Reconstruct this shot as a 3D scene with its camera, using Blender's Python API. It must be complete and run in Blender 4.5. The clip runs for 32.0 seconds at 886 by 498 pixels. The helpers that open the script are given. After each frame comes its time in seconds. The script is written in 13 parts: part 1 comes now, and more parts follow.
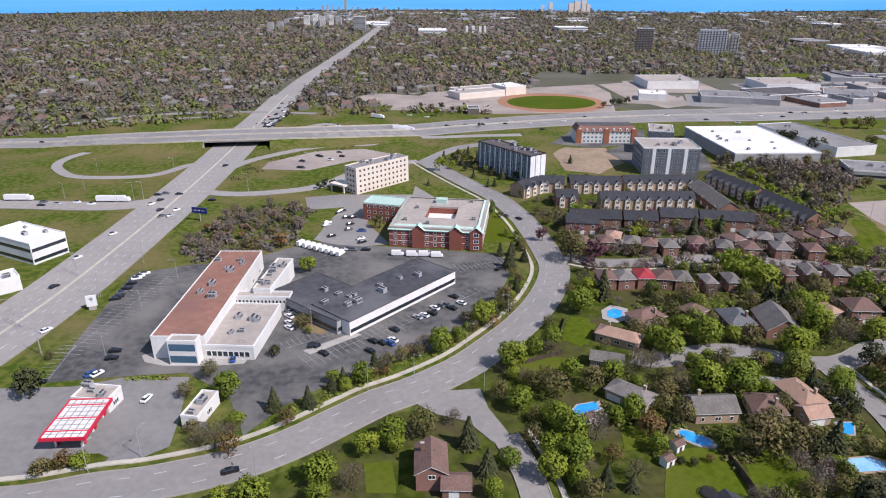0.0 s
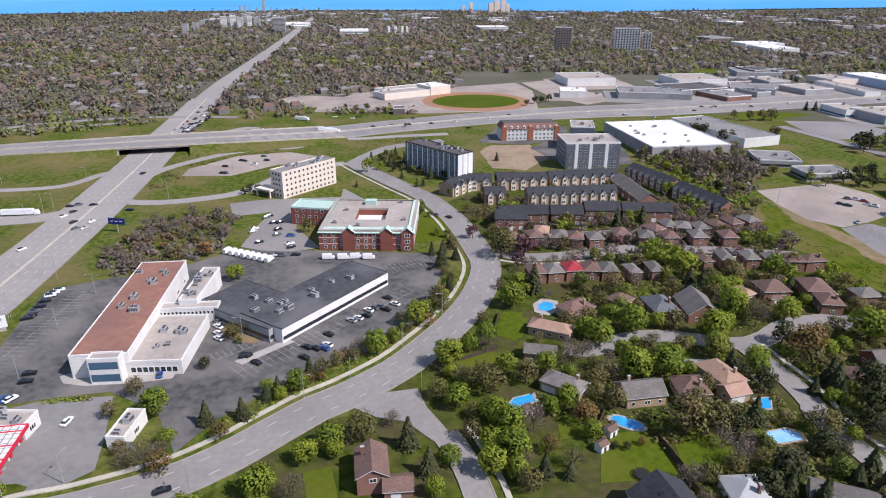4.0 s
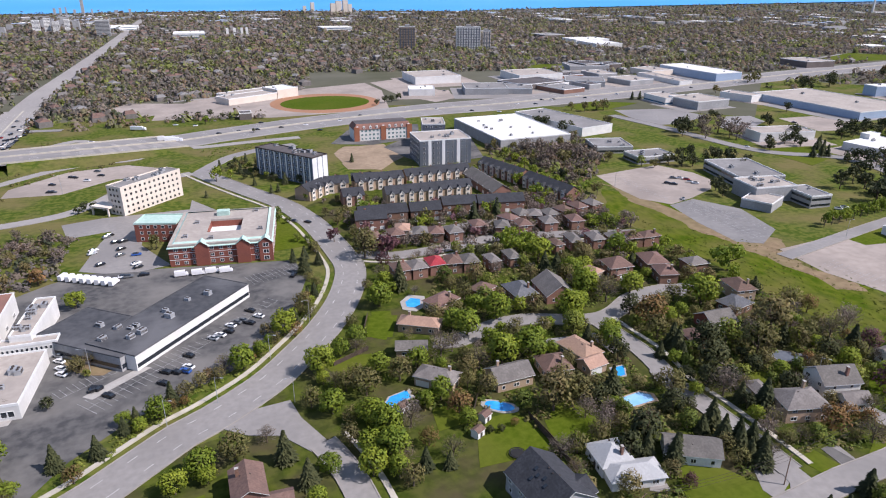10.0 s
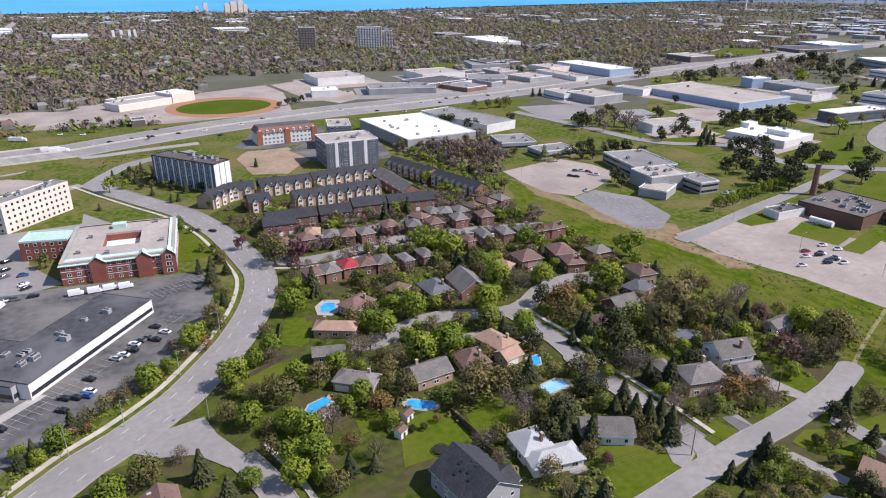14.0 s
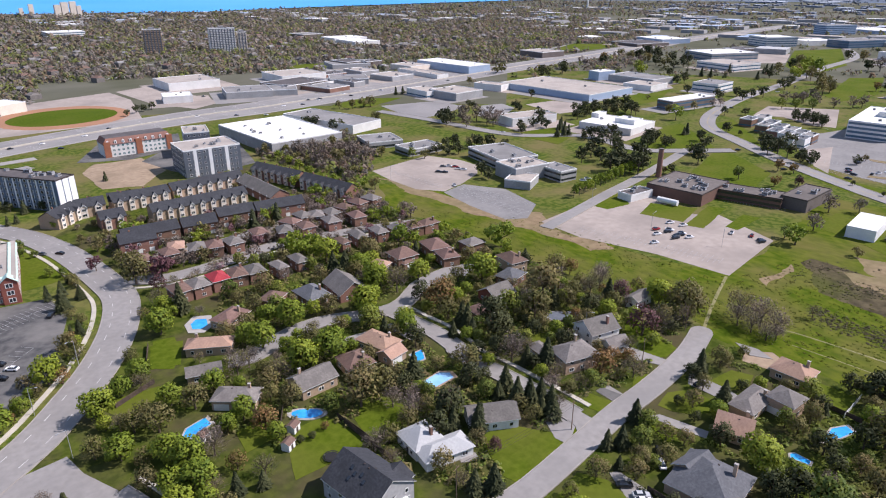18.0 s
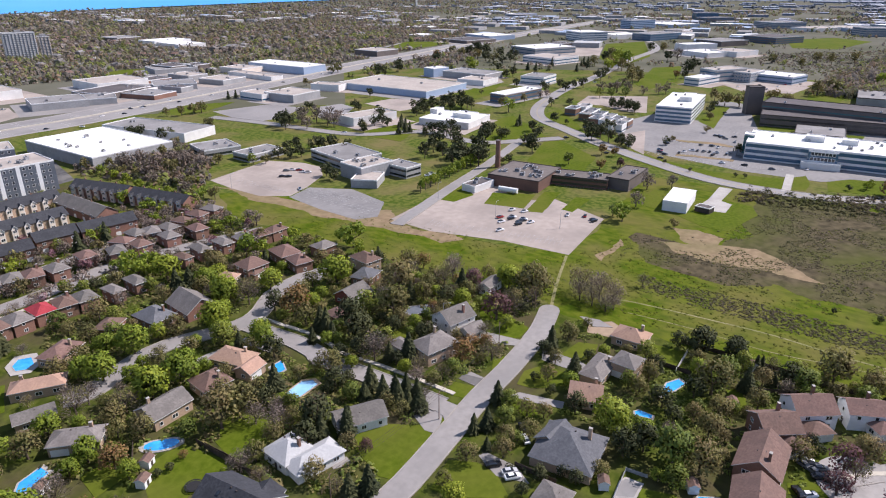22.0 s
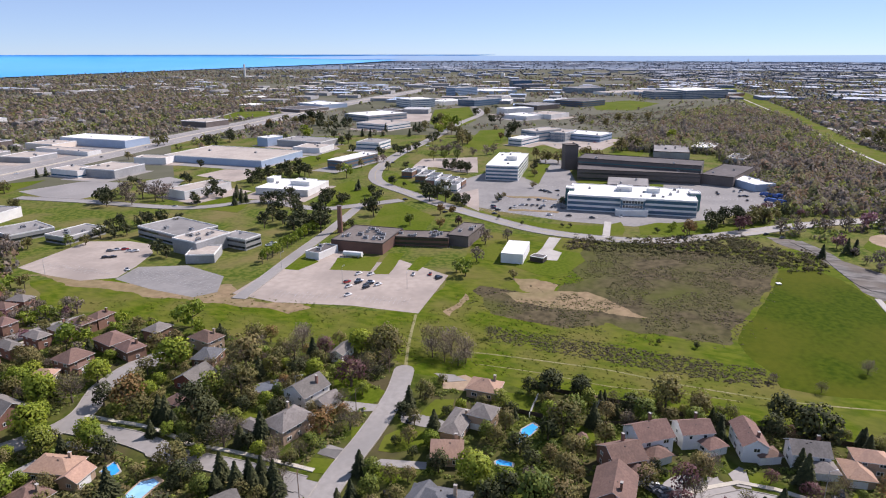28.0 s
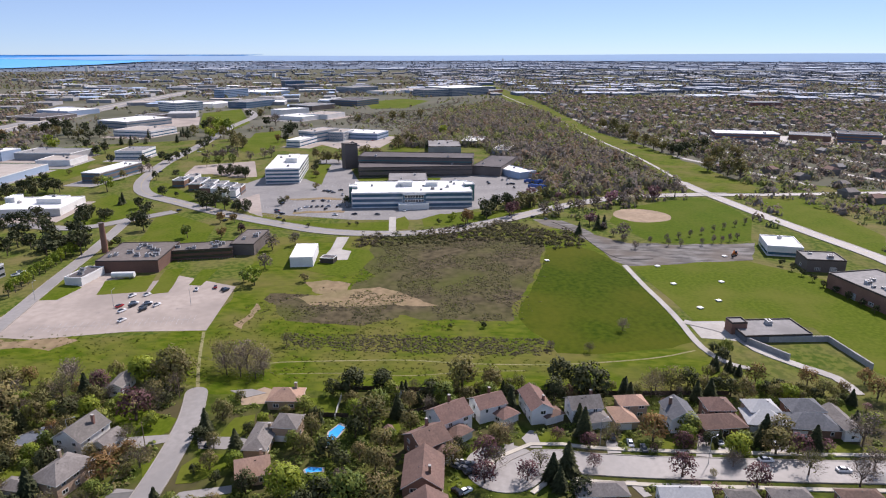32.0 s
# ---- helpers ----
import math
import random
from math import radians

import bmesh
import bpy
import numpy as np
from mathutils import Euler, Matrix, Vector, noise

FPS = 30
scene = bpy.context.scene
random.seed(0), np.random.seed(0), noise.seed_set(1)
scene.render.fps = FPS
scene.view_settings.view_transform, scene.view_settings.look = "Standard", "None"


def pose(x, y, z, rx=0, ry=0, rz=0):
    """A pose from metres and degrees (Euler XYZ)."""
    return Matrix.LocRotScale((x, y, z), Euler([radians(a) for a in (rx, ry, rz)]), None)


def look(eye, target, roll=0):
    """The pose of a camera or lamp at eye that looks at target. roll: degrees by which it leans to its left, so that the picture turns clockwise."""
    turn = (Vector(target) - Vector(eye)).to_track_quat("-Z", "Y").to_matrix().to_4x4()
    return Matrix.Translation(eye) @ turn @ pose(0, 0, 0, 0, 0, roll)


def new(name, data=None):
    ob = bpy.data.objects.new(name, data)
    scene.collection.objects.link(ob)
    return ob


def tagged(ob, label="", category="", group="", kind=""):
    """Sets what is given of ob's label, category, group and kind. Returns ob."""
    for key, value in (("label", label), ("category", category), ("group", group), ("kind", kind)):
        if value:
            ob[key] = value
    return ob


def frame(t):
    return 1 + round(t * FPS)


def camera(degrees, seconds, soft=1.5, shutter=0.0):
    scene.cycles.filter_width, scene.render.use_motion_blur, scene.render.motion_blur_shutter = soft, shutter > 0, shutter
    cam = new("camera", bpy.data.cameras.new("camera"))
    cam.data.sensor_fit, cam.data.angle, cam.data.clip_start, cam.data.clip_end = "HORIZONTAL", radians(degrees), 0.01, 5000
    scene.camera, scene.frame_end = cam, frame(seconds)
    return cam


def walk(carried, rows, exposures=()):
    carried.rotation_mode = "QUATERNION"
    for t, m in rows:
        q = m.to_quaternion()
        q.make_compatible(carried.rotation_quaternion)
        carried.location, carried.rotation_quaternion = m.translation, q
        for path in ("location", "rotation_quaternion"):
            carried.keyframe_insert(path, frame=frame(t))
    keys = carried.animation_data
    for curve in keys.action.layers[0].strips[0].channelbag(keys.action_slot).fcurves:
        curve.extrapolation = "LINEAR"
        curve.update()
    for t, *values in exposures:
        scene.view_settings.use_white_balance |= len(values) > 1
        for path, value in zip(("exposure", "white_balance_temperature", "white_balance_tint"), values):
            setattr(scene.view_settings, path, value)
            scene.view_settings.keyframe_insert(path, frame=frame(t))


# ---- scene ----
H = 120.0            # height of the camera over the ground, metres


def smooth_path(rows):
    return [(t, pose(0, 0, H, 90 + pitch, 0, yaw)) for t, yaw, pitch in rows]


cam = camera(68.43, 32.0, 1.1)
PATH = [
    (0.0, -0.00, -22.21),
    (0.5, -0.25, -22.21),
    (1.0, -0.66, -22.21),
    (1.5, -1.63, -22.21),
    (2.0, -2.67, -22.21),
    (2.5, -3.65, -22.21),
    (3.0, -4.51, -22.20),
    (3.5, -5.46, -22.20),
    (5.5, -9.69, -22.20),
    (6.0, -10.72, -22.20),
    (6.5, -11.77, -22.20),
    (7.0, -12.87, -22.20),
    (7.5, -13.99, -22.20),
    (8.0, -15.14, -22.20),
    (8.5, -16.37, -22.20),
    (9.0, -17.53, -22.20),
    (9.5, -18.63, -22.20),
    (10.0, -19.46, -22.20),
    (10.5, -19.96, -22.20),
    (11.0, -20.59, -22.20),
    (11.5, -21.68, -22.21),
    (12.0, -22.75, -22.21),
    (12.5, -23.82, -22.21),
    (13.0, -25.00, -22.21),
    (13.5, -26.32, -22.22),
    (14.0, -27.72, -22.22),
    (14.5, -29.09, -22.22),
    (16.5, -34.49, -22.25),
    (17.0, -36.05, -22.25),
    (17.5, -37.76, -22.26),
    (18.0, -39.51, -22.27),
    (18.5, -41.26, -22.27),
    (19.0, -42.90, -22.28),
    (19.5, -44.57, -22.29),
    (20.0, -46.39, -22.30),
    (20.5, -48.18, -22.31),
    (21.0, -49.96, -22.32),
    (21.5, -51.70, -22.33),
    (22.0, -53.44, -22.34),
    (22.5, -55.18, -22.36),
    (23.0, -56.66, -22.37),
    (23.5, -58.17, -22.20),
    (24.0, -59.60, -18.72),
    (24.5, -60.99, -16.71),
    (26.5, -64.01, -16.79),
    (27.0, -65.01, -16.79),
    (27.5, -66.09, -16.79),
    (28.0, -67.63, -16.79),
    (28.5, -70.77, -16.79),
    (29.0, -73.35, -16.79),
    (29.5, -75.51, -16.79),
    (30.0, -77.31, -16.79),
    (30.5, -79.10, -16.80),
    (31.0, -81.01, -16.80),
    (31.5, -83.73, -16.80),
    (32.0, -86.81, -16.80),
]
walk(cam, smooth_path(PATH), [(0.0, 0.14, 6250, 20), (6.0, 0.20, 6250, 20), (12.0, 0.28, 6250, 20), (21.0, 0.40, 6350, 21), (24.5, 0.44, 6450, 21), (28.0, 0.38, 6500, 21), (32.0, 0.33, 6500, 21)])

# ---- world, sun, exposure ----
SUN_EL, SUN_AZ = 47.0, 123.0       # degrees above the horizon; clockwise from +y
world = bpy.data.worlds.new("sky")
scene.world = world
world.use_nodes = True
wn = world.node_tree.nodes
sky = wn.new("ShaderNodeTexSky")
sky.sky_type = "NISHITA"
sky.sun_disc = False
sky.sun_elevation, sky.sun_rotation = radians(SUN_EL), radians(SUN_AZ)
sky.altitude, sky.air_density, sky.dust_density, sky.ozone_density = 150, 0.6, 0.0, 2.5
cool = wn.new("ShaderNodeMixRGB")
cool.blend_type = "MULTIPLY"
cool.inputs[0].default_value = 1.0
cool.inputs[2].default_value = (0.72, 0.88, 1.10, 1)
world.node_tree.links.new(sky.outputs[0], cool.inputs[1])
clear = wn.new("ShaderNodeMixRGB")
clear.inputs[0].default_value = 0.30
clear.inputs[2].default_value = (6.9, 9.0, 11.6, 1)
world.node_tree.links.new(cool.outputs[0], clear.inputs[1])
world.node_tree.links.new(clear.outputs[0], wn["Background"].inputs[0])
wn["Background"].inputs[1].default_value = 0.078
sun_data = bpy.data.lights.new("sun", "SUN")
sun_data.energy, sun_data.angle, sun_data.color = 5.0, radians(0.5), (1.0, 0.955, 0.89)
sun = new("sun", sun_data)
sun_from = Vector((math.sin(radians(SUN_AZ)) * math.cos(radians(SUN_EL)), math.cos(radians(SUN_AZ)) * math.cos(radians(SUN_EL)), math.sin(radians(SUN_EL))))
sun.matrix_world = look(sun_from * 300, (0, 0, 0))

# ---- materials ----
MATS = {}


def surf(name, c1, c2, scale=0.5, rough=0.85, bump=0.2, big=0.03, c3=None, amount=0.5, metal=0.0, vary=0.0, island=0.0, leaf=0.0, spec=0.3, stretch=None, hard=0.17):
    """A surface: c1 and c2 mixed by fine grain, c3 laid over in large patches; vary: brightness from object to object."""
    m = bpy.data.materials.new(name)
    m.use_nodes = True
    nt = m.node_tree
    N, K = nt.nodes, nt.links.new
    b = N["Principled BSDF"]
    geo = N.new("ShaderNodeNewGeometry")
    src = geo.outputs["Position"]
    if stretch:
        mp = N.new("ShaderNodeMapping")
        mp.inputs["Scale"].default_value = stretch
        K(src, mp.inputs[0])
        src = mp.outputs[0]
    n1 = N.new("ShaderNodeTexNoise")
    n1.inputs["Scale"].default_value, n1.inputs["Detail"].default_value = scale, 5
    n2 = N.new("ShaderNodeTexNoise")
    n2.inputs["Scale"].default_value, n2.inputs["Detail"].default_value = big, 4
    K(src, n1.inputs["Vector"])
    K(geo.outputs["Position"], n2.inputs["Vector"])
    r1 = N.new("ShaderNodeValToRGB")
    r1.color_ramp.elements[0].position, r1.color_ramp.elements[1].position = 0.5 - hard, 0.5 + hard
    r1.color_ramp.elements[0].color, r1.color_ramp.elements[1].color = (*c1, 1), (*c2, 1)
    K(n1.outputs[0], r1.inputs[0])
    col = r1.outputs[0]
    if c3:
        r2 = N.new("ShaderNodeMapRange")
        r2.inputs[1].default_value, r2.inputs[2].default_value, r2.inputs[4].default_value = 0.42, 0.66, amount
        K(n2.outputs[0], r2.inputs[0])
        mx = N.new("ShaderNodeMixRGB")
        mx.inputs[2].default_value = (*c3, 1)
        K(r2.outputs[0], mx.inputs[0])
        K(col, mx.inputs[1])
        col = mx.outputs[0]
    for k, out in ((vary, None), (island, geo.outputs["Random Per Island"])):
        if k:
            out = out or N.new("ShaderNodeObjectInfo").outputs["Random"]
            mr = N.new("ShaderNodeMapRange")
            mr.inputs[3].default_value, mr.inputs[4].default_value = 1 - k, 1 + k
            K(out, mr.inputs[0])
            hs = N.new("ShaderNodeHueSaturation")
            K(mr.outputs[0], hs.inputs["Value"])
            mh = N.new("ShaderNodeMapRange")
            mh.inputs[3].default_value, mh.inputs[4].default_value = 0.5 + 0.05 * k, 0.5 - 0.07 * k
            K(out, mh.inputs[0])
            K(mh.outputs[0], hs.inputs["Hue"])
            K(col, hs.inputs["Color"])
            col = hs.outputs[0]
    K(col, b.inputs["Base Color"])
    b.inputs["Roughness"].default_value, b.inputs["Metallic"].default_value = rough, metal
    b.inputs["Specular IOR Level"].default_value = spec
    if bump:
        bp = N.new("ShaderNodeBump")
        bp.inputs["Strength"].default_value, bp.inputs["Distance"].default_value = bump, 0.1
        K(n1.outputs[0], bp.inputs["Height"])
        K(bp.outputs[0], b.inputs["Normal"])
    if leaf:
        tr = N.new("ShaderNodeBsdfTranslucent")
        K(col, tr.inputs[0])
        ms = N.new("ShaderNodeMixShader")
        ms.inputs[0].default_value = leaf
        K(b.outputs[0], ms.inputs[1])
        K(tr.outputs[0], ms.inputs[2])
        K(ms.outputs[0], N["Material Output"].inputs[0])
    MATS[name] = m
    return m


def glassy(name, c, rough=0.08):
    m = bpy.data.materials.new(name)
    m.use_nodes = True
    b = m.node_tree.nodes["Principled BSDF"]
    b.inputs["Base Color"].default_value = (*c, 1)
    b.inputs["Roughness"].default_value = rough
    b.inputs["Specular IOR Level"].default_value = 0.8
    MATS[name] = m
    return m


# ground
surf("grass", (0.050, 0.080, 0.010), (0.105, 0.122, 0.024), 0.30, 0.95, 0.6, 0.03, (0.155, 0.128, 0.055), 0.85, spec=0.05, hard=0.06)
surf("lawn", (0.056, 0.085, 0.005), (0.088, 0.118, 0.010), 0.5, 0.95, 0.5, 0.03, (0.110, 0.118, 0.020), 0.75, spec=0.05)
surf("yard", (0.038, 0.056, 0.007), (0.078, 0.094, 0.016), 0.30, 0.95, 0.6, 0.06, (0.075, 0.060, 0.034), 0.85, spec=0.05, hard=0.1)
surf("meadow", (0.048, 0.080, 0.003), (0.098, 0.120, 0.011), 0.30, 0.95, 0.6, 0.035, (0.140, 0.118, 0.040), 0.7, spec=0.05, stretch=(1, 0.5, 1), hard=0.13)
surf("brush", (0.050, 0.042, 0.025), (0.108, 0.088, 0.052), 0.22, 0.95, 0.7, 0.025, (0.070, 0.080, 0.018), 0.75, spec=0.05, hard=0.14)
surf("dry_grass", (0.185, 0.132, 0.074), (0.250, 0.182, 0.106), 0.25, 0.95, 0.6, 0.05, (0.125, 0.118, 0.040), 0.5, hard=0.12)
surf("far_land", (0.075, 0.080, 0.050), (0.120, 0.116, 0.082), 0.012, 0.95, 0.0, 0.003, (0.15, 0.145, 0.125), 0.6, spec=0.05)
surf("dirt", (0.26, 0.19, 0.13), (0.34, 0.26, 0.18), 0.3, 0.95, 0.6, 0.05, (0.20, 0.15, 0.10), 0.7)
surf("asphalt", (0.056, 0.056, 0.058), (0.104, 0.102, 0.100), 0.35, 0.9, 0.25, 0.045, (0.168, 0.160, 0.150), 0.95, hard=0.12)
surf("road_grey", (0.225, 0.211, 0.199), (0.275, 0.258, 0.243), 0.5, 0.65, 0.15, 0.03, (0.195, 0.184, 0.174), 0.8, spec=0.5)
surf("highway_grey", (0.250, 0.236, 0.224), (0.302, 0.283, 0.269), 0.3, 0.9, 0.1, 0.02, (0.317, 0.299, 0.278), 0.7)
surf("road_worn", (0.190, 0.182, 0.178), (0.245, 0.234, 0.226), 0.3, 0.9, 0.1, 0.02, (0.275, 0.262, 0.250), 0.7, stretch=(0.15, 1, 1))
surf("lot_grey", (0.235, 0.215, 0.200), (0.300, 0.275, 0.255), 0.25, 0.95, 0.2, 0.03, (0.180, 0.165, 0.155), 0.9)
surf("lot_pale", (0.302, 0.257, 0.225), (0.365, 0.315, 0.277), 0.25, 0.95, 0.2, 0.03, (0.243, 0.209, 0.185), 0.9)
surf("lot_grey", (0.165, 0.160, 0.157), (0.215, 0.208, 0.203), 0.4, 0.9, 0.2, 0.04, (0.25, 0.24, 0.232), 0.7)
surf("concrete", (0.342, 0.324, 0.297), (0.414, 0.396, 0.369), 0.8, 0.9, 0.15, 0.1, (0.279, 0.261, 0.243), 0.7)
surf("rubble", (0.060, 0.057, 0.054), (0.190, 0.182, 0.172), 0.22, 0.95, 1.0, 0.05, (0.120, 0.100, 0.082), 0.8, stretch=(1, 0.35, 1), hard=0.12)
surf("machine_orange", (0.55, 0.16, 0.03), (0.62, 0.19, 0.04), 2, 0.5, 0, 0.5, (0.45, 0.14, 0.04), 0.5)
surf("kerb", (0.42, 0.39, 0.33), (0.52, 0.48, 0.40), 0.8, 0.9, 0.15, 0.2, (0.34, 0.31, 0.26), 0.7)
surf("kerb_grey", (0.270, 0.250, 0.225), (0.340, 0.315, 0.285), 0.8, 0.9, 0.15, 0.2, (0.23, 0.212, 0.192), 0.7)
surf("turf", (0.046, 0.078, 0.003), (0.070, 0.104, 0.007), 0.4, 0.95, 0.4, 0.03, (0.086, 0.104, 0.013), 0.6, spec=0.05)
surf("paint_white", (0.48, 0.47, 0.45), (0.62, 0.61, 0.59), 2, 0.7, 0, 0.5, (0.36, 0.35, 0.34), 0.9)
surf("paint_faint", (0.320, 0.320, 0.320), (0.432, 0.432, 0.432), 2, 0.8, 0, 0.5, (0.208, 0.208, 0.208), 0.9)
surf("paint_yellow", (0.40, 0.31, 0.12), (0.46, 0.36, 0.14), 2, 0.7, 0, 0.5, (0.32, 0.27, 0.16), 0.9)
surf("track_clay", (0.30, 0.15, 0.085), (0.36, 0.19, 0.11), 0.5, 0.95, 0.2, 0.05, (0.27, 0.15, 0.09), 0.6)
surf("field_grass", (0.024, 0.046, 0.001), (0.052, 0.074, 0.003), 0.35, 0.95, 0.5, 0.022, (0.080, 0.085, 0.008), 0.7, spec=0.05)
surf("path_grass", (0.17, 0.165, 0.072), (0.26, 0.235, 0.125), 0.6, 0.95, 0.3, 0.05, (0.12, 0.14, 0.04), 0.7, spec=0.05)
# walls and roofs
surf("brick_plain", (0.140, 0.078, 0.060), (0.190, 0.106, 0.080), 1.5, 0.9, 0.3, 0.1, (0.12, 0.07, 0.055), 0.6, stretch=(1, 1, 4))
surf("roof_brown", (0.120, 0.104, 0.094), (0.170, 0.148, 0.134), 0.4, 0.9, 0.15, 0.05, (0.10, 0.088, 0.080), 0.8)
surf("brick_red", (0.20, 0.065, 0.045), (0.29, 0.10, 0.07), 1.8, 0.9, 0.3, 0.15, (0.17, 0.065, 0.05), 0.6, stretch=(1, 1, 4))
surf("brick_brown", (0.19, 0.105, 0.075), (0.27, 0.155, 0.11), 1.8, 0.9, 0.3, 0.15, (0.16, 0.09, 0.065), 0.6, vary=0.15, stretch=(1, 1, 4))
surf("brick_tan", (0.36, 0.26, 0.18), (0.46, 0.34, 0.24), 1.8, 0.9, 0.3, 0.15, (0.32, 0.24, 0.17), 0.6, vary=0.12, stretch=(1, 1, 4))
surf("stucco_white", (0.66, 0.65, 0.62), (0.74, 0.73, 0.70), 1.2, 0.9, 0.15, 0.12, (0.58, 0.57, 0.54), 0.7, vary=0.05)
surf("stucco_beige", (0.66, 0.58, 0.49), (0.73, 0.65, 0.56), 1.2, 0.9, 0.15, 0.12, (0.60, 0.53, 0.45), 0.6)
surf("concrete_grey", (0.30, 0.30, 0.30), (0.37, 0.37, 0.365), 0.9, 0.9, 0.2, 0.1, (0.25, 0.25, 0.25), 0.7)
surf("panel_slate", (0.10, 0.115, 0.14), (0.13, 0.145, 0.17), 0.9, 0.6, 0.1, 0.1, (0.085, 0.10, 0.12), 0.6)
surf("panel_blue", (0.100, 0.140, 0.195), (0.130, 0.175, 0.240), 0.9, 0.6, 0.1, 0.1, (0.085, 0.12, 0.17), 0.6)
surf("brick_dark", (0.125, 0.104, 0.094), (0.175, 0.148, 0.134), 1.5, 0.9, 0.3, 0.1, (0.110, 0.092, 0.084), 0.6, stretch=(1, 1, 4))
surf("brick_orange", (0.27, 0.10, 0.055), (0.34, 0.14, 0.08), 1.5, 0.9, 0.3, 0.1, (0.23, 0.09, 0.05), 0.6, stretch=(1, 1, 4))
surf("siding_white", (0.72, 0.72, 0.71), (0.80, 0.80, 0.79), 1.0, 0.6, 0.1, 0.2, (0.64, 0.64, 0.63), 0.6, stretch=(0.3, 0.3, 5))
surf("roof_membrane", (0.045, 0.047, 0.052), (0.075, 0.077, 0.082), 0.4, 0.75, 0.15, 0.06, (0.14, 0.14, 0.145), 0.8)
surf("roof_red", (0.235, 0.115, 0.085), (0.30, 0.155, 0.115), 0.4, 0.9, 0.15, 0.06, (0.20, 0.11, 0.09), 0.8)
surf("roof_gravel", (0.34, 0.30, 0.265), (0.42, 0.375, 0.33), 0.5, 0.95, 0.2, 0.06, (0.29, 0.26, 0.235), 0.8)
surf("roof_white", (0.684, 0.679, 0.655), (0.779, 0.774, 0.750), 0.3, 0.8, 0.1, 0.06, (0.570, 0.560, 0.537), 0.7)
surf("roof_grey", (0.20, 0.195, 0.19), (0.27, 0.26, 0.255), 0.4, 0.9, 0.15, 0.05, (0.16, 0.155, 0.15), 0.8)
surf("roof_dark", (0.085, 0.075, 0.075), (0.125, 0.112, 0.11), 0.4, 0.9, 0.15, 0.05, (0.07, 0.065, 0.065), 0.8)
surf("copper_green", (0.36, 0.52, 0.45), (0.45, 0.61, 0.54), 0.8, 0.6, 0.1, 0.1, (0.50, 0.60, 0.54), 0.7)
surf("shingle_brown", (0.135, 0.085, 0.068), (0.195, 0.125, 0.10), 1.6, 0.92, 0.4, 0.3, (0.12, 0.08, 0.066), 0.6, vary=0.14)
surf("shingle_tan", (0.31, 0.20, 0.14), (0.40, 0.265, 0.19), 1.6, 0.92, 0.4, 0.3, (0.27, 0.18, 0.135), 0.6, vary=0.10)
surf("shingle_grey", (0.140, 0.128, 0.117), (0.205, 0.188, 0.172), 1.6, 0.92, 0.4, 0.3, (0.118, 0.108, 0.100), 0.6, vary=0.16)
surf("shingle_blue", (0.100, 0.105, 0.116), (0.150, 0.154, 0.164), 1.6, 0.92, 0.4, 0.3, (0.09, 0.094, 0.102), 0.6, vary=0.1)
surf("shingle_black", (0.030, 0.032, 0.038), (0.055, 0.057, 0.064), 1.6, 0.9, 0.4, 0.3, (0.028, 0.03, 0.034), 0.6, vary=0.1)
surf("shingle_pale", (0.35, 0.355, 0.355), (0.43, 0.435, 0.435), 1.6, 0.9, 0.3, 0.3, (0.36, 0.365, 0.37), 0.6)
surf("shingle_red", (0.30, 0.035, 0.045), (0.38, 0.05, 0.06), 1.6, 0.9, 0.3, 0.3, (0.26, 0.03, 0.04), 0.6)
surf("trim_white", (0.70, 0.70, 0.68), (0.78, 0.78, 0.76), 3, 0.6, 0, 0.5, (0.6, 0.6, 0.58), 0.5)
surf("trim_dark", (0.045, 0.035, 0.030), (0.07, 0.055, 0.048), 3, 0.6, 0, 0.5, (0.04, 0.033, 0.03), 0.5)
surf("metal_grey", (0.36, 0.37, 0.38), (0.46, 0.47, 0.48), 2, 0.45, 0, 0.5, (0.30, 0.31, 0.32), 0.5, metal=0.3)
surf("metal_blue", (0.30, 0.38, 0.50), (0.36, 0.45, 0.57), 2, 0.5, 0, 0.1, (0.27, 0.34, 0.45), 0.5)
surf("sign_blue", (0.012, 0.018, 0.12), (0.02, 0.028, 0.17), 2, 0.4, 0, 0.5, (0.015, 0.02, 0.13), 0.5)
surf("sign_red", (0.55, 0.02, 0.05), (0.62, 0.03, 0.06), 2, 0.5, 0, 0.5, (0.5, 0.02, 0.05), 0.4)
surf("wood", (0.16, 0.11, 0.075), (0.24, 0.17, 0.115), 1.5, 0.9, 0.3, 0.2, (0.12, 0.085, 0.06), 0.6, vary=0.2, stretch=(1, 1, 0.2))
surf("fence_dark", (0.055, 0.040, 0.030), (0.095, 0.07, 0.052), 1.5, 0.9, 0.3, 0.2, (0.045, 0.035, 0.028), 0.6, vary=0.2)
surf("pool_water", (0.02, 0.30, 0.72), (0.05, 0.42, 0.85), 0.5, 0.08, 0.1, 0.2, (0.02, 0.25, 0.66), 0.6, spec=0.6)
surf("pool_shallow", (0.25, 0.52, 0.80), (0.33, 0.60, 0.86), 0.5, 0.08, 0.1, 0.2, (0.2, 0.45, 0.78), 0.6, spec=0.6)
surf("lake", (0.060, 0.330, 0.720), (0.070, 0.350, 0.740), 0.002, 0.5, 0, 0.0006, (0.14, 0.42, 0.78), 0.7, spec=0.2)
surf("rubber", (0.015, 0.015, 0.016), (0.025, 0.025, 0.026), 4, 0.9, 0, 1, None)
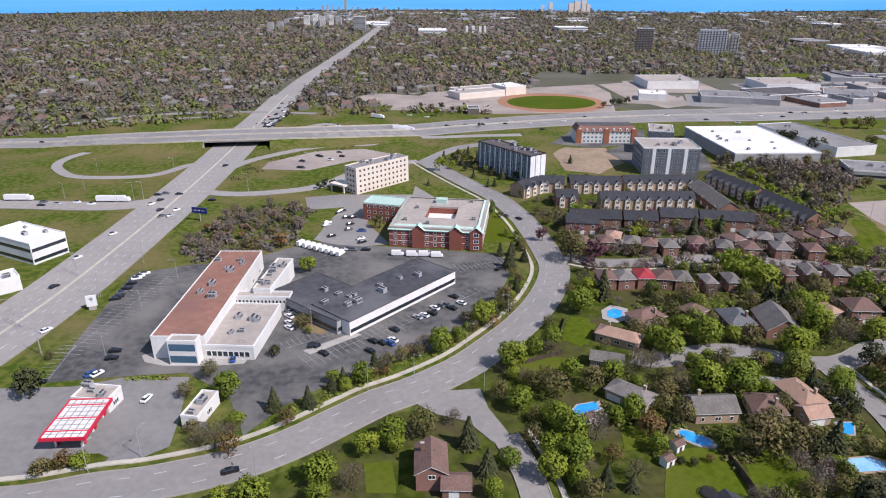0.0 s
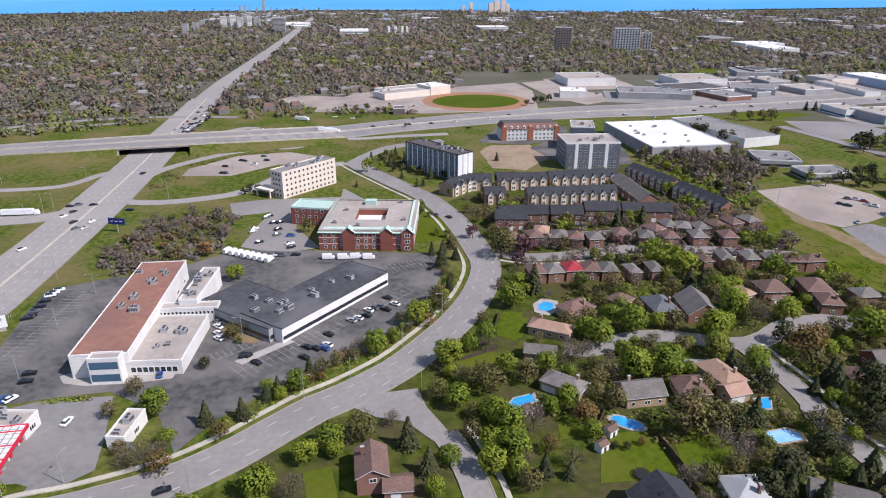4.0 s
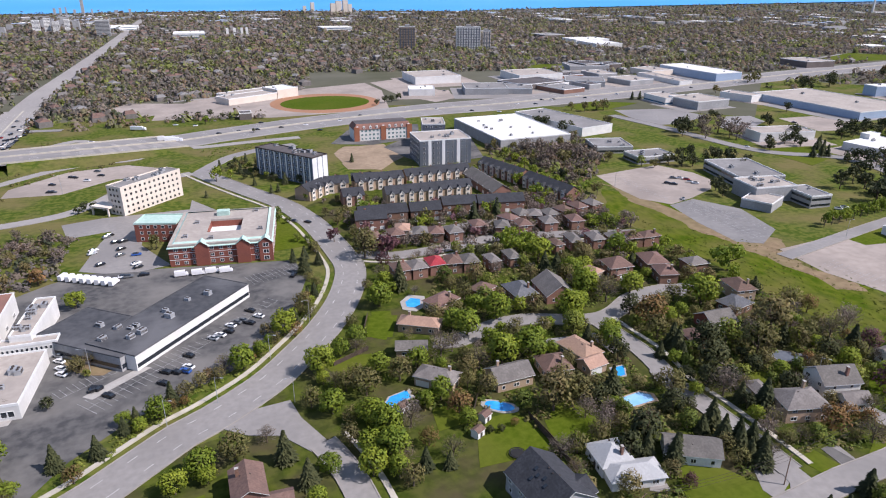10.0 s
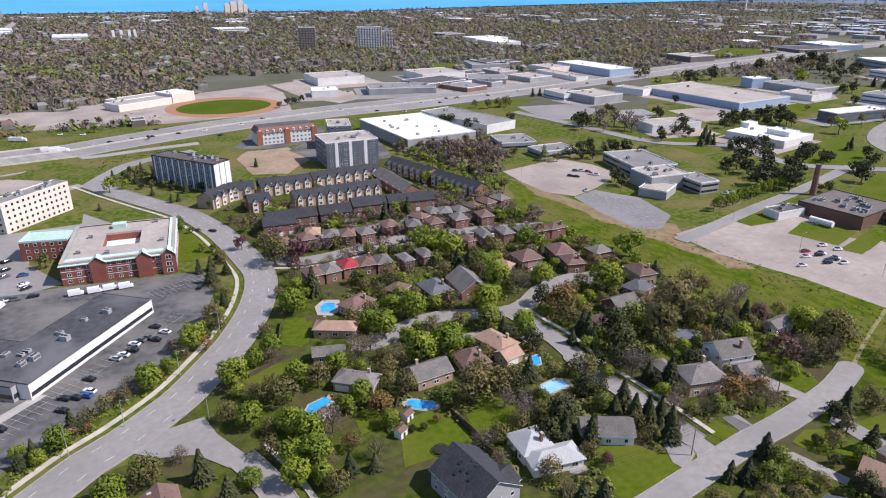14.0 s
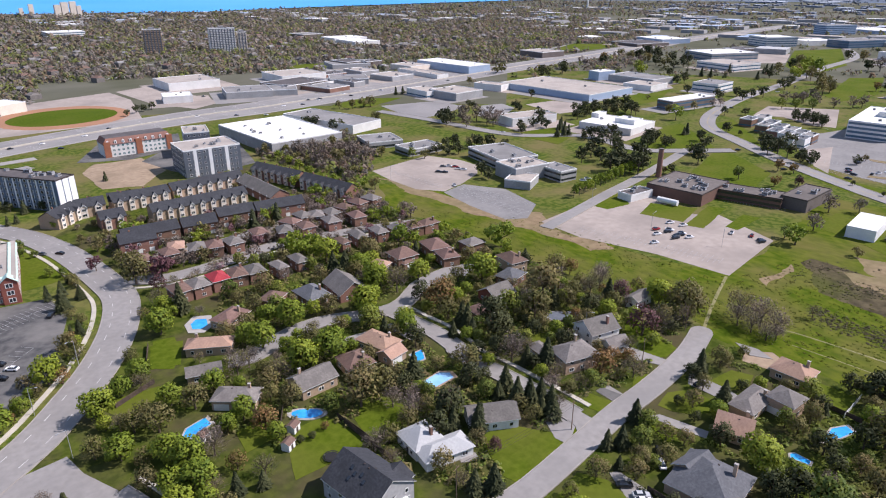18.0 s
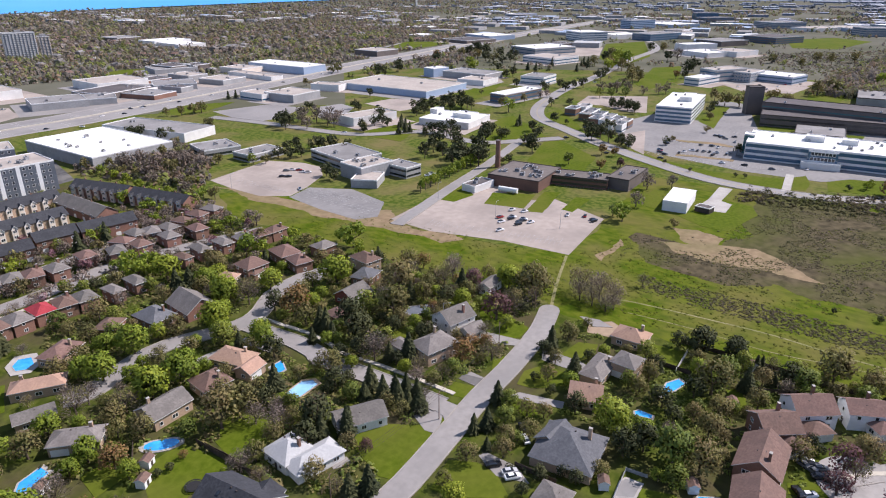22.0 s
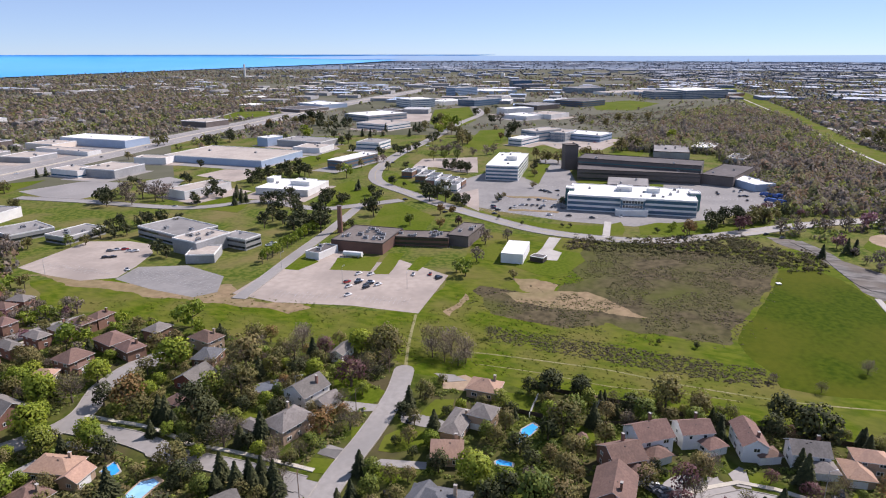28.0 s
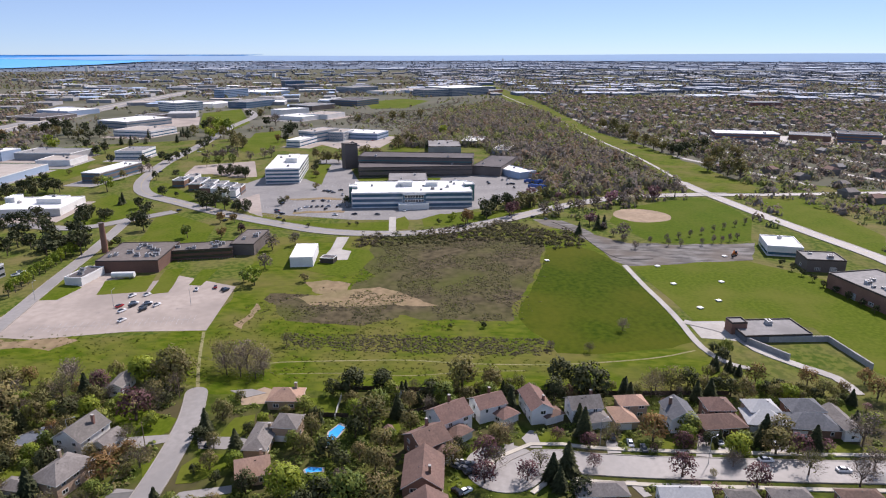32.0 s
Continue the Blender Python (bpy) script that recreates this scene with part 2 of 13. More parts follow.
for nm, c in (("white", (0.75, 0.75, 0.75)), ("black", (0.012, 0.012, 0.014)), ("silver", (0.40, 0.41, 0.42)), ("red", (0.30, 0.02, 0.02)), ("blue", (0.03, 0.09, 0.30)), ("grey", (0.11, 0.115, 0.12))):
    surf("car_" + nm, c, tuple(v * 1.1 for v in c), 6, 0.25, 0, 1, tuple(v * 0.9 for v in c), 0.4, spec=0.6)
# ridge colour comes mostly from emission, standing in for distance haze
ridge_mat = bpy.data.materials.new("glow_ridge")
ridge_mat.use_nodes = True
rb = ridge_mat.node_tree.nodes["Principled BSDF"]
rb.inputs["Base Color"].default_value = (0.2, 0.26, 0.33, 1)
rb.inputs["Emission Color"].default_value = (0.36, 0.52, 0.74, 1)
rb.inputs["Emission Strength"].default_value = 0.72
MATS["glow_ridge"] = ridge_mat
glassy("glass", (0.022, 0.028, 0.036))
glassy("glass_blue", (0.05, 0.12, 0.19), 0.06)
glassy("glass_green", (0.05, 0.14, 0.15), 0.06)
# plants
surf("bark", (0.085, 0.062, 0.045), (0.14, 0.105, 0.08), 2.5, 0.95, 0.5, 0.3, (0.06, 0.048, 0.038), 0.6, stretch=(1, 1, 0.25))
surf("twigs", (0.165, 0.132, 0.104), (0.245, 0.200, 0.160), 0.5, 0.95, 0, 0.2, (0.150, 0.126, 0.100), 0.5, vary=0.2, island=0.2, leaf=0.2)
surf("grass_tuft", (0.060, 0.092, 0.008), (0.110, 0.128, 0.020), 0.4, 0.95, 0, 0.03, (0.130, 0.115, 0.042), 0.6, island=0.25, leaf=0.4, spec=0.05)
# base colour carries blue distance haze for the land past 5 km
surf("haze_land", (0.085, 0.115, 0.165), (0.125, 0.160, 0.215), 0.004, 0.95, 0, 0.001, (0.150, 0.185, 0.235), 0.7)
surf("leaf_lime", (0.155, 0.215, 0.018), (0.255, 0.315, 0.030), 0.5, 0.7, 0, 0.15, (0.140, 0.195, 0.018), 0.7, vary=0.2, island=0.2, leaf=0.3)
surf("leaf_green", (0.105, 0.150, 0.022), (0.190, 0.240, 0.036), 0.6, 0.7, 0, 0.2, (0.150, 0.175, 0.035), 0.6, vary=0.25, island=0.25, leaf=0.3)
surf("leaf_olive", (0.135, 0.132, 0.040), (0.215, 0.202, 0.066), 0.5, 0.75, 0, 0.15, (0.170, 0.132, 0.062), 0.7, vary=0.25, island=0.22, leaf=0.32)
surf("leaf_rust", (0.175, 0.108, 0.038), (0.270, 0.175, 0.058), 0.6, 0.75, 0, 0.2, (0.170, 0.130, 0.052), 0.6, vary=0.2, island=0.22, leaf=0.3)
surf("leaf_plum", (0.095, 0.042, 0.045), (0.175, 0.085, 0.085), 0.6, 0.7, 0, 0.2, (0.12, 0.055, 0.055), 0.6, vary=0.2, island=0.3, leaf=0.35)
surf("leaf_pink", (0.20, 0.095, 0.105), (0.30, 0.16, 0.17), 0.6, 0.7, 0, 0.2, (0.16, 0.08, 0.08), 0.6, vary=0.2, island=0.35, leaf=0.25)
surf("needles", (0.034, 0.043, 0.016), (0.070, 0.080, 0.030), 0.8, 0.85, 0, 0.2, (0.048, 0.057, 0.022), 0.6, vary=0.25, island=0.25, leaf=0.12)


def grove(name, shift=0.0, leaf=0.3, tone=1.0):
    """Crowns of a mixed wood in early spring: each few metres take one of the kinds, from bare grey twigs to young green."""
    m = bpy.data.materials.new(name)
    m.use_nodes = True
    N, K = m.node_tree.nodes, m.node_tree.links.new
    b = N["Principled BSDF"]
    geo = N.new("ShaderNodeNewGeometry")
    flat = N.new("ShaderNodeMapping")
    flat.inputs["Scale"].default_value = (1, 1, 0)
    K(geo.outputs["Position"], flat.inputs[0])
    cells = N.new("ShaderNodeTexVoronoi")
    cells.inputs["Scale"].default_value = 0.10
    K(flat.outputs[0], cells.inputs["Vector"])
    split = N.new("ShaderNodeSeparateColor")
    K(cells.outputs["Color"], split.inputs[0])
    big = N.new("ShaderNodeTexNoise")
    big.inputs["Scale"].default_value, big.inputs["Detail"].default_value = 0.006, 3
    K(flat.outputs[0], big.inputs["Vector"])
    lean = N.new("ShaderNodeMapRange")
    lean.inputs[1].default_value, lean.inputs[2].default_value = 0.3, 0.7
    lean.inputs[3].default_value, lean.inputs[4].default_value = -0.28 + shift, 0.28 + shift
    K(big.outputs[0], lean.inputs[0])
    add = N.new("ShaderNodeMath")
    K(split.outputs[0], add.inputs[0])
    K(lean.outputs[0], add.inputs[1])
    ramp = N.new("ShaderNodeValToRGB")
    ramp.color_ramp.interpolation = "CONSTANT"
    el = ramp.color_ramp.elements
    kinds = ((0.0, (0.150, 0.132, 0.118)), (0.16, (0.185, 0.150, 0.120)), (0.32, (0.130, 0.116, 0.100)), (0.46, (0.175, 0.125, 0.085)), (0.58, (0.165, 0.150, 0.090)), (0.71, (0.066, 0.076, 0.046)), (0.77, (0.138, 0.146, 0.064)), (0.90, (0.165, 0.185, 0.055)))
    for i, (at, c) in enumerate(kinds):
        e = el[i] if i < 2 else el.new(at)
        e.position, e.color = at, (*(v * tone for v in c), 1)
    K(add.outputs[0], ramp.inputs[0])
    hs = N.new("ShaderNodeHueSaturation")
    mr = N.new("ShaderNodeMapRange")
    mr.inputs[3].default_value, mr.inputs[4].default_value = 0.82, 1.18
    K(geo.outputs["Random Per Island"], mr.inputs[0])
    K(mr.outputs[0], hs.inputs["Value"])
    K(ramp.outputs[0], hs.inputs["Color"])
    K(hs.outputs[0], b.inputs["Base Color"])
    b.inputs["Roughness"].default_value, b.inputs["Specular IOR Level"].default_value = 0.95, 0.1
    tr = N.new("ShaderNodeBsdfTranslucent")
    K(hs.outputs[0], tr.inputs[0])
    ms = N.new("ShaderNodeMixShader")
    ms.inputs[0].default_value = leaf
    K(b.outputs[0], ms.inputs[1])
    K(tr.outputs[0], ms.inputs[2])
    K(ms.outputs[0], N["Material Output"].inputs[0])
    MATS[name] = m


grove("wood_far", 0.12, 0.35, 1.3)
grove("wood_far_brown", -0.12, 0.35, 1.3)
grove("wood_russet", -0.05, 0.35, 1.2)
# blue distance haze mixed into the base colour of far crowns
surf("haze_wood", (0.110, 0.128, 0.155), (0.150, 0.166, 0.185), 0.02, 0.95, 0, 0.002, (0.130, 0.146, 0.172), 0.6)
# far roofs and walls: haze put into the colour, bluer and softer in contrast
surf("haze_roof", (0.30, 0.33, 0.39), (0.42, 0.45, 0.50), 0.01, 0.9, 0, 0.001, (0.24, 0.27, 0.33), 0.7, island=0.35)
surf("haze_wall", (0.15, 0.18, 0.24), (0.20, 0.23, 0.29), 0.01, 0.9, 0, 0.001, (0.13, 0.16, 0.21), 0.7)
surf("scrub", (0.085, 0.073, 0.045), (0.150, 0.124, 0.078), 0.5, 0.95, 0, 0.03, (0.095, 0.102, 0.034), 0.8, island=0.15, leaf=0.5)

# ---- builders ----


class Shape:
    """Collects faces with material numbers, then becomes one mesh."""

    def __init__(self):
        self.v, self.f, self.m = [], [], []

    def face(self, pts, mi=0):
        n = len(self.v)
        self.v += [tuple(p) for p in pts]
        self.f.append(tuple(range(n, n + len(pts))))
        self.m.append(mi)
        return self

    def box(self, x0, x1, y0, y1, z0, z1, mi=0, rot=0.0, cx=0.0, cy=0.0):
        ca, sa = math.cos(rot), math.sin(rot)
        p = [(x, y, z) for z in (z0, z1) for x, y in ((x0, y0), (x1, y0), (x1, y1), (x0, y1))]
        p = [(cx + x * ca - y * sa, cy + x * sa + y * ca, z) for x, y, z in p]
        n = len(self.v)
        self.v += p
        for q in ((0, 3, 2, 1), (4, 5, 6, 7), (0, 1, 5, 4), (1, 2, 6, 5), (2, 3, 7, 6), (3, 0, 4, 7)):
            self.f.append(tuple(n + i for i in q))
            self.m.append(mi)
        return self

    def prism(self, pts, z0, z1, mi=0, cap=None):
        n = len(pts)
        for i in range(n):
            (ax, ay), (bx, by) = pts[i], pts[(i + 1) % n]
            self.face([(ax, ay, z0), (bx, by, z0), (bx, by, z1), (ax, ay, z1)], mi)
        return self.face([(x, y, z1) for x, y in pts], mi if cap is None else cap)

    def cone(self, a, b, ra, rb, n=6, mi=0):
        a, b = Vector(a), Vector(b)
        q = (b - a).to_track_quat("Z", "Y")
        ring = [q @ Vector((math.cos(6.28319 * i / n), math.sin(6.28319 * i / n), 0)) for i in range(n)]
        k = len(self.v)
        self.v += [tuple(a + r * ra) for r in ring] + [tuple(b + r * rb) for r in ring]
        for i in range(n):
            j = (i + 1) % n
            self.f.append((k + i, k + j, k + n + j, k + n + i))
            self.m.append(mi)
        self.f.append(tuple(k + n + i for i in range(n)))
        self.m.append(mi)
        return self

    def mesh(self, name, *mats):
        me = bpy.data.meshes.new(name)
        me.from_pydata(self.v, [], self.f)
        for m in mats:
            me.materials.append(MATS[m])
        if len(mats) > 1:
            me.polygons.foreach_set("material_index", self.m)
        me.update()
        return me


def part(name, me, parent, label="", at=None, rz=0.0, size=(1, 1, 1)):
    """Links a mesh as one part under a thing or a part."""
    ob = new(name, me)
    ob.parent = parent
    if at:
        ob.location = at
    ob.rotation_euler = (0, 0, rz)
    ob.scale = size
    if label:
        ob["label"] = label
    return ob


def thing(name, x, y, rot, label, category, group="", kind="", z=0.0):
    ob = new(name)
    ob.empty_display_size = 0.1
    ob.location, ob.rotation_euler = (x, y, z), (0, 0, radians(rot))
    return tagged(ob, label, category, group, kind)


def far(x, y, z=0.0):
    """Beyond 2.6 km the land draws in towards the edge of sight, sloping up to keep each place on its line of view."""
    d = math.hypot(x, y)
    if d < 2600:
        return (x, y, z)
    r = 2600 + 2200 * (1 - math.exp(-(d - 2600) / 2200))
    k = r / d
    return (x * k, y * k, H * (1 - k) + z * k)


UNIT = {}


def unit(mat, kind="box"):
    """A box 1 x 1 x 1, on its base centre, in one material; shared."""
    if (mat, kind) not in UNIT:
        s = Shape()
        if kind == "box":
            s.box(-0.5, 0.5, -0.5, 0.5, 0, 1)
        else:
            s.cone((0, 0, 0), (0, 0, 1), 0.5, 0.5 if kind == "tube" else 0.3, 10)
        UNIT[mat, kind] = s.mesh(mat + "_" + kind, mat)
    return UNIT[mat, kind]

# ---- the land ----


def ground_sheet():
    s = Shape()
    radii = [0, 60, 120, 200, 320, 480, 700, 1000, 1500, 2000] + [2600 * 1.07 ** i for i in range(31)]
    n = 120
    for a, b in zip(radii, radii[1:]):
        for i in range(n):
            c0, c1 = 6.2831853 * i / n, 6.2831853 * (i + 1) / n
            q = [far(r * math.sin(c), r * math.cos(c)) for r, c in ((a, c0), (a, c1), (b, c1), (b, c0))]
            q = q[1:] if a == 0 else q
            park = 46 < math.degrees((c0 + c1) / 2) % 360 < 92          # the lawns of the business park
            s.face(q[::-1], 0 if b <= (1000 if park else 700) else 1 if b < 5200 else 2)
    me = s.mesh("ground", "grass", "far_land", "haze_land")
    tagged(new("ground", me), "spring grass and open land reaching to the horizon", "ground", kind="structure")


LAYER = [0.0]
CELL, HALF = 4.0, 2600.0
TAKEN = np.zeros((1300, 1300), bool)      # ground that holds a road, a lot or a building


def mark_disc(x, y, r):
    i0, i1 = int((x - r + HALF) / CELL), int((x + r + HALF) / CELL) + 1
    j0, j1 = int((y - r + HALF) / CELL), int((y + r + HALF) / CELL) + 1
    TAKEN[max(i0, 0):max(i1, 0), max(j0, 0):max(j1, 0)] = True


def mark_poly(pts):
    P = np.array(pts)
    i0, j0 = np.maximum(((P.min(0) + HALF) / CELL).astype(int), 0)
    i1, j1 = np.minimum(((P.max(0) + HALF) / CELL).astype(int) + 2, 1299)
    X, Y = np.meshgrid(np.arange(i0, i1) * CELL - HALF + CELL / 2, np.arange(j0, j1) * CELL - HALF + CELL / 2, indexing="ij")
    TAKEN[i0:i1, j0:j1] |= within(X, Y, P)


def within(X, Y, P):
    P = np.array(P)
    inside = np.zeros(np.shape(X), bool)
    for (ax, ay), (bx, by) in zip(P, np.roll(P, -1, 0)):
        if ay != by:
            inside ^= ((ay > Y) != (by > Y)) & (X < (bx - ax) * (Y - ay) / (by - ay) + ax)
    return inside


def mark_rect(x, y, rot, L, D):
    ca, sa = math.cos(radians(rot)), math.sin(radians(rot))
    mark_poly([(x + u * ca - v * sa, y + u * sa + v * ca) for u, v in ((-L / 2 - 2, -D / 2 - 2), (L / 2 + 2, -D / 2 - 2), (L / 2 + 2, D / 2 + 2), (-L / 2 - 2, D / 2 + 2))])


def free(X, Y):
    i, j = ((np.asarray(X) + HALF) / CELL).astype(int), ((np.asarray(Y) + HALF) / CELL).astype(int)
    ok = (i >= 0) & (i < 1300) & (j >= 0) & (j < 1300)
    return ~(TAKEN[np.clip(i, 0, 1299), np.clip(j, 0, 1299)] & ok)



def ragged(pts, step, amp):
    """The same outline with an uneven, wandering edge."""
    out = []
    for a, b in zip(pts, pts[1:] + pts[:1]):
        n = max(1, int(math.hypot(b[0] - a[0], b[1] - a[1]) / step))
        for k in range(n):
            x, y = a[0] + (b[0] - a[0]) * k / n, a[1] + (b[1] - a[1]) * k / n
            v = noise.noise_vector((x * 0.05, y * 0.05, 1.7)) * amp + noise.noise_vector((x * 0.25, y * 0.25, 5.2)) * amp * 0.25
            out.append((x + v.x, y + v.y))
    return out


WILD = {"brush": 7.0, "dry_grass": 6.0, "meadow": 4.0, "yard": 2.5, "rubble": 3.0, "dirt": 2.0, "field_grass": 3.0, "lawn": 1.0}


def patch(name, mat, pts, label, category="ground"):
    """A flat piece of ground cover, laid just over the earlier ones."""
    LAYER[0] += 0.0015
    if mat in WILD:
        pts = ragged(pts, 2.5 if WILD[mat] > 5 else 4.0, WILD[mat])
    if name not in ("ground_yards", "meadow_bank"):
        mark_poly(pts)
    s = Shape()
    s.prism(pts if sum(a[0] * b[1] - b[0] * a[1] for a, b in zip(pts, pts[1:] + pts[:1])) > 0 else pts[::-1], -0.05, 0.02 + LAYER[0])
    return tagged(new(name, s.mesh(name, mat)), label, category, kind="structure")


def oval(cx, cy, a, b, rot, n=36):
    ca, sa = math.cos(radians(rot)), math.sin(radians(rot))
    return [(cx + a * math.cos(6.28319 * i / n) * ca - b * math.sin(6.28319 * i / n) * sa, cy + a * math.cos(6.28319 * i / n) * sa + b * math.sin(6.28319 * i / n) * ca) for i in range(n)]


def curve(pts, step=6.0):
    """Points at even steps on a smooth line through pts."""
    p = [Vector(q) for q in pts]
    p = [p[0] * 2 - p[1]] + p + [p[-1] * 2 - p[-2]]
    out = []
    for i in range(1, len(p) - 2):
        a, b, c, d = p[i - 1:i + 3]
        n = max(2, int((c - b).length / step))
        for k in range(n):
            t = k / n
            out.append(0.5 * ((2 * b) + (c - a) * t + (2 * a - 5 * b + 4 * c - d) * t * t + (3 * b - a - 3 * c + d) * t ** 3))
    return out + [p[-2]]


def sides(line, off, wide=None):
    out = []
    for i, q in enumerate(line):
        d = line[min(i + 1, len(line) - 1)] - line[max(i - 1, 0)]
        nrm = Vector((-d.y, d.x)).normalized()
        out.append(q + nrm * off * (wide[i] if wide else 1.0))
    return out


def strip(s, line, o0, o1, z0, z1, mi=0, bridge=None, wide=None):
    """A band between two offsets of a line (positive: to its left), from z0 up to z1; wide: widths that scale the offsets."""
    A, B = sides(line, o0, wide), sides(line, o1, wide)
    lift = bridge or (lambda q: 0.0)
    for i in range(len(line) - 1):
        k = [lift(line[i]), lift(line[i + 1])]
        p = [far(*A[i], z1 + k[0]), far(*A[i + 1], z1 + k[1]), far(*B[i + 1], z1 + k[1]), far(*B[i], z1 + k[0])]
        span = bridge and (line[i] - Vector(XB)).length < 24
        low = [(x, y, z - 1.3) if span else (x, y, z - (z1 - z0) - kk) for (x, y, z), kk in zip(p, (k[0], k[1], k[1], k[0]))]
        s.face(p, mi)
        s.face([p[1], p[0], low[0], low[1]], mi)
        s.face([p[3], p[2], low[2], low[3]], mi)
        if span:
            s.face(low[::-1], mi)


def highway(rows, label):
    """A divided highway of changing width on a bank by its bridge: slab, two carriageways, divider, parapets, lane lines."""
    LAYER[0] += 0.003
    bent = curve(rows, 12.0)
    line, wide = [Vector((q.x, q.y)) for q in bent], [q.z for q in bent]
    for q, w in zip(line, wide):
        mark_disc(q.x, q.y, w / 2 + 2)
    z = 0.03 + LAYER[0]
    s = Shape()
    strip(s, line, 0.5, -0.5, -0.1, z, 0, LIFT, wide)
    ob = tagged(new("highway", s.mesh("highway", "highway_grey")), label, "road", kind="structure")
    for sg in (1, -1):
        s = Shape()
        strip(s, line, sg * 0.44, sg * 0.05, z, z + 0.006, 0, LIFT, wide)
        part("carriageway", s.mesh("carriageway", "road_worn"), ob, "worn grey asphalt lanes")
        s = Shape()
        near = [i for i, q in enumerate(line) if (q - Vector(XB)).length < 150]
        strip(s, line[near[0]:near[-1] + 1], sg * 0.505, sg * 0.495, z, z + 0.9, 0, LIFT, wide[near[0]:near[-1] + 1])
        part("parapet", s.mesh("parapet", "kerb"), ob, "pale concrete parapet")
        s = Shape()
        A, B = sides(line, sg * 0.5, wide), sides(line, sg, [w / 2 + 15 for w in wide])
        for i in near[:-1]:
            if min((line[i] - Vector(XB)).length, (line[i + 1] - Vector(XB)).length) > 20:
                k = [LIFT(line[i]), LIFT(line[i + 1])]
                q = [(*A[i], k[0]), (*A[i + 1], k[1]), (*B[i + 1], 0.02), (*B[i], 0.02)]
                s.face(q if sg < 0 else q[::-1])
        part("embankment", s.mesh("embankment", "grass"), ob, "grassy bank under the highway")
        s = Shape()
        for lane in (0.17, 0.27, 0.36):
            for i in range(0, len(line) - 2, 2):
                a, b = line[i], line[i].lerp(line[i + 1], 0.4)
                strip(s, [a, b], sg * lane + 0.003, sg * lane - 0.003, z, z + 0.012, 0, LIFT, [wide[i], wide[i]])
        part("lane_marks", s.mesh("lane_marks", "paint_white"), ob, "worn painted lane lines")
    s = Shape()
    strip(s, line, 0.012, -0.012, 0, z + 0.9, 0, LIFT, wide)
    part("median", s.mesh("median", "kerb"), ob, "concrete divider wall")
    return ob


def road(name, mat, pts, width, label, lanes=0, median=False, walk_left=False, walk_right=False, kerbs=True, lift=None, step=6.0, yellow=True):
    LAYER[0] += 0.003
    line = curve(pts, step)
    for q in line:
        mark_disc(q.x, q.y, width / 2 + 1)
    z = 0.03 + LAYER[0]
    s = Shape()
    strip(s, line, width / 2, -width / 2, -0.1, z, 0, lift)
    ob = tagged(new(name, s.mesh(name, mat)), label, "road", kind="structure")
    if kerbs:
        s = Shape()
        for sg in (1, -1):
            strip(s, line, sg * (width / 2 + 0.35), sg * width / 2, 0, z + 0.14, 0, lift)
        part("kerb", s.mesh("kerb", "kerb_grey"), ob, "concrete kerb")
    for on, sg in ((walk_left, 1), (walk_right, -1)):
        if on:
            s = Shape()
            strip(s, line, sg * (width / 2 + 4.2), sg * (width / 2 + 2.6), 0, z + 0.12)
            part("sidewalk", s.mesh("sidewalk", "kerb"), ob, "pale concrete sidewalk")
    if lanes:
        s = Shape()
        for k in range(1, lanes):
            off = width * (k / lanes - 0.5)
            mid = lanes % 2 == 0 and k == lanes // 2
            if mid and (median or not yellow):
                continue
            marks = curve(pts, 3.0)
            if mid:
                for o in (off - 0.25, off + 0.25):
                    strip(s, marks, o + 0.09, o - 0.09, z, z + 0.006, 1, lift)
            else:
                for i in range(0, len(marks) - 3, 3):
                    strip(s, marks[i:i + 2], off + 0.11, off - 0.11, z, z + 0.006, 0, lift)
        part("lane_marks", s.mesh("lane_marks", "paint_white", "paint_yellow"), ob, "worn painted lane lines")
    if median:
        s = Shape()
        strip(s, line, 0.7, -0.7, 0, z + 0.9 if median == "wall" else z + 0.15, 0, lift)
        part("median", s.mesh("median", "kerb"), ob, "concrete median strip")
    return ob


def bays(name, a, b, n, length, label, mat="paint_faint", both=False):
    """Painted parking bays along the line from a to b, to its left (or both ways)."""
    LAYER[0] += 0.001
    z = 0.03 + LAYER[0]
    a, b = Vector(a), Vector(b)
    d = (b - a).normalized()
    nr = Vector((-d.y, d.x))
    s = Shape()

    def bar(p, q, w=0.07):
        e = (q - p).normalized()
        m = Vector((-e.y, e.x)) * w
        s.face([(*(p - m), z), (*(q - m), z), (*(q + m), z), (*(p + m), z)])
    for i in range(n + 1):
        p = a.lerp(b, i / n)
        bar(p - (nr * length if both else nr * 0), p + nr * length)
    bar(a, b)
    return tagged(new(name, s.mesh(name, mat)), label, "bay lines", kind="structure")


ground_sheet()
patch("ground_yards", "yard", [(-2.4, 167.8), (24.5, 203.4), (55.1, 261.6), (56.7, 302.2), (38.1, 360.0), (76.8, 393.6), (182.0, 448.2), (206.9, 349.9), (201.2, 291.5), (209.1, 241.7), (210.5, 212.0), (211.3, 164.5), (215.9, 128.7), (209.2, 101.1), (213.7, 81.4), (217.4, 51.8), (214.1, 21.8), (217.7, -3.4), (219.3, -21.8), (150.0, -150.0), (60.0, 60.0), (-70.0, 60.0), (-70.0, 118.0)], "shaded yards and beds between the houses", "ground")
patch("ground_yards", "yard", [(-45.1, 127.3), (-38.7, 144.5), (-27.4, 154.4), (-15.7, 163.8), (-5.8, 167.1), (7.2, 162.2), (14.4, 153.0), (19.7, 131.9), (21.1, 116.7), (-36.7, 111.9)], "planted ground by the curved road", "ground")
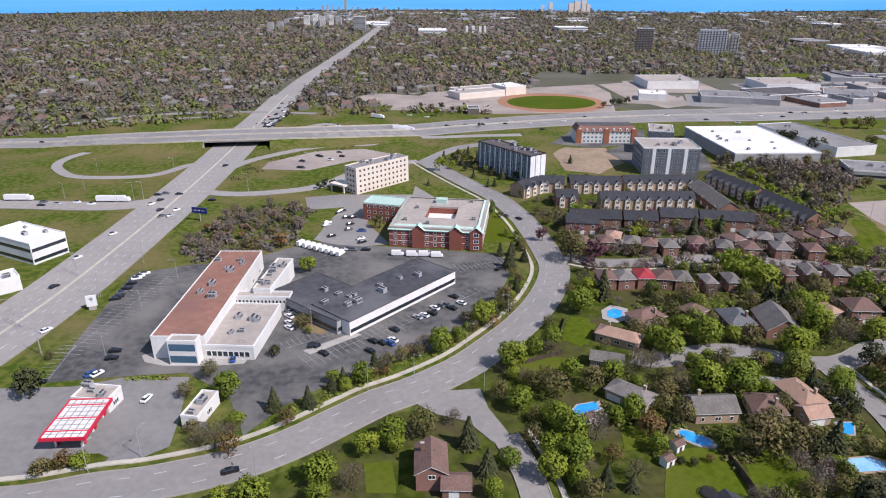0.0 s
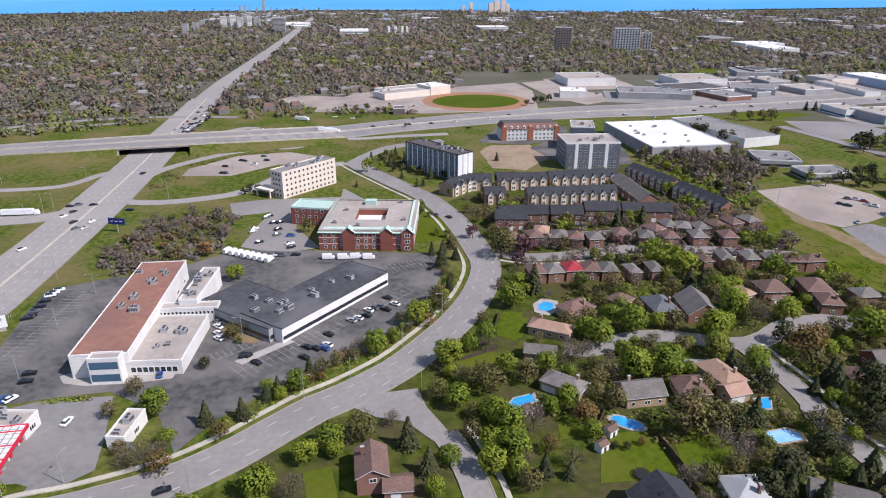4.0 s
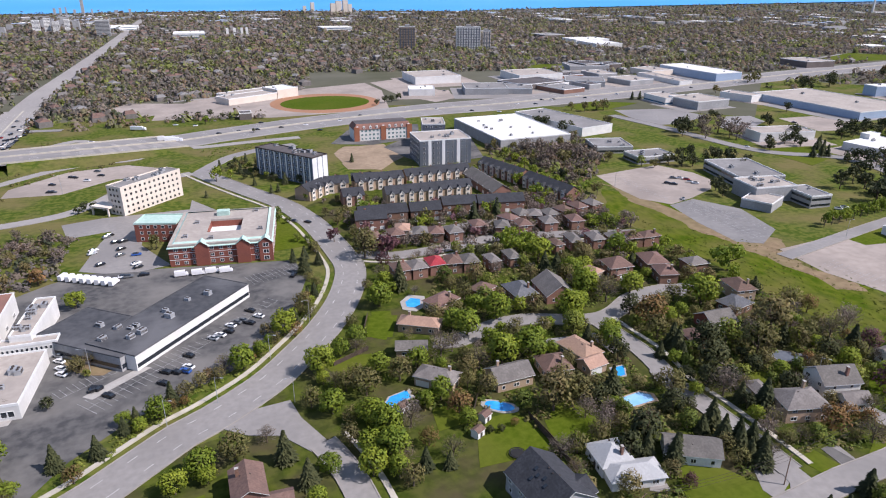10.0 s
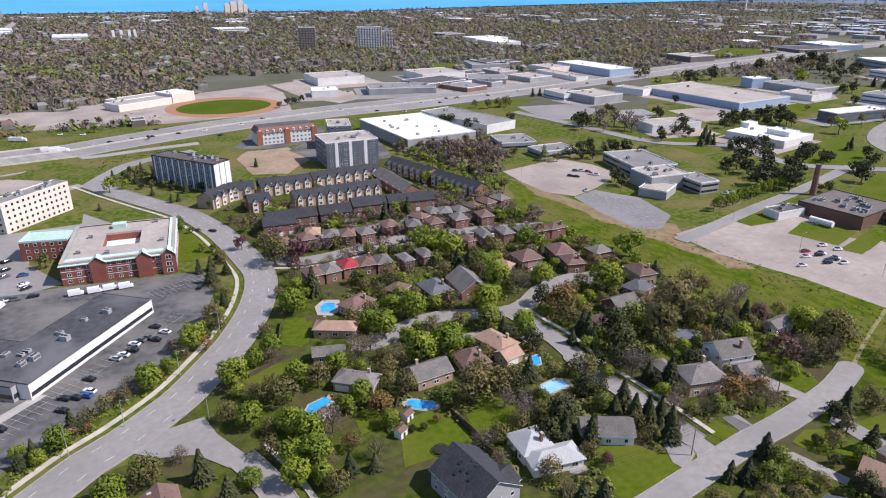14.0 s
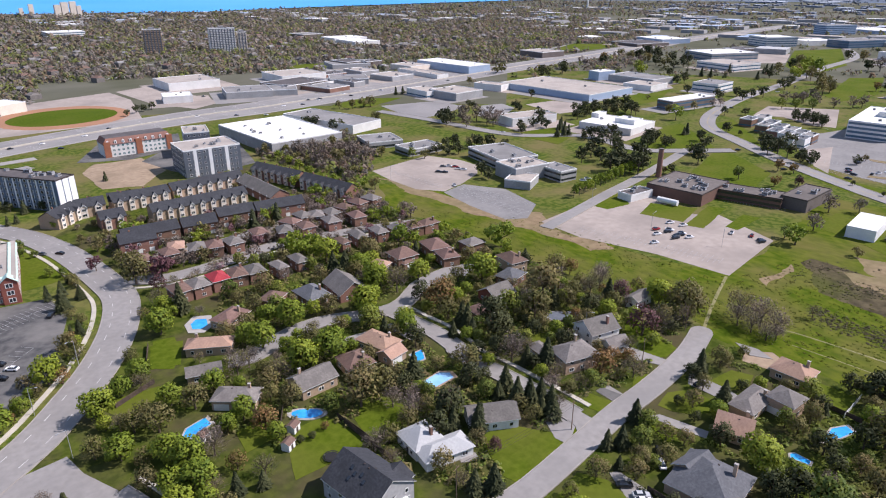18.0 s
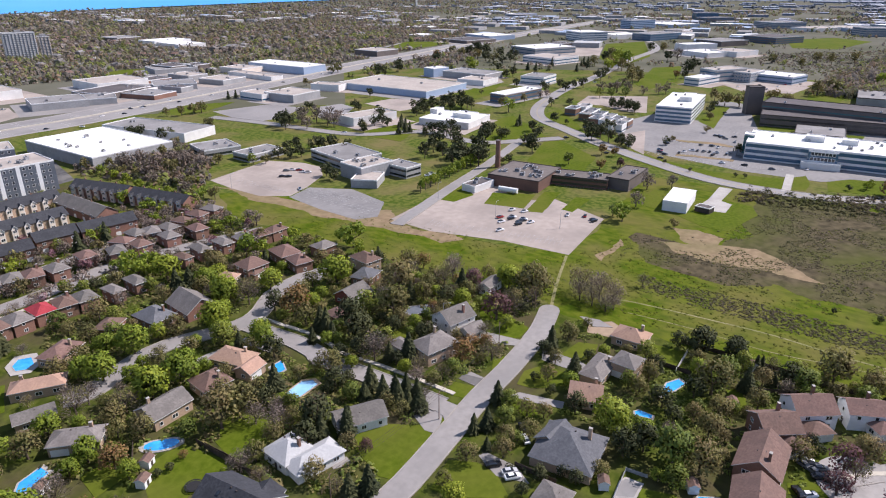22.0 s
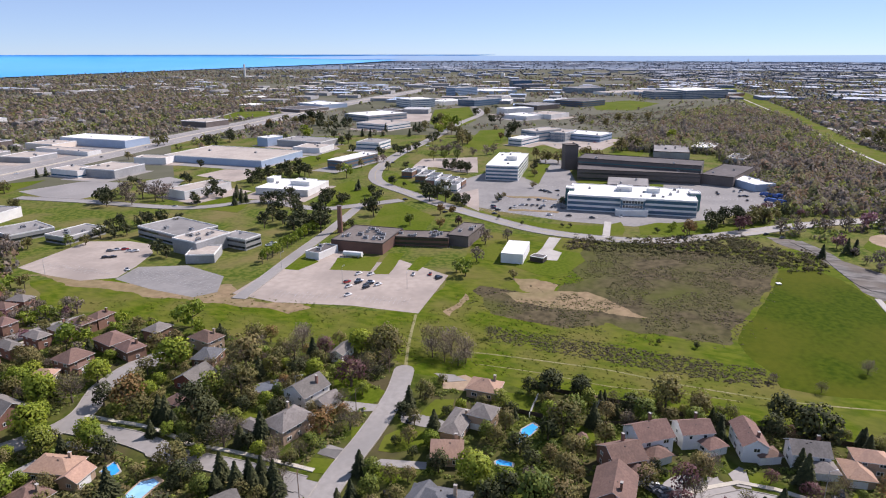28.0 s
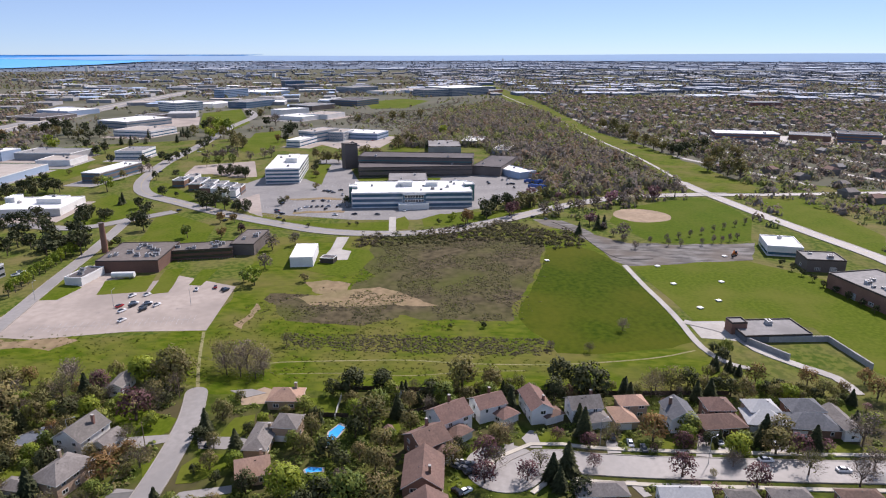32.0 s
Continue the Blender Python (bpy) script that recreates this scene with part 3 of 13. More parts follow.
patch("ground_yards", "yard", [(221.4, -1.8), (219.4, -43.7), (222.3, -96.1), (218.3, -134.7), (213.8, -159.5), (190.0, -180.0), (120.0, -60.0)], "shaded yards along the cul-de-sac", "ground")
patch("meadow", "meadow", [(207.0, 103.8), (259.9, 122.4), (328.0, 129.0), (418.0, 143.9), (424.5, 79.3), (451.7, -61.7), (386.2, -86.3), (253.3, -97.0), (222.5, -98.2), (216.5, 8.7)], "rough green meadow behind the houses", "ground")
patch("meadow", "meadow", [(279.4, 263.4), (250.4, 233.0), (246.9, 214.0), (250.1, 193.9), (264.0, 121.6), (211.4, 102.2), (218.3, 130.2), (212.8, 165.7), (210.5, 212.0), (209.1, 241.7), (204.0, 295.3), (223.1, 338.8)], "rough green verge before the parking lots", "ground")
patch("dry_verge", "dry_grass", [(232.0, 356.6), (248.5, 248.0), (264.6, 228.8), (250.3, 216.8), (249.9, 172.5), (239.4, 178.8), (237.1, 221.2), (229.6, 281.9)], "dry tan grass along the lot edge", "ground")
patch("brush_field", "brush", [(302.8, 105.6), (310.3, 104.6), (313.3, 84.8), (316.7, 65.2), (334.6, 65.3), (344.5, 57.4), (378.2, 70.0), (407.7, 65.1), (426.7, 50.3), (421.5, 45.0), (427.3, -19.2), (410.3, -44.5), (375.0, -35.7), (340.1, -28.0), (308.0, -20.5), (282.6, -13.4), (280.8, -0.1), (283.7, 12.7), (284.4, 32.4), (278.7, 35.0), (275.8, 59.7), (279.0, 80.3), (286.3, 99.2)], "dark brown dead brush on open ground", "ground")
patch("dry_patch", "dry_grass", [(309.5, 88.9), (320.9, 72.9), (324.2, 49.7), (318.5, 44.1), (312.1, 30.5), (301.6, 18.2), (294.9, 33.8), (298.5, 48.7), (299.8, 68.1), (299.7, 82.8)], "tan dry grass in the meadow", "ground")
patch("dry_patch", "dry_grass", [(327.7, 95.8), (336.3, 81.8), (331.6, 66.5), (317.1, 67.8), (316.5, 83.9)], "tan dry grass by the rough lawn", "ground")
patch("dry_patch", "dry_grass", [(271.1, 111.5), (295.9, 111.7), (293.9, 108.5), (268.2, 107.2)], "worn tan strip beside the lot", "ground")
patch("dry_patch", "dirt", [(207.5, 86.1), (214.3, 78.4), (210.7, 72.2), (202.9, 72.1), (200.7, 82.2)], "bare trodden ground beside a house", "ground")
patch("mown_field", "field_grass", [(401.1, -43.7), (407.4, -64.9), (397.1, -73.6), (367.4, -85.5), (323.6, -89.9), (287.0, -92.8), (263.2, -93.0), (255.1, -84.4), (252.3, -58.1), (251.5, -34.2), (262.4, -30.9), (271.6, -24.3), (285.9, -18.9), (324.1, -27.1), (365.7, -37.0)], "bright green mown field", "ground")
patch("playing_field", "lawn", [(371.9, -89.0), (382.4, -161.0), (346.1, -195.3), (307.1, -199.2), (279.1, -200.6), (222.0, -164.6), (243.8, -154.5), (282.7, -153.3), (287.7, -101.8)], "green playing field", "ground")
patch("ball_field", "turf", [(473.6, -96.8), (513.8, -110.0), (543.0, -152.7), (562.7, -191.1), (536.9, -202.6), (486.7, -205.0), (426.3, -181.2), (418.5, -147.0), (419.9, -113.9)], "bright green ball field", "ground")
patch("infield", "dirt", oval(494.1, -125.1, 22.2, 21.8, -80.9), "tan dirt infield", "ground")
road("meadow_path", "path_grass", [(231.0, 88.3), (234.7, 80.0), (238.1, 48.8), (239.6, 26.7), (237.9, 2.9), (238.5, -23.9), (240.6, -43.5), (247.4, -73.7), (255.4, -92.0)], 0.9, "faint trodden path in the meadow", kerbs=False)
road("meadow_path", "path_grass", [(224.9, 76.8), (227.0, 51.6), (226.4, 25.1), (231.1, 2.6), (233.0, -19.7)], 0.5, "second faint track in the meadow", kerbs=False)
road("lane_path", "path_grass", [(262.5, 122.0), (242.9, 115.3), (226.8, 109.4), (212.6, 103.6)], 1.3, "trodden dirt path from the street end", kerbs=False)
patch("rubble_ground", "rubble", [(476.5, -38.9), (474.4, -56.9), (447.4, -70.1), (427.6, -86.7), (416.5, -99.0), (415.4, -126.6), (421.1, -180.2), (383.8, -166.2), (373.6, -115.6), (370.2, -89.7), (380.5, -80.5), (411.8, -77.9), (445.8, -63.2), (458.9, -48.4)], "grey rubble and broken concrete", "ground")
patch("corridor", "meadow", [(2613.4, 11.6), (2616.5, -43.2), (1614.7, -149.9), (1038.6, -186.0), (870.6, -223.2), (590.3, -259.8), (575.1, -205.0), (626.0, -190.1), (923.3, -158.4), (1450.9, -98.6)], "mown green corridor", "ground")
patch("lawn", "lawn", [(560.4, -233.3), (562.9, -276.8), (441.5, -276.3), (387.1, -245.1), (438.8, -227.3)], "green lawn beside the crossing road", "ground")
patch("parking_lot", "lot_pale", [(238.7, 366.1), (294.0, 376.0), (305.2, 350.6), (304.7, 332.2), (290.6, 315.5), (267.5, 304.5), (247.2, 298.0), (236.1, 312.9), (235.8, 339.8)], "worn pale asphalt parking lot", "ground")
patch("parking_lot", "lot_grey", [(245.3, 296.9), (266.2, 302.1), (279.6, 277.6), (272.1, 244.6), (250.7, 230.8), (239.9, 237.4), (240.7, 266.6)], "cracked grey parking lot with faded bays", "ground")
patch("parking_lot", "lot_pale", [(252.0, 222.3), (293.9, 227.2), (326.0, 224.7), (353.4, 225.3), (330.5, 196.2), (327.2, 176.6), (336.6, 166.3), (321.2, 128.9), (264.0, 121.6), (260.8, 156.0), (250.1, 193.9)], "large pale cracked parking lot", "ground")
patch("lawn", "lawn", [(295.4, 224.9), (331.2, 234.9), (314.3, 210.4), (296.9, 212.8)], "green lawn panel by the plant", "ground")
patch("lawn", "lawn", [(304.0, 196.4), (325.7, 203.4), (338.0, 180.5), (310.7, 173.0)], "green lawn panel by the plant", "ground")
patch("lawn", "lawn", [(306.9, 169.7), (346.0, 179.0), (350.3, 170.2), (310.5, 160.8)], "green lawn panel by the plant", "ground")
patch("lawn", "lawn", [(321.4, 154.9), (348.2, 158.8), (349.8, 150.3), (321.4, 147.8)], "green lawn panel by the plant", "ground")
patch("office_lot", "lot_grey", [(528.9, 207.7), (599.1, 222.3), (645.0, 213.1), (626.6, 165.7), (756.0, 186.6), (747.2, 155.2), (578.7, 104.0), (662.1, 35.7), (681.3, -23.4), (779.0, -28.6), (788.8, -46.2), (643.4, -65.4), (596.1, -62.0), (570.1, -46.9), (514.5, -5.0), (471.6, 45.6), (468.3, 93.3), (479.8, 147.7), (491.3, 184.1)], "pale office parking lot", "ground")
patch("lawn", "lawn", [(625.0, 168.5), (720.4, 181.0), (717.0, 165.2), (599.3, 149.0)], "green island in the office lot", "ground")
patch("lawn", "lawn", [(635.8, 115.3), (637.1, 93.4), (614.7, 90.6), (613.3, 111.4)], "green island in the office lot", "ground")
patch("lawn", "lawn", [(853.6, 114.1), (890.5, 75.4), (799.3, 79.9), (794.7, 107.1)], "green panel behind the works", "ground")
patch("works_yard", "lot_pale", [(892.5, 226.4), (955.6, 196.9), (969.9, 142.1), (913.8, 123.0), (850.5, 130.7), (840.0, 183.8)], "pale yard beyond the works", "ground")
patch("lawn", "lawn", [(466.5, 182.6), (483.1, 175.4), (464.8, 142.8), (455.3, 111.0), (465.6, 61.8), (440.7, 59.8), (427.8, 99.4), (438.4, 141.5), (455.4, 170.3)], "curved green lawn along the road", "ground")
patch("lawn", "lawn", [(472.5, 61.8), (481.0, 55.4), (459.6, 50.3), (444.3, 50.2), (442.0, 57.6)], "green lawn before the office", "ground")
patch("lawn", "lawn", [(473.3, 42.7), (489.6, 30.8), (499.9, -5.3), (516.7, -44.3), (510.3, -49.5), (487.5, -24.6), (464.1, 5.1), (450.5, 39.0)], "green lawn beside the office drive", "ground")
patch("lawn", "lawn", [(405.4, 225.2), (466.8, 243.9), (477.4, 235.4), (444.3, 189.0), (404.4, 180.0), (394.7, 205.0)], "green triangle between the roads", "ground")
patch("lawn", "lawn", [(356.8, 121.8), (390.2, 126.4), (393.8, 120.0), (358.9, 112.6), (358.2, 88.0), (395.4, 86.7), (392.3, 68.6), (376.5, 62.9), (342.0, 68.6), (341.6, 83.1), (352.2, 100.9)], "green lawn by the shed", "ground")
patch("gravel_drive", "concrete", [(420.8, 95.3), (421.2, 87.2), (392.1, 86.3), (388.8, 79.5), (371.3, 78.5), (368.1, 95.0), (391.7, 93.4)], "pale drive to the shed", "ground")
patch("mall_lot", "asphalt", [(-129.3, 179.1), (-132.5, 203.4), (-138.2, 264.6), (-114.3, 275.4), (-95.4, 277.3), (-75.6, 294.7), (-63.2, 302.2), (-23.3, 296.2), (27.3, 287.5), (30.8, 267.7), (22.2, 239.4), (13.1, 218.0), (-4.8, 198.7), (-34.0, 181.1), (-49.1, 166.3), (-57.2, 152.4), (-67.3, 172.2), (-85.3, 185.1), (-108.5, 182.4)], "dark worn asphalt parking lot", "ground")
patch("forecourt", "lot_grey", [(-152.0, 175.3), (-118.6, 176.9), (-103.8, 182.4), (-83.4, 182.4), (-78.5, 160.7), (-76.5, 147.9), (-83.5, 142.1), (-92.6, 138.8), (-107.7, 136.2), (-123.2, 132.9)], "grey asphalt forecourt of the fuel station", "ground")
patch("sidewalk_apron", "concrete", [(-104.8, 195.8), (-101.1, 198.0), (-86.5, 199.1), (-68.3, 202.5), (-65.9, 198.0), (-67.8, 190.5), (-78.6, 189.1), (-94.2, 189.1), (-101.9, 191.5)], "pale concrete apron before the entrance", "ground")
patch("planting_island", "yard", [(-109.1, 136.7), (-110.4, 140.5), (-105.1, 143.8), (-95.5, 144.5), (-91.7, 143.2), (-92.9, 139.2), (-103.9, 136.7)], "planted island at the station edge", "ground")
patch("brick_lot", "road_grey", [(-65.3, 306.0), (-60.6, 340.3), (-56.5, 360.0), (-41.0, 363.1), (-40.9, 331.1), (-26.4, 300.6), (-40.0, 296.9), (-54.3, 299.9)], "grey parking lot beside the brick building", "ground")
patch("lawn", "lawn", [(24.0, 349.5), (29.4, 350.5), (38.5, 336.2), (40.0, 304.5), (20.5, 301.6)], "green lawn beside the brick building", "ground")
patch("park_ride_lot", "lot_pale", [(-126.2, 440.6), (-126.1, 459.1), (-97.5, 493.3), (-61.3, 500.6), (-26.1, 475.6), (-34.3, 459.1), (-65.5, 464.0), (-93.4, 437.7)], "pale kerbed commuter parking lot", "ground")
patch("motel_lot", "road_grey", [(-63.6, 381.8), (-18.7, 381.8), (-17.7, 399.8), (-4.8, 376.2), (-27.6, 360.0), (-47.3, 360.0), (-77.1, 352.9), (-83.3, 376.2)], "grey hotel parking lot", "ground")
patch("construction_dirt", "dirt", [(83.3, 486.1), (96.0, 504.4), (127.1, 504.4), (129.7, 459.1), (105.9, 429.0), (84.4, 437.7)], "bare tan construction dirt", "ground")
patch("hotel_lot", "asphalt", [(124.5, 493.3), (148.4, 518.0), (202.6, 504.4), (186.8, 437.7), (140.5, 429.0), (132.2, 455.9)], "dark asphalt hotel lot", "ground")
patch("hotel_lot", "asphalt", [(87.0, 518.0), (111.9, 567.8), (177.7, 572.6), (162.1, 518.0), (118.2, 504.4)], "dark asphalt lot round the mansard hotel", "ground")
patch("warehouse_lot", "road_grey", [(208.7, 554.0), (227.0, 584.8), (298.6, 518.0), (278.7, 472.2), (210.4, 468.9)], "grey lot behind the warehouse", "ground")
patch("school_lot", "lot_pale", [(-51.4, 713.5), (-16.0, 780.1), (45.1, 801.9), (191.9, 849.3), (197.0, 780.1), (172.7, 653.8), (53.7, 647.7), (26.2, 659.9), (-54.2, 669.4)], "pale school ground and drives", "ground")
patch("sports_lot", "lot_pale", [(-108.6, 728.2), (-82.5, 780.1), (-28.6, 759.3), (-32.3, 695.9), (-74.2, 695.9)], "bare pale ground beside the ramp", "ground")
patch("depot_lot", "lot_pale", [(199.1, 849.3), (249.3, 875.0), (269.2, 702.9), (231.5, 679.1), (206.4, 739.6)], "pale depot yard", "ground")
patch("big_lot", "road_grey", [(387.6, 572.8), (443.8, 561.0), (456.5, 516.2), (406.2, 493.1), (377.6, 494.5), (378.5, 525.1)], "faded grey lots by the highway", "ground")
patch("big_lot", "lot_pale", [(511.2, 482.2), (551.7, 479.9), (560.7, 445.5), (517.4, 422.0), (498.9, 424.4)], "pale lot beside the laboratory", "ground")
patch("big_lot", "road_grey", [(470.4, 506.8), (495.1, 501.2), (487.8, 475.3), (439.5, 446.4), (428.4, 466.4)], "grey lot beside the showroom", "ground")
patch("big_lot", "lot_pale", [(641.2, 300.2), (698.8, 313.3), (734.3, 257.8), (636.8, 222.7), (631.1, 242.6), (650.9, 275.5)], "pale lot by the purple-grey cluster", "ground")
patch("big_lot", "lot_pale", [(532.2, 203.7), (557.7, 194.3), (473.2, 163.9), (486.2, 178.7)], "pale lot along the drive", "ground")
patch("big_lot", "lot_pale", [(662.0, 516.0), (710.1, 490.5), (760.2, 471.1), (734.3, 446.8), (688.2, 459.0)], "pale lot before the long works", "ground")
patch("big_lot", "lot_pale", [(648.4, 383.6), (712.7, 386.2), (680.2, 346.8), (647.1, 357.7)], "pale lot behind the brick office", "ground")
patch("big_lot", "lot_pale", [(1097.3, 560.3), (1240.6, 595.7), (1256.3, 541.4), (1111.1, 483.8), (1067.7, 512.3)], "pale lot by the far offices", "ground")
patch("big_lot", "lot_pale", [(420.3, 858.7), (476.0, 902.2), (466.8, 858.3), (424.3, 808.4)], "tan ground by the highway stores", "ground")
patch("lawn", "lawn", [(596.1, 457.6), (688.2, 459.0), (717.6, 440.7), (636.1, 405.7), (607.6, 405.6)], "bright lawn among the offices", "ground")
patch("lawn", "lawn", [(394.9, 384.1), (447.1, 393.8), (441.6, 355.4), (398.1, 337.6)], "bright lawn beside the laboratory", "ground")
patch("lawn", "lawn", [(423.5, 291.6), (522.3, 324.3), (547.8, 321.2), (483.1, 251.1), (454.3, 266.5)], "bright lawn beside the drive", "ground")
patch("lawn", "lawn", [(567.2, 301.2), (602.6, 300.7), (546.8, 252.8), (511.9, 228.7), (507.8, 247.8)], "bright lawn beside the cluster", "ground")
patch("lawn", "lawn", [(1332.0, 567.8), (1438.3, 526.4), (1153.0, 408.2), (969.3, 389.0), (1067.6, 464.7)], "wide green lawn beyond the offices", "ground")
patch("lawn", "lawn", [(960.2, 861.5), (1128.9, 934.0), (1189.0, 854.6), (1079.1, 823.1), (993.7, 823.2)], "green field beyond the highway", "ground")
patch("lawn", "lawn", [(473.7, 949.0), (509.8, 963.4), (546.8, 945.2), (498.4, 904.4), (454.6, 900.0)], "green field by the halls", "ground")
patch("lawn", "lawn", [(349.6, 608.4), (395.4, 626.4), (435.9, 601.2), (382.1, 577.1), (355.1, 577.6)], "green verge by the highway", "ground")
patch("lawn", "lawn", [(1656.0, 288.3), (1794.9, 211.7), (1720.6, 130.9), (1484.0, 166.4), (1460.8, 239.8)], "green field before the woodland", "ground")
patch("lawn", "lawn", [(813.5, 303.8), (999.2, 347.2), (1041.1, 318.2), (869.0, 268.8), (788.4, 276.9)], "green lawn beside the curving drive", "ground")
patch("running_track", "track_clay", oval(117.5, 716.0, 58.5, 62.4, 7.1), "reddish clay running track")
patch("track_infield", "turf", oval(117.5, 716.0, 48.0, 43.7, 7.1), "green infield of the running track")
LAYER[0] = 0.10
patch("apron", "lot_pale", [(235.3, 782.2), (334.4, 782.2), (334.4, 883.0), (235.3, 883.0)], "grey paved yard round a works building")
patch("apron", "road_grey", [(258.6, 692.6), (342.0, 668.5), (364.9, 748.1), (281.5, 772.1)], "grey paved yard round a works building")
patch("apron", "road_grey", [(301.0, 689.5), (363.0, 661.6), (394.5, 731.6), (332.5, 759.6)], "grey paved yard round a works building")
patch("apron", "lot_pale", [(348.5, 691.5), (448.5, 715.1), (428.1, 801.5), (328.1, 777.9)], "grey paved yard round a works building")
patch("apron", "road_grey", [(398.5, 719.3), (473.3, 680.6), (511.3, 754.2), (436.6, 792.9)], "grey paved yard round a works building")
patch("apron", "road_grey", [(368.1, 755.6), (468.8, 755.6), (468.8, 856.4), (368.1, 856.4)], "grey paved yard round a works building")
patch("apron", "lot_pale", [(196.7, 709.6), (258.3, 693.8), (274.4, 756.6), (212.8, 772.4)], "grey paved yard round a works building")
patch("apron", "road_grey", [(737.9, 1248.6), (860.0, 1248.6), (860.0, 1349.4), (737.9, 1349.4)], "grey paved yard round a works building")
patch("apron", "road_grey", [(488.3, 852.8), (580.9, 827.6), (604.3, 913.2), (511.7, 938.5)], "grey paved yard round a works building")
patch("apron", "road_grey", [(941.9, -320.4), (921.5, -444.5), (997.3, -456.9), (1017.7, -332.8)], "grey paved yard round a works building")
patch("apron", "road_grey", [(947.6, -418.3), (910.9, -499.2), (975.4, -528.4), (1012.1, -447.6)], "grey paved yard round a works building")
patch("apron", "lot_pale", [(924.6, -474.4), (890.2, -557.0), (961.1, -586.5), (995.5, -503.8)], "grey paved yard round a works building")
patch("apron", "road_grey", [(443.2, 591.2), (447.9, 536.6), (515.3, 542.4), (510.5, 597.1)], "pale paved yard beside a works building")
patch("apron", "lot_pale", [(449.0, 622.6), (449.8, 563.5), (487.4, 564.0), (486.6, 623.1)], "pale paved yard beside a works building")
patch("apron", "lot_pale", [(408.2, 389.9), (468.8, 379.2), (477.4, 428.1), (416.8, 438.8)], "pale paved yard beside a works building")
patch("apron", "road_grey", [(550.3, 586.4), (556.5, 443.6), (664.9, 448.3), (658.7, 591.2)], "pale paved yard beside a works building")
patch("apron", "lot_pale", [(535.0, 602.1), (551.4, 544.5), (580.7, 552.9), (564.3, 610.5)], "pale paved yard beside a works building")
patch("apron", "lot_pale", [(439.3, 371.0), (448.6, 310.1), (518.5, 320.8), (509.2, 381.7)], "pale paved yard beside a works building")
patch("apron", "road_grey", [(580.6, 389.8), (577.3, 358.3), (669.7, 348.8), (673.0, 380.2)], "pale paved yard beside a works building")
patch("apron", "lot_pale", [(714.9, 572.4), (708.0, 531.5), (745.9, 525.2), (752.7, 566.0)], "pale paved yard beside a works building")
patch("apron", "lot_pale", [(706.8, 545.7), (705.7, 465.1), (774.0, 464.1), (775.1, 544.7)], "pale paved yard beside a works building")
patch("apron", "road_grey", [(665.5, 490.5), (670.0, 441.5), (735.2, 447.5), (730.6, 496.5)], "pale paved yard beside a works building")
patch("apron", "lot_pale", [(1070.0, 646.9), (1034.3, 562.0), (1128.5, 522.4), (1164.2, 607.3)], "pale paved yard beside a works building")
patch("apron", "lot_pale", [(934.1, 556.1), (918.7, 480.2), (1002.6, 463.1), (1018.0, 539.0)], "pale paved yard beside a works building")
patch("apron", "road_grey", [(718.6, 430.1), (721.7, 386.4), (785.9, 391.0), (782.7, 434.7)], "pale paved yard beside a works building")
patch("apron", "lot_pale", [(1194.5, 646.9), (1175.7, 593.4), (1231.3, 573.8), (1250.2, 627.3)], "pale paved yard beside a works building")
patch("apron", "lot_pale", [(1157.6, 883.8), (1139.5, 796.9), (1248.1, 774.2), (1266.3, 861.1)], "pale paved yard beside a works building")
patch("apron", "road_grey", [(846.5, 843.5), (843.6, 776.2), (921.3, 772.8), (924.2, 840.1)], "pale paved yard beside a works building")
patch("apron", "lot_pale", [(369.2, 737.1), (388.7, 662.8), (430.8, 673.8), (411.3, 748.1)], "pale paved yard beside a works building")
patch("apron", "lot_pale", [(407.3, 758.6), (417.1, 691.8), (459.6, 698.0), (449.9, 764.8)], "pale paved yard beside a works building")
patch("apron", "road_grey", [(354.3, 769.5), (371.5, 711.2), (442.5, 732.1), (425.3, 790.4)], "pale paved yard beside a works building")
patch("apron", "lot_pale", [(438.0, 821.4), (441.1, 768.8), (484.8, 771.4), (481.7, 824.0)], "pale paved yard beside a works building")
patch("apron", "lot_pale", [(509.8, 922.7), (515.0, 866.5), (573.3, 871.9), (568.1, 928.1)], "pale paved yard beside a works building")
patch("apron", "road_grey", [(539.5, 895.8), (541.6, 855.6), (594.9, 858.4), (592.8, 898.6)], "pale paved yard beside a works building")
patch("apron", "lot_pale", [(488.0, 824.5), (490.8, 758.8), (530.4, 760.5), (527.7, 826.2)], "pale paved yard beside a works building")
patch("apron", "lot_pale", [(473.4, 754.9), (482.7, 701.9), (546.8, 713.1), (537.6, 766.1)], "pale paved yard beside a works building")
patch("apron", "road_grey", [(604.3, 824.2), (609.7, 699.5), (677.9, 702.5), (672.5, 827.2)], "pale paved yard beside a works building")
patch("apron", "lot_pale", [(572.5, 829.7), (579.2, 763.4), (627.7, 768.4), (621.0, 834.6)], "pale paved yard beside a works building")
patch("apron", "lot_pale", [(544.5, 793.1), (541.9, 688.4), (586.1, 687.3), (588.7, 792.0)], "pale paved yard beside a works building")
patch("apron", "road_grey", [(738.5, 1306.8), (731.1, 1190.0), (814.8, 1184.7), (822.1, 1301.6)], "pale paved yard beside a works building")
patch("apron", "lot_pale", [(847.6, 261.8), (838.6, 220.8), (909.2, 205.2), (918.2, 246.3)], "pale paved yard beside a works building")
patch("apron", "lot_pale", [(887.6, 266.1), (870.2, 230.5), (942.5, 195.3), (959.9, 230.9)], "pale paved yard beside a works building")
patch("apron", "road_grey", [(901.0, 236.3), (893.6, 188.6), (962.5, 177.9), (970.0, 225.5)], "pale paved yard beside a works building")
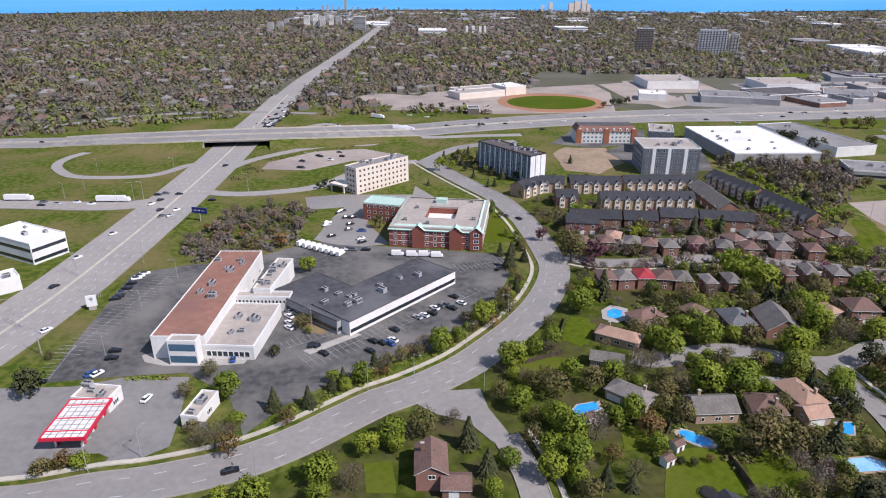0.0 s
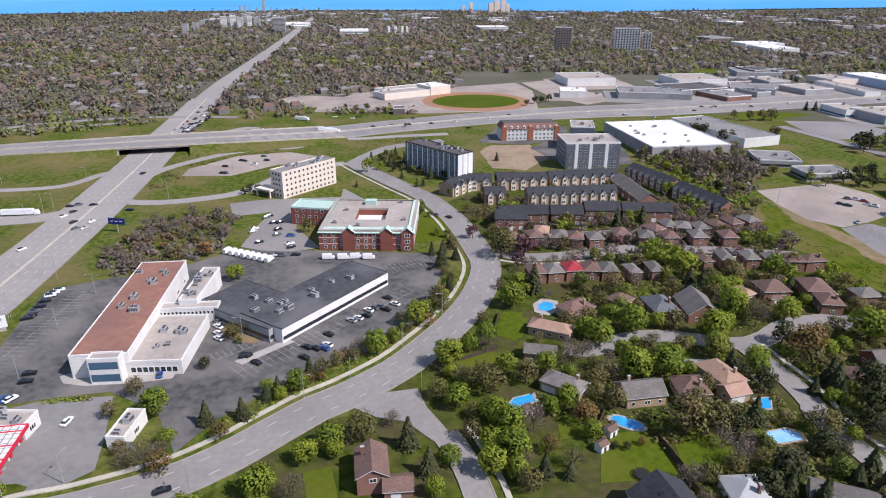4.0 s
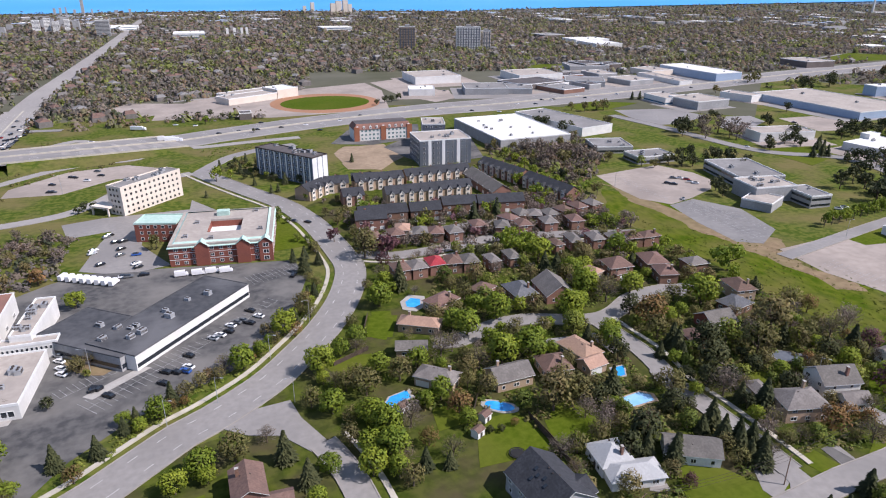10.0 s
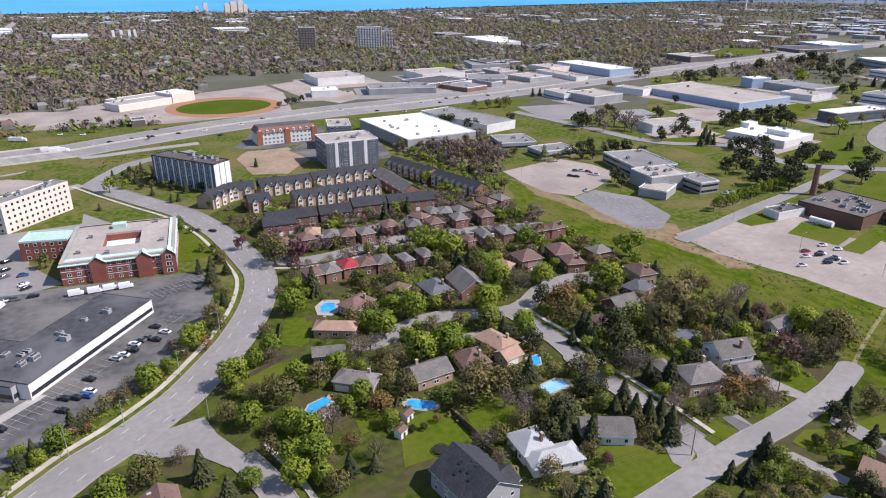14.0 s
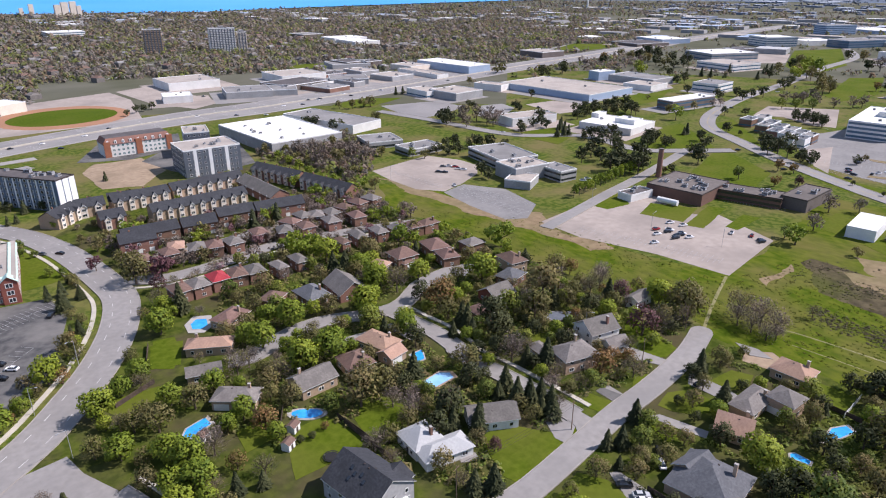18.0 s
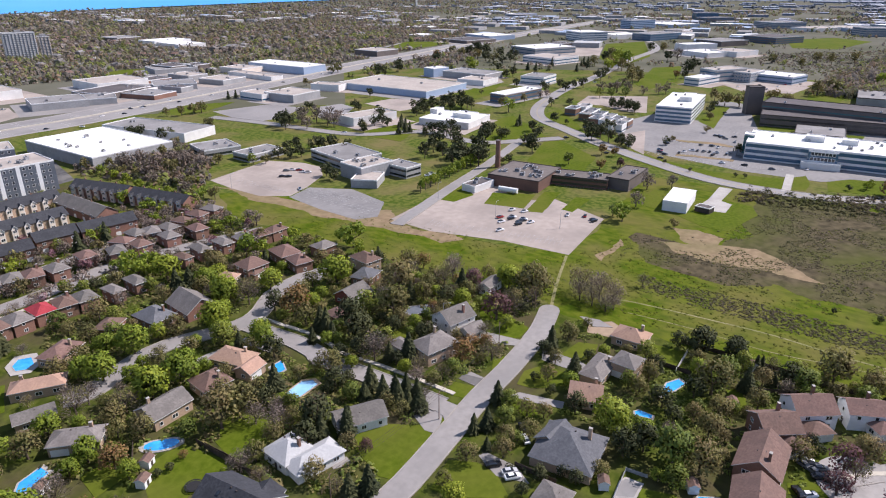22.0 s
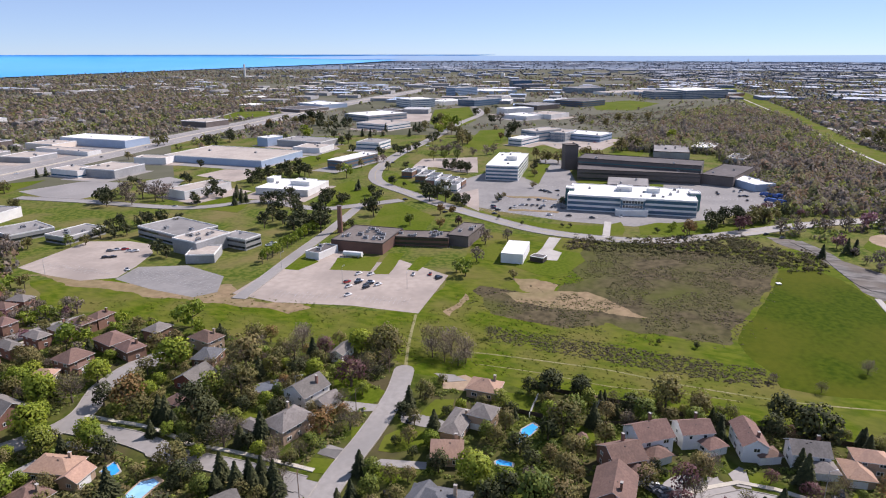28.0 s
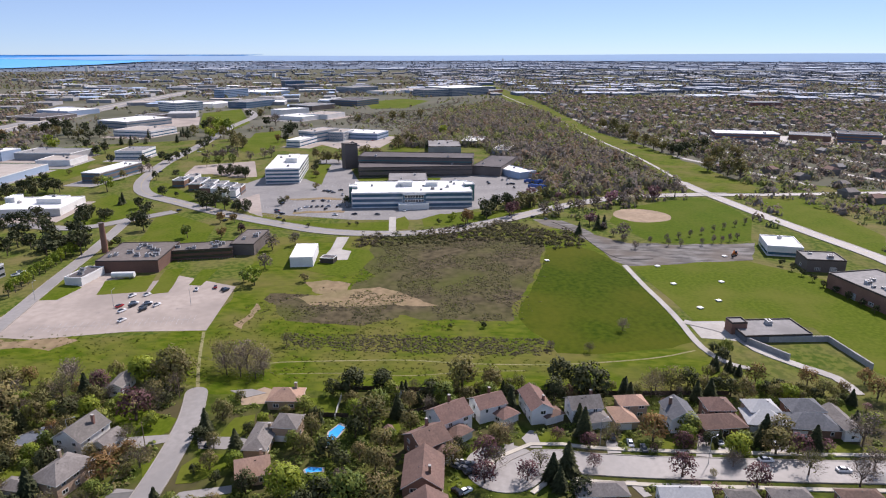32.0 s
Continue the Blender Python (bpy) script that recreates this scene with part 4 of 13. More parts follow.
patch("apron", "lot_pale", [(936.7, 203.2), (918.6, 131.1), (969.6, 118.3), (987.7, 190.4)], "pale paved yard beside a works building")
patch("apron", "lot_pale", [(1277.4, 429.4), (1250.6, 392.3), (1326.6, 337.2), (1353.5, 374.3)], "pale paved yard beside a works building")
patch("apron", "road_grey", [(1196.9, 391.3), (1164.6, 325.0), (1241.2, 287.6), (1273.5, 354.0)], "pale paved yard beside a works building")
patch("apron", "lot_pale", [(1236.1, 341.0), (1212.0, 270.8), (1283.1, 246.5), (1307.1, 316.7)], "pale paved yard beside a works building")
LAYER[0] = 0.20
# roads
XB = (-167.0, 527.0)
LIFT = lambda q: 5.5 * max(0.0, 1 - (math.hypot(q.x - XB[0], q.y - XB[1]) / 150) ** 2)
road("arterial_road", "highway_grey", [(-169.5, 172.2), (-163.4, 210.7), (-160.1, 251.2), (-159.2, 322.4), (-160.0, 390.0), (-163.3, 480.8), (-169.2, 572.6), (-171.9, 633.0), (-179.6, 767.5)], 33, "wide grey divided arterial road", lanes=8, median=True, walk_right=False)
road("arterial_road_north", "highway_grey", [(-179.3, 751.3), (-183.1, 885.7), (-182.0, 1090.2), (-180.6, 1322.5), (-182.1, 1856.8), (-188.3, 2445.8), (-187.7, 3198.7)], 26, "grey arterial road running to the lake", lanes=0, kerbs=False)
highway([(-437, 507, 36), (-357.8, 519.3, 35), (-314.6, 521.5, 36), (-265, 520, 38), (-219.6, 519.5, 40), (-176, 525, 41), (-141, 530.4, 42), (-87.4, 544.2, 45), (-41.6, 562, 49), (8.2, 584, 51), (90, 612, 54), (178.8, 633, 58), (227, 640, 62), (281, 643, 65), (349.5, 653, 67), (426.5, 663, 66), (528, 682, 65), (640.7, 703, 64), (791, 732, 64), (972.6, 762, 64), (1220, 804, 62), (1431, 842, 60), (2127, 925, 56)], "wide grey highway with a concrete divider")
road("curved_road", "road_grey", [(-126.8, 121.8), (-112.4, 124.9), (-104.3, 126.2), (-90.2, 130.4), (-77.8, 132.7), (-57.0, 139.9), (-42.4, 148.9), (-31.1, 158.7), (-19.6, 168.7), (-10.7, 174.1), (6.1, 187.7), (18.9, 203.0), (31.8, 221.3), (43.3, 244.2), (50.2, 267.8), (49.9, 288.0), (46.3, 320.6), (42.0, 343.5), (32.5, 374.2), (15.4, 406.2), (-2.1, 439.8), (-14.1, 465.0)], 13.2, "pale grey four-lane curving road", lanes=4, yellow=False, walk_left=True, step=4.0)
road("frontage_road", "road_grey", [(-12.5, 462.1), (-1.0, 484.3), (11.5, 503.1), (33.1, 516.8), (59.6, 526.2)], 9, "grey road towards the ramps", kerbs=True)
road("side_street", "road_grey", [(17.8, 152.0), (19.6, 147.0), (22.4, 136.7), (23.7, 127.3), (24.5, 118.7)], 7.5, "pale residential side street", walk_left=True)
patch("street_mouth", "road_grey", [(-8.9, 168.0), (-1.8, 174.1), (11.8, 175.6), (13.8, 165.5), (19.1, 153.0), (14.2, 149.3), (7.1, 159.0), (-1.7, 162.2)], "pale street mouth where two roads meet", "road")
road("upper_street", "road_grey", [(57.8, 284.1), (72.2, 276.7), (95.9, 277.3), (123.8, 282.0), (146.6, 279.3), (167.6, 274.1), (185.3, 269.0), (200.1, 264.0)], 8.5, "grey residential street among small houses", walk_right=True)
road("court_street", "road_grey", [(71.9, 300.6), (103.2, 302.2), (146.1, 303.7), (172.9, 300.6)], 8.5, "grey residential street in shade")
road("crescent_street", "road_grey", [(65.2, 194.3), (72.7, 191.9), (82.9, 195.6), (92.4, 198.6), (103.3, 198.9), (113.7, 195.3), (123.3, 191.4), (132.8, 190.4), (141.6, 193.6), (152.3, 200.5), (165.2, 203.3), (178.9, 203.8)], 7.8, "pale residential crescent", walk_left=False)
road("crescent_spur", "road_grey", [(129.6, 188.3), (130.9, 175.4), (132.3, 164.9), (131.4, 152.4), (129.5, 147.6), (131.6, 130.1), (132.8, 113.1), (133.2, 99.3)], 7.2, "pale residential street under trees", walk_left=True)
patch("street_mouth", "road_grey", [(135.6, 103.0), (135.9, 95.1), (145.3, 94.0), (131.2, 88.3), (122.4, 88.0), (129.1, 95.8), (130.1, 100.1)], "flared mouth of the shaded street", "road")
road("main_street", "road_grey", [(87.0, 86.4), (101.3, 86.7), (117.7, 88.7), (130.8, 90.4), (144.4, 92.2), (162.7, 93.4), (183.2, 95.9), (195.7, 98.4), (208.9, 102.5)], 7.4, "pale residential street to the footpath", walk_left=False)
patch("street_end", "road_grey", oval(208.9, 102.6, 3.9, 3.9, 0), "rounded end of the residential street", "road")
road("cul_de_sac", "road_grey", [(164.0, -10.1), (174.3, -20.9), (173.1, -34.4), (172.4, -52.9), (172.7, -78.0), (173.0, -102.9), (173.8, -127.8)], 10.5, "pale residential street ending in a turning circle", walk_left=True, walk_right=True)
patch("turning_circle", "road_grey", oval(169.9, -9.1, 12, 12, 0), "pale turning circle of the cul-de-sac", "road")
road("park_drive", "road_grey", [(575.9, -219.9), (574.5, -195.1), (558.8, -123.1), (523.5, -70.5), (470.1, -14.1), (435.8, 33.8), (432.3, 96.5), (455.9, 151.8), (488.3, 207.1), (516.2, 246.9), (547.4, 290.5), (584.0, 315.4), (635.3, 334.6), (731.1, 357.2), (875.8, 377.3), (1085.6, 416.1), (1288.3, 446.1), (1491.5, 541.1)], 13, "pale curving business park road", lanes=2, walk_left=False)
road("cross_drive", "road_grey", [(486.5, 238.1), (458.3, 259.7), (432.3, 287.2), (436.9, 344.9), (394.7, 386.9), (380.7, 484.0), (368.9, 549.0)], 11, "pale road among lawns")
road("plant_drive", "road_grey", [(246.9, 214.0), (281.2, 221.6), (322.1, 230.7), (380.2, 242.4), (463.7, 262.6)], 7, "pale straight drive lined with young trees")
road("crossing_road", "road_grey", [(348.8, -244.5), (387.1, -245.1), (446.1, -230.8), (506.3, -216.6), (579.7, -201.6), (632.0, -193.6)], 11.5, "pale four-lane road at the park's edge", lanes=4, step=8.0)
road("east_street", "road_grey", [(572.7, -204.2), (579.0, -274.5), (591.1, -362.2), (599.9, -432.0)], 10, "pale street to the suburb")
road("corridor_path", "concrete", [(612.6, -196.7), (782.6, -188.6), (1001.1, -162.7), (1452.3, -123.2), (2065.2, -52.0)], 3.5, "pale gravel path in the corridor", kerbs=False)
road("haul_track", "rubble", [(472.6, -58.0), (444.7, -72.6), (414.1, -79.1), (386.3, -88.0), (387.2, -105.3)], 9, "broad dusty track across the fields", kerbs=False)
road("footpath", "concrete", [(369.4, -86.3), (335.6, -89.3), (308.7, -92.5), (287.3, -94.3), (265.2, -94.9), (252.2, -97.2), (242.9, -102.6), (239.7, -108.4)], 3.0, "pale gravel footpath", kerbs=False)
road("footpath_east", "concrete", [(286.1, -96.1), (274.2, -112.5), (257.2, -118.1), (242.4, -129.8), (233.5, -138.4), (220.6, -139.9)], 4.5, "pale paved footpath by the ramp", kerbs=False)
road("loop_ramp", "highway_grey", [(-176.5, 454.6), (-182.0, 448.8), (-197.7, 423.5), (-242.3, 420.2), (-264.6, 436.8), (-274.2, 450.9), (-277.5, 465.9), (-273.4, 484.3), (-259.3, 501.4)], 7, "grey looping highway ramp", kerbs=False)
road("exit_ramp", "highway_grey", [(-146.5, 387.0), (-132.8, 383.0), (-115.8, 383.5), (-93.0, 390.5), (-80.3, 398.5), (-68.6, 415.2), (-58.0, 436.0), (-40.0, 452.0), (-18.0, 462.0)], 9, "grey highway ramp by the trees", kerbs=False)
road("north_ramp", "highway_grey", [(-147.5, 412.0), (-149.4, 436.1), (-143.9, 457.4), (-128.9, 479.0), (-107.7, 500.5), (-83.5, 514.0), (-48.2, 532.0)], 8, "grey highway ramp above the lot", kerbs=False)
road("loop_ramp_north", "highway_grey", [(-130.1, 541.0), (-117.5, 556.6), (-88.7, 562.0), (-62.2, 551.3), (-49.6, 536.0), (-56.5, 516.8), (-71.1, 514.0)], 8, "grey ramp loop north of the highway", kerbs=False)
road("ramp_north", "highway_grey", [(-124.2, 578.7), (-108.2, 596.4), (-93.1, 584.5), (-70.5, 564.2), (-41.5, 546.1), (-10.0, 541.0), (21.3, 546.1), (66.8, 551.3)], 9, "grey ramp along the sports ground", kerbs=False)
road("service_road", "highway_grey", [(-291.0, 363.9), (-259.3, 362.9), (-233.6, 361.4), (-203.0, 359.0), (-182.5, 361.4), (-168.5, 368.9), (-152.4, 376.7)], 15, "grey service road with queueing trucks", lanes=4, kerbs=False)
road("west_street", "road_grey", [(-390.1, 570.8), (-364.4, 578.7), (-336.4, 602.5), (-301.6, 634.9), (-231.2, 655.9), (-178.0, 655.9), (-125.4, 648.8)], 9, "pale road along the wood's edge", kerbs=False)
road("drive_a", "concrete", [(477.9, 64.9), (434.3, 59.6)], 5, "pale drive between the office and the road", kerbs=False)
SHORE = [(60.0, 2988.0), (56.0, 3039.0), (52.0, 3091.0), (48.0, 3146.0), (44.0, 3202.0), (40.0, 3261.0), (36.0, 3321.0), (32.0, 3348.0), (28.0, 3338.0), (24.0, 3329.0), (20.0, 3319.0), (16.0, 3310.0), (12.0, 3300.0), (8.0, 3291.0), (4.0, 3282.0), (0.0, 3273.0), (-4.0, 3242.0), (-8.0, 3211.0), (-12.0, 3182.0), (-16.0, 3152.0), (-20.0, 3124.0), (-24.0, 3309.0), (-28.0, 3518.0), (-32.0, 3754.0), (-36.0, 4014.0), (-40.0, 4307.0), (-44.0, 4647.0), (-48.0, 5092.0), (-52.0, 5650.0), (-56.0, 6346.0), (-60.0, 7237.0), (-64.0, 9593.0), (-68.0, 13936.0), (-72.0, 19098.0)]      # bearing to the left of +y, distance of the shore


def lake():
    s = Shape()
    dist = [1.0] + [1.09 ** i for i in range(1, 26)]
    for (a0, d0), (a1, d1) in zip(SHORE, SHORE[1:]):
        for k0, k1 in zip(dist, dist[1:]):
            q = [far(-min(d * k, 19500) * math.sin(radians(a)), min(d * k, 19500) * math.cos(radians(a)), 2.0 + 58 * (min(d * k, 19500) / 19500) ** 2) for a, d, k in ((a0, d0, k0), (a1, d1, k0), (a1, d1, k1), (a0, d0, k1))]
            s.face(q)
    tagged(new("water", s.mesh("water", "lake")), "wide blue lake under the horizon", "lake", kind="structure")


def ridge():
    """The last low ridge under the horizon, glowing haze blue over the shaded land edge."""
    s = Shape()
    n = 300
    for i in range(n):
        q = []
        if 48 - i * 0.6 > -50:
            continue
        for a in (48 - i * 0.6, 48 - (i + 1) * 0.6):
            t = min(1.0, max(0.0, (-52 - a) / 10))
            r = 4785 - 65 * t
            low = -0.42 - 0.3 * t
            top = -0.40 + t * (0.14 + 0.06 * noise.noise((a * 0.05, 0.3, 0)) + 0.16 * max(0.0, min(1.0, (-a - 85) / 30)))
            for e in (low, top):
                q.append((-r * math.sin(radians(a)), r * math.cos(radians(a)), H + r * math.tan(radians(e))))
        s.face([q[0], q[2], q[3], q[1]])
    tagged(new("backdrop", s.mesh("backdrop", "glow_ridge")), "low far ridge band glowing haze blue under the sky", "ridge", kind="structure")


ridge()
lake()

# ---- kinds of buildings ----


def pane_mesh(frame_mat, glass_mat, bars=1):
    """A window 1 wide and 1 high: a frame in front of the wall and panes set back in it, one connected piece."""
    key = ("window", frame_mat, glass_mat, bars)
    if key not in UNIT:
        e, fy = 0.08, -0.09
        xs = [-0.5]
        for i in range(bars):
            a, b = -0.5 + i / bars + e * (1 if i == 0 else 0.4), -0.5 + (i + 1) / bars - e * (1 if i == bars - 1 else 0.4)
            xs += [a, b]
        xs.append(0.5)
        zs = [0, e, 1 - e, 1]
        bm = bmesh.new()
        grid = [[bm.verts.new((x, fy, z)) for x in xs] for z in zs]
        back = {}
        for i in range(bars):
            back[i] = [bm.verts.new((xs[2 * i + 1 + dx], -0.03, zs[1 + dz])) for dx, dz in ((0, 0), (1, 0), (1, 1), (0, 1))]
        for r in range(3):
            for c in range(len(xs) - 1):
                q = [grid[r][c], grid[r][c + 1], grid[r + 1][c + 1], grid[r + 1][c]]
                if r == 1 and c % 2 == 1:
                    k = back[c // 2]
                    bm.faces.new(k).material_index = 1
                    for j in range(4):
                        bm.faces.new((q[j], q[(j + 1) % 4], k[(j + 1) % 4], k[j]))
                else:
                    bm.faces.new(q)
        rim = [grid[0][0], grid[0][-1], grid[3][-1], grid[3][0]]
        foot = [bm.verts.new((v.co.x, 0.02, v.co.z)) for v in rim]
        bm.faces.new([grid[0][0]] + [foot[0], foot[1]] + [g_ for g_ in grid[0][:0:-1]])
        bm.faces.new(grid[3][:] + [foot[2], foot[3]])
        bm.faces.new([grid[r][0] for r in range(4)] + [foot[3], foot[0]])
        bm.faces.new([grid[r][-1] for r in (3, 2, 1, 0)] + [foot[1], foot[2]])
        me = bpy.data.meshes.new("window")
        bm.to_mesh(me)
        bm.free()
        me.materials.append(MATS[frame_mat])
        me.materials.append(MATS[glass_mat])
        UNIT[key] = me
    return UNIT[key]


def on_face(k, u, L, D, out=0.0):
    """Place and turn of a point u along face k (0 front, 1 right, 2 back, 3 left) of a box L x D."""
    if k == 0:
        return (u, -D / 2 - out, 0.0)
    if k == 1:
        return (L / 2 + out, u, math.pi / 2)
    if k == 2:
        return (-u, D / 2 + out, math.pi)
    return (-L / 2 - out, -u, -math.pi / 2)


def windows(parent, L, D, k, n, floors, z0, step, w, h, frame_mat="trim_white", glass_mat="glass", bars=1, margin=1.5, ox=0.0, oy=0.0, rz=0.0):
    """n windows a floor on face k."""
    span = (L if k in (0, 2) else D) - 2 * margin
    ca, sa = math.cos(rz), math.sin(rz)
    for fl in range(floors):
        for i in range(n):
            u = -span / 2 + span * (i + 0.5) / n
            x, y, r = on_face(k, u, L, D)
            part("window", pane_mesh(frame_mat, glass_mat, bars), parent, "", (ox + x * ca - y * sa, oy + x * sa + y * ca, z0 + fl * step), r + rz, (w, 1, h))


def bands(parent, L, D, k, floors, z0, step, h, mat="glass_blue", margin=0.4, ox=0.0, oy=0.0, rz=0.0):
    """A ribbon window a floor on face k, with mullions."""
    span = (L if k in (0, 2) else D) - 2 * margin
    key = ("band", round(span), mat, h)
    if key not in UNIT:
        s = Shape()
        s.box(-span / 2, span / 2, -0.05, 0.02, 0, h, 0)
        UNIT[key] = s.mesh("window_band", mat)
    ca, sa = math.cos(rz), math.sin(rz)
    for fl in range(floors):
        x, y, r = on_face(k, 0, L, D)
        part("window_band", UNIT[key], parent, "", (ox + x * ca - y * sa, oy + x * sa + y * ca, z0 + fl * step), r + rz)


def unit_box_mesh():
    if "ac" not in UNIT:
        s = Shape()
        s.box(-0.5, 0.5, -0.5, 0.5, 0, 0.12)
        s.box(-0.47, 0.47, -0.46, 0.46, 0.12, 0.92)
        for i in range(5):
            s.box(-0.4 + i * 0.17, -0.3 + i * 0.17, -0.475, -0.46, 0.25, 0.8, 1)
        s.box(-0.49, 0.49, -0.48, 0.48, 0.92, 1.0)
        s.cone((-0.2, 0, 1.0), (-0.2, 0, 1.12), 0.2, 0.2, 10, 1)
        s.cone((0.22, 0, 1.0), (0.22, 0, 1.12), 0.2, 0.2, 10, 1)
        UNIT["ac"] = s.mesh("rooftop_unit", "metal_grey", "trim_dark")
    return UNIT["ac"]


def volume(parent, ox, oy, rz, L, D, h, wall, roof, parapet=0.6, edge="trim_white", units=0, seed=0):
    """A flat-roofed box with a parapet: wall, roof, coping, rooftop units."""
    s = Shape()
    s.prism([(-L / 2, -D / 2), (L / 2, -D / 2), (L / 2, D / 2), (-L / 2, D / 2)], -0.3, h)
    part("wall", s.mesh("wall", wall), parent, "", (ox, oy, 0), rz)
    s = Shape()
    s.box(-L / 2 + 0.3, L / 2 - 0.3, -D / 2 + 0.3, D / 2 - 0.3, h, h + 0.05)
    part("roof", s.mesh("roof", roof), parent, "", (ox, oy, 0), rz)
    if parapet:
        s = Shape()
        for a, b, c, d in ((-L / 2 - 0.06, L / 2 + 0.06, -D / 2 - 0.06, -D / 2 + 0.3), (-L / 2 - 0.06, L / 2 + 0.06, D / 2 - 0.3, D / 2 + 0.06), (-L / 2 - 0.06, -L / 2 + 0.3, -D / 2 + 0.3, D / 2 - 0.3), (L / 2 - 0.3, L / 2 + 0.06, -D / 2 + 0.3, D / 2 - 0.3)):
            s.box(a, b, c, d, h - 0.25, h + parapet)
        part("parapet", s.mesh("parapet", edge), parent, "", (ox, oy, 0), rz)
    rnd = random.Random(seed)
    ca, sa = math.cos(rz), math.sin(rz)
    for i in range(units):
        u, v = rnd.uniform(-0.38, 0.38) * L, rnd.uniform(-0.36, 0.36) * D
        k = rnd.uniform(0.7, 1.3)
        part("rooftop_unit", unit_box_mesh(), parent, "grey metal rooftop unit", (ox + u * ca - v * sa, oy + u * sa + v * ca, h + 0.05), rz + rnd.choice((0, 1.5708)), (2.6 * k, 1.9 * k, 1.5 * k))


def block(name, x, y, rot, L, D, h, wall, roof, label, category="building", style="", floors=1, units=3, parapet=0.6, edge="trim_white", glass="glass", frame_mat="trim_white", pitch=3.6, ww=1.4, hh=1.5, faces=(0, 1, 2, 3), sill=1.0):
    """A flat-roofed building: style "rows" sets single windows, "bands" ribbon windows, "low" a plain industrial front."""
    ob = thing(name, x, y, rot, label, category)
    volume(ob, 0, 0, 0, L, D, h, wall, roof, parapet, edge, units if math.hypot(x, y) < 560 else min(units, 2), int(abs(x) * 7 + abs(y)))
    step = h / floors
    mark_rect(x, y, rot, L, D)
    for k in faces:
        if not facing(x, y, rot, k):
            continue
        span = L if k in (0, 2) else D
        if style == "rows":
            windows(ob, L, D, k, max(1, int(span / pitch)), floors, sill, step, ww, hh, frame_mat, glass)
        elif style == "bands":
            bands(ob, L, D, k, floors, sill, step, hh, glass)
        elif style == "low" and math.hypot(x, y) < 480:
            windows(ob, L, D, k, max(1, int(span / 10)), 1, 1.1, step, 3.0, 1.6, frame_mat, glass, 3)
    if style == "low" and math.hypot(x, y) < 600:
        for i in range(max(1, int(L / 24))):
            u = -L / 2 + (i + 0.5) * L / max(1, int(L / 24)) + 3.6
            part("loading_door", unit("metal_grey"), ob, "grey roller door", (u, -D / 2 - 0.03, 0.02), 0, (3.2, 0.1, min(3.4, h - 1)))
    return ob


def facing(x, y, rot, k):
    """Whether face k of a box looks towards the camera, which stands over the origin."""
    a = radians(rot) + (-1.5708, 0.0, 1.5708, 3.14159)[k]
    return math.cos(a) * -x + math.sin(a) * -y > 0


def roof_shape(L, D, he, kind, rise, over=0.5):
    """A hip or gable roof over a box, with thickness; the ridge runs along the longer side."""
    s = Shape()
    turn = D > L
    a, b = (D, L) if turn else (L, D)
    X, Y = a / 2 + over, b / 2 + over
    z0, z1 = he - 0.05, he + rise
    r = X if kind == "gable" else max(0.05 * X, X - Y)
    P = [(-X, -Y, z0), (X, -Y, z0), (X, Y, z0), (-X, Y, z0), (-r, 0, z1), (r, 0, z1)]
    if turn:
        P = [(-q[1], q[0], q[2]) for q in P]
    up = 0.18
    Q = [(x, y, z + up) for x, y, z in P]
    for f in ((0, 1, 5, 4), (2, 3, 4, 5), (1, 2, 5), (3, 0, 4)):
        s.face([Q[i] for i in f], 0)
        if not (kind == "gable" and len(f) == 3):
            s.face([P[i] for i in f[::-1]], 1)
    if kind == "gable":
        s.f, s.m = [f for f in s.f if len(f) == 4], [m for f, m in zip(s.f, s.m) if len(f) == 4]
        for i, j in ((0, 4), (4, 3), (1, 5), (5, 2)):
            s.face([P[i], P[j], Q[j], Q[i]], 1)
        for i, j in ((0, 1), (2, 3)):
            s.face([P[i], P[j], Q[j], Q[i]], 1)
    else:
        for i in range(4):
            j = (i + 1) % 4
            s.face([P[i], P[j], Q[j], Q[i]], 1)
    return s


def gable_wall(L, D, he, kind, rise):
    s = Shape()
    x, y = L / 2, D / 2
    s.prism([(-x, -y), (x, -y), (x, y), (-x, y)], -0.3, he)
    if kind == "gable":
        if D > L:
            for sg in (-1, 1):
                s.face([(-x, sg * y, he), (x, sg * y, he), (0, sg * y, he + rise * x / (x + 0.5) - 0.05)])
        else:
            for sg in (-1, 1):
                s.face([(sg * x, -y, he), (sg * x, y, he), (sg * x, 0, he + rise * y / (y + 0.5) - 0.05)])
    return s


WORD = {"brick_red": "red brick", "brick_brown": "brown brick", "brick_tan": "tan brick", "stucco_white": "white stucco", "siding_white": "white sided", "concrete_grey": "grey stone", "stucco_beige": "beige",
        "shingle_brown": "brown shingle", "shingle_tan": "tan shingle", "shingle_grey": "grey shingle", "shingle_blue": "blue-grey shingle", "shingle_black": "black shingle", "shingle_pale": "pale grey", "shingle_red": "bright red"}


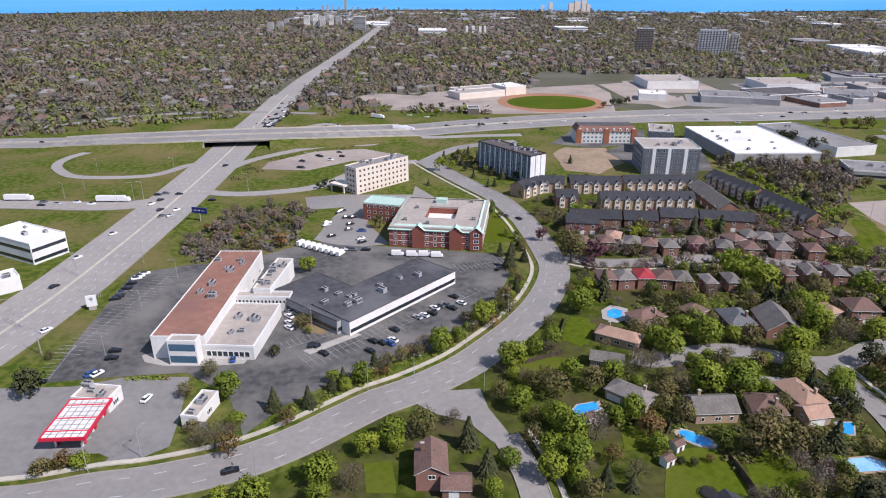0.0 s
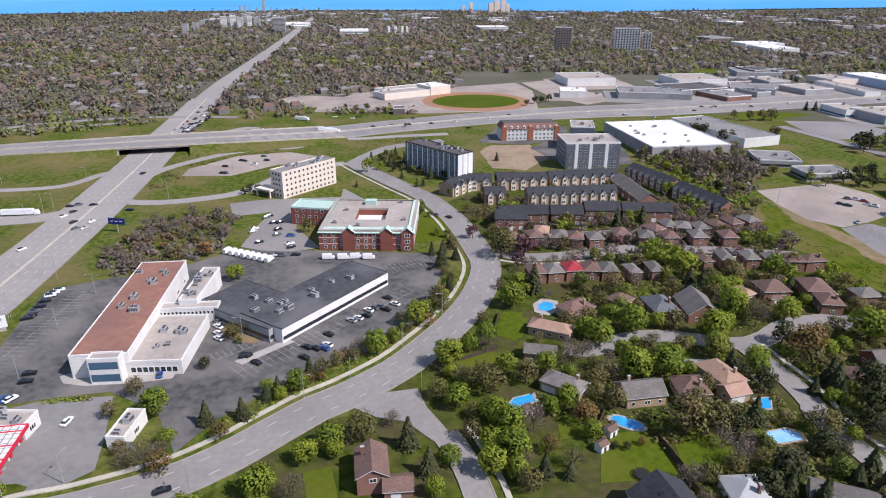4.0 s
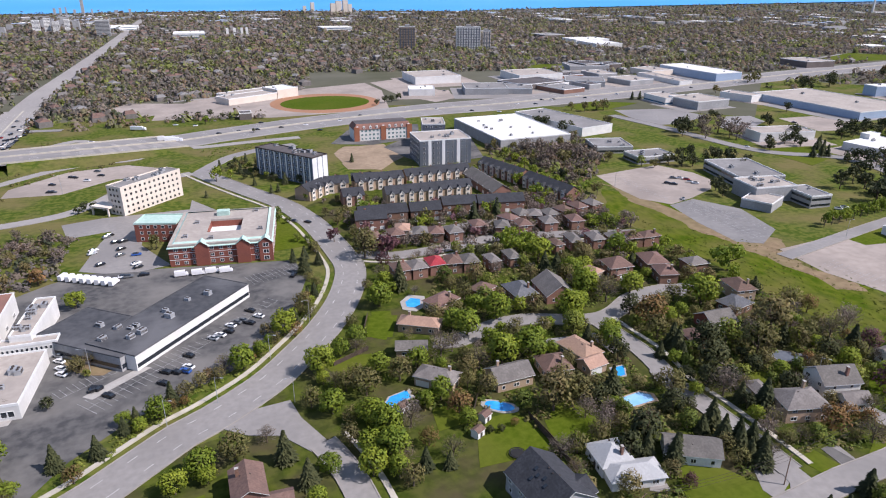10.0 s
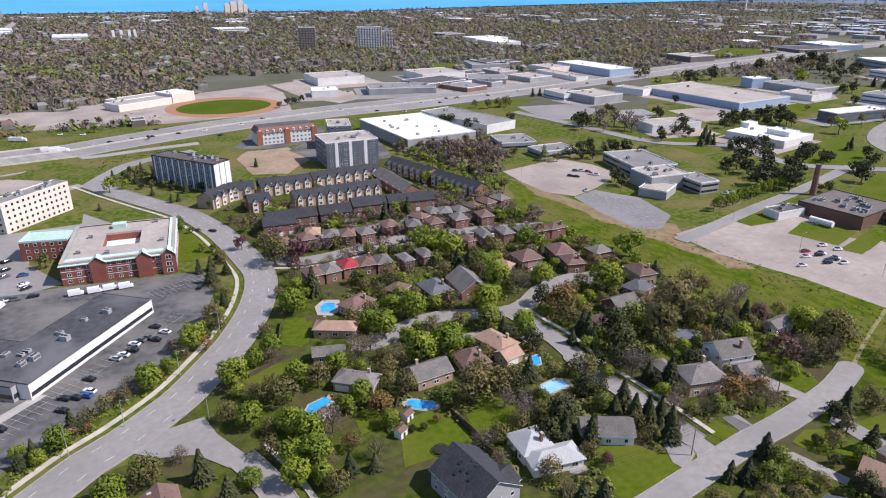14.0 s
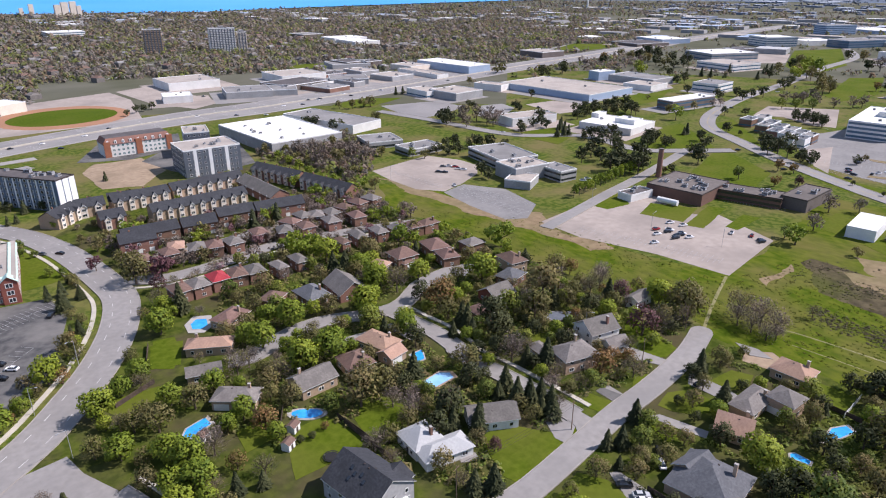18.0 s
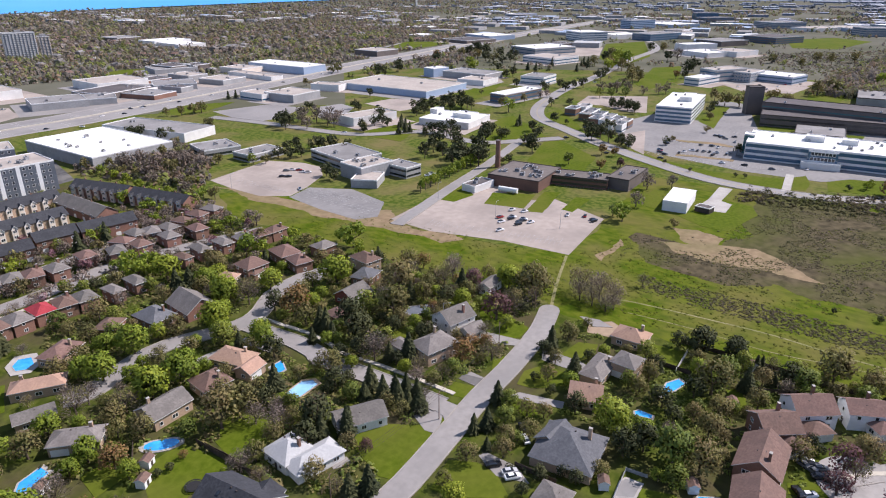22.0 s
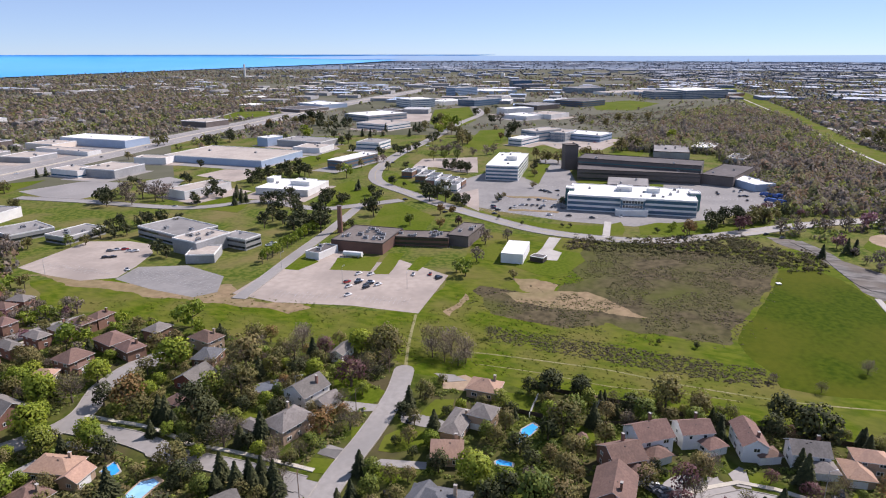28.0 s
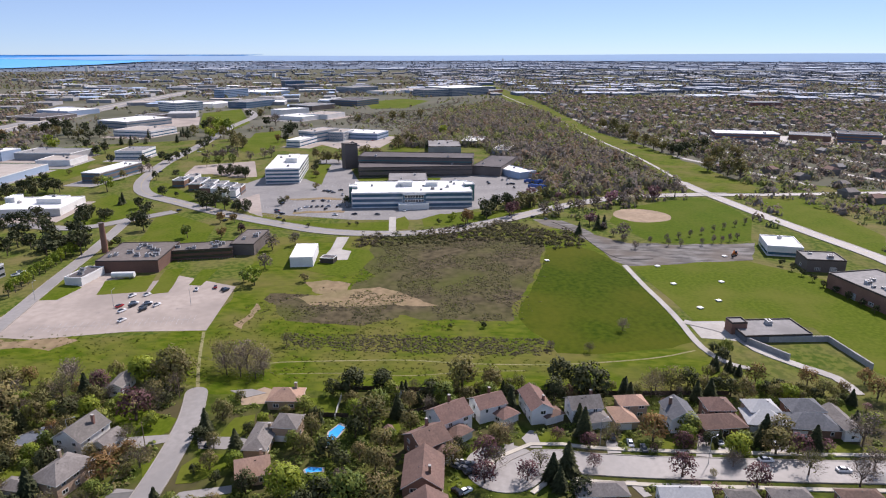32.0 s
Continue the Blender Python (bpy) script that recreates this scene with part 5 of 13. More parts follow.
def house(vols, wall, roof, near=True, chimney=0, storeys=1, garage=None, street="", seed=0, trim="trim_white", category="house", extra=""):
    """A house of one or more roofed boxes: (x, y, rot, L, D, eaves, kind), the first the main one."""
    x0, y0, r0 = vols[0][:3]
    label = ("two-storey " if storeys > 1 else "low ") + WORD[wall] + " house with a " + WORD[roof] + " roof" + extra
    for v in vols:
        mark_rect(*v[:5])
    ob = thing("house", x0, y0, r0, label, category, street)
    rnd = random.Random(seed + int(x0 * 3 + y0))
    c0, s0 = math.cos(-radians(r0)), math.sin(-radians(r0))
    for n, (x, y, r, L, D, he, kind) in enumerate(vols):
        ox, oy, rz = (x - x0) * c0 - (y - y0) * s0, (x - x0) * s0 + (y - y0) * c0, radians(r - r0)
        rise = (0.30 if kind == "hip" else 0.34) * min(L, D) * (0.9 + 0.2 * rnd.random())
        part("wall", gable_wall(L, D, he, kind, rise).mesh("wall", wall), ob, "", (ox, oy, 0), rz)
        part("roof", roof_shape(L, D, he, kind, rise).mesh("roof", roof, trim), ob, "", (ox, oy, 0), rz)
        ca, sa = math.cos(rz), math.sin(rz)

        def put(nm, me, u, v, z, dr, size, lab=""):
            return part(nm, me, ob, lab, (ox + u * ca - v * sa, oy + u * sa + v * ca, z), rz + dr, size)
        for k in (0, 1, 2, 3):
            span = L if k in (0, 2) else D
            cnt = max(1, int(span / 4.2)) if near else max(1, int(span / 9))
            if not near and not facing(x, y, r, k):
                continue
            if n > 0 and (k > 1 or min(L, D) < 5):
                continue
            for fl in range(storeys if he > 4.5 else 1):
                for i in range(cnt):
                    if k == garage and fl == 0 and i == 0 and n == 0:
                        continue
                    u = -span / 2 + span * (i + 0.5) / cnt + rnd.uniform(-0.3, 0.3)
                    px_, py_, pr = on_face(k, u, L, D)
                    w = rnd.choice((1.1, 1.5, 2.0))
                    put("window", pane_mesh("trim_white", "glass", 2 if w > 1.3 else 1), px_, py_, 0.95 + 2.75 * fl, pr, (w, 1, 1.35))
        if n == 0 or n == 1:
            k = garage if garage is not None else 0
            if n == (1 if len(vols) > 1 else 0) and garage is not None:
                px_, py_, pr = on_face(k, -(L if k in (0, 2) else D) / 2 + 2.9, L, D, 0.02)
                g_ = put("garage_door", unit("trim_white"), px_, py_, 0.02, pr, (4.6 if min(L, D) > 6 else 2.6, 0.08, 2.2), "white panelled garage door")
        if n == 0 and near:
            px_, py_, pr = on_face(1 if garage != 1 else 0, 0.4, L, D, 0.02)
            put("door", unit("trim_dark"), px_, py_, 0.02, pr, (1.0, 0.08, 2.1), "dark front door")
        if n == 0 and chimney:
            u, v = (0.28 * L * (1 if chimney > 0 else -1), 0.18 * D)
            ch = put("chimney", unit(wall if wall.startswith("brick") else "brick_brown"), u, v, he, 0, (0.9, 0.7, rise + 1.1), "brick chimney")
            part("chimney_cap", unit("concrete"), ch, "", (0, 0, 1), 0, (1.15, 1.15, 0.03))
        if n == 0 and near and math.hypot(x, y) < 230:
            for i in range(rnd.choice((1, 2, 3))):
                lx, ly = (L, D) if L >= D else (D, L)
                u, v = rnd.uniform(-0.2, 0.2) * L, rnd.uniform(-0.12, 0.12) * D
                off = abs(v if L >= D else u) / (ly / 2)
                put("roof_vent", unit("trim_dark"), u, v, he + rise * (1 - off) - 0.1, 0, (0.45, 0.45, 0.35))
    return ob


def terrace(x, y, rot, n, w, D, he, wall, roof, gables=True, street="townhouses", gable_mat="stucco_beige"):
    """A row of n attached town houses under one dark roof, each with a front gable; one building."""
    L = n * w
    ob = thing("townhouse_row", x, y, rot, "row of attached " + WORD[wall] + " townhouses under a dark roof", "townhouse", street)
    rise = 0.32 * D
    mark_rect(x, y, rot, L, D + 4)
    part("wall", gable_wall(L, D, he, "gable", rise).mesh("wall", wall), ob)
    part("roof", roof_shape(L, D, he, "gable", rise, 0.4).mesh("roof", roof, "trim_dark"), ob)
    for i in range(n):
        u = -L / 2 + (i + 0.5) * w
        if gables:
            for sg, rr in ((-1, 0.0),):
                s = Shape()
                g2, gd = w * 0.24, D * 0.25
                s.prism([(-g2, 0), (g2, 0), (g2, gd), (-g2, gd)], 0, he)
                s.face([(-g2, 0, he), (g2, 0, he), (0, 0, he + g2 * 1.1)])
                part("front_bay", s.mesh("front_bay", gable_mat), ob, "pale gabled front bay", (u, sg * (D / 2 + 0.9), 0), rr)
                s = Shape()
                t = g2 + 0.35
                z0, z1 = he - 0.35 * 1.1, he + 0.12 + g2 * 1.1
                s.face([(-t, -0.4, z0), (0, -0.4, z1), (0, gd + 2.2, z1), (-t, gd + 2.2, z0)][::-1])
                s.face([(t, -0.4, z0), (0, -0.4, z1), (0, gd + 2.2, z1), (t, gd + 2.2, z0)])
                s.face([(-t, -0.4, z0), (0, -0.4, z1), (0, -0.4, z1 - 0.3), (-t + 0.3, -0.4, z0)], 1)
                s.face([(t, -0.4, z0), (0, -0.4, z1), (0, -0.4, z1 - 0.3), (t - 0.3, -0.4, z0)], 1)
                part("gable_roof", s.mesh("gable_roof", roof, "trim_white"), ob, "", (u, sg * (D / 2 + 0.9), 0), rr)
                for fl in range(2):
                    part("window", pane_mesh("trim_white", "glass", 2), ob, "", (u, sg * (D / 2 + 0.9), 1.0 + 2.9 * fl), rr, (w * 0.34, 1, 1.5))
        else:
            for k in (0,):
                part("window", pane_mesh("trim_white", "glass", 2), ob, "", (u, -D / 2, 3.7), 0, (1.6, 1, 1.4))
                part("garage_door", unit("trim_white"), ob, "", (u, -D / 2 - 0.02, 0.02), 0, (2.4, 0.08, 2.1))
        if i % 2:
            part("chimney", unit("brick_brown"), ob, "", (u - w / 2, D * 0.12, he + rise * 0.6), 0, (0.8, 0.6, 2.0))
    return ob


# houses near the crescents
house([(57.9, 169.3, -41.3, 13.3, 7.2, 3.4, 'hip')], 'brick_tan', 'shingle_grey', chimney=1, garage=0)
house([(80.2, 162.6, 3.4, 12.7, 9.0, 3.6, 'gable')], 'brick_tan', 'shingle_grey', chimney=-1)
house([(96.6, 163.2, -95.3, 10.0, 9.3, 3.4, 'hip')], 'brick_tan', 'shingle_brown', chimney=1)
house([(110.0, 169.0, -74.9, 13.4, 8.5, 3.4, 'hip'), (109.3, 159.9, -79.6, 6.4, 7.2, 3.0, 'gable')], 'brick_tan', 'shingle_tan', chimney=1, garage=1)
house([(63.3, 205.1, -30.4, 15.2, 6.8, 3.4, 'hip')], 'brick_tan', 'shingle_tan', chimney=-1)
house([(55.4, 189.7, -17.0, 10.5, 6.0, 3.2, 'gable')], 'brick_tan', 'shingle_grey')
house([(76.8, 219.3, -64.8, 8.4, 12.1, 3.6, 'hip')], 'brick_tan', 'shingle_brown', chimney=1)
house([(96.5, 224.0, -57.3, 7.2, 8.7, 3.6, 'hip')], 'brick_brown', 'shingle_brown')
house([(110.3, 217.5, -86.6, 12.8, 9.6, 3.6, 'hip')], 'brick_brown', 'shingle_blue', chimney=1)
house([(124.6, 214.9, -94.8, 16.0, 12.5, 3.4, 'gable')], 'brick_brown', 'shingle_grey')
house([(149.0, 224.6, -68.7, 8.0, 5.1, 3.6, 'hip')], 'brick_tan', 'shingle_tan')
house([(160.5, 223.8, -93.6, 10.3, 10.6, 5.4, 'hip'), (159.8, 219.7, -82.5, 4.5, 6.7, 3.0, 'hip')], 'brick_brown', 'shingle_brown', storeys=2, garage=1)
house([(180.1, 224.8, -101.6, 12.6, 9.8, 4.6, 'hip')], 'brick_brown', 'shingle_brown')
house([(177.2, 211.8, -104.6, 9.9, 7.9, 4.6, 'hip')], 'brick_brown', 'shingle_brown', chimney=1)
house([(196.0, 215.8, -91.9, 8.1, 9.1, 4.6, 'hip')], 'brick_brown', 'shingle_grey')
house([(148.1, 256.1, -87.5, 8.3, 4.4, 5.0, 'hip')], 'brick_brown', 'shingle_brown', storeys=2)
house([(158.6, 258.4, -96.7, 11.2, 5.5, 5.0, 'hip')], 'brick_brown', 'shingle_grey', storeys=2)
house([(169.9, 257.0, -94.7, 10.2, 5.9, 5.0, 'hip')], 'brick_brown', 'shingle_grey', storeys=2)
house([(111.3, 248.7, -87.1, 9.1, 4.6, 5.0, 'hip')], 'brick_brown', 'shingle_grey', storeys=2)
house([(121.5, 249.8, -90.5, 10.1, 5.2, 5.0, 'hip')], 'brick_brown', 'shingle_grey', storeys=2)
house([(89.2, 118.0, -94.0, 9.6, 9.2, 3.4, 'hip'), (91.6, 110.7, -10.0, 14.4, 7.2, 2.9, 'hip')], 'stucco_white', 'shingle_pale', chimney=1, garage=1)
dark_house = house([(67.2, 110.7, -81.8, 17.4, 14.6, 5.4, 'gable'), (71.6, 107.3, -70.2, 7.2, 8.7, 5.0, 'gable')], 'concrete_grey', 'shingle_black', storeys=2)
for u, v in ((-3.0, -2.2), (-1.2, -3.0), (0.8, -2.4), (2.4, -3.4), (-2.0, -4.4)):
    pane = part("skylight", unit("glass"), dark_house, "dark roof skylight", (u, v, 5.55 + 5.0 * (1 - abs(v) / 7.8)), 0, (0.8, 1.1, 0.25))
    pane.rotation_euler = (0.57, 0, 0)
part("roof_deck", unit("trim_white"), dark_house, "white balcony front", (9.2, 2.0, 2.6), 0, (1.6, 5.0, 0.3))
house([(111.8, 113.4, -118.2, 8.5, 14.3, 3.2, 'gable')], 'stucco_white', 'shingle_grey', garage=1)
house([(155.1, 118.7, -104.0, 9.9, 13.3, 5.0, 'hip'), (150.2, 129.5, -99.2, 7.3, 5.0, 3.0, 'hip')], 'brick_tan', 'shingle_grey', chimney=-1, storeys=2, garage=0)
house([(174.6, 124.6, -101.9, 10.3, 12.3, 5.2, 'gable'), (173.6, 115.5, -101.0, 6.0, 8.1, 3.0, 'gable')], 'stucco_white', 'shingle_grey', chimney=1, storeys=2)
house([(209.6, 131.0, -86.3, 5.4, 10.3, 3.6, 'gable')], 'siding_white', 'shingle_grey')
house([(196.0, 188.9, -98.2, 11.8, 8.5, 5.0, 'hip')], 'brick_tan', 'shingle_brown', storeys=2, chimney=1)
house([(169.2, 170.7, -88.9, 10.0, 11.2, 3.4, 'gable')], 'brick_red', 'shingle_grey')
house([(185.7, 179.0, -76.6, 8.7, 10.7, 3.4, 'hip')], 'brick_brown', 'shingle_blue')
house([(152.5, 162.7, -94.4, 8.4, 6.0, 3.4, 'hip')], 'brick_brown', 'shingle_brown')
house([(203.5, 67.1, -88.1, 11.3, 9.1, 3.4, 'hip')], 'brick_tan', 'shingle_tan', chimney=1, extra=' by bare ground')
house([(177.9, 67.8, -89.3, 7.0, 15.3, 3.0, 'hip'), (183.5, 60.7, -93.3, 7.9, 8.0, 5.2, 'hip')], 'brick_tan', 'shingle_grey', chimney=1, garage=0)
house([(161.5, 65.0, -70.3, 9.3, 9.0, 3.2, 'gable')], 'brick_tan', 'shingle_tan', chimney=1)
house([(135.3, 57.7, -81.6, 16.4, 16.6, 3.2, 'hip'), (137.3, 62.9, -94.3, 7.2, 9.0, 3.4, 'gable')], 'brick_tan', 'shingle_blue', chimney=1, garage=0)
house([(116.1, 52.7, -86.7, 7.8, 8.0, 3.2, 'hip')], 'brick_tan', 'shingle_grey')
house([(199.5, -4.2, -150.9, 8.2, 10.1, 5.4, 'gable'), (196.7, -10.2, -138.0, 5.9, 6.9, 2.8, 'hip')], 'siding_white', 'shingle_brown', storeys=2, chimney=-1, garage=1)
house([(191.5, 8.7, -140.9, 10.1, 11.7, 5.4, 'gable'), (185.0, 5.4, -135.6, 6.1, 7.0, 2.8, 'hip')], 'siding_white', 'shingle_brown', storeys=2, chimney=-1, garage=1)
house([(177.1, 14.9, -140.8, 10.4, 10.5, 5.2, 'gable'), (173.6, 9.9, -131.6, 6.3, 6.7, 2.8, 'hip')], 'brick_brown', 'shingle_brown', storeys=2, chimney=-1, garage=1)
house([(159.6, 14.5, -177.9, 15.2, 11.0, 5.0, 'gable')], 'brick_brown', 'shingle_brown', storeys=2, chimney=1, garage=1)
house([(140.2, 11.6, -171.0, 16.4, 11.2, 5.0, 'gable')], 'brick_brown', 'shingle_brown', storeys=2, chimney=1)
house([(201.5, -20.7, -165.0, 13.9, 7.3, 5.4, 'gable'), (197.7, -25.8, -150.8, 4.9, 6.9, 2.8, 'hip')], 'siding_white', 'shingle_brown', storeys=2, chimney=1, garage=1)
house([(200.7, -37.0, -78.3, 10.5, 7.9, 5.0, 'gable'), (195.7, -41.1, -76.3, 6.4, 5.9, 2.8, 'hip')], 'siding_white', 'shingle_grey', storeys=2, chimney=1, garage=0)
house([(203.3, -53.6, -82.0, 9.3, 6.6, 5.0, 'hip'), (197.6, -49.6, -80.7, 7.2, 9.6, 2.9, 'hip')], 'brick_tan', 'shingle_tan', storeys=2, garage=0)
house([(197.4, -68.2, -85.2, 8.7, 11.1, 5.0, 'gable')], 'siding_white', 'shingle_blue', storeys=2, chimney=-1)
house([(202.6, -82.5, -86.4, 8.8, 8.3, 5.0, 'hip'), (195.0, -81.1, -80.8, 14.2, 8.6, 3.0, 'hip')], 'brick_brown', 'shingle_brown', storeys=2, garage=0)
house([(202.3, -96.9, -86.7, 9.7, 7.9, 5.0, 'hip'), (198.2, -96.7, -93.8, 12.9, 9.9, 3.0, 'hip')], 'brick_tan', 'shingle_pale', storeys=2, garage=0)
house([(203.3, -111.3, -87.1, 11.1, 8.3, 5.0, 'hip'), (196.4, -110.9, -92.4, 15.7, 9.7, 3.0, 'hip')], 'brick_brown', 'shingle_blue', storeys=2, garage=0)
house([(197.0, -120.9, -86.3, 5.4, 14.4, 4.0, 'gable')], 'siding_white', 'shingle_grey')
house([(156.9, -35.5, -84.6, 14.0, 5.7, 3.2, 'hip')], 'brick_brown', 'shingle_grey')
house([(157.0, -58.1, -87.6, 13.7, 4.6, 3.2, 'gable')], 'siding_white', 'shingle_pale')
house([(156.9, -74.0, -86.8, 8.2, 3.7, 3.2, 'hip')], 'brick_tan', 'shingle_grey')
house([(158.1, -87.1, -87.0, 10.5, 3.8, 3.2, 'hip')], 'brick_brown', 'shingle_grey')
house([(158.8, -106.3, -87.1, 11.2, 3.7, 3.2, 'hip')], 'brick_brown', 'shingle_brown')
house([(-3.1, 136.3, 2.0, 7.9, 11.5, 5.4, 'gable'), (3.4, 130.6, -1.5, 7.0, 5.9, 3.0, 'gable')], 'brick_brown', 'shingle_brown', storeys=2, chimney=-1, garage=0)

# rows of narrow two-storey houses
house([(69.3, 252.5, 3.5, 7.0, 9.4, 5.0, 'hip')], 'brick_brown', 'shingle_brown', near=False, storeys=2, street='row houses', chimney=1)
house([(77.0, 252.5, 3.5, 7.0, 9.4, 5.0, 'hip')], 'brick_brown', 'shingle_grey', near=False, storeys=2, street='row houses', chimney=0)
house([(85.7, 253.5, 0.0, 7.0, 9.4, 5.0, 'hip')], 'brick_brown', 'shingle_red', near=False, storeys=2, street='row houses', chimney=0)
house([(93.9, 252.5, -8.5, 7.0, 9.4, 5.0, 'hip')], 'brick_brown', 'shingle_brown', near=False, storeys=2, street='row houses', chimney=1)
house([(101.1, 251.2, -4.0, 7.0, 9.4, 5.0, 'hip')], 'brick_brown', 'shingle_grey', near=False, storeys=2, street='row houses', chimney=0)
house([(179.3, 253.5, -7.6, 7.0, 9.4, 5.0, 'hip')], 'brick_brown', 'shingle_grey', near=False, storeys=2, street='row houses', chimney=1)
house([(188.1, 251.9, -7.6, 7.0, 9.4, 5.0, 'hip')], 'brick_brown', 'shingle_brown', near=False, storeys=2, street='row houses', chimney=0)
house([(66.9, 293.9, -1.9, 7.0, 9.4, 5.0, 'hip')], 'brick_brown', 'shingle_brown', near=False, storeys=2, street='row houses', chimney=1)
house([(79.1, 294.8, -1.9, 7.0, 9.4, 5.0, 'hip')], 'brick_brown', 'shingle_brown', near=False, storeys=2, street='row houses', chimney=0)
house([(91.4, 293.1, -11.9, 7.0, 9.4, 5.0, 'hip')], 'brick_brown', 'shingle_grey', near=False, storeys=2, street='row houses', chimney=0)
house([(107.6, 288.8, 0.0, 7.0, 9.4, 5.0, 'hip')], 'brick_brown', 'shingle_grey', near=False, storeys=2, street='row houses', chimney=1)
house([(122.5, 293.1, -2.8, 7.0, 9.4, 5.0, 'hip')], 'brick_brown', 'shingle_brown', near=False, storeys=2, street='row houses', chimney=0)
house([(133.8, 287.5, -16.8, 7.0, 9.4, 5.0, 'hip')], 'brick_brown', 'shingle_grey', near=False, storeys=2, street='row houses', chimney=0)
house([(145.0, 286.3, -4.7, 7.0, 9.4, 5.0, 'hip')], 'brick_brown', 'shingle_brown', near=False, storeys=2, street='row houses', chimney=1)
house([(159.4, 285.4, -5.7, 7.0, 9.4, 5.0, 'hip')], 'brick_brown', 'shingle_grey', near=False, storeys=2, street='row houses', chimney=0)
house([(173.9, 283.4, -5.7, 7.0, 9.4, 5.0, 'hip')], 'brick_brown', 'shingle_brown', near=False, storeys=2, street='row houses', chimney=0)
house([(84.1, 300.2, -18.7, 7.0, 9.4, 5.0, 'hip')], 'brick_tan', 'shingle_tan', near=False, storeys=2, street='row houses', chimney=0)
house([(98.8, 290.3, -15.0, 7.0, 9.4, 5.0, 'hip')], 'brick_brown', 'shingle_brown', near=False, storeys=2, street='row houses', chimney=1)
house([(141.8, 297.3, 24.0, 7.0, 9.4, 5.0, 'hip')], 'brick_brown', 'shingle_brown', near=False, storeys=2, street='row houses', chimney=0)
house([(151.7, 302.0, 3.9, 7.0, 9.4, 5.0, 'hip')], 'brick_brown', 'shingle_grey', near=False, storeys=2, street='row houses', chimney=1)
house([(157.9, 298.4, -20.6, 7.0, 9.4, 5.0, 'hip')], 'brick_brown', 'shingle_grey', near=False, storeys=2, street='row houses', chimney=0)
house([(166.1, 296.6, 3.5, 7.0, 9.4, 5.0, 'hip')], 'brick_brown', 'shingle_grey', near=False, storeys=2, street='row houses', chimney=0)
house([(176.0, 299.5, 14.8, 7.0, 9.4, 5.0, 'hip')], 'brick_brown', 'shingle_brown', near=False, storeys=2, street='row houses', chimney=1)
house([(186.5, 302.0, 11.9, 7.0, 9.4, 5.0, 'hip')], 'brick_brown', 'shingle_brown', near=False, storeys=2, street='row houses', chimney=0)
house([(196.8, 303.9, 11.9, 7.0, 9.4, 5.0, 'hip')], 'brick_brown', 'shingle_grey', near=False, storeys=2, street='row houses', chimney=0)
house([(196.2, 250.1, -88.9, 7.0, 9.4, 5.0, 'hip')], 'brick_brown', 'shingle_brown', near=False, storeys=2, street='row houses', chimney=1)

# town houses
terrace(80.2, 326.2, -2.8, 4, 6.58, 11.0, 6.0, 'brick_brown', 'shingle_black', False)
terrace(103.6, 323.8, -7.1, 3, 5.64, 11.0, 6.0, 'brick_brown', 'shingle_black', False)
terrace(124.9, 328.0, -6.6, 3, 6.38, 11.0, 6.0, 'brick_brown', 'shingle_black', False)
terrace(148.4, 323.5, -9.1, 4, 6.61, 11.0, 6.0, 'brick_brown', 'shingle_black', False)
terrace(116.8, 358.5, 0.0, 9, 5.92, 11.0, 6.0, 'brick_tan', 'shingle_black', True)
terrace(133.8, 392.6, 2.3, 7, 6.33, 11.0, 6.0, 'brick_tan', 'shingle_black', True)
terrace(93.9, 389.9, 2.2, 5, 6.28, 11.0, 6.0, 'brick_tan', 'shingle_black', True)
terrace(179.7, 385.6, -74.2, 7, 6.03, 11.0, 6.0, 'brick_brown', 'shingle_black', True)
terrace(190.7, 341.5, -77.0, 7, 5.89, 11.0, 6.0, 'brick_brown', 'shingle_black', True)
terrace(51.5, 384.1, 42.8, 3, 6.23, 11.0, 6.0, 'brick_tan', 'shingle_black', True)
terrace(67.5, 391.1, -4.7, 2, 7.32, 11.0, 6.0, 'brick_tan', 'shingle_black', True)
terrace(86.2, 392.0, -10.2, 3, 5.66, 11.0, 6.0, 'brick_tan', 'shingle_black', True)
terrace(71.6, 362.6, 0.0, 2, 6.15, 11.0, 6.0, 'brick_brown', 'shingle_black', True)
terrace(72.2, 319.5, -7.1, 3, 5.41, 11.0, 6.0, 'brick_brown', 'shingle_black', False)
terrace(157.5, 363.4, -88.5, 5, 9.12, 13.0, 4.5, 'brick_brown', 'shingle_grey', False)

# large buildings
block('car_showroom', -90.5, 232.2, 0.0, 18.5, 76.4, 8.5, 'stucco_white', 'roof_red', 'long white showroom with a brown-red flat roof', units=9, style='low', parapet=0.3)
block('showroom_wing', -72.8, 209.4, -3.4, 18.3, 31.9, 5.0, 'stucco_white', 'roof_gravel', 'low white wing with a tan gravel roof', units=5, style='rows', pitch=2.2, ww=1.8, hh=2.2, faces=(0,))
block('showroom_tower', -87.5, 191.8, -2.3, 9.8, 4.3, 9.0, 'stucco_white', 'roof_gravel', 'white entrance block with blue glazing', units=0, style='bands', floors=2, glass='glass_blue', hh=2.6, faces=(0,))
block('showroom_annex', -70.3, 247.2, -5.0, 6.9, 30.4, 8.0, 'stucco_white', 'roof_gravel', 'white rear annex crowded with rooftop units', units=10)
block('covered_walk', -72.4, 231.5, -1.4, 24.9, 5.0, 6.0, 'stucco_white', 'roof_gravel', 'white covered walkway between two buildings', units=0, style='rows', pitch=1.6, ww=0.9, hh=1.3, faces=(0,), sill=3.6)
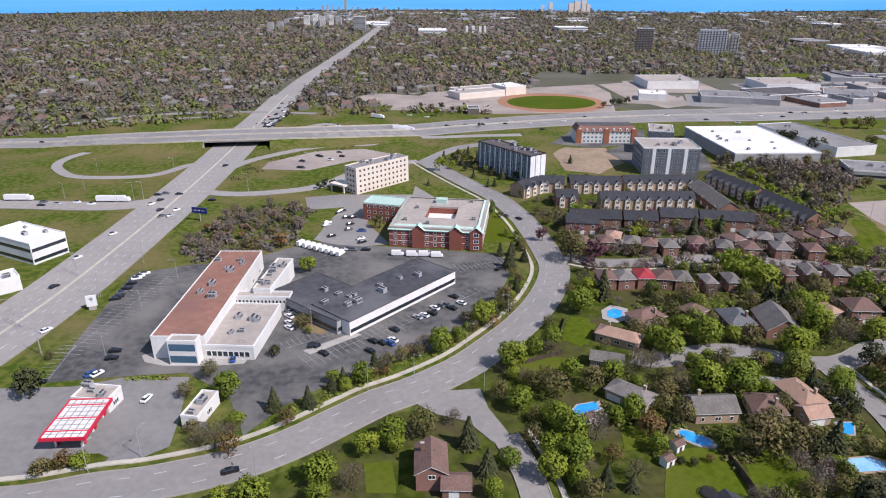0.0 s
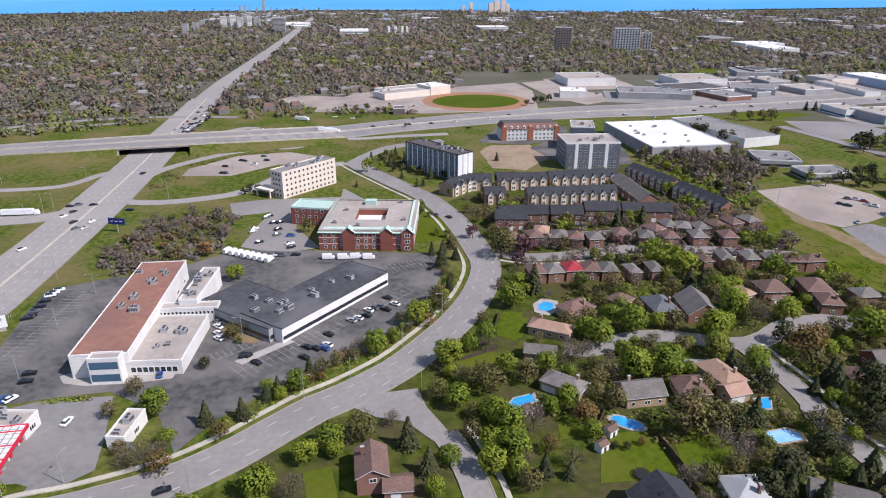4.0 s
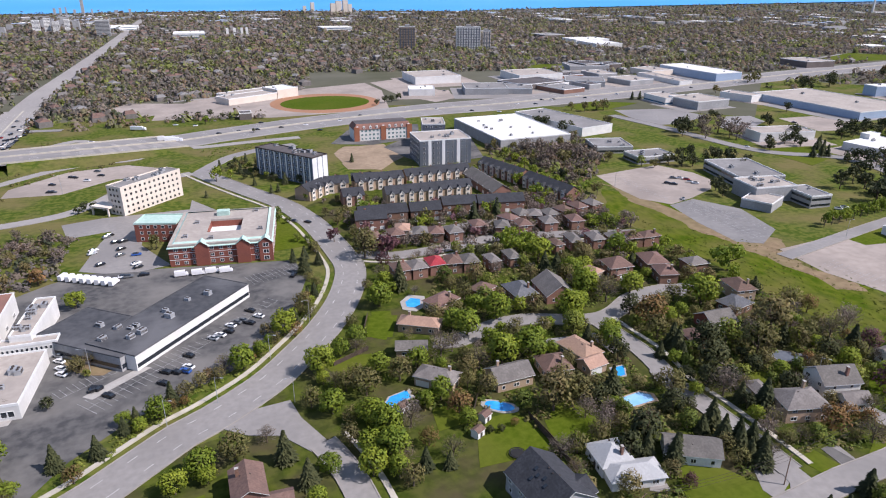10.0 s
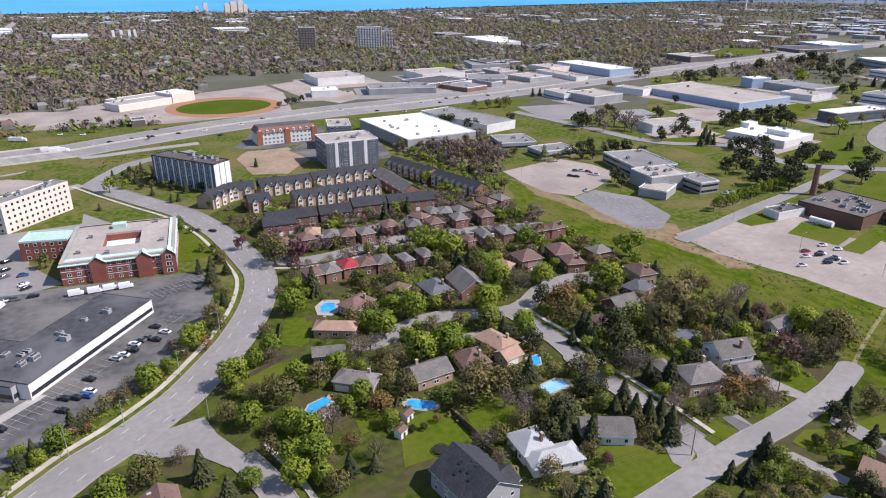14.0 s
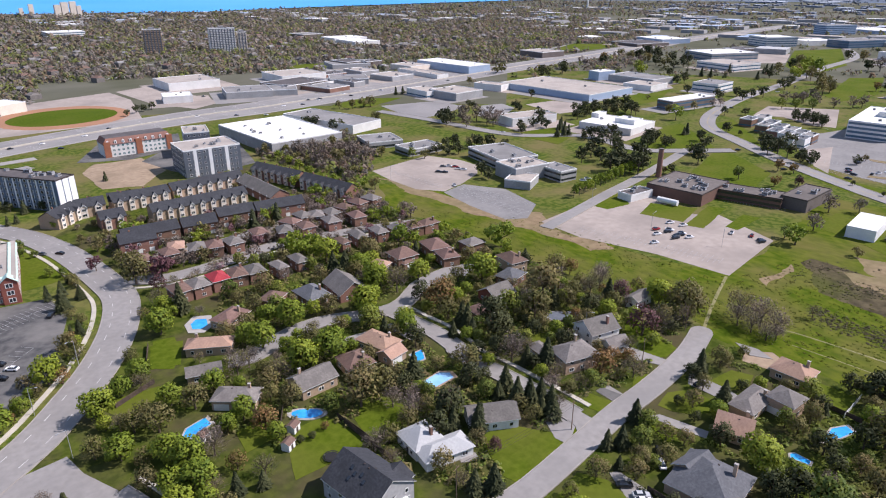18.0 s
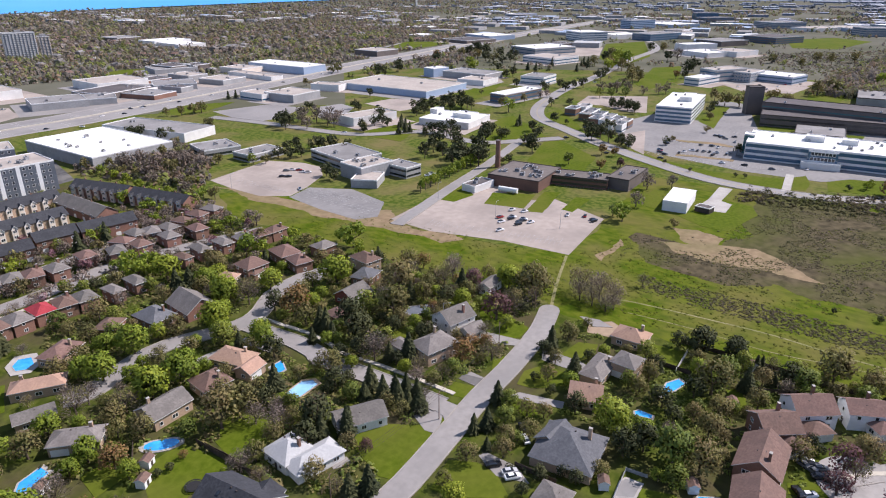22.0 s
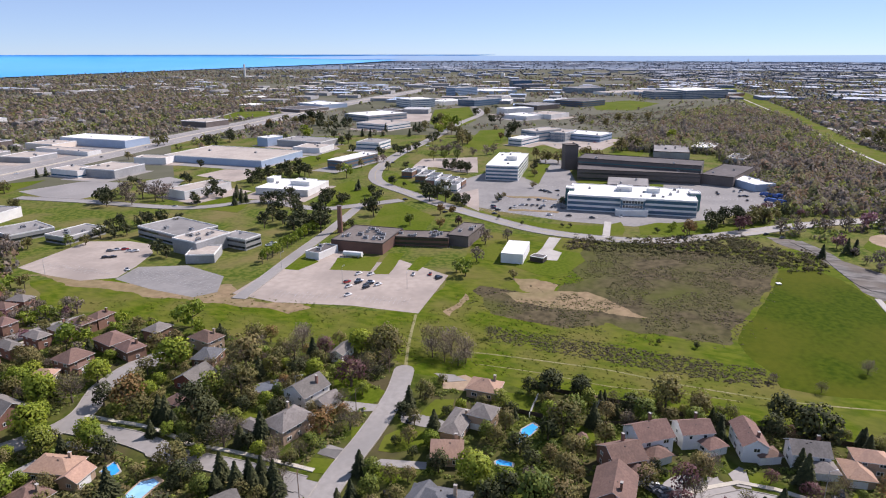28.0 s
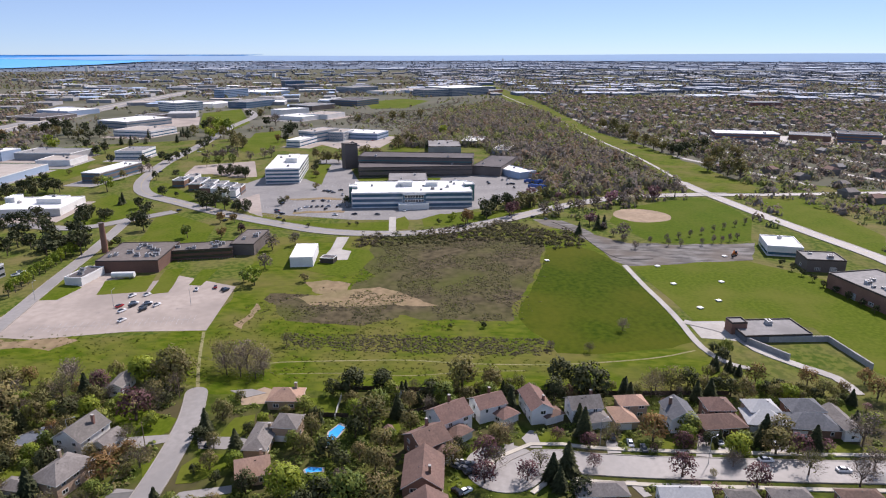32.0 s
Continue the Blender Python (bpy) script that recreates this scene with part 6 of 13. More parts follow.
block('office_strip', -22.7, 238.9, 49.1, 60.0, 22.0, 6.0, 'stucco_white', 'roof_membrane', 'long white office strip with a dark flat roof', units=6, style='bands', hh=1.5, glass='glass', sill=1.2, faces=(0, 1), parapet=0.25, edge='roof_membrane')
block('office_strip', -46.3, 232.0, -39.3, 39.3, 24.3, 5.7, 'concrete_grey', 'roof_membrane', 'grey office wing with a dark patched roof', units=5, style='bands', hh=1.5, glass='glass', sill=1.2, faces=(0, 1), parapet=0.2, edge='roof_membrane')
block('hotel', -41.5, 400.9, 45.7, 43.0, 11.0, 16.0, 'stucco_beige', 'roof_grey', 'five-storey beige hotel with small windows', units=7, style='rows', floors=5, pitch=3.4, ww=1.2, hh=1.3, frame_mat='trim_dark', edge='stucco_beige')
block('apartment_hotel', 45.6, 430.0, -54.0, 52.7, 13.8, 18.0, 'panel_blue', 'roof_dark', 'six-storey blue-grey hotel with white window panels', units=8, style='rows', floors=6, pitch=3.6, ww=1.9, hh=1.9, edge='trim_dark')
block('slate_hotel', 153.6, 441.6, -3.5, 37.7, 30.2, 18.0, 'panel_slate', 'roof_gravel', 'five-storey slate grey hotel with pale bays', units=5, style='rows', floors=5, pitch=3.6, ww=1.6, hh=1.6)
block('slate_hotel_wing', 165.4, 492.6, -15.0, 17.8, 26.0, 18.0, 'panel_slate', 'roof_gravel', 'slate grey rear wing of the hotel', units=3, style='rows', floors=5, pitch=3.6, ww=1.6, hh=1.6)
block('warehouse', 235.1, 497.7, -87.8, 93.2, 62.0, 8.5, 'concrete_grey', 'roof_white', 'grey warehouse with a white flat roof', units=9, style='low')
block('warehouse', 298.3, 521.7, -76.8, 90.2, 35.3, 7.0, 'stucco_white', 'roof_grey', 'low warehouse with a grey flat roof', units=6, style='low')
block('low_office', 288.4, 429.2, -104.7, 29.2, 28.7, 5.0, 'concrete_grey', 'roof_grey', 'low grey office with long windows', units=3, style='bands', hh=1.6, faces=(0, 1))
block('round_office', 297.6, 390.2, -91.8, 19.6, 30.2, 5.0, 'concrete_grey', 'roof_grey', 'low grey office with a curved front', units=3, style='bands', hh=1.6, faces=(0, 1))
block('research_hall', 309.3, 292.4, -97.4, 21.9, 27.5, 9.0, 'concrete_grey', 'roof_gravel', 'grey concrete hall with a pale roof', units=6, faces=(0, 1))
block('research_wing', 327.1, 329.3, -102.0, 44.3, 31.2, 7.0, 'concrete_grey', 'roof_grey', 'long low grey wing with ribbon windows', units=2, style='bands', hh=1.4, floors=2, faces=(0, 1))
block('research_annex', 294.4, 278.0, -62.4, 16.8, 19.9, 5.0, 'concrete_grey', 'roof_gravel', 'low faceted grey annex', units=0)
block('research_east', 324.7, 274.7, -95.4, 21.1, 14.0, 7.0, 'concrete_grey', 'roof_grey', 'grey stepped wing with ribbon windows', units=1, style='bands', hh=1.3, floors=2, faces=(0, 1))
block('small_shed', 366.6, 88.9, -99.6, 8.4, 6.2, 3.2, 'trim_dark', 'roof_dark', 'small dark brick hut', units=0, parapet=0.2)
block('works_tower', 695.1, 139.4, -56.6, 14.4, 10.0, 26.0, 'brick_dark', 'roof_dark', 'dark brick stair tower', units=0, edge='trim_dark')
block('field_pavilion', 405.1, -190.4, -101.5, 20.1, 26.5, 6.0, 'stucco_white', 'roof_white', 'small white two-part pavilion', units=1, style='bands', hh=1.6, glass='glass_blue')
block('school', 371.4, -198.5, -95.5, 20.8, 17.4, 7.0, 'brick_dark', 'roof_grey', 'dark brick school block', units=4, style='low', edge='trim_dark')
block('school', 312.8, -207.3, -165.6, 58.4, 30.0, 8.0, 'brick_brown', 'roof_grey', 'long brown brick school with a grey roof', units=8, style='low', edge='trim_dark')
block('drive_in_shop', -72.3, 162.0, -8.7, 5.3, 12.9, 4.0, 'stucco_white', 'roof_gravel', 'small white shop with a gravel roof', units=2, style='low')
block('fuel_kiosk', -105.6, 167.2, -6.9, 11.6, 7.4, 4.5, 'stucco_white', 'roof_gravel', 'white fuel station kiosk', units=3, style='low')
block('corner_building', -198.9, 289.6, -26.6, 34.0, 17.4, 10.0, 'stucco_white', 'roof_white', 'white corner building with a grey shed roof', units=3, style='bands', floors=2, hh=1.6, faces=(0, 1))
block('corner_building_low', -186.3, 247.7, 43.3, 14.0, 10.7, 6.0, 'stucco_white', 'roof_white', 'low white building by the road', units=2)
block('elementary_school', 38.7, 756.1, 28.2, 59.9, 26, 6.5, 'stucco_beige', 'roof_gravel', 'low tan school with a gravel roof', units=6, style='low')
block('school_hall', 77.3, 779.1, 28.2, 27.8, 30, 9.5, 'stucco_beige', 'roof_white', 'taller tan school hall', units=3)
block('school_wing', 45.2, 789.1, 28.2, 74.9, 20, 6.0, 'stucco_white', 'roof_gravel', 'low white school wing', units=4, style='low')
block('brick_hut', 29.9, 652.1, 0.0, 11.1, 14.0, 6.0, 'brick_dark', 'roof_dark', 'small dark brick hut beside the track', units=0)
block('brick_plant', 359.0, 200.3, -83.8, 34.7, 38.2, 7.0, 'brick_plain', 'roof_brown', 'brown brick plant with a brown flat roof', units=16, edge='trim_dark', parapet=0.4)
block('brick_plant_wing', 375.8, 169.6, -75.0, 37.0, 16.3, 5.8, 'brick_plain', 'roof_brown', 'long brown brick wing with windows', units=9, style='bands', hh=1.4, floors=2, edge='trim_dark', glass='glass', parapet=0.4)
block('brick_plant_east', 394.0, 145.5, -88.4, 14.8, 34.4, 7.0, 'brick_dark', 'roof_brown', 'dark brick end block', units=4, edge='trim_dark', parapet=0.4)
block('low_shed', 327.8, 215.8, -94.6, 10.0, 19.5, 4.0, 'stucco_white', 'roof_dark', 'small white shed with a dark roof', units=2)
block('store_shed', 369.8, 104.1, -83.0, 13.2, 28.4, 6.0, 'siding_white', 'roof_white', 'white metal storage shed', units=0, parapet=0.15)
block('glass_office', 535.5, 56.1, -83.2, 97.1, 48.5, 12.0, 'stucco_white', 'roof_white', 'three-storey white office with blue ribbon glazing', units=12, style='bands', floors=3, hh=2.3, glass='glass_blue')
block('glass_office_end', 527.9, 103.8, -82.6, 7.0, 10.0, 14.0, 'glass_green', 'roof_white', 'teal glass stair end of the office', units=0)
block('glass_office_end', 543.8, 8.6, -77.6, 7.9, 11.0, 14.0, 'glass_green', 'roof_white', 'teal glass stair end of the office', units=0)
block('glass_office_entrance', 512.3, 51.9, -81.5, 18.3, 6.0, 11.0, 'glass_blue', 'roof_white', 'glazed entrance bay of the office', units=0, style='rows', floors=3, pitch=2.6, ww=2.2, hh=2.4)
block('entrance_canopy', 505.8, 51.7, -75.4, 23.8, 7.0, 4.2, 'stucco_white', 'roof_white', 'thin white entrance canopy', units=0)
block('white_office', 648.0, 193.5, -81.3, 31.7, 88.2, 14.0, 'stucco_white', 'roof_white', 'four-storey white office with ribbon windows', units=3, style='bands', floors=4, hh=1.8, glass='glass_blue')
block('white_office_plant_room', 655.0, 190.0, -81.3, 11.0, 30.0, 18.0, 'stucco_white', 'roof_white', 'white rooftop plant room of the office', units=1)
block('glass_office_plant_room', 540.0, 62.0, -83.2, 12.0, 9.0, 15.5, 'stucco_white', 'roof_white', 'white rooftop plant room of the office', units=0)
block('glass_office_plant_room', 543.0, 40.0, -83.2, 10.0, 9.0, 15.0, 'stucco_white', 'roof_white', 'white rooftop plant room of the office', units=0)
block('dark_works', 661.1, 65.5, -81.1, 114.1, 30.5, 10.0, 'brick_dark', 'roof_dark', 'long dark brick works', units=5, style='bands', floors=2, hh=1.4, glass='glass', edge='trim_dark')
block('dark_works_upper', 685.3, 65.8, -92.5, 119.4, 35.3, 16.0, 'brick_dark', 'roof_dark', 'taller dark brick works with a long roof', units=14, style='bands', floors=3, hh=1.2, glass='glass_green', edge='trim_dark')
block('works_annex', 613.9, 67.9, -82.9, 36.6, 40.3, 6.0, 'brick_dark', 'roof_grey', 'dark low annex with a patched grey roof', units=3, edge='trim_dark')
block('works_east', 693.6, -17.9, -105.8, 29.8, 76.6, 9.0, 'brick_dark', 'roof_dark', 'dark flat works block', units=8, edge='trim_dark')
block('works_store', 840.5, 45.5, -85.0, 40.5, 64.2, 8.0, 'concrete_grey', 'roof_grey', 'grey works store with a flat roof', units=3, edge='trim_dark')
block('works_store', 894.9, 7.8, -99.1, 25.2, 47.2, 7.0, 'brick_dark', 'roof_white', 'dark store with a white roof', units=2)
block('works_store', 819.3, -29.7, -102.3, 18.8, 42.6, 6.0, 'concrete_grey', 'roof_grey', 'small grey works store by the woodland', units=1)
block('bus_depot', 671.6, -29.1, -53.9, 21.5, 66.3, 6.0, 'metal_blue', 'roof_white', 'white-roofed depot with blue walls', units=3, edge='metal_blue')
block('works_building', 486.7, 567.5, -85.0, 42.9, 42.6, 8.0, 'concrete_grey', 'roof_gravel', 'grey hall with a pale gravel roof', units=2, style='low', hh=1.5, glass='glass_blue')
block('office_building', 468.1, 598.3, -89.2, 37.1, 27.6, 7.0, 'stucco_white', 'roof_gravel', 'white office front of the grey hall', units=2, style='bands', hh=1.5, glass='glass_blue', floors=1)
block('works_building', 444.1, 416.4, -10.0, 49.6, 24.6, 7.0, 'stucco_white', 'roof_gravel', 'white showroom with a pinkish roof', units=4, style='low', hh=1.5, glass='glass_blue')
block('works_building', 615.1, 517.7, -87.5, 131.0, 83.5, 7.0, 'metal_blue', 'roof_gravel', 'long pale blue works with a patched roof', units=7, style='low', hh=1.5, glass='glass_blue')
block('works_building', 556.5, 582.3, -74.1, 37.9, 20.5, 7.0, 'stucco_white', 'roof_gravel', 'white works front by a lawn', units=1, style='low', hh=1.5, glass='glass_blue')
block('works_building', 486.3, 347.0, -81.3, 49.6, 45.7, 5.5, 'stucco_white', 'roof_white', 'low white stepped laboratory', units=6, style='low', hh=1.5, glass='glass_blue')
block('works_building', 491.4, 338.6, -85.8, 19.2, 14.6, 9.0, 'stucco_white', 'roof_white', 'white rooftop storey of the laboratory', units=1, style='low', hh=1.5, glass='glass_blue')
block('works_building', 493.7, 373.0, -83.0, 7.4, 13.5, 9.0, 'stucco_white', 'roof_white', 'white stair block of the laboratory', units=0, style='low', hh=1.5, glass='glass_blue')
block('office_building', 632.6, 368.5, -95.9, 19.6, 67.9, 9.0, 'brick_dark', 'roof_white', 'long brick office with a white roof', units=3, style='bands', hh=1.5, glass='glass_blue', floors=2)
block('works_building', 731.2, 553.7, -99.5, 19.4, 28.4, 11.0, 'metal_blue', 'roof_white', 'blue and white stair block', units=1, style='low', hh=1.5, glass='glass_blue')
block('works_building', 747.9, 504.8, -90.8, 68.6, 43.3, 8.0, 'concrete_grey', 'roof_grey', 'grey stepped works with units on its roof', units=5, style='low', hh=1.5, glass='glass_blue')
block('works_building', 707.8, 469.7, -84.7, 37.2, 40.4, 6.0, 'stucco_white', 'roof_gravel', 'low white works wing', units=3, style='low', hh=1.5, glass='glass_blue')
block('office_building', 1101.2, 589.3, -112.8, 70.1, 92.2, 11.0, 'concrete_grey', 'roof_white', 'grey office with a white roof', units=3, style='bands', hh=1.5, glass='glass_blue', floors=2)
block('office_building', 975.7, 508.1, -101.5, 65.4, 60.6, 9.0, 'stucco_white', 'roof_gravel', 'white two-storey office by a lawn', units=3, style='bands', hh=1.5, glass='glass_blue', floors=2)
block('office_building', 759.7, 411.1, -85.9, 31.8, 39.3, 9.0, 'stucco_white', 'roof_grey', 'white and grey office among pines', units=3, style='bands', hh=1.5, glass='glass_blue', floors=2)
block('works_building', 1214.6, 615.1, -109.4, 34.7, 49.0, 8.0, 'brick_dark', 'roof_dark', 'dark low office by a lawn', units=1, style='low', hh=1.5, glass='glass_blue')
block('office_building', 1404.2, 645.9, -121.2, 62.7, 66.6, 18.0, 'stucco_white', 'roof_white', 'white four-storey office by a lawn', units=1, style='bands', hh=1.5, glass='glass_blue', floors=4)
block('works_building', 1499.0, 604.0, -113.8, 56.3, 81.9, 9.0, 'stucco_white', 'roof_white', 'white low works by a lawn', units=2, style='low', hh=1.5, glass='glass_blue')
block('office_building', 1840.4, 697.1, -113.5, 37.4, 92.7, 22.0, 'metal_blue', 'roof_grey', 'blue clad office block', units=1, style='bands', hh=1.5, glass='glass_blue', floors=5)
block('office_building', 1510.7, 525.5, -107.6, 49.0, 109.2, 14.0, 'panel_blue', 'roof_grey', 'blue-grey office block by a lawn', units=2, style='bands', hh=1.5, glass='glass_blue', floors=3)
block('works_building', 1210.2, 827.5, -101.8, 76.8, 86.0, 6.0, 'brick_dark', 'roof_dark', 'dark low works beyond the highway', units=2, style='low', hh=1.5, glass='glass_blue')
block('works_building', 1305.7, 836.7, -109.0, 89.8, 72.6, 9.0, 'metal_blue', 'roof_white', 'pale blue works beyond the highway', units=3, style='low', hh=1.5, glass='glass_blue')
block('works_building', 891.4, 807.8, -92.5, 55.4, 52.8, 9.0, 'brick_dark', 'roof_gravel', 'dark hall with a pale roof by the highway', units=2, style='low', hh=1.5, glass='glass_blue')
block('office_building', 588.6, 278.2, -85.8, 11.0, 17.7, 6.5, 'brick_brown', 'shingle_blue', 'small purple-grey two-storey unit of a cluster', units=1, style='bands', hh=1.2, glass='glass_blue', floors=1)
block('office_building', 603.5, 274.6, -86.4, 11.2, 18.4, 6.5, 'stucco_white', 'roof_grey', 'small purple-grey two-storey unit of a cluster', units=1, style='bands', hh=1.2, glass='glass_blue', floors=1)
block('office_building', 587.3, 258.6, -85.7, 10.6, 17.4, 6.5, 'stucco_white', 'shingle_blue', 'small purple-grey two-storey unit of a cluster', units=1, style='bands', hh=1.2, glass='glass_blue', floors=1)
block('office_building', 571.6, 256.0, -85.1, 10.4, 16.6, 6.5, 'brick_brown', 'roof_grey', 'small purple-grey two-storey unit of a cluster', units=1, style='bands', hh=1.2, glass='glass_blue', floors=1)
block('office_building', 577.4, 245.8, -85.0, 10.3, 16.7, 6.5, 'stucco_white', 'shingle_blue', 'small purple-grey two-storey unit of a cluster', units=1, style='bands', hh=1.2, glass='glass_blue', floors=1)
block('office_building', 571.2, 233.5, -84.9, 10.1, 16.3, 6.5, 'stucco_white', 'roof_grey', 'small purple-grey two-storey unit of a cluster', units=1, style='bands', hh=1.2, glass='glass_blue', floors=1)
block('office_building', 555.4, 239.1, -84.9, 10.0, 15.7, 6.5, 'brick_brown', 'shingle_blue', 'small purple-grey two-storey unit of a cluster', units=1, style='bands', hh=1.2, glass='glass_blue', floors=1)
block('office_building', 550.9, 227.9, -84.2, 9.9, 15.3, 6.5, 'stucco_white', 'roof_grey', 'small purple-grey two-storey unit of a cluster', units=1, style='bands', hh=1.2, glass='glass_blue', floors=1)
block('office_building', 564.5, 222.6, -84.8, 9.8, 15.9, 6.5, 'stucco_white', 'shingle_blue', 'small purple-grey two-storey unit of a cluster', units=1, style='bands', hh=1.2, glass='glass_blue', floors=1)
block('office_building', 558.8, 213.8, -84.1, 9.8, 15.4, 6.5, 'brick_brown', 'roof_grey', 'small purple-grey two-storey unit of a cluster', units=1, style='bands', hh=1.2, glass='glass_blue', floors=1)
block('office_building', 540.7, 212.0, -83.9, 9.5, 14.6, 6.5, 'stucco_white', 'shingle_blue', 'small purple-grey two-storey unit of a cluster', units=1, style='bands', hh=1.2, glass='glass_blue', floors=1)
block('office_building', 531.9, 217.4, -83.9, 9.4, 14.4, 6.5, 'stucco_white', 'roof_grey', 'small purple-grey two-storey unit of a cluster', units=1, style='bands', hh=1.2, glass='glass_blue', floors=1)
block('works_building', 398.7, 710.3, -75.3, 54.8, 33.5, 5.0, 'brick_brown', 'roof_grey', 'low red-brick works by the highway', units=3, style='low', hh=1.5, glass='glass_blue')
block('works_building', 440.9, 729.4, -81.7, 55.5, 18.0, 6.0, 'concrete_grey', 'roof_dark', 'dark grey works by the highway', units=3, style='low', hh=1.5, glass='glass_blue')
block('works_building', 405.6, 752.9, -73.6, 48.8, 49.0, 5.0, 'stucco_white', 'roof_gravel', 'long pale store roofs by the highway', units=3, style='low', hh=1.5, glass='glass_blue')
block('works_building', 461.1, 801.4, -86.6, 30.7, 33.8, 6.0, 'brick_brown', 'roof_dark', 'dark red hall by a lawn', units=1, style='low', hh=1.5, glass='glass_blue')
block('works_building', 549.0, 898.0, -84.7, 44.4, 33.5, 8.0, 'brick_dark', 'roof_dark', 'dark hall among trees', units=2, style='low', hh=1.5, glass='glass_blue')
block('works_building', 574.7, 877.5, -87.0, 28.2, 28.4, 8.0, 'brick_dark', 'roof_dark', 'small dark hall by a lawn', units=1, style='low', hh=1.5, glass='glass_blue')
block('works_building', 509.0, 797.5, -87.6, 43.8, 29.7, 7.0, 'concrete_grey', 'roof_gravel', 'grey store with a pale roof', units=2, style='low', hh=1.5, glass='glass_blue')
block('works_building', 517.5, 735.3, -80.1, 41.8, 40.1, 6.0, 'concrete_grey', 'roof_gravel', 'flat grey store by a lawn', units=2, style='low', hh=1.5, glass='glass_blue')
block('works_building', 648.6, 763.7, -87.5, 112.8, 43.3, 10.0, 'metal_blue', 'roof_white', 'long teal works with a white roof', units=5, style='low', hh=1.5, glass='glass_blue')
block('works_building', 599.6, 804.0, -84.2, 44.6, 38.8, 7.0, 'stucco_beige', 'roof_gravel', 'beige store by a lawn', units=2, style='low', hh=1.5, glass='glass_blue')
block('works_building', 572.8, 740.0, -91.4, 92.7, 19.2, 5.0, 'stucco_white', 'roof_gravel', 'long low pale store', units=3, style='low', hh=1.5, glass='glass_blue')
block('works_building', 770.2, 1437.1, -86.3, 61.4, 55.7, 9.0, 'brick_dark', 'roof_grey', 'far dark hall by a lawn', units=1, style='low', hh=1.5, glass='glass_blue')
block('works_building', 784.1, 1245.3, -93.6, 105.1, 58.8, 6.0, 'stucco_white', 'roof_white', 'far white store among trees', units=2, style='low', hh=1.5, glass='glass_blue')
block('office_building', 879.5, 238.4, -102.4, 20.0, 62.3, 9.0, 'stucco_white', 'roof_white', 'white wing of a stepped complex', units=1, style='bands', hh=1.5, glass='glass_blue', floors=2)
block('office_building', 921.8, 227.4, -116.0, 27.6, 55.4, 15.0, 'concrete_grey', 'roof_gravel', 'tall grey block of a stepped complex', units=2, style='bands', hh=1.5, glass='glass_blue', floors=3)
block('works_building', 939.2, 205.9, -98.9, 36.2, 44.8, 12.0, 'concrete_grey', 'roof_gravel', 'grey wing with tall piers', units=2, style='rows', hh=2.6, glass='glass_blue', floors=3, pitch=4, ww=2.2)
block('office_building', 954.4, 165.6, -104.1, 52.3, 42.6, 9.0, 'metal_blue', 'roof_white', 'blue and white wing', units=2, style='bands', hh=1.5, glass='glass_blue', floors=2)
block('works_building', 1308.1, 378.9, -125.9, 33.8, 68.9, 12.0, 'stucco_white', 'roof_white', 'white hall beyond the drive', units=1, style='low', hh=1.5, glass='glass_blue')
block('works_building', 1225.8, 336.2, -116.0, 61.8, 60.2, 7.0, 'stucco_white', 'roof_white', 'white curved works by a lawn', units=2, style='low', hh=1.5, glass='glass_blue')
block('works_building', 1261.2, 298.5, -108.9, 52.2, 65.1, 8.0, 'stucco_white', 'roof_gravel', 'white works wing by a lawn', units=2, style='low', hh=1.5, glass='glass_blue')
block('office_building', 1583.1, 299.8, -113.7, 75.7, 92.9, 13.0, 'brick_dark', 'roof_dark', 'dark glass office slab', units=1, style='bands', hh=1.5, glass='glass_blue', floors=3)
block('works_building', 1453.7, 370.7, -116.4, 64.6, 77.3, 10.0, 'brick_dark', 'roof_grey', 'dark flat works by a lawn', units=1, style='low', hh=1.5, glass='glass_blue')
block('office_building', 1998.0, 69.9, -136.4, 123.5, 144.1, 22.0, 'concrete_grey', 'roof_white', 'grey-green office of five storeys', units=2, style='bands', hh=1.5, glass='glass_blue', floors=5)
block('works_building', 2081.3, 3.0, -118.6, 95.8, 132.3, 8.0, 'brick_brown', 'roof_grey', 'brown low works by the woodland', units=2, style='low', hh=1.5, glass='glass_blue')
block('office_building', 2099.6, 388.6, -129.9, 77.9, 107.1, 16.0, 'concrete_grey', 'roof_grey', 'pale far office by a lawn', units=1, style='bands', hh=1.5, glass='glass_blue', floors=4)
block('office_building', 2243.7, 602.7, -119.4, 52.5, 106.1, 16.0, 'brick_dark', 'roof_dark', 'dark far office by a lawn', units=1, style='bands', hh=1.5, glass='glass_blue', floors=4)
block('works_building', 1989.2, 656.2, -120.5, 120.7, 105.0, 8.0, 'metal_blue', 'roof_white', 'far low works by a lawn', units=2, style='low', hh=1.5, glass='glass_blue')
block('works_building', 2101.1, 201.5, -132.0, 131.1, 110.6, 8.0, 'metal_blue', 'roof_gravel', 'far blue works by a lawn', units=2, style='low', hh=1.5, glass='glass_blue')
block('works_building', 2032.8, 284.1, -118.7, 70.9, 113.5, 8.0, 'stucco_white', 'roof_gravel', 'far white works by a lawn', units=2, style='low', hh=1.5, glass='glass_blue')

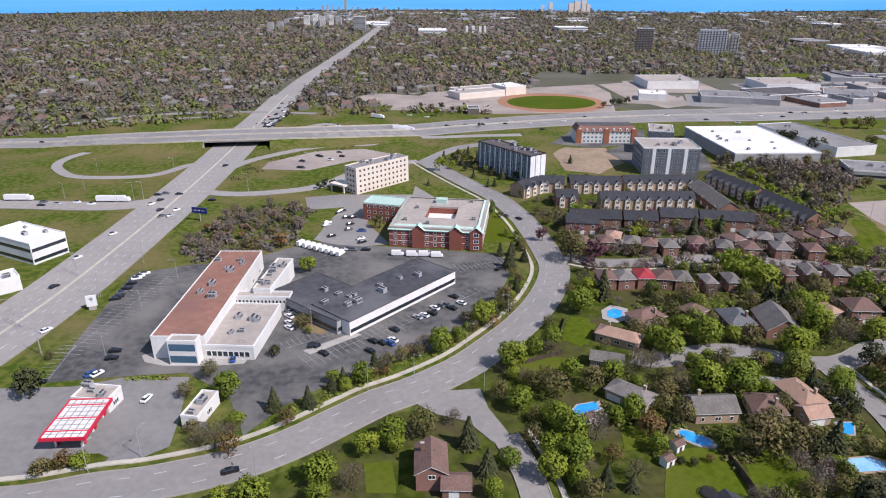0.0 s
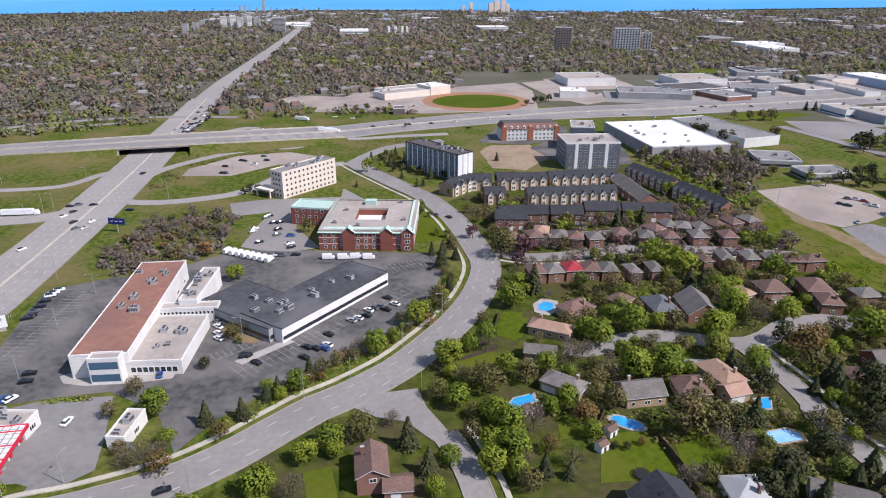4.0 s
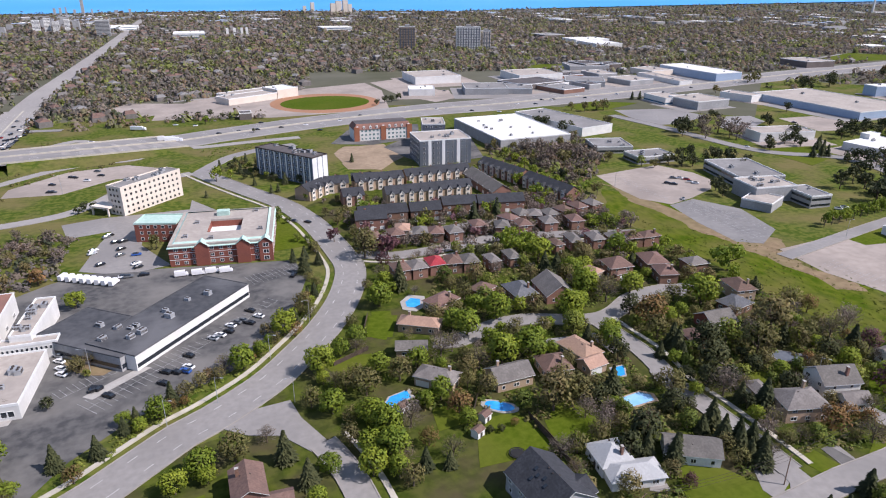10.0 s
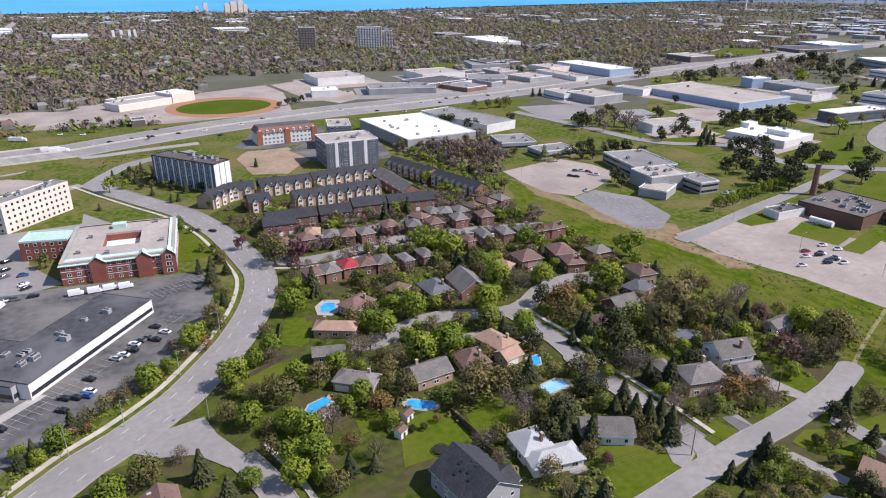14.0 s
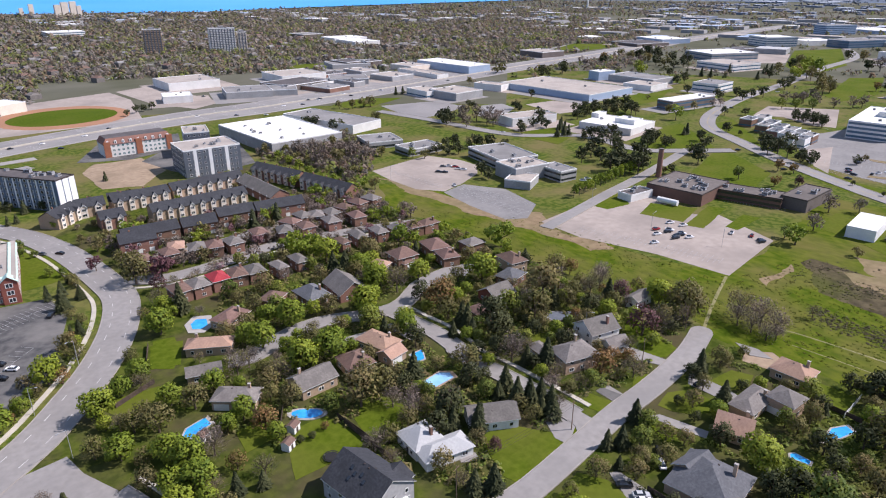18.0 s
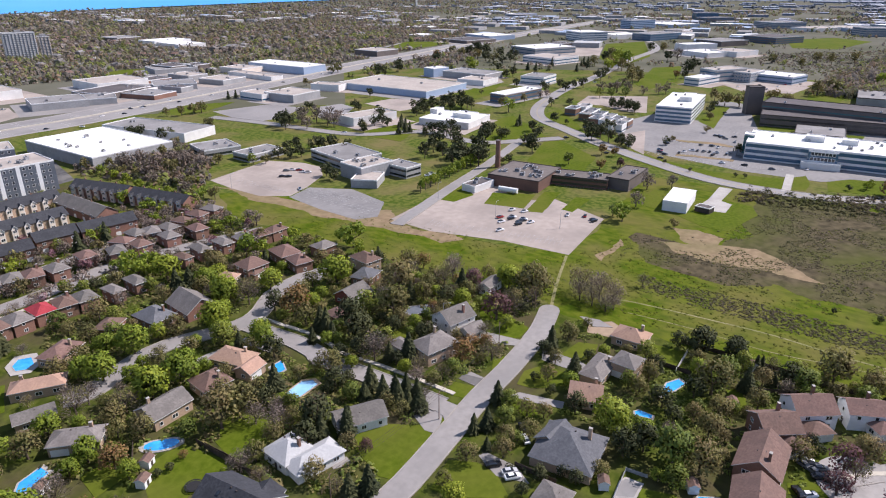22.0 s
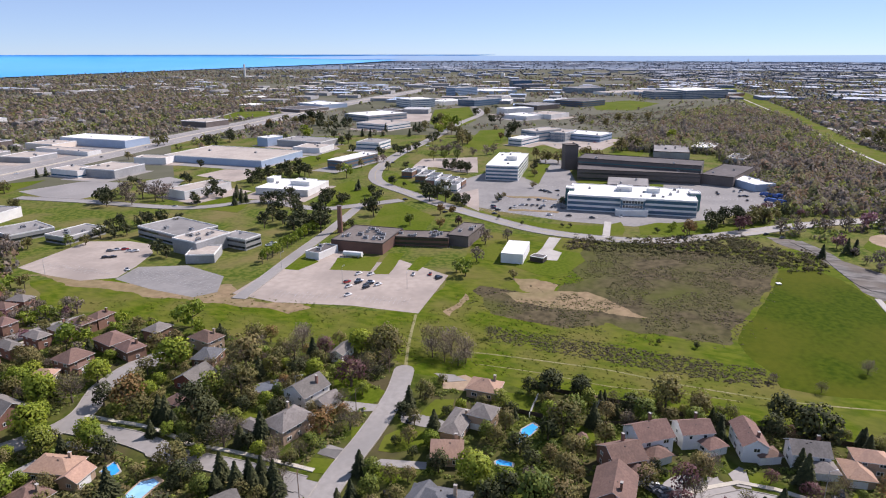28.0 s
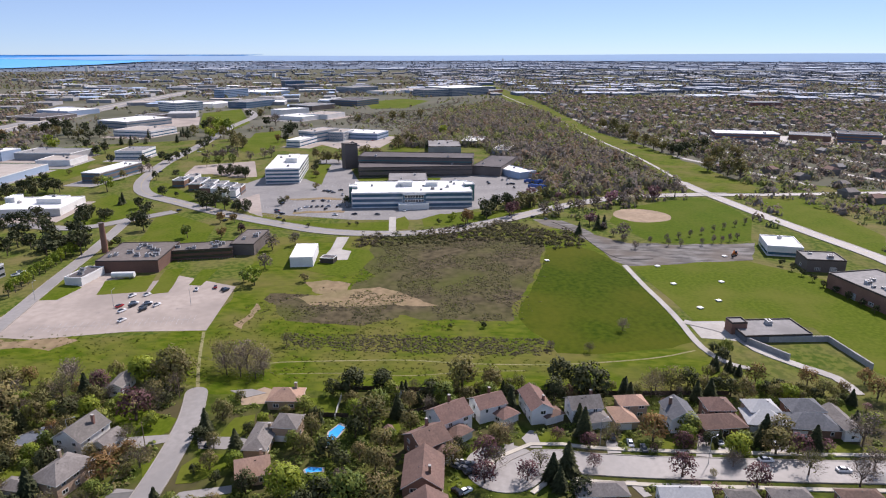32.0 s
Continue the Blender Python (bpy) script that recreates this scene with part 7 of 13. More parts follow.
# industrial and office buildings further off
block('industrial_building', 280.4, 841.0, 0.0, 62.1, 60.0, 9.0, 'stucco_white', 'roof_gravel', 'white flat-roofed industrial building', style='low', floors=2, units=3, hh=1.6, glass='glass_blue')
block('industrial_building', 309.9, 728.1, -16.1, 50.9, 45.0, 7.2, 'concrete_grey', 'roof_grey', 'grey flat-roofed industrial building', style='low', floors=1, units=3, hh=1.6, glass='glass_blue')
block('industrial_building', 347.6, 717.7, -24.2, 33.9, 40.0, 6.3, 'concrete_grey', 'roof_grey', 'grey flat-roofed industrial building', style='low', floors=1, units=2, hh=1.6, glass='glass_blue')
block('industrial_building', 382.1, 752.6, 13.3, 65.3, 50.0, 6.5, 'brick_dark', 'roof_dark', 'dark flat-roofed industrial building', style='low', floors=1, units=3, hh=1.6, glass='glass')
block('industrial_building', 454.7, 744.6, -27.4, 48.5, 45.0, 6.7, 'concrete_grey', 'roof_grey', 'grey flat-roofed industrial building', style='low', floors=1, units=3, hh=1.6, glass='glass_blue')
block('industrial_building', 413.9, 814.4, 0.0, 63.5, 60.0, 8.8, 'stucco_white', 'roof_gravel', 'white flat-roofed industrial building', style='low', floors=2, units=3, hh=1.6, glass='glass_blue')
block('industrial_building', 234.1, 739.0, -14.4, 29.8, 30.0, 7.0, 'stucco_white', 'roof_white', 'white flat-roofed industrial building', style='low', floors=1, units=2, hh=1.6, glass='glass_blue')
block('industrial_building', 793.4, 1307.4, 0.0, 83.0, 60.0, 8.0, 'stucco_white', 'roof_white', 'white flat-roofed industrial building', style='low', floors=2, units=3, hh=1.6, glass='glass_blue')
block('industrial_building', 544.0, 891.3, -15.3, 59.2, 50.0, 6.2, 'concrete_grey', 'roof_grey', 'grey flat-roofed industrial building', style='low', floors=1, units=3, hh=1.6, glass='glass_blue')
block('office_tower', 2287.4, 646.3, -55.7, 70.2, 40.0, 26.5, 'glass_blue', 'roof_dark', 'blue glass flat-roofed office tower', style='bands', floors=6, units=3, hh=1.6, glass='glass_blue')
block('office_building', 2004.8, 785.5, -86.8, 34.4, 30.0, 16.7, 'metal_blue', 'roof_grey', 'blue clad flat-roofed office building', style='bands', floors=4, units=2, hh=1.6, glass='glass_blue')
block('office_building', 1919.2, 136.9, -55.0, 94.0, 60.0, 18.9, 'concrete_grey', 'roof_grey', 'grey flat-roofed office building', style='bands', floors=4, units=3, hh=1.6, glass='glass_blue')
block('industrial_building', 976.8, -384.0, -99.3, 86.3, 40.0, 9.0, 'brick_brown', 'roof_white', 'brown brick flat-roofed industrial building', style='bands', floors=2, units=3, hh=1.6, glass='glass_blue')
block('industrial_building', 968.5, -472.1, -114.4, 52.7, 35.0, 8.0, 'brick_brown', 'roof_grey', 'brown brick flat-roofed industrial building', style='low', floors=2, units=3, hh=1.6, glass='glass_blue')
block('office_building', 950.3, -529.1, -112.6, 53.4, 40.0, 12.2, 'brick_brown', 'roof_dark', 'brown brick flat-roofed office building', style='bands', floors=3, units=3, hh=1.6, glass='glass_blue')
block('industrial_building', 1578.3, -653.8, -86.8, 71.1, 40.0, 10.3, 'brick_red', 'roof_grey', 'red brick flat-roofed industrial building', style='bands', floors=2, units=3, hh=1.6, glass='glass_blue')
block('office_building', 337.6, 1821.6, 0.0, 81.3, 60.0, 12.5, 'stucco_white', 'roof_white', 'white flat-roofed office building', style='bands', floors=3, units=3, hh=1.6, glass='glass_blue')
block('industrial_building', -26.9, 1751.3, 0.0, 70.7, 80.0, 10.7, 'stucco_white', 'roof_white', 'white flat-roofed industrial building', style='bands', floors=2, units=3, hh=1.6, glass='glass_blue')
block('industrial_building', -217.6, 2080.5, 34.7, 96.4, 60.0, 10.8, 'stucco_white', 'roof_white', 'white flat-roofed industrial building', style='bands', floors=2, units=3, hh=1.6, glass='glass_blue')
for x, y, rot, L, D, h, wall in ((377.6, 1276.6, -18, 31, 24, 42, 'brick_tan'), (488.0, 1235.0, -14, 46, 18, 42, 'stucco_white'), (523.0, 1228.0, -14, 16, 20, 34, 'stucco_beige')):
    tower = block('apartment_tower', x, y, rot, L, D, h, wall, 'roof_grey', 'tall pale apartment tower with dark balcony strips', style='bands', floors=14, units=2, hh=0.9, glass='glass')
    for i in range(int(L / 5)):
        part('balcony_strip', unit('panel_slate'), tower, 'dark recessed balcony strip', (-L / 2 + (i + 0.5) * L / int(L / 5), -D / 2 - 0.2, 0.5), 0, (1.7, 0.5, h - 1.5))
    part('lift_house', unit('concrete_grey'), tower, '', (0, 0, h), 0, (9, 7, 4))
block('apartment_tower', -222.3, 1844.5, 0.0, 30.2, 20, 37.1, 'concrete_grey', 'roof_grey', 'tall grey apartment tower block', style='bands', floors=12, units=2, hh=1.0, glass='glass')

for x, y, L, h in ((-392.0, 1986.3, 17, 33), (-368.0, 1995.0, 14, 36), (-346.0, 1980.0, 15, 30), (-322.0, 1990.0, 12, 34)):
    block('apartment_tower', x, y, 8, L, 18, h, 'stucco_white', 'roof_grey', 'pale far apartment tower', style='bands', floors=11, units=1, hh=1.0, glass='glass')

# ---- plants ----


def domed(me, cz, keep=0.45):
    """Turns the leaf normals partly outwards from the crown's middle, so that a crown is lit as a dome."""
    co = np.empty(len(me.vertices) * 3)
    me.vertices.foreach_get("co", co)
    co = co.reshape(-1, 3) - (0, 0, cz)
    flat = np.empty(len(me.polygons) * 3)
    me.polygons.foreach_get("normal", flat)
    flat = np.repeat(flat.reshape(-1, 3), [p.loop_total for p in me.polygons], 0)
    loop = np.empty(len(me.loops), np.int32)
    me.loops.foreach_get("vertex_index", loop)
    out = co[loop] / np.maximum(np.linalg.norm(co[loop], axis=1), 1e-6)[:, None]
    flat *= np.sign((flat * out).sum(1))[:, None] + 1e-6
    n = out * (1 - keep) + flat * keep
    n /= np.maximum(np.linalg.norm(n, axis=1), 1e-6)[:, None]
    me.normals_split_custom_set(n.tolist())
    return me


def clumps(s, rnd, centre, radius, n, size, mi=0, flat=0.8):
    """n small leaf sprays strewn through the outer part of a lump."""
    for _ in range(n):
        d = Vector((rnd.gauss(0, 1), rnd.gauss(0, 1), rnd.gauss(0, 1))).normalized()
        p = Vector(centre) + Vector((d.x, d.y, d.z * flat)) * radius * rnd.uniform(0.6, 1.02)
        nrm = (d + Vector((rnd.uniform(-0.8, 0.8), rnd.uniform(-0.8, 0.8), rnd.uniform(-0.3, 0.9)))).normalized()
        a = nrm.orthogonal().normalized()
        a = Matrix.Rotation(rnd.uniform(0, 6.28), 3, nrm) @ a
        b = nrm.cross(a)
        k = size * rnd.uniform(0.6, 1.3)
        q = [p - a * k, p - b * k * rnd.uniform(0.4, 0.8), p + a * k, p + b * k * rnd.uniform(0.4, 0.8)]
        s.face(q, mi)


def limbs(s, rnd, top, spread, n, r0):
    """A tapered trunk with limbs."""
    s.cone((0, 0, -0.05), (rnd.uniform(-0.03, 0.03), rnd.uniform(-0.03, 0.03), top), r0, r0 * 0.55, 7)
    ends = []
    for i in range(n):
        a = 6.28 * (i + rnd.random() * 0.6) / n
        z = top * rnd.uniform(0.6, 1.0)
        e = (spread * math.cos(a) * rnd.uniform(0.5, 0.9), spread * math.sin(a) * rnd.uniform(0.5, 0.9), top + rnd.uniform(0.1, 0.9))
        s.cone((0, 0, z), e, r0 * 0.42, r0 * 0.12, 5)
        ends.append(e)
    return ends


def leafy(seed, mat, lumps=18, per=42, size=0.13, tall=1.0, open_=0.0):
    """A domed crown: lumps of leaf sprays set evenly over an uneven dome, over a tapered trunk with limbs."""
    rnd = random.Random(seed)
    t = Shape()
    ends = limbs(t, rnd, 0.6, 0.7, 6, 0.075)
    c = Shape()
    for i in range(lumps):
        z = 1 - 1.62 * (i + 0.5) / lumps + rnd.uniform(-0.1, 0.1)
        a = 2.39996 * i + rnd.uniform(-0.35, 0.35)
        k = math.sqrt(max(0.02, 1 - min(1, z * z)))
        rr = rnd.uniform(0.5, 0.68)
        p = Vector((math.cos(a) * k * rr * 1.06, math.sin(a) * k * rr * 1.06, 1.02 + z * rr * tall * 1.05))
        clumps(c, rnd, p, rnd.uniform(0.30, 0.43), int(per * (1 - open_ * rnd.random())), size)
    return t, c, mat


def bare(seed, mat, leaves=280):
    """Branches and fine twigs with few young leaves."""
    rnd = random.Random(seed)
    t = Shape()
    ends = limbs(t, rnd, 0.7, 0.6, 7, 0.06)
    c = Shape()
    for i in range(520):
        d = Vector((rnd.gauss(0, 1), rnd.gauss(0, 1), rnd.gauss(0.7, 0.9))).normalized()
        a = Vector((0, 0, 0.75)) + d * rnd.uniform(0.25, 0.85)
        e = a + (d + Vector((rnd.uniform(-0.5, 0.5), rnd.uniform(-0.5, 0.5), rnd.uniform(0.1, 1.1)))).normalized() * rnd.uniform(0.15, 0.42)
        w = (e - a).cross(Vector((rnd.gauss(0, 1), rnd.gauss(0, 1), rnd.gauss(0, 1)))).normalized() * 0.0085
        c.face([a - w, a + w, e + w * 0.4, e - w * 0.4])
    for i in range(14):
        d = Vector((rnd.gauss(0, 1), rnd.gauss(0, 1), rnd.gauss(0.3, 0.9))).normalized()
        clumps(c, rnd, Vector((0, 0, 1.2)) + d * rnd.uniform(0.35, 0.75), 0.36, leaves // 14, 0.062, 1)
    return t, c, mat


def spruce(seed, mat):
    rnd = random.Random(seed)
    t = Shape()
    t.cone((0, 0, -0.05), (0, 0, 2.7), 0.07, 0.015, 6)
    c = Shape()
    tiers = 17
    for i in range(tiers):
        z = 0.22 + 2.55 * i / tiers
        r = (1 - i / tiers) ** 0.85 * rnd.uniform(0.85, 1.05) + 0.06
        n = max(5, int(15 * r) + 4)
        for k in range(n):
            a = 6.283 * (k + rnd.random() * 0.7) / n
            q = r * rnd.uniform(0.75, 1.15)
            d = Vector((math.cos(a), math.sin(a), 0))
            o = Vector((-d.y, d.x, 0)) * (0.10 + 0.10 * r)
            root, tip = Vector((0, 0, z + 0.22)), d * q + Vector((0, 0, z - 0.10 * r))
            mid = d * q * 0.55 + Vector((0, 0, z + 0.10))
            c.face([root, mid - o, tip, mid + o])
            c.face([mid - o * 1.2 + Vector((0, 0, -0.10)), tip, mid + o * 1.2 + Vector((0, 0, -0.06)), mid + Vector((0, 0, 0.08))])
    return t, c, mat


PLANTS = {}
KINDS = {
    "L": ("maple_tree", "lime-green spring maple in full young leaf", [leafy(s, ("leaf_lime",), 27, 47, 0.089) for s in (1, 2, 3, 4, 5)]),
    "G": ("broadleaf_tree", "dark green leafy yard tree", [leafy(s, ("leaf_green",), 21, 46, 0.090, 1.1) for s in (11, 12, 13)]),
    "O": ("budding_tree", "olive-brown budding tree with thin young leaves", [leafy(s, ("leaf_olive",), 23, 39, 0.080, 1.1, 0.25) for s in (21, 22, 23, 24)]),
    "R": ("copper_tree", "rust-orange budding tree in a yard", [leafy(s, ("leaf_rust",), 20, 40, 0.08, 1.0, 0.3) for s in (31, 32)]),
    "P": ("plum_tree", "dark maroon ornamental plum tree", [leafy(s, ("leaf_plum",), 18, 40, 0.08, 0.95, 0.3) for s in (41, 42)]),
    "K": ("blossom_tree", "pinkish blossoming ornamental tree", [leafy(s, ("leaf_pink",), 14, 26, 0.09, 0.95, 0.4) for s in (45, 46)]),
    "W": ("bare_tree", "leafless grey-brown tree with fine twigs", [bare(s, ("twigs", "leaf_olive" if s % 2 else "twigs")) for s in (51, 52, 53, 54)]),
    "S": ("spruce_tree", "tall dark conical spruce", [spruce(s, ("needles",)) for s in (61, 62, 63)]),
    "N": ("pine_tree", "dense dark green evergreen", [leafy(s, ("needles",), 20, 40, 0.095, 1.15) for s in (71, 72, 73)]),
}
TREES = []
FAR_FORMS = {}


def far_form(kind, seed):
    """A lighter form of a tree for distant ground: trunk and crown in one mesh."""
    rnd = random.Random(seed)
    s = Shape()
    mats = KINDS[kind][2][0][2]
    if kind == "S":
        s.cone((0, 0, -0.05), (0, 0, 2.4), 0.07, 0.02, 5)
        for i in range(9):
            r = (1 - i / 9) ** 0.85 + 0.06
            for k in range(max(5, int(9 * r))):
                a = 6.283 * (k + rnd.random()) / max(5, int(9 * r))
                d, z = Vector((math.cos(a), math.sin(a), 0)), 0.25 + 2.5 * i / 9
                o = Vector((-d.y, d.x, 0)) * (0.16 + 0.16 * r)
                s.face([Vector((0, 0, z + 0.4)), d * r * 0.55 - o + Vector((0, 0, z + 0.1)), d * r * rnd.uniform(0.8, 1.1) + Vector((0, 0, z - 0.1)), d * r * 0.55 + o + Vector((0, 0, z + 0.1))], 1)
    else:
        s.cone((0, 0, -0.05), (0, 0, 0.9), 0.07, 0.04, 5)
        thin = kind == "W"
        for i in range(9 if thin else 5):
            a, z = (0.7 if thin else 1.26) * i, rnd.uniform(1.3, 2.0) if thin else rnd.uniform(1.1, 1.7)
            s.cone((0, 0, 0.7), (0.75 * math.cos(a), 0.75 * math.sin(a), z), 0.035, 0.012, 4)
        for i in range(14):
            d = Vector((rnd.gauss(0, 1), rnd.gauss(0, 1), rnd.gauss(0.25, 0.9))).normalized()
            q = rnd.uniform(0.42, 0.72)
            clumps(s, rnd, (d.x * q * 1.05, d.y * q * 1.05, 1.1 + d.z * q), rnd.uniform(0.3, 0.46), 18 if thin else 22, 0.11 if thin else 0.14, 1)
    return s.mesh(KINDS[kind][0], "bark", mats[0])


def build_plants():
    for k, (name, label, forms) in KINDS.items():
        PLANTS[k] = []
        for t, c, mats in forms:
            PLANTS[k].append((name, label, t.mesh("trunk", "bark"), c.mesh("crown", *mats) if k in "SW" else domed(c.mesh("crown", *mats), 0.95)))


build_plants()
TREE_RND = random.Random(9)


def tree(kind, x, y, r, tall=1.0):
    """A tree of crown radius r standing at x, y."""
    k = H / (H - 1.1 * r)
    if any(math.hypot(x * k - a, y * k - b) < 0.8 * r + 3.0 or math.hypot(x - a, y - b) < r + 3.0 for a, b in POOLS):
        return None        # no tree close to a pool or hiding it from the camera
    if math.hypot(x, y) > 285:
        if kind not in FAR_FORMS:
            FAR_FORMS[kind] = [far_form(kind, 100 + i) for i in range(4)]
        ob = tagged(new(KINDS[kind][0], TREE_RND.choice(FAR_FORMS[kind])), KINDS[kind][1], "tree", "spruces" if kind == "S" else "trees")
        ob.location, ob.rotation_euler = (x, y, 0), (0, 0, TREE_RND.uniform(0, 6.28))
        ob.scale = (r, r, r * tall * TREE_RND.uniform(0.9, 1.1))
        TREES.append((x, y, r))
        return ob
    name, label, trunk, crown_me = TREE_RND.choice(PLANTS[kind])
    ob = thing(name, x, y, TREE_RND.uniform(0, 360), label, "tree", "spruces" if kind == "S" else "trees")
    k = TREE_RND.uniform(0.92, 1.08)
    ob.scale = (r * k, r / k, r * tall * TREE_RND.uniform(0.93, 1.1))
    part("trunk", trunk, ob)
    part("crown", crown_me, ob)
    TREES.append((x, y, r))
    return ob


def fits(x, y, gap):
    return all((x - a) ** 2 + (y - b) ** 2 > (gap + 0.6 * c) ** 2 for a, b, c in TREES)


def fill(pts, n, kinds, rmin, rmax, seed, tall=1.0):
    """n trees strewn over the free ground of an outline."""
    rnd = random.Random(seed)
    xs, ys = [p[0] for p in pts], [p[1] for p in pts]
    done = tries = 0
    while done < n and tries < n * 40:
        tries += 1
        x, y = rnd.uniform(min(xs), max(xs)), rnd.uniform(min(ys), max(ys))
        r = rnd.uniform(rmin, rmax)
        if bool(within(np.array(x), np.array(y), pts)) and bool(free(x, y)) and fits(x, y, r * 0.6):
            tree(rnd.choice(kinds), round(x, 1), round(y, 1), r, tall)
            done += 1


def many(name, mats, X, Y, R, Z, label, shape=0, seed=0, category="trees", spray=0):
    """Many small uneven clumps in one mesh: lumpy crowns for far woods and scrub."""
    rng = np.random.default_rng(seed)
    n = len(X)
    base = []
    for k in range(8):
        v = [(rng.uniform(-0.2, 0.2), rng.uniform(-0.2, 0.2), 1.0)]
        for zz, rr, off in ((0.84, 0.58, 0.0), (0.45, 0.98, 0.5), (0.02, 0.7, 0.0)):
            for i in range(5):
                a = 6.283 * (i + off + rng.uniform(-0.25, 0.25)) / 5
                q = rr * rng.uniform(0.6, 1.25)
                v.append((q * math.cos(a), q * math.sin(a), zz + rng.uniform(-0.2, 0.2)))
        base.append(v)
    base = np.array(base)
    F = [(0, 1 + i, 1 + (i + 1) % 5) for i in range(5)]
    F += [(1 + i, 6 + i, 1 + (i + 1) % 5) for i in range(5)] + [(1 + (i + 1) % 5, 6 + i, 6 + (i + 1) % 5) for i in range(5)]
    F += [(6 + i, 11 + (i + 1) % 5, 6 + (i + 1) % 5) for i in range(5)] + [(6 + i, 11 + i, 11 + (i + 1) % 5) for i in range(5)]
    if spray:
        base, F = [], []
        for k in range(10):
            v = []
            for i in range(spray):
                d = Vector((rng.normal(), rng.normal(), abs(rng.normal()) * 0.9 + 0.05)).normalized()
                p = Vector((d.x, d.y, d.z)) * rng.uniform(0.55, 0.95)
                nr = (d * 1.2 + Vector((rng.uniform(-0.35, 0.35), rng.uniform(-0.35, 0.35), rng.uniform(0.3, 1.0)))).normalized()
                a = nr.orthogonal().normalized()
                a = Matrix.Rotation(rng.uniform(0, 6.28), 3, nr) @ a
                b = nr.cross(a)
                e = rng.uniform(0.26, 0.46) * (10 / spray) ** 0.5
                v += [tuple(q) for q in (p - a * e, p - b * e * 0.7, p + a * e, p + b * e * 0.7)]
            base.append(v)
        base = np.array(base)
        for i in range(spray):
            F += [(4 * i, 4 * i + 1, 4 * i + 2), (4 * i, 4 * i + 2, 4 * i + 3)]
    nv = base.shape[1]
    F = np.array(F)
    pick = rng.integers(0, len(base), n)
    ang = rng.uniform(0, 6.283, n)
    ca, sa = np.cos(ang)[:, None], np.sin(ang)[:, None]
    B = base[pick]
    R, Zs = np.asarray(R)[:, None], np.asarray(Z)[:, None]
    V = np.stack([(B[:, :, 0] * ca - B[:, :, 1] * sa) * R, (B[:, :, 0] * sa + B[:, :, 1] * ca) * R, B[:, :, 2] * Zs], 2)
    d = np.hypot(X, Y)
    k = np.where(d < 2600, 1.0, (2600 + 2200 * (1 - np.exp(-(np.maximum(d, 2600) - 2600) / 2200))) / d)
    V *= k[:, None, None]
    V[:, :, 0] += (X * k)[:, None]
    V[:, :, 1] += (Y * k)[:, None]
    V[:, :, 2] += (H * (1 - k))[:, None]
    verts = V.reshape(-1, 3)
    faces = (F[None] + (np.arange(n) * nv)[:, None, None]).reshape(-1, 3)
    me = bpy.data.meshes.new(name)
    me.vertices.add(len(verts))
    me.vertices.foreach_set("co", verts.ravel())
    me.loops.add(faces.size)
    me.loops.foreach_set("vertex_index", faces.ravel().astype(np.int32))
    me.polygons.add(len(faces))
    me.polygons.foreach_set("loop_start", np.arange(0, faces.size, 3, dtype=np.int32))
    for m in mats:
        me.materials.append(MATS[m])
    me.update(calc_edges=True)
    if spray:
        out = B + np.array((0, 0, 0.25))
        out = np.stack([out[:, :, 0] * ca - out[:, :, 1] * sa, out[:, :, 0] * sa + out[:, :, 1] * ca, out[:, :, 2]], 2)
        out /= np.maximum(np.linalg.norm(out, axis=2), 1e-6)[:, :, None]
        me.normals_split_custom_set(out.reshape(-1, 3)[faces.ravel()].tolist())
    return tagged(new(name, me), label, category, kind="stuff")


def sector(rng, n, az0, az1, d0, d1):
    """n places spread evenly over a sector; bearings in degrees to the left of +y."""
    a = np.radians(az0 + (az1 - az0) * rng.random(n))
    d = np.sqrt(rng.uniform(d0 ** 2, d1 ** 2, n))
    return -d * np.sin(a), d * np.cos(a)


def patchy(X, Y, scale, low):
    v = np.array([noise.noise((x * scale, y * scale, 3.1)) for x, y in zip(X, Y)])
    return v > low


def far_houses(name, X, Y, mats, label, seed, size=(9, 14), height=(4, 7), roofs=True, category="houses", turn=0.2):
    """Many small far buildings in one mesh."""
    rnd = random.Random(seed)
    s = Shape()
    for x, y in zip(X, Y):
        L, D, h = rnd.uniform(*size), rnd.uniform(*size), rnd.uniform(*height)
        a = rnd.choice((turn, turn + 1.5708)) + rnd.uniform(-0.1, 0.1)
        ca, sa = math.cos(a), math.sin(a)
        P = [far(x + u * ca - v * sa, y + u * sa + v * ca, z) for z in (0, h) for u, v in ((-L / 2, -D / 2), (L / 2, -D / 2), (L / 2, D / 2), (-L / 2, D / 2))]
        for i in range(4):
            j = (i + 1) % 4
            s.face([P[i], P[j], P[4 + j], P[4 + i]], 0)
        mi = rnd.randrange(1, len(mats))
        if roofs:
            T = [far(x + u * ca, y + u * sa, h + 2.6) for u in (-L / 2 * 0.7, L / 2 * 0.7)]
            for f in ((P[4], P[5], T[1], T[0]), (P[6], P[7], T[0], T[1]), (P[5], P[6], T[1]), (P[7], P[4], T[0])):
                s.face(f, mi)
        else:
            s.face(P[4:], mi)
    tagged(new(name, s.mesh(name, *mats)), label, category, kind="stuff")


# ---- single buildings with a shape of their own ----


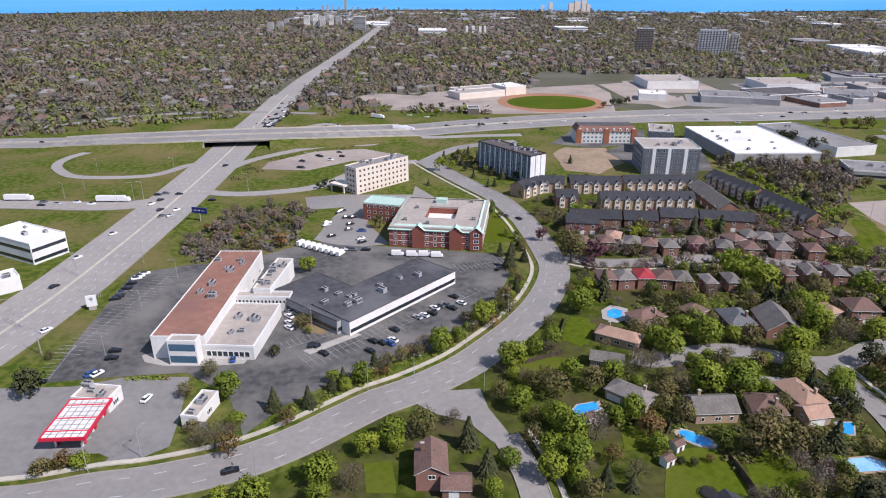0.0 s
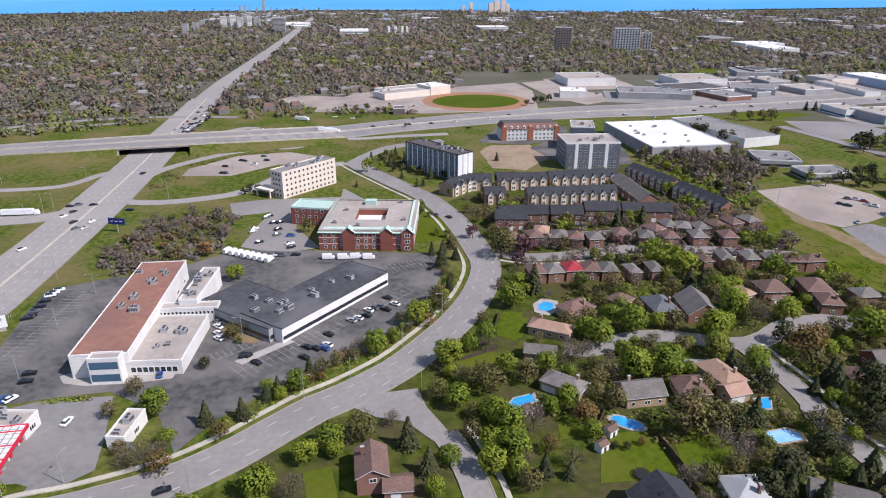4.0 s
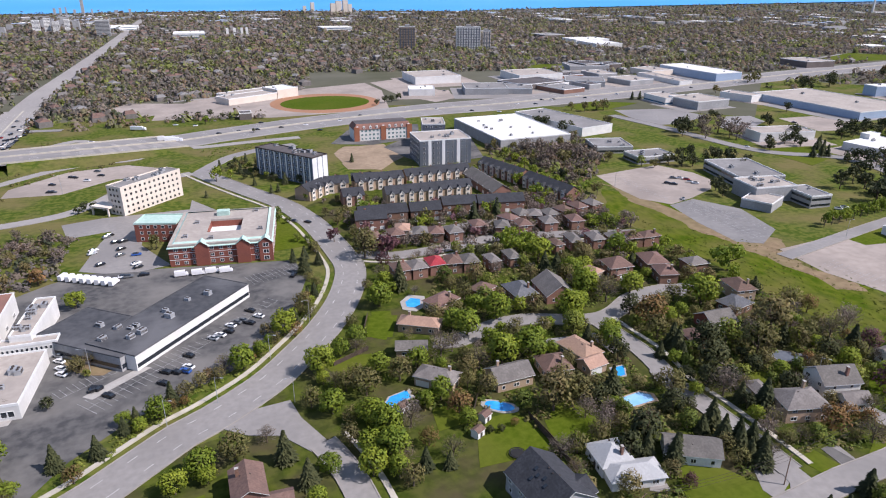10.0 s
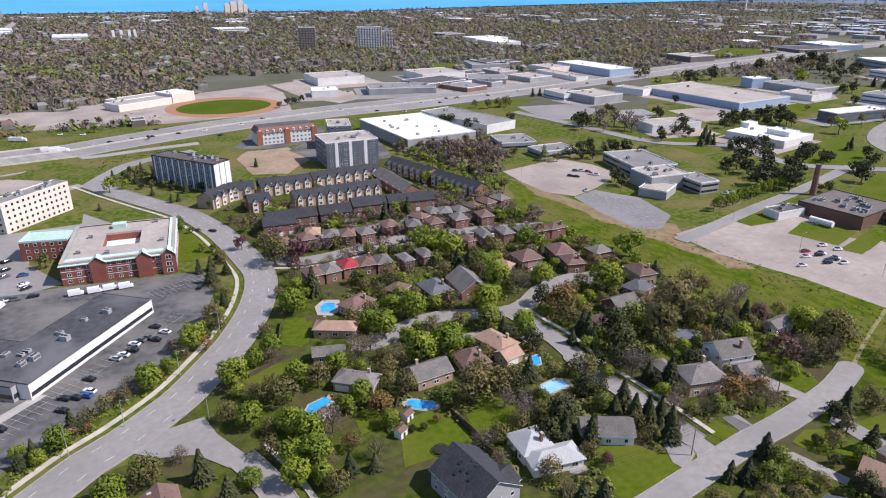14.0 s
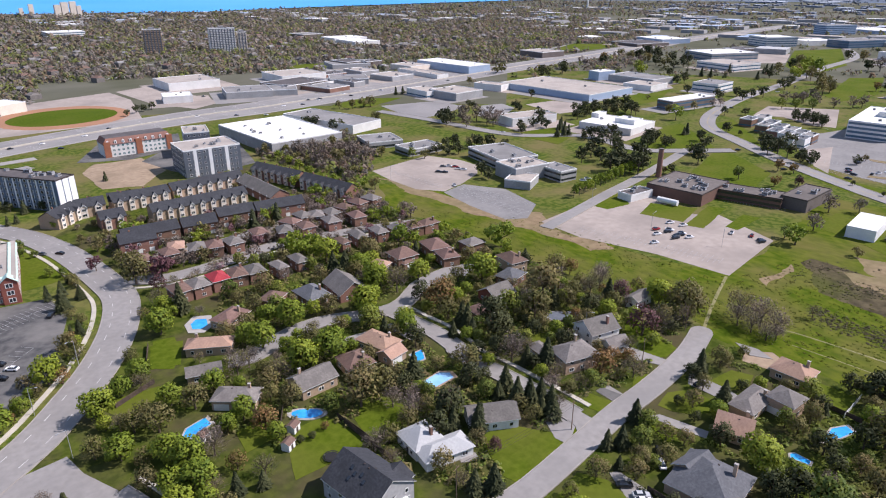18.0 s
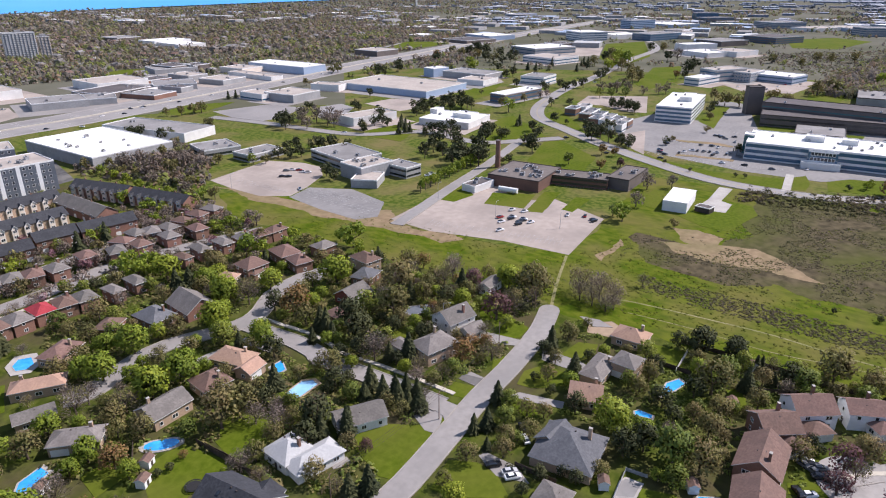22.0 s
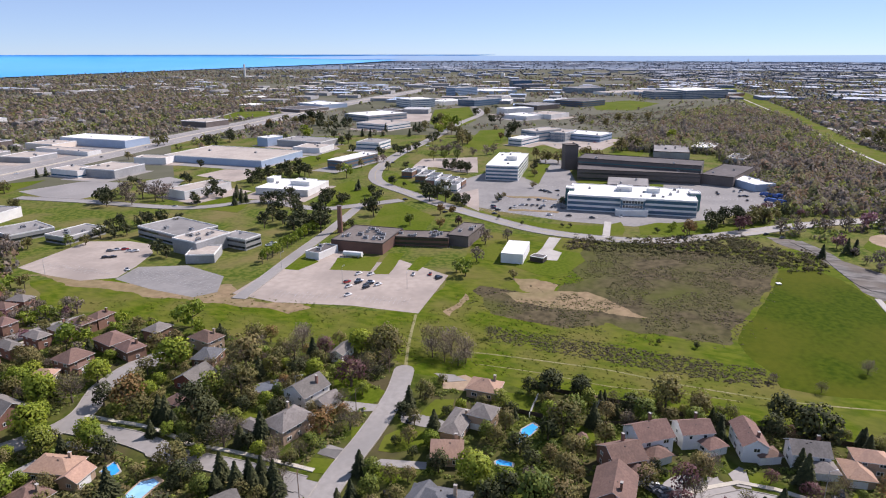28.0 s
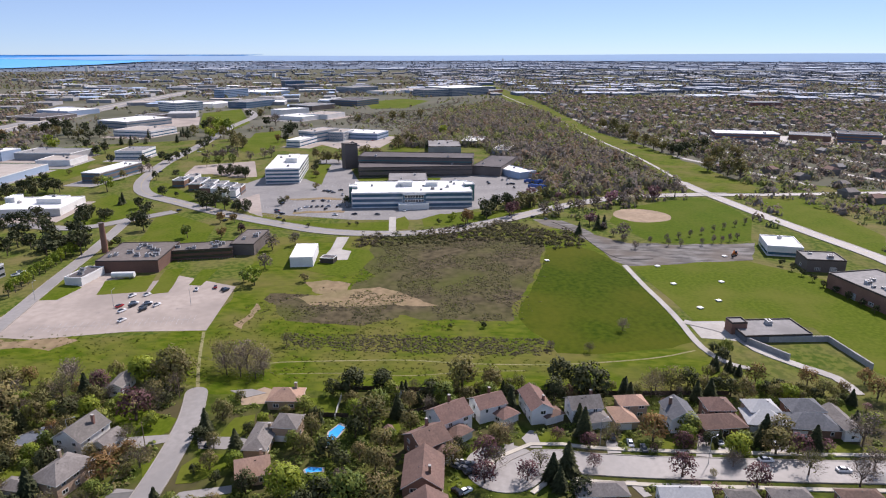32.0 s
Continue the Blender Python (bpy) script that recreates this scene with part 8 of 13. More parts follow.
def ring_roof(s, L, D, z0, z1, inset, over=0.4):
    """A sloping band round a box: from the eaves up to an inset edge."""
    o = [(-L / 2 - over, -D / 2 - over), (L / 2 + over, -D / 2 - over), (L / 2 + over, D / 2 + over), (-L / 2 - over, D / 2 + over)]
    n = [(-L / 2 + inset, -D / 2 + inset), (L / 2 - inset, -D / 2 + inset), (L / 2 - inset, D / 2 - inset), (-L / 2 + inset, D / 2 - inset)]
    for i in range(4):
        j = (i + 1) % 4
        s.face([(*o[i], z0), (*o[j], z0), (*n[j], z1), (*n[i], z1)])
        s.face([(*o[i], z0 - 0.25), (*o[j], z0 - 0.25), (*o[j], z0), (*o[i], z0)])
    return s


def courtyard_building(x, y, rot, L, D, h):
    """Three brick storeys round a court, a flat gravel roof edged by a sloping green metal band."""
    ob = thing("brick_office", x, y, rot, "red brick building with a pale green metal roof edge", "office building")
    mark_rect(x, y, rot, L, D)
    w = 15.0
    for nm, ox, oy, l, d in (("front", 0, -D / 2 + w / 2, L, w), ("back", 0, D / 2 - w / 2, L, w), ("left", -L / 2 + w / 2, 0, w, D - 2 * w), ("right", L / 2 - w / 2, 0, w, D - 2 * w)):
        s = Shape()
        s.prism([(-l / 2, -d / 2), (l / 2, -d / 2), (l / 2, d / 2), (-l / 2, d / 2)], -0.3, h)
        part("wall", s.mesh("wall", "brick_red"), ob, "", (ox, oy, 0))
        s = Shape()
        s.box(-l / 2 + 0.02, l / 2 - 0.02, -d / 2 + 0.02, d / 2 - 0.02, h, h + 0.9)
        part("roof", s.mesh("roof", "roof_gravel"), ob, "tan gravel roof", (ox, oy, 0))
    part("roof_edge", ring_roof(Shape(), L, D, h - 0.4, h + 1.5, 2.6, 0.6).mesh("roof_edge", "copper_green"), ob, "pale green metal roof edge")
    for k in range(4):
        windows(ob, L, D, k, 11 if k in (0, 2) else 10, 3, 0.9, h / 3, 1.7, 1.5, "trim_white", "glass", 2, 1.2)
    s = Shape()
    for z in (h / 3 - 0.1, 2 * h / 3 - 0.1):
        s.box(-L / 2 - 0.05, L / 2 + 0.05, -D / 2 - 0.05, D / 2 + 0.05, z, z + 0.25)
    part("stone_band", s.mesh("stone_band", "trim_white"), ob, "pale stone bands")
    for u in (-L * 0.18, L * 0.22, L * 0.44):
        s = Shape()
        s.prism([(-3, -1), (3, -1), (3, 1), (-3, 1)], 0, h)
        s.face([(-3, -1, h), (3, -1, h), (0, -1, h + 2.2)])
        part("gable_bay", s.mesh("gable_bay", "brick_red"), ob, "", (u, -D / 2 - 0.2, 0))
        s = Shape()
        s.face([(-3.5, -1.5, h - 0.3), (0, -1.5, h + 2.5), (0, 3.5, h + 2.5), (-3.5, 3.5, h - 0.3)][::-1])
        s.face([(3.5, -1.5, h - 0.3), (0, -1.5, h + 2.5), (0, 3.5, h + 2.5), (3.5, 3.5, h - 0.3)])
        part("gable_roof", s.mesh("gable_roof", "copper_green"), ob, "", (u, -D / 2 - 0.2, 0))
    for fl in range(3):
        part("window", pane_mesh("trim_white", "glass", 2), ob, "", (L * 0.44, -D / 2 - 1.22, 0.8 + fl * h / 3), 0, (2.6, 1, 1.9))
    s = Shape()
    s.box(-3, 3, -2, 2, h, h + 3.2)
    part("stair_head", s.mesh("stair_head", "copper_green"), ob, "green metal stair head", (-L * 0.05, D / 2 - 8, 0))
    for u, v in ((-0.3, 0.1), (0.38, -0.2), (-0.36, -0.3), (0.3, 0.38), (-0.1, -0.38)):
        part("rooftop_unit", unit_box_mesh(), ob, "", (u * L, v * D, h + 0.9), 0, (2.2, 1.8, 1.2))


def mansard_hotel(x, y, rot, L, D, h):
    ob = thing("mansard_hotel", x, y, rot, "white and brick hotel under a red mansard roof", "hotel")
    mark_rect(x, y, rot, L, D)
    s = Shape()
    s.prism([(-L / 2, -D / 2), (L / 2, -D / 2), (L / 2, D / 2), (-L / 2, D / 2)], -0.3, h)
    part("wall", s.mesh("wall", "stucco_white"), ob)
    part("roof_slope", ring_roof(Shape(), L, D, h, h + 4.2, 2.2).mesh("roof_slope", "roof_red"), ob, "red-brown mansard slope")
    s = Shape()
    s.box(-L / 2 + 2.2, L / 2 - 2.2, -D / 2 + 2.2, D / 2 - 2.2, h, h + 4.15)
    part("roof", s.mesh("roof", "roof_dark"), ob)
    for u in (-L * 0.46, 0, L * 0.46):
        s = Shape()
        s.prism([(-2.2, -0.6), (2.2, -0.6), (2.2, 0.4), (-2.2, 0.4)], 0, h + 2)
        part("brick_bay", s.mesh("brick_bay", "brick_orange"), ob, "orange brick bay", (u, -D / 2, 0))
    for i in range(9):
        u = -L / 2 + (i + 0.5) * L / 9
        s = Shape()
        s.prism([(-0.9, -1.4), (0.9, -1.4), (0.9, 1.0), (-0.9, 1.0)], h + 0.4, h + 2.3)
        s.face([(-0.9, -1.4, h + 2.3), (0.9, -1.4, h + 2.3), (0, -1.4, h + 3.1)])
        part("dormer", s.mesh("dormer", "trim_white"), ob, "white dormer", (u, -D / 2 + 1.2, 0))
        part("window", pane_mesh("trim_white", "glass", 1), ob, "", (u, -D / 2 - 0.2, h + 0.7), 0, (1.0, 1, 1.3))
    windows(ob, L, D, 0, 14, 3, 0.9, h / 3, 1.8, 1.8, "trim_white", "glass_green", 2)
    windows(ob, L, D, 1, 5, 3, 0.9, h / 3, 1.4, 1.6)


def fuel_canopy(x, y, rot, L, D, h):
    ob = thing("fuel_canopy", x, y, rot, "white fuel station canopy with a red edge", "canopy")
    s = Shape()
    s.box(-L / 2, L / 2, -D / 2, D / 2, h - 0.7, h - 0.05)
    part("deck", s.mesh("deck", "roof_white"), ob)
    for a, b, c, d in ((-L / 2 - 0.1, L / 2 + 0.1, -D / 2 - 0.1, -D / 2 + 0.35), (-L / 2 - 0.1, L / 2 + 0.1, D / 2 - 0.35, D / 2 + 0.1), (-L / 2 - 0.1, -L / 2 + 0.35, -D / 2 + 0.35, D / 2 - 0.35), (L / 2 - 0.35, L / 2 + 0.1, -D / 2 + 0.35, D / 2 - 0.35)):
        part("fascia", Shape().box(a, b, c, d, h - 0.85, h + 0.15).mesh("fascia", "sign_red"), ob, "red fascia board")
    for v in (-0.32, 0.0, 0.34):
        part("red_beam", Shape().box(-L / 2 + 0.36, L / 2 - 0.36, v * D - 0.2, v * D + 0.2, h - 0.05, h + 0.1).mesh("red_beam", "sign_red"), ob, "red roof beam")
    for i in range(1, 6):
        u = -L / 2 + i * L / 6
        part("grey_beam", Shape().box(u - 0.1, u + 0.1, -D / 2 + 0.36, D / 2 - 0.36, h - 0.05, h + 0.05).mesh("grey_beam", "roof_grey"), ob)
    for i in range(1, 9):
        v = -D / 2 + i * D / 9
        part("cross_seam", Shape().box(-L / 2 + 0.36, L / 2 - 0.36, v - 0.06, v + 0.06, h - 0.05, h + 0.02).mesh("cross_seam", "roof_grey"), ob)
    for u in (-0.3, 0.3):
        for v in (-0.35, 0.0, 0.35):
            part("column", unit("trim_white"), ob, "", (u * L, v * D, 0), 0, (0.4, 0.4, h - 0.7))
            part("pump", unit("sign_red"), ob, "red and white fuel pump", (u * L, v * D + 1.4, 0), 0, (0.6, 0.9, 1.7))


def stack(x, y, r, h):
    ob = thing("chimney_stack", x, y, 0, "tall brown brick chimney stack", "chimney")
    part("shaft", Shape().cone((0, 0, -0.2), (0, 0, h), r, r * 0.82, 14).mesh("shaft", "brick_brown"), ob)
    part("rim", Shape().cone((0, 0, h), (0, 0, h + 0.5), r * 0.95, r * 0.95, 14).mesh("rim", "brick_dark"), ob)


def hotel_porch(x, y, rot):
    ob = thing("hotel_porch", x, y, rot, "beige hotel entrance canopy on columns", "canopy")
    part("slab", Shape().box(-6, 6, -4.5, 4.5, 4.2, 5.2).mesh("slab", "stucco_beige"), ob)
    for u in (-5.2, 5.2):
        for v in (-3.8, 3.8):
            part("column", unit("stucco_beige"), ob, "", (u, v, 0), 0, (0.8, 0.8, 4.2))


# ---- gardens ----


POOLS = []


def storage_tank(x0, y0, x1, y1):
    """A white tank lying on two saddles."""
    L, cx, cy = math.hypot(x1 - x0, y1 - y0), (x0 + x1) / 2, (y0 + y1) / 2
    ob = thing("storage_tank", cx, cy, math.degrees(math.atan2(y1 - y0, x1 - x0)), "white horizontal storage tank beside the brick plant", "tank")
    s = Shape()
    s.cone((-L / 2, 0, 2.0), (L / 2, 0, 2.0), 1.6, 1.6, 16)
    part("shell", s.mesh("shell", "trim_white"), ob)
    for u in (-0.3, 0.3):
        part("saddle", unit("concrete_grey"), ob, "concrete saddle", (u * L, 0, 0), 0, (0.5, 2.4, 0.8))


def pool(pts, label="blue backyard swimming pool", water="pool_water", deck="concrete", grow=1.25):
    cx, cy = sum(p[0] for p in pts) / len(pts), sum(p[1] for p in pts) / len(pts)
    POOLS.append((cx, cy))
    ob = thing("swimming_pool", cx, cy, 0, label, "pool", "backyard pools")
    rel = [(x - cx, y - cy) for x, y in pts]
    if sum(a[0] * b[1] - b[0] * a[1] for a, b in zip(rel, rel[1:] + rel[:1])) < 0:
        rel = rel[::-1]
    part("deck", Shape().prism([(x * grow, y * grow) for x, y in rel], 0, 0.22).mesh("deck", deck), ob, "pale stone pool deck")
    part("water", Shape().prism(rel, 0.1, 0.25).mesh("water", water), ob, "clear blue pool water")
    part("coping", ring_strip(rel, 0.3).mesh("coping", "concrete"), ob)
    mark_poly([(x * grow + cx, y * grow + cy) for x, y in rel])


def ring_strip(rel, w):
    s = Shape()
    n = len(rel)
    out = [(x * (1 + w / max(1, math.hypot(x, y))), y * (1 + w / max(1, math.hypot(x, y)))) for x, y in rel]
    for i in range(n):
        j = (i + 1) % n
        s.face([(*rel[i], 0.3), (*out[i], 0.3), (*out[j], 0.3), (*rel[j], 0.3)][::-1])
        s.face([(*rel[i], 0.2), (*rel[j], 0.2), (*rel[j], 0.3), (*rel[i], 0.3)])
    return s


def kidney(cx, cy, a, b, rot, n=20):
    ca, sa = math.cos(radians(rot)), math.sin(radians(rot))
    out = []
    for i in range(n):
        q = 6.28319 * i / n
        r = 1 - 0.22 * math.exp(-((q - 1.6) / 0.6) ** 2)
        u, v = a * r * math.cos(q), b * r * math.sin(q)
        out.append((cx + u * ca - v * sa, cy + u * sa + v * ca))
    return out


def fence(a, b, mat="fence_dark", h=1.8, label="dark wooden board fence between yards", step=2.4):
    a, b = Vector(a), Vector(b)
    d = b - a
    n = max(1, round(d.length / step))
    ob = thing("fence", a.x, a.y, math.degrees(math.atan2(d.y, d.x)), label, "fence", "yard fences")
    w = d.length / n
    key = ("fence", mat, round(w, 2), h)
    if key not in UNIT:
        UNIT[key] = (Shape().box(0.06, w - 0.06, -0.025, 0.025, 0.08, h).mesh("panel", mat), Shape().box(-0.06, 0.06, -0.06, 0.06, 0, h + 0.1).mesh("post", mat))
    for i in range(n):
        part("panel", UNIT[key][0], ob, "", (i * w, 0, 0))
        part("post", UNIT[key][1], ob, "", (i * w, 0, 0))


def shed(x, y, rot, roof="shingle_brown"):
    ob = thing("garden_shed", x, y, rot, "small garden shed with a pitched roof", "shed", "garden sheds")
    part("wall", gable_wall(3, 2.6, 2.2, "gable", 0.8).mesh("wall", "siding_white"), ob)
    part("roof", roof_shape(3, 2.6, 2.2, "gable", 0.8, 0.25).mesh("roof", roof, "trim_white"), ob)
    part("door", unit("trim_dark"), ob, "", (0, -1.32, 0), 0, (0.9, 0.06, 1.8))


def trampoline(x, y):
    ob = thing("trampoline", x, y, 0, "round black trampoline on the lawn", "trampoline")
    part("bed", Shape().cone((0, 0, 0.8), (0, 0, 0.84), 1.9, 1.9, 24).mesh("bed", "rubber"), ob)
    part("pad", ring_strip([(2.1 * math.cos(6.2832 * i / 24), 2.1 * math.sin(6.2832 * i / 24)) for i in range(24)], 0.25).mesh("pad", "rubber"), ob, "", (0, 0, 0.6))
    for i in range(6):
        a = 6.2832 * i / 6
        part("leg", unit("metal_grey"), ob, "", (2.1 * math.cos(a), 2.1 * math.sin(a), 0), 0, (0.06, 0.06, 0.85))


# ---- vehicles ----
CARS = {}
COLOURS = {"w": ("white", "white"), "b": ("black", "black"), "s": ("silver", "silver"), "r": ("red", "dark red"), "u": ("blue", "blue"), "g": ("grey", "dark grey")}


def loft(sections, name, mat):
    """A body from cross-sections along x: (x, half width, bottom, top, top half width)."""
    s = Shape()
    rings = []
    for x, w, z0, z1, wt in sections:
        rings.append([(x, -w, z0), (x, -w, z0 + (z1 - z0) * 0.55), (x, -wt, z1), (x, wt, z1), (x, w, z0 + (z1 - z0) * 0.55), (x, w, z0)])
    k = 0
    for r in rings:
        s.v += r
    for a in range(len(rings) - 1):
        for i in range(6):
            j = (i + 1) % 6
            s.f.append((a * 6 + i, a * 6 + j, (a + 1) * 6 + j, (a + 1) * 6 + i))
            s.m.append(0)
    s.f += [tuple(range(6))[::-1], tuple((len(rings) - 1) * 6 + i for i in range(6))]
    s.m += [0, 0]
    return s.mesh(name, mat)


def car_parts(col):
    if col not in CARS:
        m = "car_" + COLOURS[col][0]
        body = loft([(-2.25, 0.78, 0.35, 0.80, 0.70), (-2.1, 0.88, 0.28, 0.95, 0.80), (-1.0, 0.91, 0.26, 0.98, 0.82), (0.9, 0.91, 0.26, 0.95, 0.82), (2.0, 0.86, 0.28, 0.82, 0.76), (2.25, 0.74, 0.36, 0.66, 0.66)], "body", m)
        glass = loft([(-1.85, 0.70, 0.92, 0.98, 0.68), (-1.25, 0.76, 0.92, 1.42, 0.60), (0.25, 0.76, 0.92, 1.43, 0.60), (1.05, 0.70, 0.92, 0.97, 0.68)], "windows", "glass")
        roof = loft([(-1.22, 0.58, 1.40, 1.46, 0.54), (0.24, 0.58, 1.41, 1.47, 0.54)], "roof", m)
        wheel = Shape()
        wheel.cone((0, -0.11, 0), (0, 0.11, 0), 0.33, 0.33, 12)
        CARS[col] = (body, glass, roof, wheel.mesh("wheel", "rubber"))
    return CARS[col]


def car(x, y, rot, col="b", size=1.0):
    near = math.hypot(x, y) < 260
    ob = thing("car", x, y, rot, COLOURS[col][1] + " car on the asphalt", "car", "cars", "", 0.2)
    body, glass, roof, wheel = car_parts(col)
    ob.scale = (size,) * 3
    part("body", body, ob)
    part("glasshouse", glass, ob, "dark car windows")
    if near:
        part("roof", roof, ob)
        for u, v in ((-1.35, -0.8), (-1.35, 0.8), (1.4, -0.8), (1.4, 0.8)):
            part("wheel", wheel, ob, "", (u, v, 0.33))


def truck(x, y, rot, length=14.0, col="w", top=3.7):
    ob = thing("truck", x, y, rot, "long %s box truck on the road" % COLOURS[col][1], "truck", "trucks", "", 0.2)
    part("box", Shape().box(-length / 2, length / 2 - 3, -1.25, 1.25, 0.9, top).mesh("box", "car_" + COLOURS[col][0]), ob)
    part("cab", loft([(length / 2 - 2.6, 1.15, 0.6, 3.0, 1.0), (length / 2 - 0.8, 1.15, 0.6, 2.9, 1.0), (length / 2 - 0.2, 1.1, 0.6, 1.7, 1.0)], "cab", "car_" + COLOURS[col][0]), ob)
    wheel = car_parts("b")[3]
    for u in (-length / 2 + 1.2, -length / 2 + 2.4, length / 2 - 1.6):
        for v in (-1.05, 1.05):
            part("wheel", wheel, ob, "", (u, v, 0.5), 0, (1.5, 1.5, 1.5))


def van(x, y, rot):
    ob = thing("van", x, y, rot, "white van parked at the lot's edge", "van", "vans", "", 0.2)
    part("body", loft([(-2.9, 0.95, 0.35, 2.5, 0.85), (1.5, 0.98, 0.35, 2.5, 0.85), (2.1, 0.95, 0.35, 1.5, 0.85), (2.8, 0.9, 0.35, 1.1, 0.8)], "body", "car_white"), ob)
    part("windscreen", Shape().box(1.55, 1.95, -0.8, 0.8, 1.55, 2.2).mesh("windscreen", "glass"), ob)
    for u in (-1.8, 1.9):
        for v in (-0.85, 0.85):
            part("wheel", car_parts("b")[3], ob, "", (u, v, 0.36))


# ---- street furniture ----
LAMP = {}


def street_lamp(x, y, rot, h=9.5):
    if not LAMP:
        LAMP["pole"] = Shape().cone((0, 0, 0), (0, 0, 1), 0.11, 0.07, 8).mesh("pole", "metal_grey")
        LAMP["arm"] = Shape().cone((0, 0, 0), (2.2, 0, 0.35), 0.05, 0.04, 6).mesh("arm", "metal_grey")
        LAMP["head"] = Shape().box(2.0, 2.8, -0.16, 0.16, 0.25, 0.42).mesh("head", "metal_grey")
    ob = thing("street_lamp", x, y, rot, "tall grey metal street lamp", "street lamp", "street lamps")
    part("pole", LAMP["pole"], ob, "", None, 0, (1, 1, h))
    part("arm", LAMP["arm"], ob, "", (0, 0, h - 0.3))
    part("head", LAMP["head"], ob, "", (0, 0, h - 0.3))


def utility_pole(x, y, rot, h=10.0):
    ob = thing("utility_pole", x, y, rot, "brown wooden utility pole with a crossarm", "utility pole", "utility poles")
    part("pole", Shape().cone((0, 0, -0.2), (0, 0, h), 0.16, 0.11, 8).mesh("pole", "wood"), ob)
    part("crossarm", Shape().box(-1.1, 1.1, -0.06, 0.06, h - 0.8, h - 0.65).mesh("crossarm", "wood"), ob)


def wires(a, b, h=9.4):
    """Three sagging wires between two poles."""
    a, b = Vector(a), Vector(b)
    d = (b - a).normalized()
    n = Vector((-d.y, d.x))
    ob = thing("power_line", a.x, a.y, 0, "thin sagging overhead wires", "wires")
    for o in (-0.9, 0.0, 0.9):
        s = Shape()
        for i in range(8):
            q = [a.lerp(b, t / 8) + n * o - a for t in (i, i + 1)]
            z = [h - 1.2 * 4 * (t / 8) * (1 - t / 8) for t in (i, i + 1)]
            s.cone((q[0].x, q[0].y, z[0]), (q[1].x, q[1].y, z[1]), 0.035, 0.035, 3)
        part("wire", s.mesh("wire", "trim_dark"), ob)


def billboard(x, y, rot):
    ob = thing("billboard", x, y, rot, "dark blue roadside billboard on a post", "billboard")
    part("panel", Shape().box(-4.5, 4.5, -0.25, 0.25, 4.5, 7.8).mesh("panel", "sign_blue"), ob)
    part("post", unit("metal_grey", "tube"), ob, "", (0, 0, 0), 0, (0.6, 0.6, 4.5))
    for i in range(3):
        part("text_bar", unit("trim_white"), ob, "", (-2.4 + i * 2.4, -0.27, 6.0), 0, (1.7, 0.04, 0.35))


def pylon_sign(x, y, rot):
    ob = thing("pylon_sign", x, y, rot, "white roadside pylon sign", "sign")
    part("panel", Shape().box(-1.9, 1.9, -0.3, 0.3, 1.6, 6.2).mesh("panel", "siding_white"), ob)
    part("base", unit("concrete"), ob, "", (0, 0, 0), 0, (2.6, 0.8, 1.6))
    part("sign_shape", Shape().cone((0, -0.34, 4.8), (0, -0.30, 4.8), 0.7, 0.7, 16).mesh("sign_shape", "metal_blue"), ob, "blue round sign shape")


def bushes(name, pts, n, r0, r1, mat, label, seed, flat=1.0):
    g2 = np.random.default_rng(seed)
    P = np.array(pts)
    x, y = g2.uniform(P[:, 0].min(), P[:, 0].max(), n * 8), g2.uniform(P[:, 1].min(), P[:, 1].max(), n * 8)
    soft = 5.0 if "brush" in name else 0.0
    ok = within(x + g2.normal(0, 1, len(x)) * soft, y + g2.normal(0, 1, len(y)) * soft, P) & (patchy(x, y, 0.05, -0.1) if "field" in name else True) & (free(x, y) if "yard" in name or "ramp" in name or "verge_scrub" in name else True)
    x, y = x[ok][:n], y[ok][:n]
    R = g2.uniform(r0, r1, len(x))
    many(name, (mat,), x, y, R, R * g2.uniform(0.6, 1.1, len(x)) * flat, label, 0, seed, "bushes", 6 if "field" in name or "strip" in name else 12)


def hedge_line(a, b, r, mat, label, seed):
    a, b = Vector(a), Vector(b)
    n = max(2, int((b - a).length / (r * 0.8)))
    g2 = np.random.default_rng(seed)
    t = np.linspace(0, 1, n)
    X, Y = a.x + (b.x - a.x) * t + g2.normal(0, 0.2, n), a.y + (b.y - a.y) * t + g2.normal(0, 0.2, n)
    many("hedge", (mat,), X, Y, np.full(n, r) * g2.uniform(0.8, 1.2, n), np.full(n, r * 1.3), label, 0, seed, "hedge", 14)


# ---- far landmarks ----


def far_tower(x, y, L, h, mat, label, name="far_tower"):
    ob = thing(name, 0, 0, 0, label, "tower")
    P = [far(x + u, y + v, z) for z in (0, h) for u, v in ((-L / 2, -L / 2), (L / 2, -L / 2), (L / 2, L / 2), (-L / 2, L / 2))]
    s = Shape()
    for i in range(4):
        j = (i + 1) % 4
        s.face([P[i], P[j], P[4 + j], P[4 + i]])
    s.face(P[4:])
    part("wall", s.mesh("wall", mat), ob)



